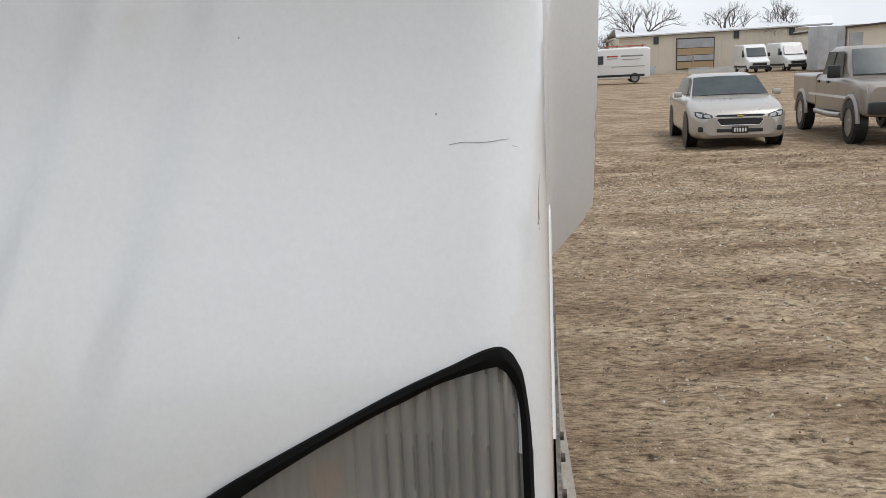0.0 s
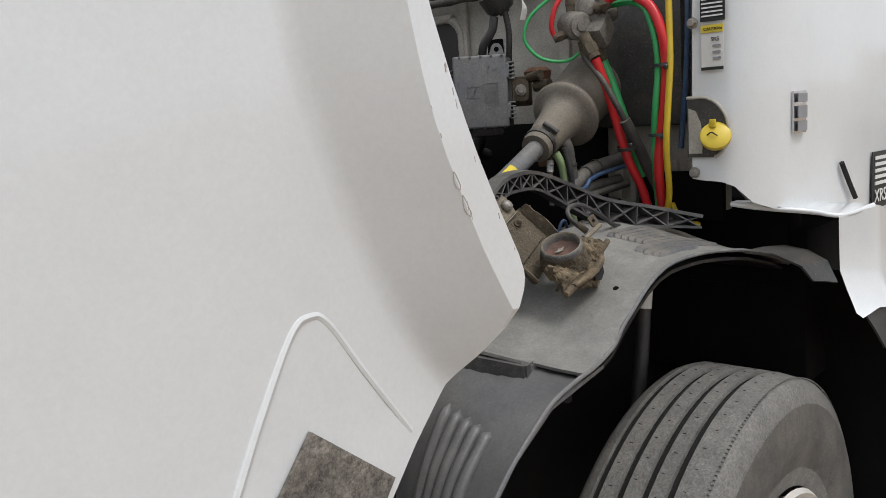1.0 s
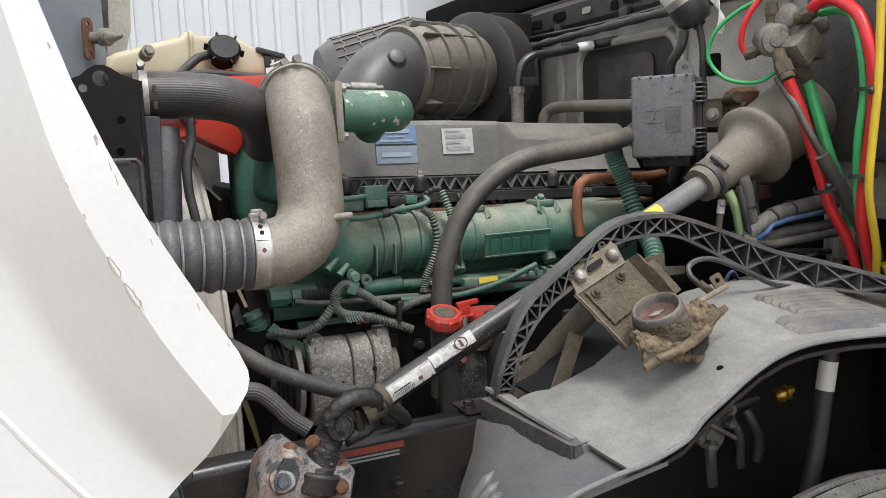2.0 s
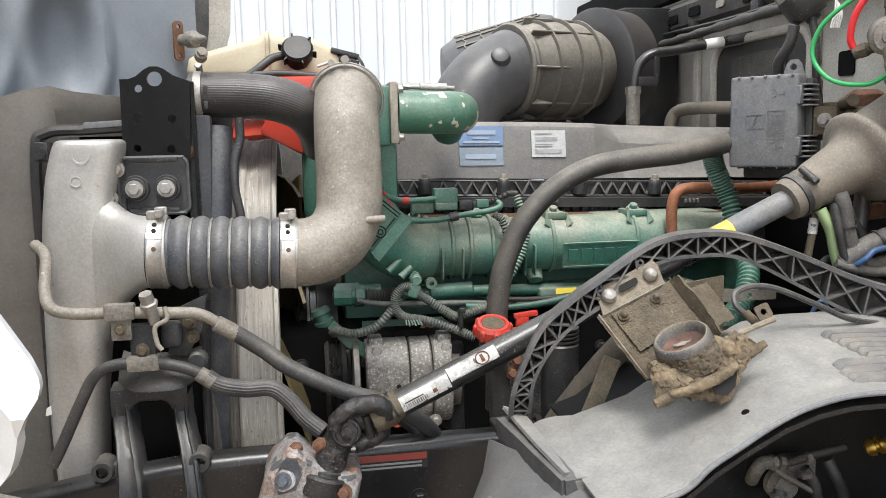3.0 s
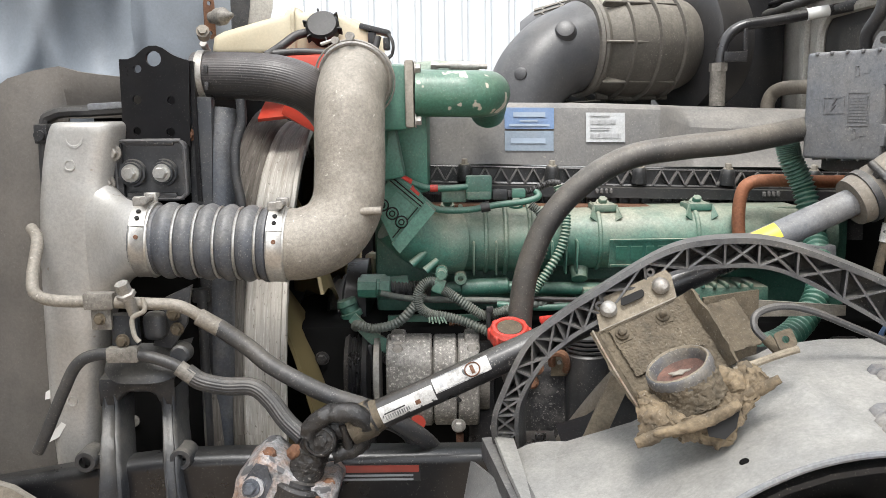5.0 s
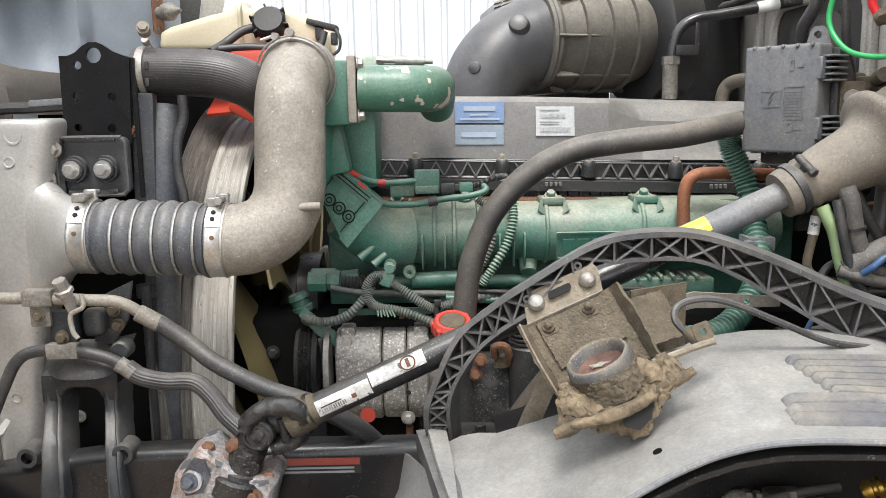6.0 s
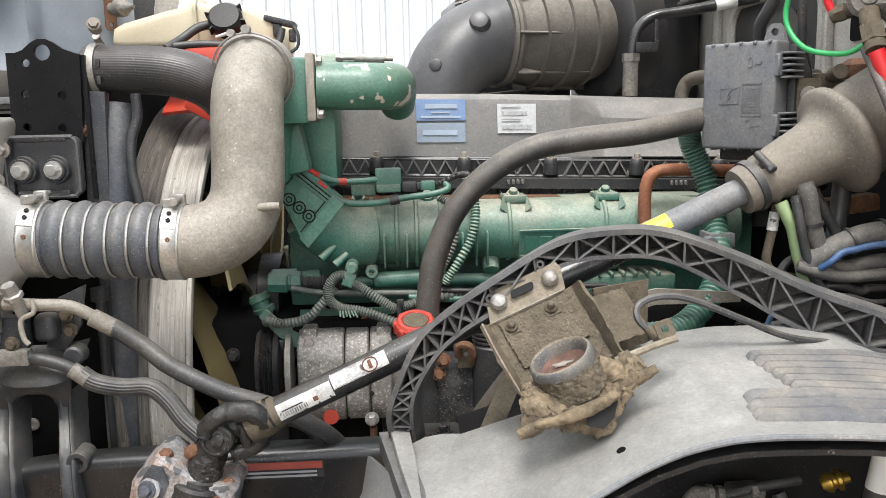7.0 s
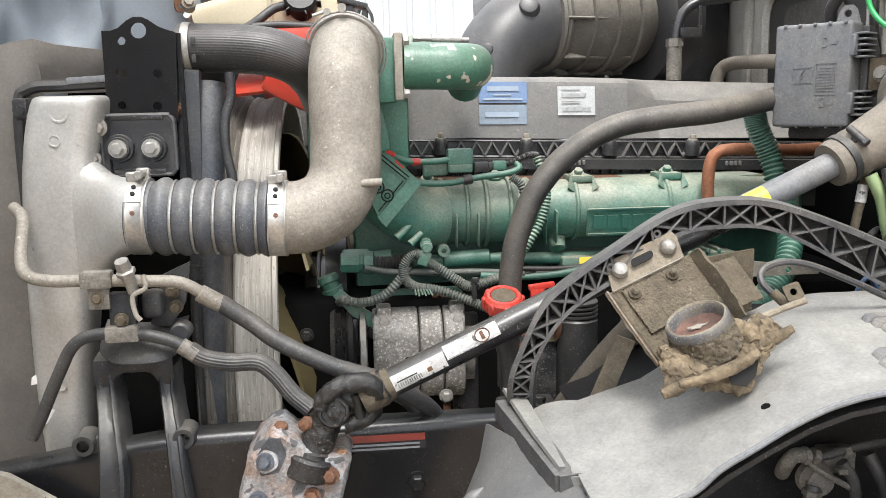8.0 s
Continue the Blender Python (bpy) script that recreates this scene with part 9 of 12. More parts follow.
for f, g in ((0.16, 0.20), (0.16, 0.66)):
    p = P00.lerp(P10, f).lerp(P01.lerp(P11, f), g) + n * 0.006
    bm = bmesh.new()
    plate(bm, rounded(0.020, 0.020, 0.004), p, P01 - P00, P10 - P00, 0.003)
    lathe(bm, p, n, [(0, 0.0080), (0.004, 0.0078), (0.006, 0.005), (0.010, 0.0045), (0.012, 0.002)], 14)
    roughen(bm, 0.0005, 0.0005)
    part("bolt", bm, M["mud_plate"], mount)
ax = V(-0.433, -0.14, 0.887).normalized()
ct = V(0.256, 0.735, 1.361)
c0 = ct - ax * 0.040
bm = bmesh.new()
lathe(bm, c0, ax, [(0.0014 * i, 0.0412 - 0.00017 * 1.3 * i) for i in range(22)], 150, caps=False)
roughen(bm, 0.0010, 0.0016, 0.0016)
part("mud_skirt", bm, M["mud_plate"], mount, "mud-coated side of the ring", angle=70)
bm = bmesh.new()
lathe(bm, c0, ax, [(0.022, 0.0362), (0.032, 0.0366), (0.037, 0.0362), (0.0395, 0.0345), (0.040, 0.0325), (0.0385, 0.0305), (0.032, 0.0290), (0.024, 0.0270)], 64, caps=False)
part("rubber_ring", bm, M["ring_rubber"], mount, "worn black rubber ring", angle=60)
bm = bmesh.new()
lathe(bm, c0 + ax * 0.0385, ax, [(0.001, 0.0342), (0.0022, 0.0325), (0.0005, 0.0308), (-0.004, 0.0300)], 64, caps=False)
roughen(bm, 0.0005, 0.0004)
part("ring_lip", bm, M["mud_flange"], mount, "dusty lip of the ring", angle=60)
bm = bmesh.new()
lathe(bm, c0 + ax * 0.023, ax, [(0.002, 0.001), (0.002, 0.012), (0.001, 0.022), (0.004, 0.0285)], 40, caps=False)
roughen(bm, 0.0006, 0.0006)
part("socket", bm, M["socket_rust"], mount, "rusty socket with bare metal")
bm = bmesh.new()
loop = [(0.0105 * math.cos(a) * (1 + 0.35 * math.sin(3 * a + 1)), 0.0042 * math.sin(a) * (1 + 0.4 * math.cos(5 * a))) for a in [2 * math.pi * k / 28 for k in range(28)]]
plate(bm, loop, c0 + ax * 0.0262 + V(-0.002, 0.003, 0), V(1, -0.1, 0.30), ax.cross(V(1, -0.1, 0.30)), 0.0012)
roughen(bm, 0.0006, 0.0008)
part("bare_spot", bm, M["mud_bright"], mount, "scraped bare metal")


def mud_lump(name, pts, r, parent, seed, rough_=1.0):
    """Caked mud along a line: a lumpy skin with crumbs."""
    bm = bmesh.new()
    tube(bm, pts, lambda s: r * (0.6 + 0.5 * math.sin(math.pi * min(1, max(0, 0.08 + 0.84 * s)))), 30, 14)
    off = V(seed * 3.1, seed * 1.7, 0)
    for v in bm.verts:
        v.co += (noise.noise_vector(v.co * 70 + off) * 0.0042 + noise.noise_vector(v.co * 170 + off) * 0.0024 + noise.noise_vector(v.co * 450 + off) * 0.0013) * rough_
    return part(name, bm, M["mud"], parent, "caked brown mud", angle=75)


mud_lump("mud_cake", [(0.288, 0.742, 1.345), (0.300, 0.732, 1.346), (0.312, 0.726, 1.342), (0.319, 0.722, 1.332), (0.310, 0.718, 1.324)], 0.0125, mount, 1)
mud_lump("mud_cake", [(0.223, 0.745, 1.326), (0.226, 0.735, 1.315), (0.232, 0.722, 1.306)], 0.0085, mount, 3, 0.7)
mud_lump("mud_cake", [(0.318, 0.728, 1.346), (0.325, 0.735, 1.352), (0.331, 0.742, 1.357)], 0.0075, mount, 4, 0.6)
TRAY_TOP = ((0.214, 0.735, 1.332), (0.232, 0.730, 1.330), (0.262, 0.728, 1.328), (0.295, 0.730, 1.338), (0.322, 0.735, 1.352), (0.333, 0.735, 1.362))
TRAY_LOW = ((0.209, 0.704, 1.289), (0.236, 0.697, 1.298), (0.262, 0.692, 1.290), (0.290, 0.688, 1.287), (0.309, 0.692, 1.306), (0.338, 0.699, 1.345))
bm = bmesh.new()
top_l, low_l = spline(TRAY_TOP, 22), spline(TRAY_LOW, 22)
rows = []
for k in range(31):
    f = k / 30
    rows.append([a.lerp(b, f) + V(0, -0.008 * math.sin(math.pi * f), 0.004 * math.sin(math.pi * f) + 0.006 * f * noise.noise((i * 0.25, 1.0, 0.0))) for i, (a, b) in enumerate(zip(top_l, low_l))])
sheet(bm, rows, 0.009)
for v in bm.verts:
    v.co += noise.noise_vector(v.co * 60) * 0.0030 + noise.noise_vector(v.co * 130) * 0.0036 + noise.noise_vector(v.co * 340) * 0.0022
part("mud_tray", bm, M["mud"], mount, "latch tray caked with brown mud", angle=75)
bm = bmesh.new()
sheet(bm, [[(0.276, 0.6835, 1.300), (0.292, 0.6825, 1.297), (0.303, 0.684, 1.308)], [(0.274, 0.689, 1.312), (0.292, 0.688, 1.318), (0.308, 0.690, 1.324)]], 0.002)
part("tray_opening", bm, M["groove"], mount, "dark opening under the latch bar")
mud_lump("cross_bar", [(0.222, 0.690, 1.300), (0.246, 0.686, 1.307), (0.270, 0.683, 1.316), (0.292, 0.683, 1.326), (0.306, 0.687, 1.333)], 0.0058, mount, 5, 0.45)
mud_lump("latch_arm", [(0.240, 0.694, 1.303), (0.222, 0.694, 1.295), (0.205, 0.696, 1.288)], 0.0062, mount, 7, 0.4)
mud_lump("latch_stub", [(0.318, 0.706, 1.333), (0.334, 0.703, 1.342), (0.352, 0.702, 1.354)], 0.0056, mount, 8, 0.35)
bm = bmesh.new()
sheet(bm, [[V(0.232, 0.722, 1.308).lerp(V(0.305, 0.722, 1.326), i / 16) + V(0.0, 0.012, -0.022) * k / 6 for i in range(17)] for k in range(7)], 0.004)
roughen(bm, 0.0012, 0.0008)
part("lower_web", bm, M["mud_plate"], mount, angle=60)
bm = bmesh.new()
cyl(bm, (0.326, 0.738, 1.357), (0.342, 0.726, 1.346), 0.0082, 0.0075, 18)
cyl(bm, (0.3415, 0.7265, 1.3465), (0.345, 0.7235, 1.344), 0.0052, 0.0052, 14)
roughen(bm, 0.0006, 0.0005)
part("pivot", bm, M["mud_plate"], mount)
bm = bmesh.new()
tube(bm, [(0.317, 0.735, 1.352), (0.342, 0.735, 1.361), (0.361, 0.735, 1.368), (0.384, 0.735, 1.375)], 0.0042, 8)
part("release_rod", bm, M["mud_flange"], mount)
bm = bmesh.new()
plate(bm, rounded(0.020, 0.020, 0.004), (0.373, 0.744, 1.383), (0.94, 0.0, 0.34), (-0.30, 0.4, 0.86), 0.003, [(0, 0.0, 0.004)])
part("rod_tab", bm, M["mud_plate"], mount)
stay = thing("fender_stay", (0.2, 0.9, 1.2), "dusty flat fender stay", "stay")
for p, q, w, nm in (((0.186, 0.90, 1.180), (0.232, 0.90, 1.290), 0.026, "upright"), ((0.200, 0.93, 1.192), (0.285, 0.93, 1.250), 0.018, "brace")):
    p, q = V(p), V(q)
    bm = bmesh.new()
    plate(bm, [(0, -w / 2), ((q - p).length, -w / 2), ((q - p).length, w / 2), (0, w / 2)], p, q - p, V(0, 0, 1).cross(q - p).cross(q - p), 0.006)
    part(nm, bm, M["mud_flange"], stay)
filt = thing("fluid_canister", (0.23, 1.16, 1.1), "black plastic fluid canister with ribbed collar", "canister")
bm = bmesh.new()
lathe(bm, (0.232, 1.155, 1.05), (0, 0, 1), [(0, 0.030), (0.005, 0.034), (0.20, 0.034), (0.205, 0.030)], 28)
part("body", bm, M["dark_plastic"], filt)
for k in range(4):
    bm = bmesh.new()
    lathe(bm, (0.232, 1.155, 1.256 + 0.007 * k), (0, 0, 1), [(0, 0.030), (0.001, 0.034), (0.004, 0.034), (0.005, 0.030)], 28)
    part("collar_rib", bm, M["dark_plastic"], filt)
cable = thing("release_cable", (0.42, 0.79, 1.35), "thin grey hood release cable", "cable")
bm = bmesh.new()
tube(bm, [(0.366, 0.765, 1.372), (0.352, 0.775, 1.388), (0.358, 0.785, 1.402), (0.385, 0.79, 1.4085), (0.42, 0.79, 1.403), (0.48, 0.79, 1.378), (0.54, 0.80, 1.352), (0.62, 0.82, 1.335)], 0.0042, 8)
part("sheath", bm, M["dusty_hose"], cable)
bm = bmesh.new()
cyl(bm, (0.362, 0.768, 1.378), (0.375, 0.758, 1.364), 0.006, seg=10)
part("ferrule", bm, M["mud_plate"], cable)

# ---- fuse box ----
fuse = thing("fuse_box", (0.66, 1.2, 1.53), "grey plastic fuse box with ribbed clips", "fuse box")
fr = Matrix.Rotation(radians(-53), 3, "Z")
FO = V(0.638, 1.188, 1.632)


def fb(x, y, z):
    return FO + fr @ V(x, y, z)


bm = bmesh.new()
box(bm, fb(0, 0.0, 0), (0.124, 0.04, 0.165), fr, 0.006, 3)
part("lid", bm, M["fuse_plastic"], fuse)
bm = bmesh.new()
box(bm, fb(0.004, 0.046, -0.004), (0.138, 0.052, 0.16), fr, 0.006, 2)
box(bm, fb(0.0, 0.04, -0.088), (0.10, 0.05, 0.03), fr, 0.006, 2)
part("base", bm, M["dark_plastic"], fuse)
for z in (0.045, -0.045):
    bm = bmesh.new()
    box(bm, fb(0.062, -0.014, z), (0.010, 0.012, 0.034), fr, 0.002, 1)
    clip = part("clip", bm, M["fuse_plastic"], fuse)
    for j in range(5):
        bm = bmesh.new()
        box(bm, fb(0.068, 0.012 + 0.0, z - 0.018 + 0.009 * j), (0.022, 0.045, 0.0035), fr, 0.001, 1)
        part("clip_rib", bm, M["fuse_plastic"], clip)
    for j in range(3):
        bm = bmesh.new()
        box(bm, fb(-0.064, 0.01, z - 0.012 + 0.010 * j), (0.010, 0.03, 0.0035), fr, 0.001, 1)
        part("hinge", bm, M["fuse_plastic"], fuse)
for k in range(5):
    bm = bmesh.new()
    box(bm, fb(-0.045 + 0.024 * k, -0.004, 0.080), (0.005, 0.04, 0.006), fr, 0.0015, 1)
    part("top_rib", bm, M["fuse_plastic"], fuse)
    bm = bmesh.new()
    box(bm, fb(-0.045 + 0.024 * k, 0.004, -0.081), (0.004, 0.045, 0.008), fr, 0.0015, 1)
    part("bottom_rib", bm, M["fuse_plastic"], fuse)
bm = bmesh.new()
plate(bm, [(-0.020, 0), (0.020, 0), (0.012, 0.026), (0.006, 0.033), (-0.006, 0.033), (-0.012, 0.026)], fb(0.040, 0.02, 0.076), fr @ V(1, 0, 0), (0, 0, 1), 0.008, [(0, 0.02, 0.006)])
part("ear", bm, M["fuse_plastic"], fuse)
bm = bmesh.new()
for (x0, z0, x1, z1) in ((-0.03, 0.012, 0.002, 0.014), (-0.03, -0.012, 0.002, -0.010), (-0.031, -0.012, -0.029, 0.014), (0.001, -0.012, 0.003, 0.014)):
    box(bm, fb((x0 + x1) / 2, -0.0205, (z0 + z1) / 2), (x1 - x0, 0.0015, z1 - z0), fr)
tube(bm, [fb(-0.010, -0.021, 0.010), fb(-0.017, -0.021, 0.001), fb(-0.011, -0.021, 0.001), fb(-0.018, -0.021, -0.008)], 0.0009, 5, smooth=False)
part("relief_symbol", bm, M["fuse_plastic"], fuse)
bm = bmesh.new()
for k in range(9):
    box(bm, fb(0.024, -0.0205, 0.012 - 0.0045 * k), (0.028, 0.0012, 0.0022), fr)
for (x0, z0, x1, z1) in ((0.007, 0.018, 0.041, 0.0195), (0.007, -0.031, 0.041, -0.0295), (0.007, -0.03, 0.0085, 0.019), (0.0395, -0.03, 0.041, 0.019)):
    box(bm, fb((x0 + x1) / 2, -0.0205, (z0 + z1) / 2), (x1 - x0, 0.0012, z1 - z0), fr)
part("relief_text", bm, M["fuse_plastic"], fuse)
for z in (0.048, -0.046):
    bm = bmesh.new()
    box(bm, fb(0.020, -0.0205, z), (0.007, 0.0015, 0.008), fr)
    tube(bm, [fb(0.0175, -0.0205, z + 0.004), fb(0.0175, -0.0205, z + 0.010), fb(0.0225, -0.0205, z + 0.010), fb(0.0225, -0.0205, z + 0.006)], 0.001, 5, smooth=False)
    box(bm, fb(0.034, -0.0205, z + 0.002), (0.010, 0.0015, 0.005), fr)
    part("lock_symbol", bm, M["fuse_plastic"], fuse)
bm = bmesh.new()
plate(bm, rounded(0.045, 0.05, 0.01), fb(0.088, 0.03, 0.0), fr @ V(1, 0, 0), (0, 0, 1), 0.004)
part("mount_tab", bm, M["mud_plate"], fuse)
bolt(fb(0.092, 0.026, 0.0), fr @ V(0, -1, 0), 0.009, M["steel"], fuse)

# ---- air intake ----
intake = thing("air_intake_elbow", (0.25, 1.77, 1.6), "dusty black plastic air intake elbow", "air intake")
bm = bmesh.new()
tube(bm, [(0.165, 1.79, 1.56), (0.182, 1.79, 1.645), (0.210, 1.80, 1.708), (0.255, 1.820, 1.752), (0.30, 1.838, 1.772), (0.330, 1.851, 1.782)], lambda s: 0.080 + 0.024 * s, 36)
part("elbow", bm, M["elbow_plastic"], intake)
for p, d, r in (((0.274, 1.738, 1.808), (-0.1, -0.9, 0.42), 0.021), ((0.176, 1.718, 1.714), (-0.3, -0.9, 0.1), 0.014)):
    bm = bmesh.new()
    lathe(bm, V(p) - V(d).normalized() * 0.012, d, [(0, r * 1.3), (0.012, r), (0.020, r * 0.95), (0.022, r * 0.7)], 22)
    part("knob", bm, M["elbow_plastic"], intake)
bm = bmesh.new()
lathe(bm, (0.314, 1.845, 1.782), (1, 0.40, 0.03), [(0, 0.100), (0, 0.113), (0.006, 0.118), (0.012, 0.113), (0.018, 0.116), (0.028, 0.112), (0.034, 0.100)], 44, caps=False)
part("band", bm, M["air_rubber"], intake, "tan clamp band")
duct = thing("rubber_duct", (0.45, 1.79, 1.66), "tan dusty rubber duct with ribs", "duct")
bm = bmesh.new()
lathe(bm, (0.338, 1.855, 1.783), (1, 0.40, 0.03), [(0, 0.104), (0.02, 0.108), (0.05, 0.117), (0.13, 0.123), (0.20, 0.119), (0.25, 0.104), (0.275, 0.09)], 44)
part("tube", bm, M["air_rubber"], duct)
for x, r in ((0.052, 0.1255), (0.118, 0.1315), (0.186, 0.1285)):
    bm = bmesh.new()
    lathe(bm, V(0.338, 1.855, 1.783) + V(1, 0.40, 0.03).normalized() * x, (1, 0.40, 0.03), [(0, 0.10), (0, r - 0.005), (0.001, r), (0.006, r), (0.007, r - 0.005), (0.007, 0.10)], 44, caps=False)
    part("rib", bm, M["air_rubber"], duct)
for a in (-92, -136, -48, -5, -175, 40):
    bm = bmesh.new()
    o = V(0, math.sin(radians(a)) * 1.0, math.cos(radians(a)))
    box(bm, V(0.455, 1.902, 1.787) + o * 0.120, (0.20, 0.006, 0.018), Matrix.Rotation(math.atan2(0.40, 1), 3, "Z") @ Matrix.Rotation(radians(-a), 3, "X"), 0.002, 1)
    part("long_rib", bm, M["air_rubber"], duct)
cleaner = thing("air_cleaner", (0.66, 1.95, 1.5), "black air cleaner drum against the cab", "air cleaner")
bm = bmesh.new()
lathe(bm, (0.575, 1.95, 1.79), (1, 0.40, 0.03), [(0, 0.09), (0.0, 0.155), (0.005, 0.163), (0.02, 0.163), (0.10, 0.155)], 56)
part("drum", bm, M["rubber"], cleaner)
bm = bmesh.new()
box(bm, (0.80, 2.47, 1.70), (0.19, 0.78, 0.56), bevel=0.03)
part("housing", bm, M["liner_plastic"], cleaner)
precl = thing("intake_snorkel", (0.4, 2.15, 1.6), "dusty intake snorkel with diamond mesh", "air intake")
bm = bmesh.new()
lathe(bm, (0.229, 2.27, 1.748), (1, -0.12, 0.05), [(0, 0.10), (0.0, 0.137), (0.04, 0.164), (0.30, 0.216), (0.33, 0.21), (0.33, 0.12)], 48)
part("body", bm, M["elbow_plastic"], precl)
u, v, d = axes((1, -0.12, 0.05))
for k in range(30):
    bm = bmesh.new()
    a = 2 * math.pi * k / 30
    tube(bm, [V(0.229, 2.27, 1.748) + d * s + (u * math.cos(a + w) + v * math.sin(a + w)) * (0.166 + (s - 0.04) * 0.200) for s, w in ((0.04, 0), (0.12, 0.06), (0.12, 0.06), (0.20, 0.12), (0.29, 0.20))], 0.003, 5, 2)
    part("mesh_rib", bm, M["air_rubber"], precl)
for s in (0.06, 0.11, 0.16, 0.21, 0.26):
    bm = bmesh.new()
    r = 0.166 + (s - 0.04) * 0.200
    tube(bm, [V(0.229, 2.27, 1.748) + d * (s + 0.008 * (i % 2)) + (u * math.cos(2 * math.pi * i / 60) + v * math.sin(2 * math.pi * i / 60)) * r for i in range(61)], 0.003, 5, smooth=False)
    part("mesh_ring", bm, M["air_rubber"], precl)

# ---- refrigerant lines, lower left bracket ----
ac = thing("refrigerant_line", (-0.4, 1.0, 1.3), "grey refrigerant pipe joined to a black hose", "pipe")
bm = bmesh.new()
tube(bm, [(-0.60, 1.09, 1.47), (-0.578, 1.06, 1.455), (-0.574, 1.03, 1.41), (-0.562, 1.01, 1.388), (-0.53, 1.0, 1.380), (-0.469, 1.0, 1.378), (-0.406, 1.0, 1.3745), (-0.36, 1.005, 1.369), (-0.325, 1.015, 1.345)], 0.0085, 14)
part("pipe", bm, M["cast_pipe"], ac)
bm = bmesh.new()
cyl(bm, (-0.338, 1.012, 1.353), (-0.304, 1.018, 1.330), 0.0125, seg=16, bevel=0.002)
part("cuff", bm, M["cast_pipe"], ac)
bm = bmesh.new()
tube(bm, [(-0.312, 1.017, 1.336), (-0.27, 1.015, 1.306), (-0.231, 1.005, 1.278), (-0.16, 0.995, 1.243), (-0.09, 1.0, 1.215), (-0.03, 1.02, 1.17), (0.0, 1.06, 1.12)], 0.0125, 16)
part("hose", bm, M["dusty_hose"], ac)
bm = bmesh.new()
box(bm, (-0.467, 0.997, 1.380), (0.042, 0.018, 0.024), bevel=0.004)
box(bm, (-0.467, 1.0, 1.354), (0.028, 0.008, 0.032), bevel=0.002)
part("clip", bm, M["cast_dark"], ac)
bolt((-0.467, 0.992, 1.355), (0, -1, 0), 0.006, M["mud_plate"], ac)
port = thing("service_port", (-0.425, 0.99, 1.36), "grey service port with hex cap", "service port")
bm = bmesh.new()
cyl(bm, (-0.420, 0.995, 1.362), (-0.4255, 0.98, 1.398), 0.008, seg=14)
lathe(bm, (-0.424, 0.984, 1.388), (-0.15, -0.4, 0.9), [(0, 0.013), (0.006, 0.013), (0.008, 0.010), (0.022, 0.0095)], 6)
part("stem", bm, M["steel"], port)
bm = bmesh.new()
tube(bm, [(-0.405, 0.99, 1.385), (-0.402, 0.985, 1.368), (-0.418, 0.982, 1.358), (-0.416, 0.98, 1.335), (-0.410, 0.98, 1.325)], 0.0035, 8)
part("strap", bm, M["mud_bright"], port)
ac2 = thing("coolant_line", (-0.4, 1.0, 1.2), "dark coolant line clipped to the bracket", "pipe")
bm = bmesh.new()
tube(bm, [(-0.575, 1.0, 1.16), (-0.559, 1.0, 1.19), (-0.530, 1.0, 1.25), (-0.508, 1.0, 1.288), (-0.480, 1.0, 1.302), (-0.428, 0.998, 1.303), (-0.38, 1.0, 1.290), (-0.35, 1.0, 1.272)], 0.0085, 14)
part("pipe", bm, M["dusty_hose"], ac2)
bm = bmesh.new()
ribbed(bm, [(-0.355, 1.0, 1.276), (-0.335, 1.0, 1.262), (-0.30, 1.0, 1.254), (-0.262, 1.0, 1.2525), (-0.238, 0.995, 1.235), (-0.215, 0.985, 1.208), (-0.19, 0.975, 1.188)], 0.0118, 18, 0.0011)
part("hose", bm, M["dusty_hose"], ac2, angle=80)
bm = bmesh.new()
box(bm, (-0.44, 0.998, 1.303), (0.045, 0.018, 0.022), bevel=0.004)
part("clip", bm, M["cast_dark"], ac2)
bm = bmesh.new()
cyl(bm, (-0.365, 0.998, 1.283), (-0.345, 0.998, 1.268), 0.0115, seg=14)
part("crimp", bm, M["cast_dark"], ac2)
stand = thing("hinge_bracket", (-0.43, 1.02, 0.95), "black cast hood hinge bracket with windowed frame", "bracket")
bm = bmesh.new()
LEGS = (((-0.4885, 1.050, 1.236, 0.0125), (-0.485, 1.040, 1.20, 0.0135), (-0.475, 1.006, 1.16, 0.0155), (-0.469, 0.984, 1.11, 0.018), (-0.474, 0.982, 1.03, 0.019), (-0.480, 0.982, 0.92, 0.019)),
        ((-0.4015, 1.050, 1.236, 0.0115), (-0.399, 1.040, 1.20, 0.0115), (-0.388, 1.006, 1.16, 0.0115), (-0.381, 0.984, 1.11, 0.012), (-0.3755, 0.982, 1.03, 0.013), (-0.368, 0.982, 0.92, 0.013)))
for leg in LEGS:
    bm = bmesh.new()
    rows = []
    for (x, f, z), (w, *_) in zip(spline([(a, b, c) for a, b, c, w in leg], 6), spline([(w, 0, 0) for a, b, c, w in leg], 6)):
        w += 0.0012 * noise.noise((z * 55, x * 9, 0.0))
        rows.append([(x - w, f + 0.06, z), (x - w, f + 0.006, z), (x - w + 0.0025, f + 0.001, z), (x - w * 0.55, f + 0.0005, z), (x - w * 0.25, f + 0.004, z), (x + w * 0.35, f + 0.004, z), (x + w * 0.6, f, z), (x + w - 0.0025, f + 0.001, z), (x + w, f + 0.006, z), (x + w, f + 0.06, z)])
    sheet(bm, rows)
    for v in bm.verts:
        v.co += noise.noise_vector(v.co * 60) * 0.0008
    part("leg", bm, M["stand_paint"], stand, angle=45)
# the head of the frame over the rounded window
bm = bmesh.new()
rows = []
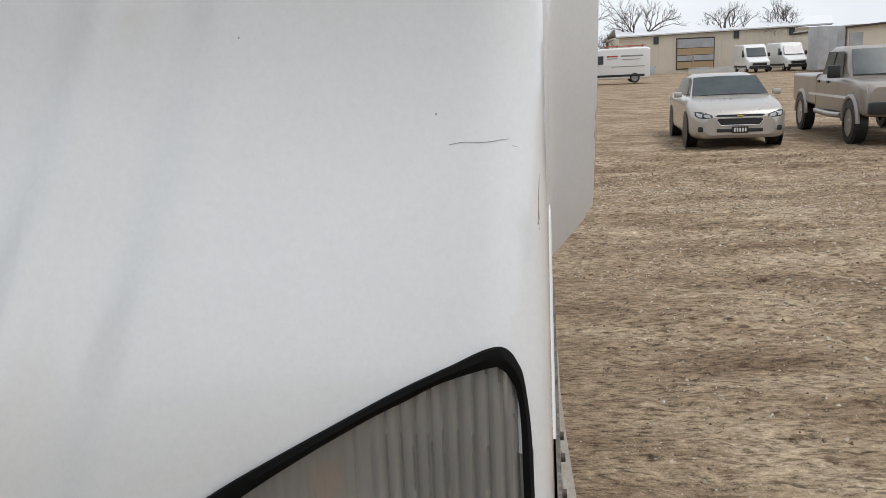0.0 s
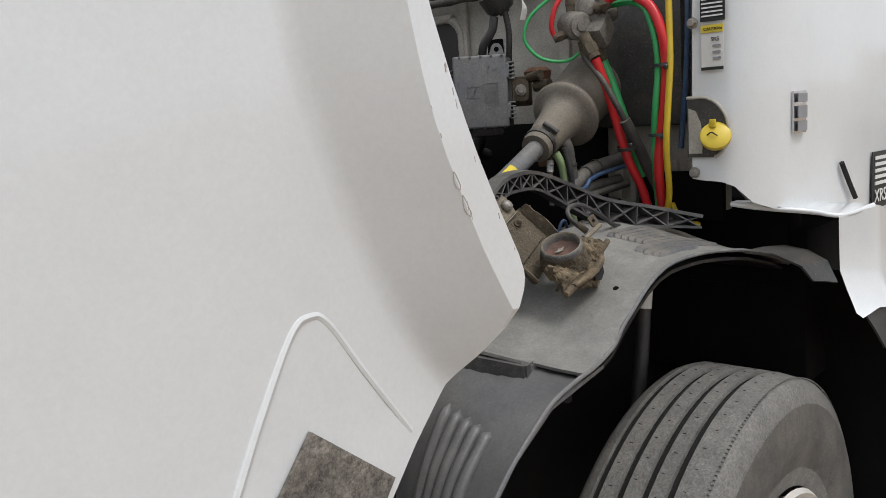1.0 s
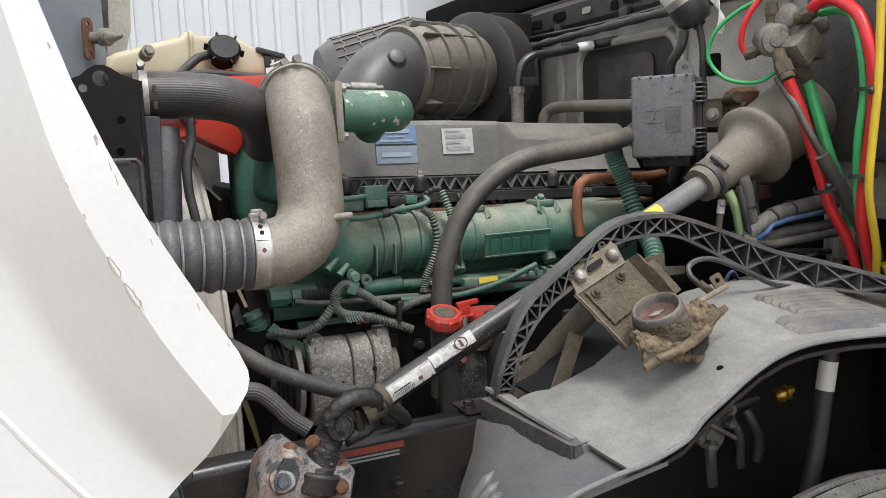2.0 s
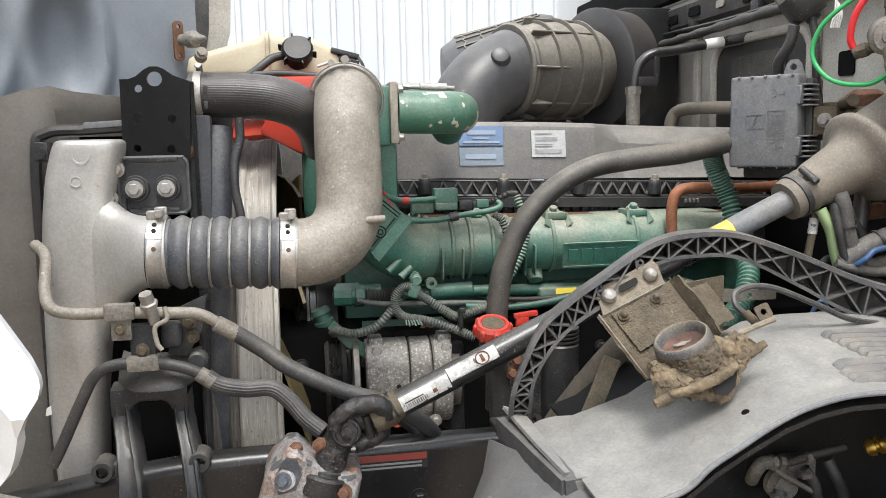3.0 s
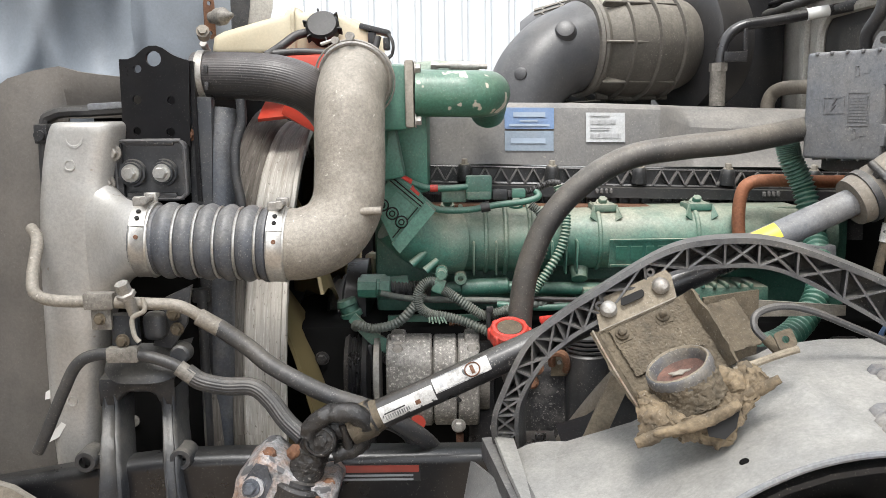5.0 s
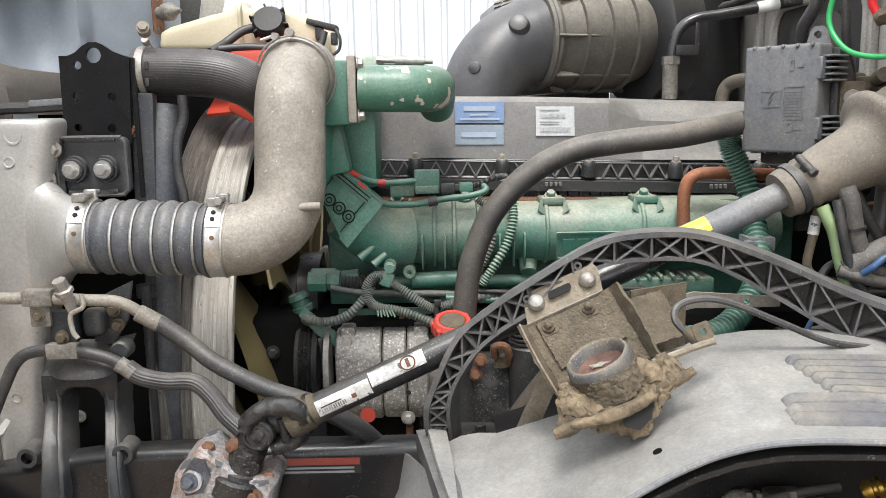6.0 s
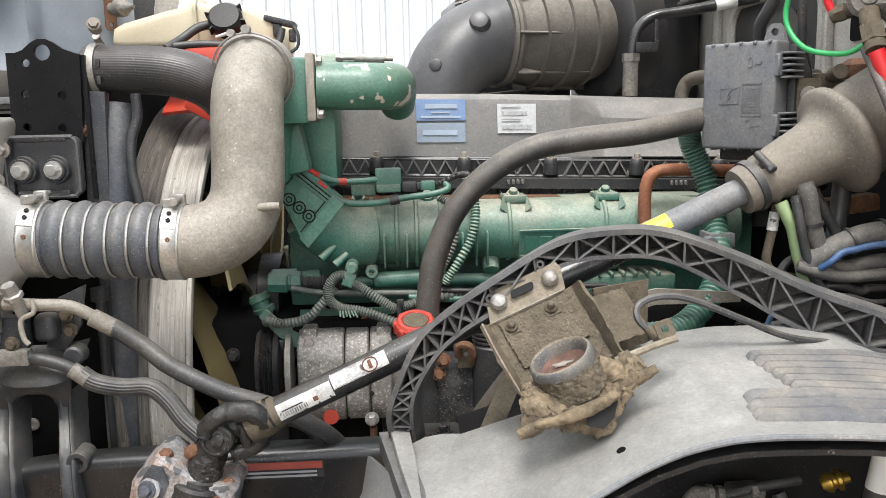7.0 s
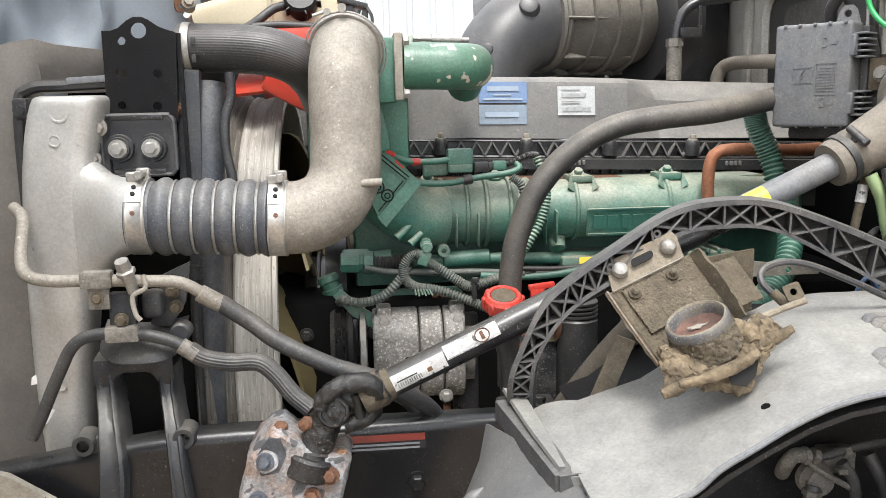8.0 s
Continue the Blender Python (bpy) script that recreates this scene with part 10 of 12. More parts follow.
for k in range(25):
    x = -0.501 + 0.111 * k / 24
    e = min(1.0, max(0.0, abs(x + 0.4445) - 0.012) / 0.0200)
    low = 1.229 - 0.022 * (1 - math.sqrt(max(0.0, 1 - e ** 2)))
    rows.append([(x, 1.10, low), (x, 1.056, low), (x, 1.050, low + 0.002), (x, 1.0485, low + 0.005), (x, 1.048, 1.240), (x, 1.050, 1.250), (x, 1.08, 1.256)])
sheet(bm, rows)
part("head", bm, M["stand_paint"], stand, angle=45)
# the pressed lip over the window
bm = bmesh.new()
rows = []
for k in range(7):
    t = k / 6
    z, y = 1.304 - 0.046 * t, 1.052 - 0.050 * math.sin(t * 1.5)
    rows.append([(-0.426 + 0.058 * i, y + 0.030 * abs(i) ** 3, z + 0.010 * abs(i) ** 4 * t) for i in [-1 + 0.2 * j for j in range(11)]])
sheet(bm, rows, 0.005)
part("lip", bm, M["stand_paint"], stand, "dusty pressed lip", angle=60)
# near-black sheet stands in for the dark void behind the frame
bm = bmesh.new()
box(bm, (-0.452, 1.158, 1.165), (0.15, 0.012, 0.47), bevel=0.004)
part("back_web", bm, M["black_plastic_gap_shade"], stand)
bm = bmesh.new()
lathe(bm, (-0.495, 1.150, 1.149), (0, -1, 0), [(0, 0.010), (0.002, 0.010), (0.003, 0.006), (0.001, 0.0055), (0.001, 0.0)], 16)
part("bolt_hole", bm, M["steel"], stand, "small hole with bright rim")
for x, z in ((-0.509, 1.143), (-0.372, 1.145)):
    bm = bmesh.new()
    lathe(bm, (x, 1.0, z), (0, 1, 0), [(0, 0.0085), (0, 0.0145), (0.003, 0.016), (0.035, 0.017)], 22, caps=False)
    lathe(bm, (x, 1.012, z), (0, 1, 0), [(0, 0.009), (0.002, 0.009)], 14)
    box(bm, (x + (0.014 if x < -0.45 else -0.010), 1.022, z - 0.004), (0.02, 0.024, 0.024), bevel=0.006)
    part("eye", bm, M["stand_paint"], stand)
bm = bmesh.new()
box(bm, (-0.44, 1.012, 1.335), (0.036, 0.02, 0.046), bevel=0.004)
plate(bm, [(-0.39, 1.375), (-0.352, 1.392), (-0.362, 1.335), (-0.385, 1.300), (-0.412, 1.305)], (0, 1.035, 0), (1, 0, 0), (0, 0, 1), -0.008)
box(bm, (-0.402, 1.022, 1.338), (0.030, 0.030, 0.040), bevel=0.012, seg=3)
cyl(bm, (-0.368, 1.012, 1.296), (-0.368, 1.04, 1.296), 0.014, seg=16, bevel=0.003)
part("clip_block", bm, M["stand_paint"], stand)
for p in ((-0.378, 1.03, 1.352), (-0.374, 1.03, 1.33), (-0.44, 0.998, 1.322)):
    bolt(p, (0, -1, 0), 0.007, M["mud_plate"], stand)
# light showing through ragged baffle holes, put in as pale flat shapes
gap_light = thing("light_gaps", (-0.57, 1.05, 1.1), "pale shapes for light through ragged holes in the baffle", "sheet")
for pts in (((-0.607, 1.10, 1.215), (-0.596, 1.10, 1.222), (-0.600, 1.10, 1.205), (-0.609, 1.10, 1.203)),
            ((-0.600, 1.09, 1.150), (-0.582, 1.09, 1.170), (-0.575, 1.09, 1.166), (-0.588, 1.09, 1.146), (-0.604, 1.09, 1.138)),
            ((-0.66, 1.06, 1.085), (-0.60, 1.06, 1.108), (-0.565, 1.06, 1.112), (-0.60, 1.06, 1.094), (-0.64, 1.06, 1.070)),
            ((-0.596, 1.10, 1.445), (-0.588, 1.10, 1.452), (-0.584, 1.10, 1.437), (-0.594, 1.10, 1.434))):
    bm = bmesh.new()
    plate(bm, [(x, z) for x, _, z in pts], (0, pts[0][1], 0), (1, 0, 0), (0, 0, 1), -0.002)
    part("scrap", bm, M["paper"], gap_light)
plank = thing("bumper_bracket", (-0.62, 0.98, 0.9), "tan dusty bumper bracket", "bracket")
bm = bmesh.new()
sheet(bm, [[(-0.72, 0.98, 1.16), (-0.60, 0.98, 1.12), (-0.50, 0.98, 1.05)], [(-0.74, 0.98, 0.95), (-0.60, 0.98, 0.95), (-0.46, 0.98, 0.95)]], 0.012)
part("plate", bm, M["mud_bright"], plank)

# ---- air valve, lines and wiring by the cab ----
av = thing("air_valve", (0.72, 0.97, 1.68), "grimy grey cast air valve with brass fittings", "valve")
bm = bmesh.new()
cyl(bm, (0.700, 0.955, 1.755), (0.735, 1.005, 1.765), 0.030, seg=24, bevel=0.004)
box(bm, (0.745, 0.965, 1.765), (0.06, 0.07, 0.05), Matrix.Rotation(0.5, 3, "Z"), 0.012, 2)
box(bm, (0.735, 0.93, 1.745), (0.05, 0.05, 0.06), Matrix.Rotation(0.8, 3, "Y"), 0.010, 2)
box(bm, (0.785, 0.965, 1.755), (0.05, 0.06, 0.07), Matrix.Rotation(0.3, 3, "Z"), 0.015, 2)
cyl(bm, (0.72, 0.95, 1.80), (0.75, 0.96, 1.79), 0.022, seg=18, bevel=0.003)
cyl(bm, (0.75, 0.93, 1.775), (0.78, 0.915, 1.785), 0.017, seg=16, bevel=0.003)
cyl(bm, (0.74, 0.93, 1.745), (0.76, 0.92, 1.735), 0.014, seg=6)
for v in bm.verts:
    v.co += noise.noise_vector(v.co * 60) * 0.003
part("body", bm, M["cast_dark"], av, angle=50)
bm = bmesh.new()
lathe(bm, (0.699, 0.953, 1.755), (-0.55, -0.83, 0.0), [(0, 0.024), (0.004, 0.023), (0.005, 0.012), (0.009, 0.011), (0.009, 0.004)], 26)
part("end_cap", bm, M["cast_dark"], av)
for p0, p1, r in (((0.690, 0.940, 1.735), (0.688, 0.913, 1.684), 0.0155), ((0.735, 0.950, 1.73), (0.760, 0.936, 1.683), 0.0145), ((0.70, 0.985, 1.745), (0.68, 1.01, 1.735), 0.012), ((0.72, 0.93, 1.79), (0.735, 0.90, 1.80), 0.014), ((0.735, 1.0, 1.79), (0.742, 1.005, 1.83), 0.012), ((0.71, 0.96, 1.725), (0.72, 0.955, 1.69), 0.011)):
    bm = bmesh.new()
    a, b = V(p0), V(p1)
    d = b - a
    cyl(bm, a, a + d * 0.45, r * 0.8, seg=14)
    lathe(bm, a + d * 0.4, d, [(0, r), (d.length * 0.4, r)], 6)
    cyl(bm, a + d * 0.8, b, r * 0.85, seg=14)
    part("fitting", bm, M["mud_plate"], av)


def air_line(name, pts, r, mat, label):
    return line(name, pts, r, mat, label, "air line", seg=14)


air_line("red_air_line", [(0.688, 0.913, 1.684), (0.711, 0.9, 1.616), (0.732, 0.888, 1.533), (0.75, 0.875, 1.461), (0.778, 0.86, 1.4), (0.8, 0.85, 1.33)], 0.0098, M["red_line"], "bright red nylon air line to the firewall")
air_line("red_air_line", [(0.735, 0.915, 1.799), (0.727, 0.885, 1.812), (0.727, 0.855, 1.813), (0.719, 0.8, 1.78), (0.715, 0.772, 1.722), (0.722, 0.768, 1.656), (0.726, 0.776, 1.579), (0.73, 0.788, 1.51), (0.743, 0.8, 1.436), (0.8, 0.82, 1.33)], 0.0105, M["red_line"], "thick red air line arching over the valve")
air_line("green_air_line", [(0.76, 0.936, 1.683), (0.757, 0.912, 1.626), (0.762, 0.89, 1.556), (0.786, 0.88, 1.489), (0.8, 0.87, 1.42)], 0.0098, M["green_line"], "bright green nylon air line from the valve")
air_line("green_air_line", [(0.753, 0.905, 1.797), (0.747, 0.86, 1.796), (0.727, 0.815, 1.775), (0.718, 0.79, 1.715), (0.719, 0.785, 1.651), (0.715, 0.79, 1.58), (0.726, 0.8, 1.513), (0.747, 0.81, 1.441), (0.8, 0.83, 1.33)], 0.0068, M["green_line"], "green air line tied beside the red one")
air_line("thin_green_line", [(0.71, 0.965, 1.70), (0.69, 0.99, 1.685), (0.655, 1.03, 1.695), (0.64, 1.06, 1.735), (0.645, 1.05, 1.78), (0.67, 1.02, 1.815), (0.70, 0.99, 1.835)], 0.0038, M["green_line"], "thin green air line looping beside the valve")
air_line("thin_red_line", [(0.682, 1.008, 1.737), (0.672, 1.01, 1.76), (0.675, 1.0, 1.80), (0.695, 0.98, 1.84), (0.72, 0.96, 1.87)], 0.0055, M["red_line"], "thin red air line rising from the valve")
air_line("yellow_air_line", [(0.722, 0.76, 1.82), (0.719, 0.758, 1.735), (0.715, 0.756, 1.657), (0.713, 0.762, 1.567), (0.719, 0.77, 1.486), (0.759, 0.785, 1.392), (0.79, 0.81, 1.33)], 0.0068, M["yellow_line"], "yellow air line beside the cab")
air_line("blue_air_line", [(0.845, 0.775, 1.95), (0.842, 0.775, 1.75), (0.838, 0.78, 1.62), (0.83, 0.79, 1.48)], 0.006, M["blue_line"], "dark blue air line beside the cab")
air_line("yellow_air_line", [(0.80, 0.80, 1.36), (0.82, 0.79, 1.32), (0.87, 0.77, 1.305)], 0.0075, M["yellow_line"], "yellow air line bending under the cab")
line("grey_sleeve", [(0.689, 0.94, 1.689), (0.692, 0.9, 1.637), (0.702, 0.875, 1.586), (0.722, 0.862, 1.543)], 0.0065, M["tan_hose"], "dusty grey hose sleeve over the air lines", "hose")
line("grey_sleeve", [(0.714, 0.862, 1.55), (0.744, 0.85, 1.497), (0.771, 0.84, 1.445), (0.808, 0.825, 1.373), (0.8, 0.82, 1.33)], 0.0125, M["tan_hose"], "thick grey protective sleeve on air lines", "hose")
for c, d, r in (((0.722, 0.776, 1.654), (0, 0.05, 1), 0.020), ((0.728, 0.79, 1.512), (0, 0.05, 1), 0.020), ((0.736, 0.868, 1.496), (0.3, -0.05, -1), 0.022)):
    bm = bmesh.new()
    lathe(bm, c, d, [(0, r), (0, r + 0.0025), (0.007, r + 0.0025), (0.007, r)], 20, caps=False)
    box(bm, V(c) + V(-0.7, -0.7, 0).normalized() * r, (0.010, 0.010, 0.010), bevel=0.002, seg=1)
    solid("cable_tie", bm, M["dark_plastic"], "black plastic cable tie round air lines", "cable tie", group="cable ties on the air lines")

can = thing("filter_canister", (0.67, 1.17, 1.78), "silver and black filter canister with label", "canister")
bm = bmesh.new()
cd = V(0.10, -0.05, -0.17).normalized()
lathe(bm, (0.645, 1.19, 1.915), cd, [(0, 0.036), (0.07, 0.036)], 28)
part("can", bm, M["steel_bright"], can)
bm = bmesh.new()
lathe(bm, V(0.645, 1.19, 1.915) + cd * 0.07, cd, [(0, 0.0365), (0.005, 0.0375), (0.035, 0.036), (0.048, 0.028), (0.05, 0.014), (0.056, 0.013), (0.058, 0.006)], 28)
part("bowl", bm, M["dark_plastic"], can)
bm = bmesh.new()
lathe(bm, V(0.645, 1.19, 1.915) + cd * 0.02, cd, [(0, 0.0368), (0.035, 0.0368)], 28, caps=False)
part("label", bm, M["paper"], can)
line("canister_lead", [(0.672, 1.165, 1.80), (0.668, 1.17, 1.77), (0.66, 1.19, 1.74), (0.665, 1.2, 1.72)], 0.010, M["rubber"], "black lead from the canister to the fuse box", "cable")
line("canister_lead", [(0.695, 1.155, 1.83), (0.705, 1.15, 1.77), (0.715, 1.16, 1.71), (0.735, 1.18, 1.66), (0.73, 1.2, 1.60)], 0.007, M["dusty_hose"], "dusty grey lead beside the fuse box", "cable")
for k in range(5):
    line("wire", [(0.72, 1.12 + 0.006 * k, 1.86), (0.716 + 0.003 * k, 1.115, 1.82), (0.712 + 0.004 * k, 1.12, 1.79)], 0.0016, M["paper"], "thin pale wire above the valve", "wire")
bm = bmesh.new()
box(bm, (0.755, 1.16, 1.63), (0.03, 0.05, 0.07), bevel=0.006)
cyl(bm, (0.75, 1.13, 1.66), (0.74, 1.09, 1.665), 0.011, seg=12)
cyl(bm, (0.76, 1.12, 1.64), (0.76, 1.08, 1.64), 0.014, seg=12)
solid("relay_block", bm, M["mud_plate"], "small dusty relay block beside the fuse box", "relay")
bm = bmesh.new()
lathe(bm, (0.80, 1.14, 1.655), (0, 0, 1), [(0, 0.03), (0.02, 0.034), (0.03, 0.02)], 16)
solid("rusty_joint", bm, M["rust"], "rusty steel joint behind the boot", "joint")

# pipes on the firewall
sp = thing("refrigerant_pipe", (0.75, 1.75, 1.66), "black and silver refrigerant pipe on the firewall", "pipe")
bm = bmesh.new()
tube(bm, [(0.613, 1.75, 1.60), (0.613, 1.75, 1.69), (0.618, 1.75, 1.75), (0.632, 1.75, 1.79), (0.665, 1.75, 1.812), (0.73, 1.75, 1.822), (0.855, 1.742, 1.842), (0.90, 1.70, 1.85)], 0.012, 16)
part("pipe", bm, M["black_steel"], sp)
bm = bmesh.new()
cyl(bm, (0.613, 1.75, 1.64), (0.613, 1.75, 1.72), 0.017, seg=16)
lathe(bm, (0.613, 1.75, 1.715), (0, 0, 1), [(0, 0.02), (0.018, 0.02)], 6)
part("fitting", bm, M["cast_dark"], sp)
bm = bmesh.new()
cyl(bm, (0.80, 1.7455, 1.833), (0.845, 1.7425, 1.8405), 0.0128, seg=16)
part("tag", bm, M["paper"], sp, "white tag")
bm = bmesh.new()
box(bm, (0.645, 1.735, 1.745), (0.05, 0.006, 0.022), bevel=0.002)
box(bm, (0.668, 1.74, 1.775), (0.010, 0.006, 0.06), bevel=0.002)
part("clip", bm, M["black_steel"], sp)
line("heater_pipe", [(0.782, 1.90, 1.50), (0.783, 1.905, 1.60), (0.787, 1.905, 1.652), (0.802, 1.885, 1.677), (0.825, 1.80, 1.680), (0.845, 1.62, 1.672), (0.86, 1.40, 1.662)], 0.0165, M["dusty_boot"], "dusty grey heater pipe on the firewall", "pipe", seg=16)
line("heater_pipe", [(0.775, 1.30, 1.57), (0.775, 1.31, 1.52), (0.785, 1.33, 1.488), (0.82, 1.34, 1.478), (0.86, 1.36, 1.475)], 0.017, M["rubber"], "black heater hose below the fuse box", "hose", seg=16)
line("copper_pipe", [(0.82, 1.42, 1.50), (0.70, 1.36, 1.50), (0.58, 1.35, 1.505), (0.545, 1.35, 1.498), (0.533, 1.35, 1.475), (0.531, 1.35, 1.43), (0.535, 1.345, 1.38)], 0.0115, M["copper_pipe"], "rusty copper coloured steel pipe", "pipe", seg=14)
line("corrugated_hose", [(0.59, 1.30, 1.575), (0.598, 1.30, 1.545), (0.622, 1.295, 1.49), (0.628, 1.26, 1.415), (0.605, 1.18, 1.355), (0.56, 1.13, 1.305), (0.50, 1.09, 1.280), (0.42, 1.055, 1.284), (0.36, 1.04, 1.29)], 0.0185, M["green_clean"], "green corrugated hose curving behind the arch", "hose", 0.0022, 70, seg=16)
bm = bmesh.new()
box(bm, (0.625, 1.245, 1.395), (0.045, 0.05, 0.025), bevel=0.004)
cyl(bm, (0.60, 1.22, 1.395), (0.60, 1.20, 1.395), 0.010, seg=14)
solid("hose_clip", bm, M["fuse_plastic"], "grey plastic clip on the green hose", "clip")
line("lime_hose", [(0.600, 0.965, 1.490), (0.608, 0.96, 1.472), (0.617, 0.96, 1.453), (0.625, 0.96, 1.422), (0.636, 0.96, 1.387), (0.647, 0.96, 1.351), (0.658, 0.96, 1.311), (0.66, 0.96, 1.26)], 0.0090, M["lime_line"], "pale green rubber hose behind the arch", "hose")
line("steel_line", [(0.603, 0.98, 1.490), (0.598, 0.98, 1.454), (0.593, 0.98, 1.427), (0.591, 0.98, 1.407), (0.599, 0.98, 1.394), (0.614, 0.98, 1.387), (0.64, 0.985, 1.38)], 0.0062, M["mud_plate"], "thin dusty line with a white sleeve", "pipe")
bm = bmesh.new()
cyl(bm, (0.6005, 0.98, 1.475), (0.5970, 0.98, 1.450), 0.0075, seg=14)
solid("line_sleeve", bm, M["worn_paper"], "white printed sleeve on a thin line", "sleeve")
for pts, r, mt in ((((0.628, 0.96, 1.515), (0.633, 0.955, 1.495), (0.640, 0.955, 1.461), (0.650, 0.955, 1.430), (0.663, 0.955, 1.410), (0.689, 0.955, 1.398), (0.733, 0.955, 1.405), (0.84, 0.95, 1.41)), 0.0125, "loom_tape"),
                   (((0.612, 0.95, 1.50), (0.618, 0.945, 1.467), (0.624, 0.945, 1.440), (0.637, 0.945, 1.401), (0.662, 0.945, 1.366), (0.69, 0.945, 1.345)), 0.0062, "dusty_hose"),
                   (((0.652, 0.995, 1.515), (0.662, 0.99, 1.495), (0.679, 0.99, 1.463), (0.692, 0.99, 1.443), (0.70, 0.985, 1.41)), 0.0075, "dusty_hose"),
                   (((0.715, 1.02, 1.52), (0.712, 1.02, 1.47), (0.702, 1.01, 1.43), (0.69, 1.0, 1.40)), 0.013, "rubber"),
                   (((0.632, 0.955, 1.404), (0.661, 0.95, 1.423), (0.691, 0.95, 1.437), (0.727, 0.95, 1.446), (0.84, 0.94, 1.46)), 0.0165, "loom_tape"),
                   (((0.62, 0.95, 1.405), (0.65, 0.94, 1.396), (0.681, 0.94, 1.390), (0.726, 0.94, 1.392), (0.84, 0.93, 1.40)), 0.0085, "loom_tape"),
                   (((0.645, 0.96, 1.372), (0.68, 0.95, 1.376), (0.711, 0.95, 1.367), (0.733, 0.95, 1.371), (0.84, 0.95, 1.36)), 0.006, "rubber"),
                   (((0.655, 0.95, 1.36), (0.69, 0.945, 1.362), (0.73, 0.945, 1.352), (0.80, 0.945, 1.36)), 0.0045, "dusty_hose"),
                   (((0.606, 0.985, 1.375), (0.622, 0.985, 1.402), (0.640, 0.985, 1.408), (0.655, 0.98, 1.395)), 0.006, "rubber")):
    line("wiring_loom", pts, r, M[mt], "taped dusty black wiring loom by the firewall", "wiring loom")
for p, d, r in (((0.640, 0.955, 1.461), (0.2, 0, -1), 0.0135), ((0.691, 0.95, 1.437), (1, 0, 0.35), 0.0178), ((0.735, 0.95, 1.4475), (1, 0, 0.15), 0.0178)):
    bm = bmesh.new()
    lathe(bm, p, d, [(-0.0022, r), (-0.0022, r + 0.0012), (0.0022, r + 0.0012), (0.0022, r)], 20, caps=False)
    solid("cable_tie", bm, M["dark_plastic"], "black cable tie round a wiring loom", "cable tie")
line("blue_wire", [(0.645, 0.935, 1.404), (0.654, 0.925, 1.415), (0.667, 0.925, 1.426), (0.686, 0.925, 1.430), (0.714, 0.925, 1.435), (0.82, 0.92, 1.445)], 0.0048, M["blue_line"], "blue wire along the loom", "wire")
line("blue_wire", [(0.58, 0.96, 1.30), (0.59, 0.955, 1.335), (0.60, 0.95, 1.345), (0.62, 0.955, 1.32)], 0.0035, M["blue_line"], "blue wire looping below the arch", "wire")
bm = bmesh.new()
box(bm, (0.738, 1.06, 1.471), (0.10, 0.03, 0.026), Matrix.Rotation(-0.1, 3, "Y"), 0.006)
solid("rusty_crossmember", bm, M["rust"], "rusty brown steel member behind the looms", "bracket")
line("thick_loom", [(0.42, 1.0, 1.26), (0.50, 1.0, 1.275), (0.58, 0.98, 1.30), (0.66, 0.95, 1.32), (0.76, 0.90, 1.33)], 0.016, M["rubber"], "taped black loom behind the fender", "wiring loom", seg=14)
bm = bmesh.new()
plate(bm, [(0.40, 1.335), (0.47, 1.35), (0.60, 1.34), (0.60, 1.325), (0.47, 1.325), (0.41, 1.31)], (0, 1.08, 0), (1, 0, 0), (0, 0, 1), -0.004, [(0.43, 1.328, 0.005), (0.55, 1.333, 0.005)])
solid("steel_strip", bm, M["mud_bright"], "pale steel bracket strip behind the hose", "bracket")
bm = bmesh.new()
sheet(bm, [[(0.325, 0.88, 1.40), (0.40, 0.90, 1.405)], [(0.33, 0.88, 1.30), (0.40, 0.90, 1.31)]], 0.004)
solid("muddy_plate", bm, M["mud_plate"], "muddy flat plate behind the hood mount", "plate")

# inside the wheel well: shock boot, brake chamber
wl2 = thing("brake_hose", (0.55, 0.85, 1.0), "black hose with a white tag in the wheel well", "hose")
bm = bmesh.new()
tube(bm, [(0.678, 0.80, 1.26), (0.668, 0.80, 1.19), (0.658, 0.80, 1.131), (0.645, 0.80, 1.05), (0.62, 0.80, 0.95)], 0.015, 14)
part("hose", bm, M["rubber"], wl2)
bm = bmesh.new()
cyl(bm, (0.670, 0.80, 1.205), (0.662, 0.80, 1.155), 0.0157, seg=14)
part("tag", bm, M["paper"], wl2)
bv = thing("brake_valve", (0.50, 0.95, 1.06), "oily grey brake valve with elbows and hoses in the wheel well", "brake valve")
bm = bmesh.new()
plate(bm, rounded(0.040, 0.056, 0.018, 6), (0.511, 0.9735, 1.062), (1, 0, 0), (0, 0, 1), -0.002)
part("port_opening", bm, M["groove"], bv, "dark round opening")
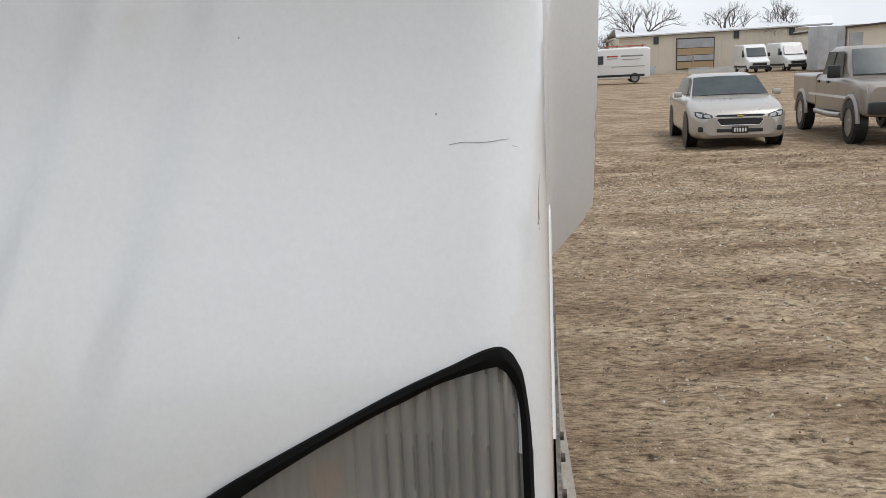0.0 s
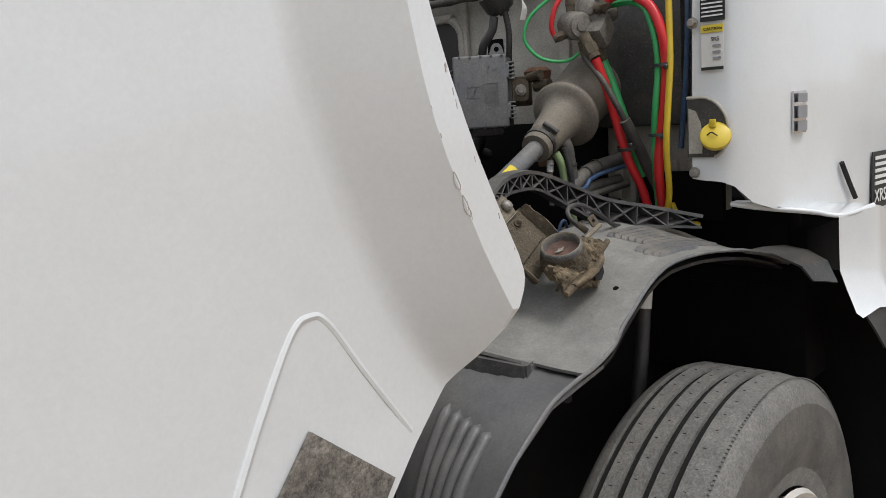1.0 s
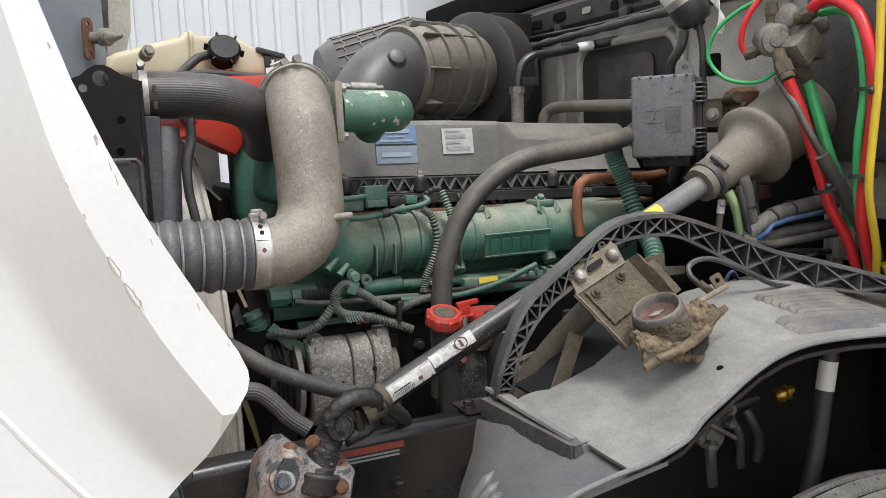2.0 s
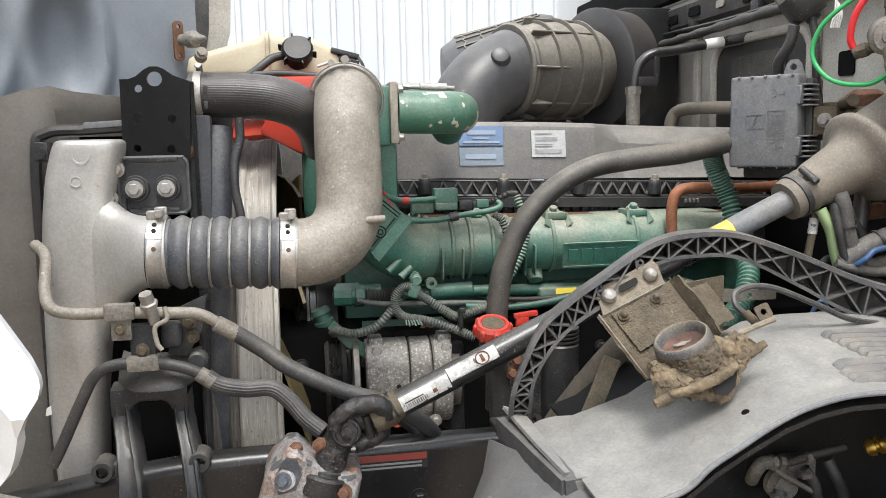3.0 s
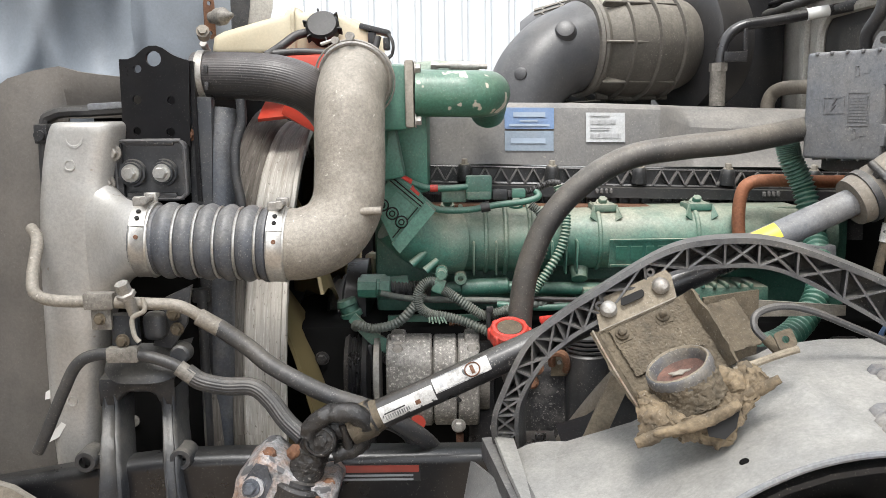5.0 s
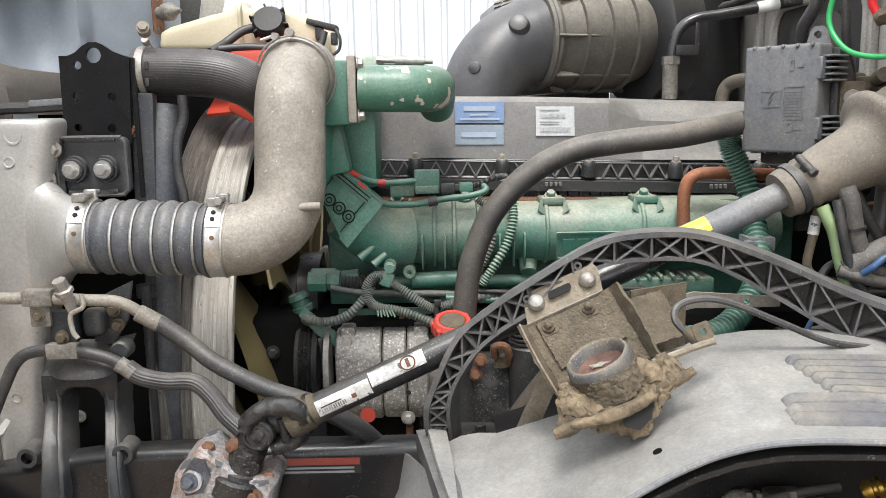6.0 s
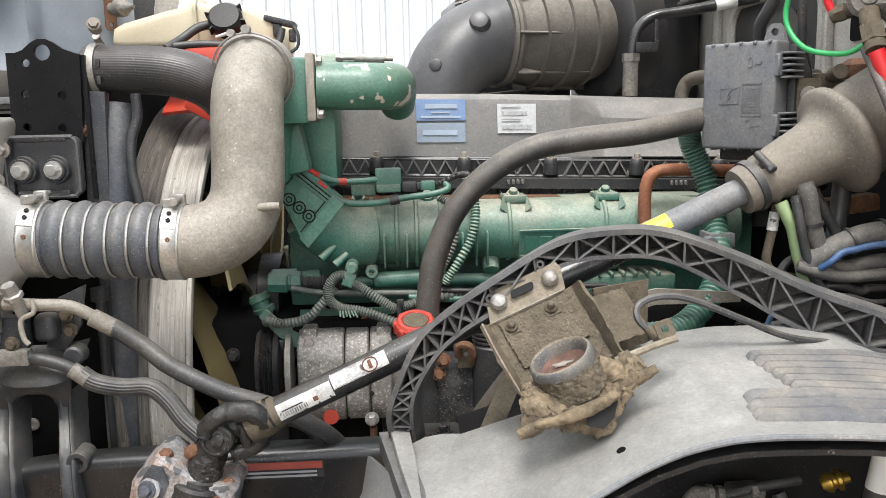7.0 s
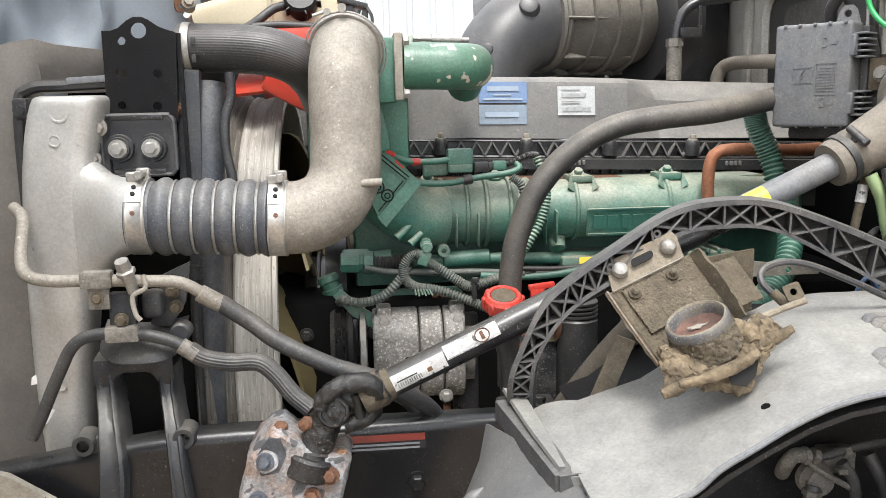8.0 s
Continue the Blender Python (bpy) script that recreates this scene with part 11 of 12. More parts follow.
for pts, r, nm in ((((0.474, 0.93, 1.070), (0.466, 0.905, 1.095), (0.474, 0.90, 1.109), (0.490, 0.90, 1.109)), 0.0105, "elbow"),
                   (((0.486, 0.90, 1.109), (0.52, 0.90, 1.106), (0.56, 0.905, 1.112), (0.62, 0.91, 1.117)), 0.0065, "hose"),
                   (((0.505, 0.90, 1.062), (0.498, 0.895, 1.040), (0.500, 0.895, 1.015), (0.506, 0.90, 0.98)), 0.010, "hose"),
                   (((0.496, 0.90, 1.096), (0.520, 0.895, 1.080), (0.545, 0.895, 1.065), (0.575, 0.90, 1.045)), 0.0042, "pipe"),
                   (((0.545, 0.90, 1.095), (0.560, 0.895, 1.070), (0.566, 0.895, 1.040), (0.570, 0.90, 1.00)), 0.008, "hose"),
                   (((0.590, 0.91, 1.10), (0.60, 0.90, 1.075), (0.615, 0.90, 1.04), (0.62, 0.91, 1.0)), 0.0095, "hose")):
    bm = bmesh.new()
    tube(bm, pts, r, 14)
    part(nm, bm, M["dusty_hose"] if nm == "hose" else M["cast_dark"], bv)
for p, d, r in (((0.486, 0.90, 1.109), (1, 0, -0.1), 0.0125), ((0.500, 0.90, 1.108), (1, 0, -0.1), 0.0115), ((0.548, 0.903, 1.108), (1, 0.1, 0.15), 0.0095), ((0.503, 0.898, 1.058), (-0.1, 0, -1), 0.0135), ((0.546, 0.899, 1.090), (0.3, 0, -1), 0.011)):
    bm = bmesh.new()
    lathe(bm, p, d, [(0, r * 0.8), (0.001, r), (0.009, r), (0.010, r * 0.8)], 6)
    part("nut", bm, M["cast_dark"], bv)
bm = bmesh.new()
lathe(bm, (0.520, 0.93, 1.062), (0, -1, 0), [(0, 0.026), (0.012, 0.026), (0.016, 0.022), (0.024, 0.020), (0.026, 0.012)], 24)
box(bm, (0.555, 0.935, 1.085), (0.05, 0.03, 0.035), bevel=0.006)
part("body", bm, M["cast_dark"], bv)
bm = bmesh.new()
lathe(bm, (0.640, 0.88, 1.126), (0.9, -0.2, 0.35), [(-0.006, 0.007), (0, 0.013), (0.006, 0.014), (0.008, 0.010), (0.012, 0.010), (0.014, 0.0145), (0.019, 0.0145), (0.021, 0.008), (0.03, 0.007)], 14)
M["brass"] = material("brass", (0.55, 0.36, 0.08), 0.35, metal=0.9, vary=0.1, bump=0.05)
solid("brass_fitting", bm, M["brass"], "small brass fitting in the wheel well", "fitting")
bm = bmesh.new()
cyl(bm, (0.62, 0.80, 0.52), (0.62, 2.6, 0.52), 0.06, seg=20)
solid("front_axle", bm, M["black_steel"], "black front axle beam", "axle")

# ---- cab steps, fuel tank, rear fender and tyre ----
def tread_step(name, x0, x1, y0, y1, z, rows_n, label):
    t = thing(name, ((x0 + x1) / 2, (y0 + y1) / 2, z - 0.03), label, "step", group="cab steps")
    bm = bmesh.new()
    box(bm, ((x0 + x1) / 2, (y0 + y1) / 2, z - 0.022), (x1 - x0 - 0.01, y1 - y0 - 0.01, 0.008))
    part("pan", bm, M["groove"], t, "dark underside")
    n = rows_n
    for k in range(n):
        y = y0 + (y1 - y0) * (k + 0.5) / n
        bm = bmesh.new()
        box(bm, ((x0 + x1) / 2, y, z), (x1 - x0, (y1 - y0) / n * 0.38, 0.008), bevel=0.001, seg=1)
        m = max(4, int((x1 - x0) / 0.035))
        for j in range(m):
            box(bm, (x0 + (x1 - x0) * (j + 0.5) / m, y, z + 0.005), (0.014, (y1 - y0) / n * 0.75, 0.008), bevel=0.0015, seg=1)
        part("tread_bar", bm, M["alu_tread"], t, "perforated aluminium tread")
    for x in (x0 - 0.012, x1 + 0.012):
        bm = bmesh.new()
        box(bm, (x, (y0 + y1) / 2, z - 0.01), (0.014, y1 - y0 + 0.02, 0.065), bevel=0.003)
        part("end_plate", bm, M["black_steel"], t, "black end plate")
    return t


tread_step("cab_step", 1.30, 1.98, 0.352, 0.475, 0.60, 4, "aluminium grip step below the cab door")
tread_step("cab_step", 2.60, 3.28, 0.356, 0.50, 0.60, 4, "aluminium grip step behind the cab")
tread_step("cab_step", 1.78, 2.16, 0.46, 0.60, 1.03, 3, "upper aluminium step on the fuel tank")
tread_step("cab_step", 2.60, 3.05, 0.46, 0.62, 1.10, 3, "upper aluminium step behind the cab")
bm = bmesh.new()
box(bm, (1.30, 0.42, 0.50), (0.05, 0.16, 0.13), bevel=0.008)
solid("step_support", bm, M["rust"], "rusty brown step support bracket", "bracket")

ft = thing("fuel_tank", (2.6, 0.72, 0.5), "polished aluminium fuel tank with black straps", "fuel tank")
bm = bmesh.new()
lathe(bm, (1.95, 0.73, 0.82), (1, 0, 0), [(0, 0.22), (0.01, 0.275), (0.03, 0.29), (1.25, 0.29), (1.27, 0.275), (1.28, 0.22)], 48)
part("shell", bm, M["tank_alu"], ft)
for x in (2.05, 2.55, 3.0):
    bm = bmesh.new()
    lathe(bm, (x, 0.73, 0.82), (1, 0, 0), [(0, 0.291), (0, 0.296), (0.05, 0.296), (0.05, 0.291)], 48, caps=False)
    part("strap", bm, M["rubber"], ft, "black strap")
bm = bmesh.new()
tube(bm, [(1.94, 0.50, 1.0), (1.93, 0.46, 0.85), (1.93, 0.50, 0.68), (1.95, 0.6, 0.6)], 0.006, 8)
part("cable", bm, M["rubber"], ft)
bm = bmesh.new()
box(bm, (1.95, 0.54, 1.03), (0.12, 0.10, 0.06), bevel=0.02, seg=2)
solid("exhaust_fluid_cap", bm, M["blue_line"], "bright blue filler cap on the tank", "filler cap")
M["blue_cap"] = M["blue_line"]
bm = bmesh.new()
box(bm, (1.52, 0.78, 0.80), (0.45, 0.30, 0.50), bevel=0.03)
solid("battery_box", bm, M["black_plastic_gap_shade"], "black battery box under the cab", "battery box")

rf = thing("rear_fender", (4.9, 0.6, 0.3), "dark grey plastic quarter fender", "fender")
bm = bmesh.new()
box(bm, (4.9, 0.62, 0.80), (0.03, 0.24, 0.85), bevel=0.01)
box(bm, (5.0, 0.60, 1.21), (0.25, 0.30, 0.03), bevel=0.01)
part("board", bm, M["fuse_plastic"], rf)
bm = bmesh.new()
tube(bm, [(4.7, 0.46, 1.25), (4.75, 0.46, 0.9), (4.75, 0.46, 0.45)], 0.02, 8)
part("edge", bm, M["black_steel"], rf)
bm = bmesh.new()
plate(bm, [(0.40, 0.75), (0.66, 0.78), (0.55, 1.12), (0.50, 1.12)], (7.0, 0, 0), (0, 1, 0), (0, 0, 1), 0.01)
part("mud_flap", bm, M["black_plastic_gap_shade"], rf, "black pointed mud flap")
rt = thing("wheel_assembly", (6.1, 0.8, 0.0), "black rear tyre on a worn wheel", "wheel")
bm = bmesh.new()
lathe(bm, (6.1, 0.50, 0.52), (0, 1, 0), [(0.02, 0.30), (0.0, 0.42), (0.02, 0.50), (0.05, 0.52), (0.25, 0.52), (0.28, 0.49), (0.30, 0.42), (0.28, 0.3)], 56, caps=False)
part("tyre", bm, M["tyre_side"], rt)
bm = bmesh.new()
lathe(bm, (6.1, 0.56, 0.52), (0, 1, 0), [(0, 0.30), (0.1, 0.25), (0.12, 0.0)], 40, caps=False)
part("rim", bm, M["rim"], rt)
bm = bmesh.new()
box(bm, (4.2, 1.75, 0.95), (4.4, 1.6, 0.18), bevel=0.02)
solid("chassis", bm, M["black_steel"], "black truck chassis behind the cab", "chassis")

# ---- parked vehicles ----
M["car_silver"] = material("car_silver", (0.46, 0.43, 0.395), 0.3, metal=0.5, vary=0.03, scale=4, stain=(0.4, 0.36, 0.31), stain_amount=0.3, stain_scale=2, bump=0.0, coat=0.6)
M["car_taupe"] = material("car_taupe", (0.34, 0.30, 0.265), 0.35, metal=0.4, vary=0.03, scale=4, stain=(0.26, 0.22, 0.18), stain_amount=0.5, stain_scale=2, bump=0.0, coat=0.4)
M["van_white"] = material("van_white", (0.76, 0.76, 0.75), 0.35, vary=0.02, scale=2, stain=(0.6, 0.57, 0.52), stain_amount=0.3, stain_scale=1, bump=0.0, coat=0.4)
M["window"] = material("window", (0.04, 0.048, 0.052), 0.1, vary=0.1, bump=0.0, spec=0.4)
M["windscreen"] = material("windscreen", (0.055, 0.068, 0.072), 0.12, vary=0.2, scale=3, bump=0.0, spec=0.16)
M["car_black"] = material("car_black", (0.015, 0.015, 0.016), 0.5, vary=0.1, bump=0.05)
M["lamp"] = material("lamp", (0.42, 0.43, 0.44), 0.2, metal=0.0, vary=0.1, scale=30, bump=0.0, coat=1.0)
M["red_rack"] = material("red_rack", (0.35, 0.10, 0.08), 0.5, vary=0.1, bump=0.0)


def loft(bm, stations, corner=0.12, n=5):
    """Rounded-box sections along the length: (along, half width, low, high)."""
    rows = []
    for a, hw, lo_, hi_ in stations:
        r = min(corner, hw * 0.6, (hi_ - lo_) * 0.45)
        row = []
        for cx, cz, s in ((hw - r, hi_ - r, 0), (-hw + r, hi_ - r, 90), (-hw + r, lo_ + r, 180), (hw - r, lo_ + r, 270)):
            row += [(cx + r * math.cos(radians(s + 90 * k / n)), cz + r * math.sin(radians(s + 90 * k / n))) for k in range(n + 1)]
        rows.append([(a, p, q) for p, q in row] + [(a, *row[0])])
    sheet(bm, rows)
    for row in (rows[0], rows[-1]):
        bm.faces.new([bm.verts.new(p) for p in row[:-1]])
    return bm


def vehicle(name, at, turn, label, category):
    e = thing(name, (0, 0, 0), label, category)
    return e


def settle(e, at, turn):
    e.location = at
    e.rotation_euler = (0, 0, radians(turn))
    return e


def wheels(e, xs, half, r, width, rim):
    for x in xs:
        for s in (-1, 1):
            bm = bmesh.new()
            y = s * half
            lathe(bm, (x, y - s * width, r), (0, s, 0), [(0, r * 0.6), (0.01, r * 0.95), (0.03, r), (width - 0.03, r), (width - 0.01, r * 0.95), (width, r * 0.66)], 28, caps=False)
            w = part("wheel", bm, M["car_black"], e, "black tyre")
            bm = bmesh.new()
            lathe(bm, (x, y - s * 0.03, r), (0, s, 0), [(0, r * 0.68), (0.015, r * 0.64), (0.0, r * 0.5), (-0.01, r * 0.2), (0.015, r * 0.12)], 20)
            part("rim", bm, rim, w)


def quad(e, name, pts, mat, thick=0.012, label=""):
    bm = bmesh.new()
    n = len(pts) // 2
    sheet(bm, [pts[:n], pts[n:][::-1]], thick)
    return part(name, bm, mat, e, label)


SEDAN = [(0.0, 0.66, 0.28, 0.62), (0.06, 0.78, 0.22, 0.72), (0.25, 0.88, 0.20, 0.80), (0.8, 0.92, 0.20, 0.90), (1.25, 0.925, 0.2, 0.98), (2.4, 0.925, 0.2, 1.0), (3.8, 0.92, 0.2, 1.0), (4.6, 0.88, 0.25, 1.0), (4.85, 0.75, 0.35, 0.9)]


def nose_at(y, z):
    """How far back the sedan's front skin lies at a width and a height."""
    for i in range(140):
        a = 0.005 * i
        hw, lo_, hi_ = (interp([(st[0], st[k]) for st in SEDAN], a) for k in (1, 2, 3))
        r = min(0.16, hw * 0.6, (hi_ - lo_) * 0.45)
        dy, dz = max(0.0, abs(y) - hw + r), max(0.0, z - hi_ + r, lo_ + r - z)
        if dy * dy + dz * dz <= r * r:
            return a
    return 0.7


def nose_patch(parent, name, outline, mat, out, label=""):
    """A panel that follows the sedan's nose within an outline of (width, height)."""
    cy, cz = sum(p[0] for p in outline) / len(outline), sum(p[1] for p in outline) / len(outline)
    loop = []
    for p, q in zip(outline, outline[1:] + outline[:1]):
        loop += [(p[0] + (q[0] - p[0]) * k / 6, p[1] + (q[1] - p[1]) * k / 6) for k in range(6)]
    loop.append(loop[0])
    bm = bmesh.new()
    sheet(bm, [[(nose_at(cy + (y - cy) * f, cz + (z - cz) * f) - out * (1 if f < 1 else 0.2), cy + (y - cy) * f, cz + (z - cz) * f) for y, z in loop] for f in (1.0, 0.96, 0.7, 0.4, 0.1, 0.001)])
    return part(name, bm, mat, parent, label)


# sedan, nose towards -x
sedan = vehicle("sedan", None, 0, "silver sedan with dark plate, parked facing the truck", "car")
bm = bmesh.new()
loft(bm, [(0.0, 0.66, 0.28, 0.62), (0.06, 0.78, 0.22, 0.72), (0.25, 0.88, 0.20, 0.80), (0.8, 0.92, 0.20, 0.90), (1.25, 0.925, 0.2, 0.98), (2.4, 0.925, 0.2, 1.0), (3.8, 0.92, 0.2, 1.0), (4.6, 0.88, 0.25, 1.0), (4.85, 0.75, 0.35, 0.9)], 0.16)
part("body", bm, M["car_silver"], sedan)
bm = bmesh.new()
loft(bm, [(1.25, 0.80, 0.85, 1.0), (1.55, 0.77, 0.85, 1.13), (2.05, 0.68, 0.85, 1.36), (2.4, 0.64, 0.85, 1.43), (3.0, 0.64, 0.85, 1.44), (3.6, 0.66, 0.85, 1.37), (4.2, 0.72, 0.85, 1.10)], 0.14)
part("cabin", bm, M["car_silver"], sedan)
quad(sedan, "windscreen", [(1.26, -0.76, 1.01), (1.26, 0.0, 1.03), (1.26, 0.76, 1.01), (1.99, 0.645, 1.37), (1.99, 0.0, 1.385), (1.99, -0.645, 1.37)], M["windscreen"], 0.02)
for s in (-1, 1):
    quad(sedan, "side_window", [(1.75, s * 0.80, 1.02), (3.9, s * 0.80, 1.03), (3.4, s * 0.70, 1.34), (2.25, s * 0.69, 1.36)], M["window"], 0.02)
    hl = nose_patch(sedan, "headlight", [(s * y, z) for y, z in ((0.50, 0.625), (0.62, 0.60), (0.76, 0.615), (0.83, 0.66), (0.83, 0.735), (0.72, 0.735), (0.60, 0.705), (0.51, 0.665))], M["car_black"], 0.004, "clear headlight in dark housing")
    nose_patch(hl, "reflector", [(s * y, z) for y, z in ((0.53, 0.633), (0.63, 0.615), (0.68, 0.65), (0.66, 0.69), (0.58, 0.68))], M["lamp"], 0.012)
    nose_patch(hl, "side_lens", [(s * y, z) for y, z in ((0.70, 0.625), (0.77, 0.64), (0.81, 0.68), (0.80, 0.72), (0.71, 0.70))], M["lamp"], 0.012)
    bm = bmesh.new()
    box(bm, (1.62, s * 1.0, 1.03), (0.10, 0.17, 0.11), bevel=0.03)
    part("mirror", bm, M["car_silver"], sedan)
    bm = bmesh.new()
    box(bm, (0.045, s * 0.66, 0.40), (0.06, 0.24, 0.10), bevel=0.02)
    fg = part("fog_recess", bm, M["car_black"], sedan, "black fog lamp recess")
    bm = bmesh.new()
    cyl(bm, (0.0, s * 0.64, 0.40), (0.03, s * 0.64, 0.40), 0.04, seg=14)
    part("fog_lamp", bm, M["lamp"], fg)
gr = nose_patch(sedan, "grille", [(-0.43, 0.565), (-0.36, 0.475), (0.36, 0.475), (0.43, 0.565), (0.40, 0.60), (-0.40, 0.60)], M["car_black"], 0.006, "black mesh grille")
rim_line = [(-0.435, 0.565), (-0.362, 0.470), (0.362, 0.470), (0.435, 0.565)]
bm = bmesh.new()
tube(bm, [(nose_at(y, z) - 0.012, y, z) for y, z in rim_line], 0.010, 6, smooth=False)
part("grille_trim", bm, M["chrome"], gr)
ug = nose_patch(sedan, "upper_grille", [(-0.47, 0.655), (-0.42, 0.63), (0.42, 0.63), (0.47, 0.655), (0.40, 0.672), (-0.40, 0.672)], M["car_black"], 0.006)
bm = bmesh.new()
tube(bm, [(nose_at(y, z) - 0.012, y, z) for y, z in ((-0.47, 0.66), (-0.40, 0.676), (0.40, 0.676), (0.47, 0.66))], 0.008, 6, smooth=False)
part("grille_trim", bm, M["chrome"], ug)
# black discs stand in for the shade inside the sedan's wheel arches
for s in (-1, 1):
    for xw in (0.92, 3.75):
        bm = bmesh.new()
        lathe(bm, (xw, s * 0.91, 0.345), (0, s, 0), [(0, 0.385), (0.02, 0.385)], 28)
        part("wheel_arch", bm, M["car_black"], sedan)
bm = bmesh.new()
box(bm, (0.02, 0, 0.37), (0.08, 0.86, 0.07), bevel=0.02)
part("lower_grille", bm, M["car_black"], sedan)
bm = bmesh.new()
box(bm, (-0.03, 0, 0.38), (0.015, 0.31, 0.125), bevel=0.004)
pl = part("number_plate", bm, M["car_black"], sedan, "black number plate with pale bars")
for k in range(5):
    bm = bmesh.new()
    box(bm, (-0.04, -0.10 + 0.05 * k, 0.38), (0.006, 0.03, 0.07))
    part("plate_bar", bm, M["ink_white"], pl)
bm = bmesh.new()
box(bm, (-0.012, 0, 0.648), (0.02, 0.12, 0.030), bevel=0.008)
part("badge", bm, M["brass"], sedan)
wheels(sedan, (0.92, 3.75), 0.90, 0.33, 0.22, M["steel_bright"])
settle(sedan, (15.29, -3.68, -0.125), -3.9)

# pickup, nose towards -x
pick = vehicle("pickup_truck", None, 0, "taupe crew-cab pickup truck parked on dirt", "pickup truck")
bm = bmesh.new()
loft(bm, [(0.0, 0.88, 0.60, 1.10), (0.1, 0.95, 0.55, 1.16), (0.5, 0.98, 0.55, 1.20), (1.5, 1.0, 0.55, 1.26), (3.2, 1.0, 0.52, 1.26), (3.45, 1.0, 0.55, 1.30)], 0.12)
part("front_body", bm, M["car_taupe"], pick)
bm = bmesh.new()
loft(bm, [(3.48, 1.0, 0.62, 1.32), (5.6, 1.0, 0.66, 1.32), (5.7, 0.95, 0.70, 1.30)], 0.08)
part("bed", bm, M["car_taupe"], pick)
bm = bmesh.new()
loft(bm, [(1.5, 0.86, 1.15, 1.28), (1.75, 0.84, 1.15, 1.50), (2.05, 0.78, 1.15, 1.80), (2.3, 0.76, 1.15, 1.88), (3.2, 0.76, 1.15, 1.88), (3.42, 0.80, 1.15, 1.80)], 0.12)
part("cabin", bm, M["car_taupe"], pick)
quad(pick, "windscreen", [(1.50, -0.80, 1.30), (1.50, 0.80, 1.30), (1.96, 0.72, 1.80), (1.96, -0.72, 1.80)], M["windscreen"], 0.02)
for s in (-1, 1):
    quad(pick, "front_window", [(1.85, s * 0.90, 1.30), (2.55, s * 0.90, 1.30), (2.55, s * 0.80, 1.77), (2.15, s * 0.80, 1.77)], M["window"], 0.02)
    quad(pick, "rear_window", [(2.65, s * 0.90, 1.30), (3.3, s * 0.90, 1.30), (3.25, s * 0.80, 1.77), (2.65, s * 0.80, 1.77)], M["window"], 0.02)
    bm = bmesh.new()
    box(bm, (1.75, s * 1.10, 1.38), (0.14, 0.24, 0.26), bevel=0.04)
    part("mirror", bm, M["car_black"], pick)
    bm = bmesh.new()
    tube(bm, [(1.5, s * 0.98, 0.52), (2.4, s * 1.0, 0.50), (3.5, s * 0.98, 0.52)], 0.06, 10)
    part("side_step", bm, M["steel_bright"], pick)
    quad(pick, "headlight", [(-0.02, s * 0.58, 0.98), (0.06, s * 0.94, 0.98), (0.10, s * 0.94, 1.12), (0.0, s * 0.58, 1.12)], M["lamp"], 0.03)
    for xw in (0.85, 4.75):
        bm = bmesh.new()
        tube(bm, [(xw + 0.50 * math.cos(a), s * 1.0, 0.42 + 0.50 * math.sin(a)) for a in [math.pi * k / 10 for k in range(11)]], 0.045, 8, 3)
        part("arch_flare", bm, M["car_taupe"], pick)
        # black disc for the shade inside the arch
        bm = bmesh.new()
        lathe(bm, (xw, s * 0.985, 0.44), (0, s, 0), [(0, 0.47), (0.02, 0.47)], 24)
        part("wheel_arch", bm, M["car_black"], pick)
    for xh in (2.5, 3.25):
        bm = bmesh.new()
        box(bm, (xh, s * 1.01, 1.16), (0.16, 0.03, 0.05), bevel=0.01)
        part("door_handle", bm, M["car_black"], pick)
    bm = bmesh.new()
    box(bm, (2.6, s * 0.998, 0.88), (3.0, 0.012, 0.05))
    part("side_moulding", bm, M["van_white"], pick)
bm = bmesh.new()
box(bm, (-0.08, 0, 0.72), (0.18, 1.9, 0.22), bevel=0.04)
part("bumper", bm, M["car_black"], pick, "black front bumper")
bm = bmesh.new()
box(bm, (-0.02, 0, 1.02), (0.08, 1.1, 0.2), bevel=0.02)
part("grille", bm, M["car_black"], pick)
wheels(pick, (0.85, 4.75), 1.04, 0.42, 0.28, M["steel_bright"])
settle(pick, (14.63, -6.74, -0.12), -4.5)


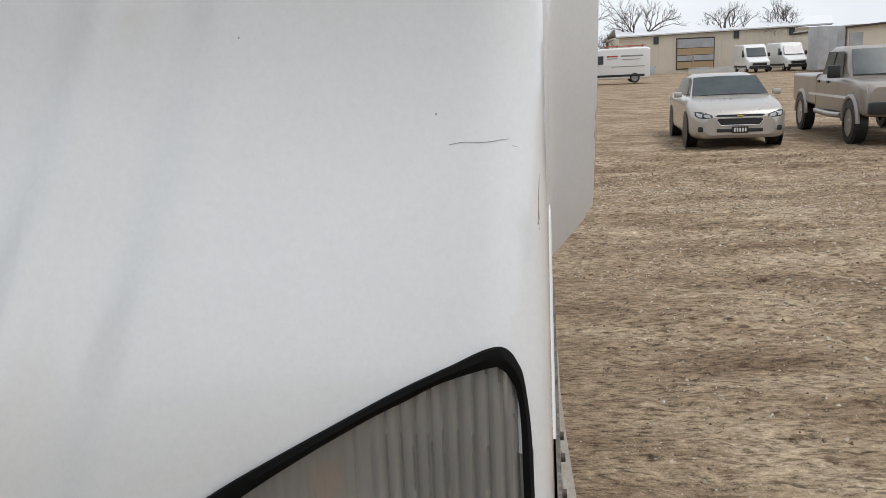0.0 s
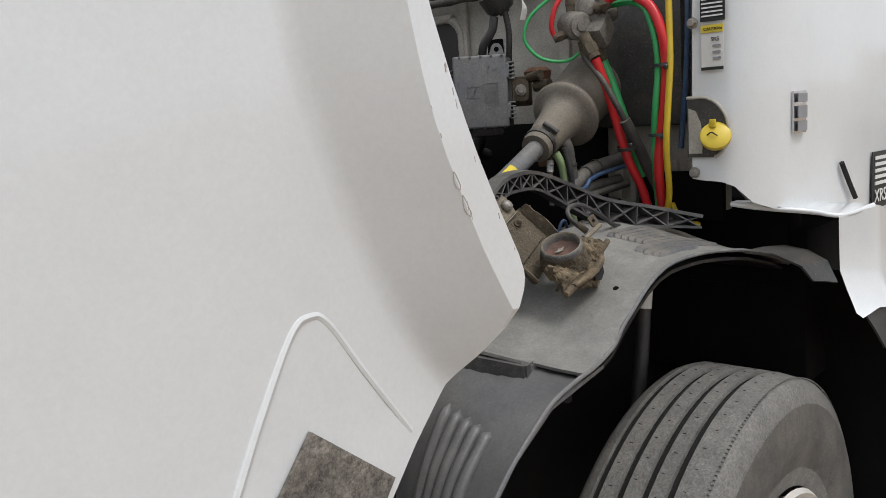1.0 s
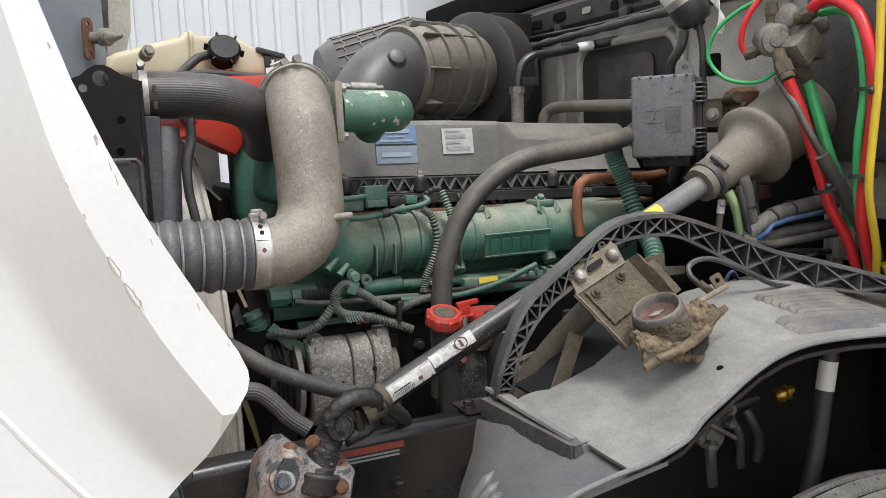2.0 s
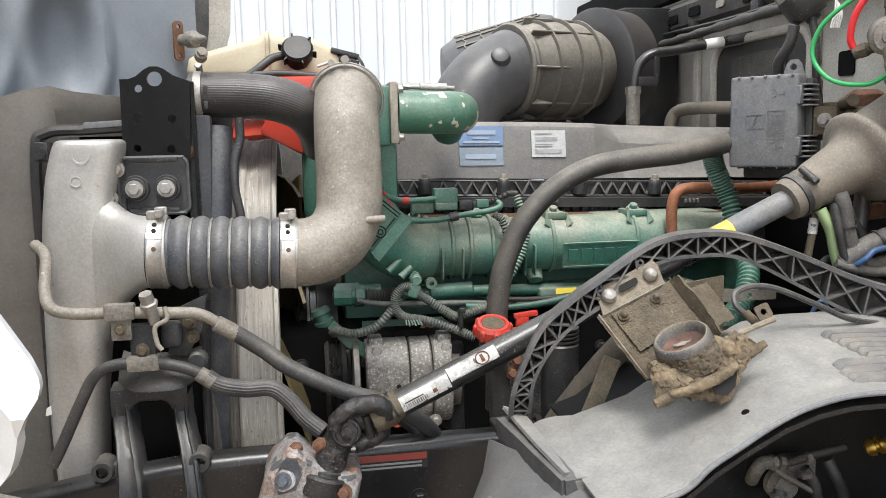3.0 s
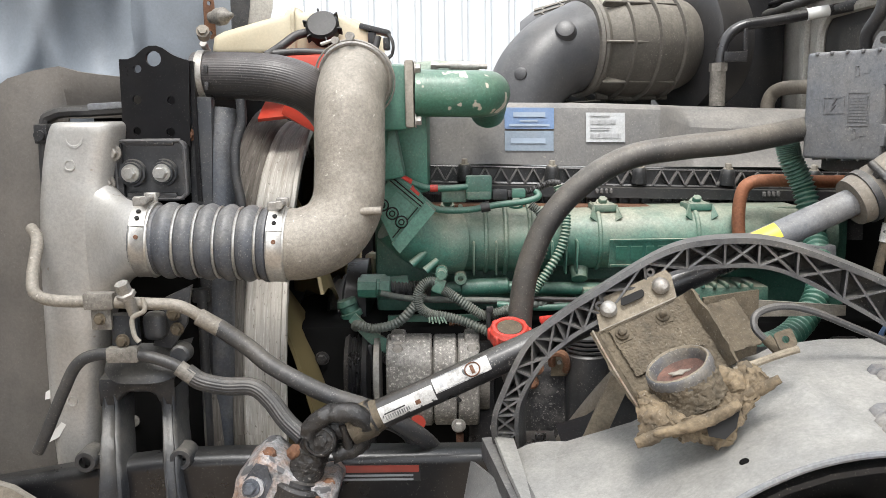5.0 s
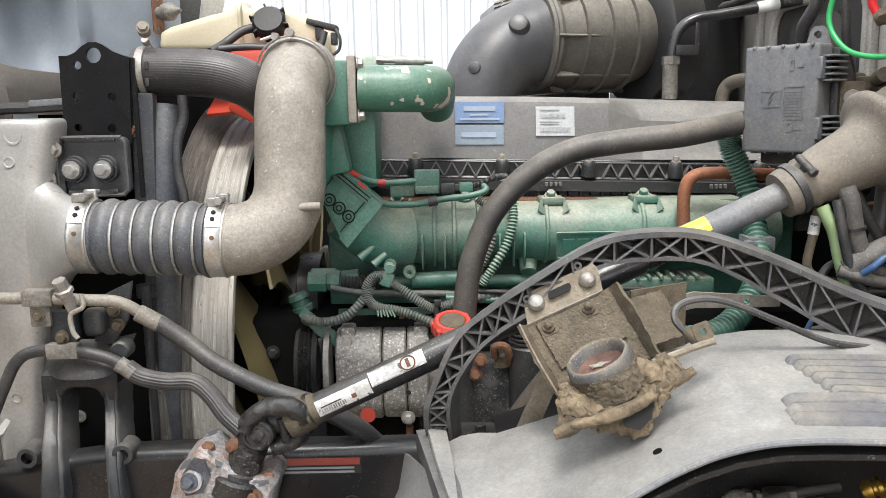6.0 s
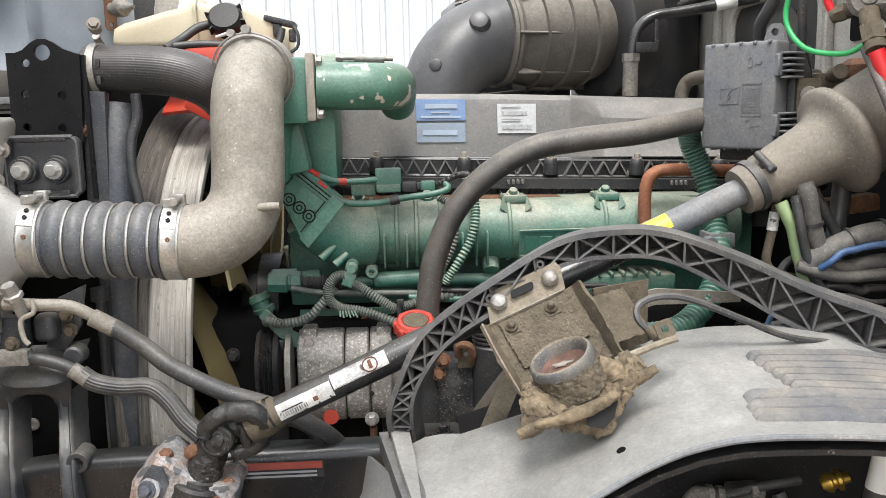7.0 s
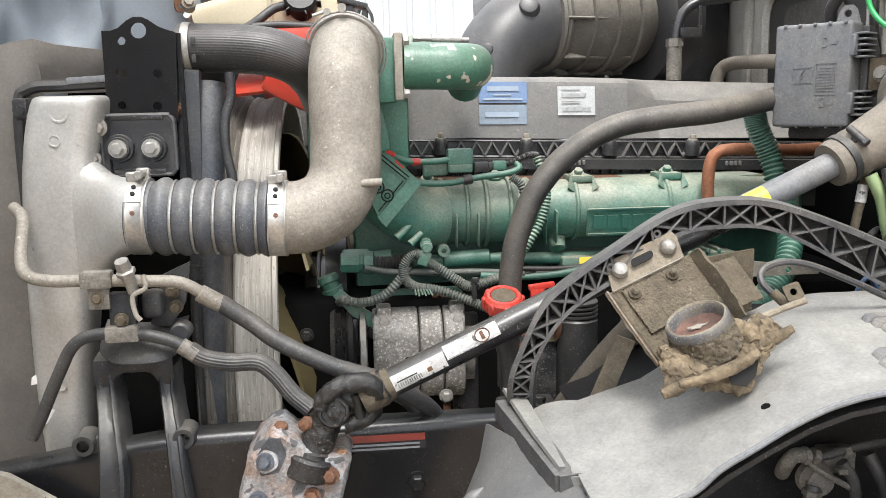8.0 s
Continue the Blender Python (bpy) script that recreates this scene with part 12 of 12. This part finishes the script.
def cargo_van(at, turn, label, marks=False):
    v = vehicle("cargo_van", None, 0, label, "van")
    v["group"] = "white work vans in the yard"
    bm = bmesh.new()
    loft(bm, [(0.0, 0.80, 0.40, 0.95), (0.15, 0.93, 0.32, 1.05), (0.9, 0.99, 0.30, 1.30), (1.2, 1.0, 0.30, 1.45), (1.9, 0.98, 0.30, 2.40), (2.2, 0.97, 0.30, 2.52), (5.4, 0.97, 0.30, 2.55), (5.7, 0.93, 0.35, 2.45)], 0.14)
    part("body", bm, M["van_white"], v)
    quad(v, "windscreen", [(1.06, -0.84, 1.44), (1.06, 0.84, 1.44), (1.72, 0.80, 2.18), (1.72, -0.80, 2.18)], M["window"], 0.05)
    for s in (-1, 1):
        quad(v, "side_window", [(1.55, s * 1.0, 1.40), (2.35, s * 1.0, 1.40), (2.35, s * 0.985, 2.0), (1.9, s * 0.985, 2.0)], M["window"], 0.02)
        bm = bmesh.new()
        box(bm, (1.35, s * 1.14, 1.55), (0.12, 0.22, 0.34), bevel=0.04)
        part("mirror", bm, M["car_black"], v)
        quad(v, "headlight", [(0.05, s * 0.58, 0.92), (0.22, s * 0.90, 0.98), (0.40, s * 0.93, 1.12), (0.12, s * 0.62, 1.04)], M["lamp"], 0.03)
        bm = bmesh.new()
        box(bm, (3.0, s * 0.985, 0.55), (4.6, 0.04, 0.16), bevel=0.01)
        part("side_rail", bm, M["car_black"], v)
    bm = bmesh.new()
    box(bm, (-0.02, 0, 0.74), (0.14, 1.25, 0.22), bevel=0.03)
    part("grille", bm, M["car_black"], v)
    bm = bmesh.new()
    box(bm, (-0.02, 0, 0.46), (0.18, 1.75, 0.26), bevel=0.03)
    part("bumper", bm, M["car_black"], v)
    wheels(v, (0.95, 4.6), 1.0, 0.36, 0.22, M["steel"])
    if marks:
        for z, x0, x1, m in ((1.95, 2.6, 3.4, "ink_red"), (1.95, 3.6, 5.2, "ink_grey"), (1.78, 2.6, 3.3, "ink_grey"), (1.70, 3.7, 5.0, "ink_grey"), (1.2, 2.9, 5.3, "ink_grey")):
            for s in (-1, 1):
                bm = bmesh.new()
                box(bm, ((x0 + x1) / 2, s * 0.976, z), (x1 - x0, 0.02, 0.10 if z > 1.9 else 0.05))
                part("side_lettering", bm, M[m], v, "plain lettering bars")
        bm = bmesh.new()
        for y in (-0.6, 0.6):
            tube(bm, [(2.4, y, 2.68), (5.4, y, 2.68)], 0.03, 6)
        for x in (2.5, 3.4, 4.3, 5.2):
            tube(bm, [(x, -0.6, 2.52), (x, -0.6, 2.72), (x, 0.6, 2.72), (x, 0.6, 2.52)], 0.03, 6, 3)
        part("roof_rack", bm, M["red_rack"], v, "red roof rack")
    return settle(v, at, turn)


cargo_van((77, -20.45, 0.36), 0, "white high-roof cargo van facing the yard")
cargo_van((77, -23.8, 0.40), 4, "white high-roof cargo van beside another")
cargo_van((62.5, -2.9, 0.25), -92, "white cargo van with red and grey side lettering", True)

# ---- buildings ----
M["beige"] = material("beige", (0.50, 0.435, 0.325), 0.6, vary=0.03, scale=1, stain=(0.42, 0.36, 0.26), stain_amount=0.25, stain_scale=0.3, bump=0.0)
M["cream_wall"] = material("cream_wall", (0.70, 0.64, 0.53), 0.6, vary=0.03, scale=1, stain=(0.55, 0.49, 0.39), stain_amount=0.25, stain_scale=0.3, bump=0.0)
M["roof_white"] = material("roof_white", (0.72, 0.73, 0.75), 0.5, vary=0.02, scale=1, bump=0.0)
M["trim_brown"] = material("trim_brown", (0.06, 0.045, 0.035), 0.6, vary=0.1, bump=0.0)
M["unit_grey"] = material("unit_grey", (0.22, 0.25, 0.24), 0.5, vary=0.05, scale=3, bump=0.0)
M["board_grey"] = material("board_grey", (0.42, 0.43, 0.45), 0.6, vary=0.12, scale=2, stain=(0.30, 0.29, 0.28), stain_amount=0.5, stain_scale=0.8, bump=0.0)
M["timber"] = material("timber", (0.42, 0.30, 0.17), 0.7, vary=0.1, bump=0.0)

ware = thing("warehouse", (80, -16.6, 0.5), "long beige metal warehouse with pale roof", "building")
bm = bmesh.new()
box(bm, (81, -16.6, 2.0), (12, 17.6, 4.1))
part("wall", bm, M["cream_wall"], ware)
for k in range(58):
    bm = bmesh.new()
    box(bm, (74.98, -7.95 - 0.30 * k, 2.1), (0.05, 0.05, 3.7))
    part("wall_rib", bm, M["cream_wall"], ware)
bm = bmesh.new()
sheet(bm, [[(74.6, -7.5, 4.02), (74.6, -25.8, 4.30)], [(81, -8.0, 5.05), (81, -27.8, 5.3)], [(87.5, -7.5, 4.0), (87.5, -25.8, 4.3)]], 0.12)
part("roof", bm, M["roof_white"], ware)
bm = bmesh.new()
box(bm, (74.7, -16.6, 4.08), (0.1, 18.2, 0.16), Matrix.Rotation(-0.0153, 3, "X"))
part("eave_trim", bm, M["trim_brown"], ware)
bm = bmesh.new()
box(bm, (74.92, -14.38, 2.28), (0.06, 3.3, 2.7))
dr = part("bay_door", bm, M["trim_brown"], ware, "boarded bay door in dark frame")
for z, h, m in ((3.15, 0.75, "board_grey"), (2.45, 0.55, "timber"), (1.9, 0.45, "board_grey"), (1.3, 0.55, "timber")):
    bm = bmesh.new()
    box(bm, (74.87, -14.38, z), (0.06, 3.1, h))
    part("board", bm, M[m], dr)
bm = bmesh.new()
box(bm, (74.82, -14.2, 1.8), (0.06, 0.12, 1.7))
part("prop", bm, M["timber"], dr)
for y, z in ((-11.0, 3.52), (-17.85, 3.70), (-22.5, 3.75)):
    bm = bmesh.new()
    box(bm, (74.93, y, z), (0.08, 0.44, 0.62))
    wd = part("window", bm, M["window"], ware)
    bm = bmesh.new()
    box(bm, (74.90, y, z), (0.06, 0.06, 0.62))
    part("mullion", bm, M["trim_brown"], wd)

side_b = thing("side_building", (66, -26, 0.5), "beige metal building with dark door", "building")
bm = bmesh.new()
box(bm, (66, -27.0, 2.0), (12, 10.5, 3.2))
part("wall", bm, M["cream_wall"], side_b)
bm = bmesh.new()
sheet(bm, [[(59.6, -21.6, 3.5), (59.6, -32.5, 4.2)], [(72.2, -21.6, 3.5), (72.2, -32.5, 4.2)]], 0.15)
part("roof", bm, M["trim_brown"], side_b)
bm = bmesh.new()
box(bm, (59.96, -22.3, 2.1), (0.1, 0.9, 1.9))
part("door", bm, M["board_grey"], side_b)
for k in range(3):
    bm = bmesh.new()
    box(bm, (60 + 0.6 * k, -19.8 - 0.75 * k, 2.1), (2.2, 0.68, 2.9), bevel=0.03)
    solid("storage_container", bm, M["board_grey"], "grey steel storage container by the wall", "container", group="containers by the building")
bm = bmesh.new()
for k in range(7):
    box(bm, (72.5, -15.9, 0.62 + 0.07 * k), (0.3, 5.0, 0.04))
solid("pipe_stack", bm, M["roof_white"], "stack of white pipes by the warehouse", "pipe stack")
bm = bmesh.new()
box(bm, (72, -9.7, 0.95), (0.8, 1.6, 0.9), bevel=0.05)
solid("dumpster", bm, M["board_grey"], "grey dumpster near the van", "dumpster")

# set the far buildings at their true distance
EYE = V(-1.34, 0.42, 1.59)
for ob in list(bpy.data.objects):
    if ob.parent is None and ob.name.split(".")[0] in ("warehouse", "side_building", "storage_container", "pipe_stack", "dumpster"):
        ob.location = EYE + (ob.location - EYE) * 1.2
        ob.scale = (1.2, 1.2, 1.2)

gab = thing("gable_building", (42, 3, 0.5), "beige metal gable building with dark trim", "building")
g0, g1 = V(45.2, -1.22, 0), V(38.5, 14.0, 0)
gu = (g1 - g0).normalized()
gn = V(0, 0, 1).cross(gu)
glen = (g1 - g0).length
bm = bmesh.new()
plate(bm, [(0, -0.2), (glen, -0.2), (glen, 4.6), (glen * 0.5, 7.2), (0, 4.5)], g0, gu, (0, 0, 1), 6.0)
part("wall", bm, M["beige"], gab)
for k in range(52):
    s = 0.32 * k + 0.1
    bm = bmesh.new()
    top = 4.5 + (7.2 - 4.5) * min(1, s / (glen * 0.5))
    if s > glen * 0.5:
        break
    box(bm, g0 + gu * s + V(0, 0, top / 2 + 0.15) - V(gn) * 0.0 + V(-0.02, 0, 0), (0.05, 0.05, top - 0.4))
    part("wall_rib", bm, M["beige"], gab)
bm = bmesh.new()
tube(bm, [g0 + V(-0.05, -0.1, 4.55), g0 + gu * glen * 0.5 + V(-0.05, 0, 7.25), g1 + V(-0.05, 0, 4.65)], 0.10, 6, smooth=False)
tube(bm, [g0 + V(-0.05, -0.05, 0.4), g0 + V(-0.05, -0.05, 4.5)], 0.09, 6, smooth=False)
part("trim", bm, M["trim_brown"], gab)
bm = bmesh.new()
o = g0 + gu * 4.57 + V(-0.06, 0, 0)
plate(bm, [(0, 0.42), (0.85, 0.42), (0.85, 2.06), (0, 2.06)], o, gu, (0, 0, 1), 0.06)
dd = part("door", bm, M["trim_brown"], gab, "white door in dark frame")
bm = bmesh.new()
plate(bm, [(0.06, 0.45), (0.79, 0.45), (0.79, 2.0), (0.06, 2.0)], o + V(-0.08, -0.03, 0), gu, (0, 0, 1), 0.04)
part("leaf", bm, M["roof_white"], dd)
bm = bmesh.new()
p = g0 + gu * 4.1 + V(-0.1, 0, 4.35)
box(bm, p, (0.2, 0.25, 0.22), bevel=0.02)
box(bm, p - V(0, 0, 0.28), (0.12, 0.1, 0.35), bevel=0.02)
part("wall_lamp", bm, M["car_black"], gab, "black wall lamp")
hv = thing("cooling_unit", (41, 0.3, 0.6), "grey-green outdoor cooling unit by a wall", "cooling unit")
bm = bmesh.new()
box(bm, (42.6, 0.35, 1.35), (1.0, 1.85, 1.6), bevel=0.03)
part("cabinet", bm, M["unit_grey"], hv)
bm = bmesh.new()
box(bm, (42.6, 0.85, 2.22), (0.8, 0.7, 0.18), bevel=0.03)
part("top_box", bm, M["unit_grey"], hv)
for k in range(14):
    bm = bmesh.new()
    box(bm, (42.08, -0.45 + 0.125 * k, 1.4), (0.04, 0.03, 1.3))
    part("louvre", bm, M["unit_grey"], hv)
bm = bmesh.new()
cyl(bm, (47, -1.9, 0.2), (47, -1.9, 1.4), 0.3, seg=16)
solid("oil_barrel", bm, M["car_black"], "black steel barrel at the building's corner", "barrel")
EYE = V(-1.07, 0.08, 1.59)
for ob in list(bpy.data.objects):
    if ob.parent is None and ob.name.split(".")[0] in ("gable_building", "cooling_unit", "oil_barrel"):
        ob.location = EYE + (ob.location - EYE) * 1.25
        ob.scale = (1.25, 1.25, 1.25)
bm = bmesh.new()
box(bm, (66, -2.6, 1.2), (3, 4.5, 1.5), bevel=0.2, seg=3)
solid("white_trailer", bm, M["van_white"], "white enclosed trailer behind the van", "trailer")

# ---- bare trees ----
M["bark"] = material("bark", (0.075, 0.062, 0.052), 0.9, vary=0.25, scale=8, bump=0.2)


def tree(at, height, seed):
    rnd = random.Random(seed)
    t = thing("bare_tree", at, "leafless grey-brown tree with fine twigs", "tree", group="bare trees beyond the yard")
    big, fine = bmesh.new(), bmesh.new()

    def grow(bm, p, d, length, r, depth):
        mid = p + d * length * 0.5 + V(rnd.uniform(-1, 1), rnd.uniform(-1, 1), 0) * length * 0.06
        end = p + d * length + V(rnd.uniform(-1, 1), rnd.uniform(-1, 1), rnd.uniform(-0.3, 0.5)) * length * 0.08
        tube(bm, [p, mid, end], lambda s: r * (1 - 0.42 * s), 5 if depth < 3 else 3, 2, caps=False)
        if depth >= 6:
            return
        for k in range(rnd.choice((2, 3, 3)) if depth else 4):
            a = rnd.uniform(0, 2 * math.pi)
            u, v, w = axes(d)
            nd = (w + (u * math.cos(a) + v * math.sin(a)) * rnd.uniform(0.45, 0.95) + V(0, 0, 0.18)).normalized()
            start = p.lerp(end, rnd.uniform(0.55, 1.0)) if depth else p.lerp(end, rnd.uniform(0.6, 1.0))
            grow(big if depth < 2 else fine, start, nd, length * rnd.uniform(0.62, 0.82), r * rnd.uniform(0.5, 0.66), depth + 1)

    base = V(at)
    grow(big, base, V(0, 0, 1), height * 0.27, height * 0.022, 0)
    part("trunk", big, M["bark"], t, "", 80)
    part("crown", fine, M["bark"], t, "", 80)


tree((92, -11.8, 0.4), 11.5, 4)
tree((92, -21.4, 0.4), 11.0, 9)
tree((94, -26.2, 0.4), 10.5, 12)
tree((70, -2.9, 0.4), 11.0, 31)
tree((96, -8.4, 0.4), 7.0, 17)
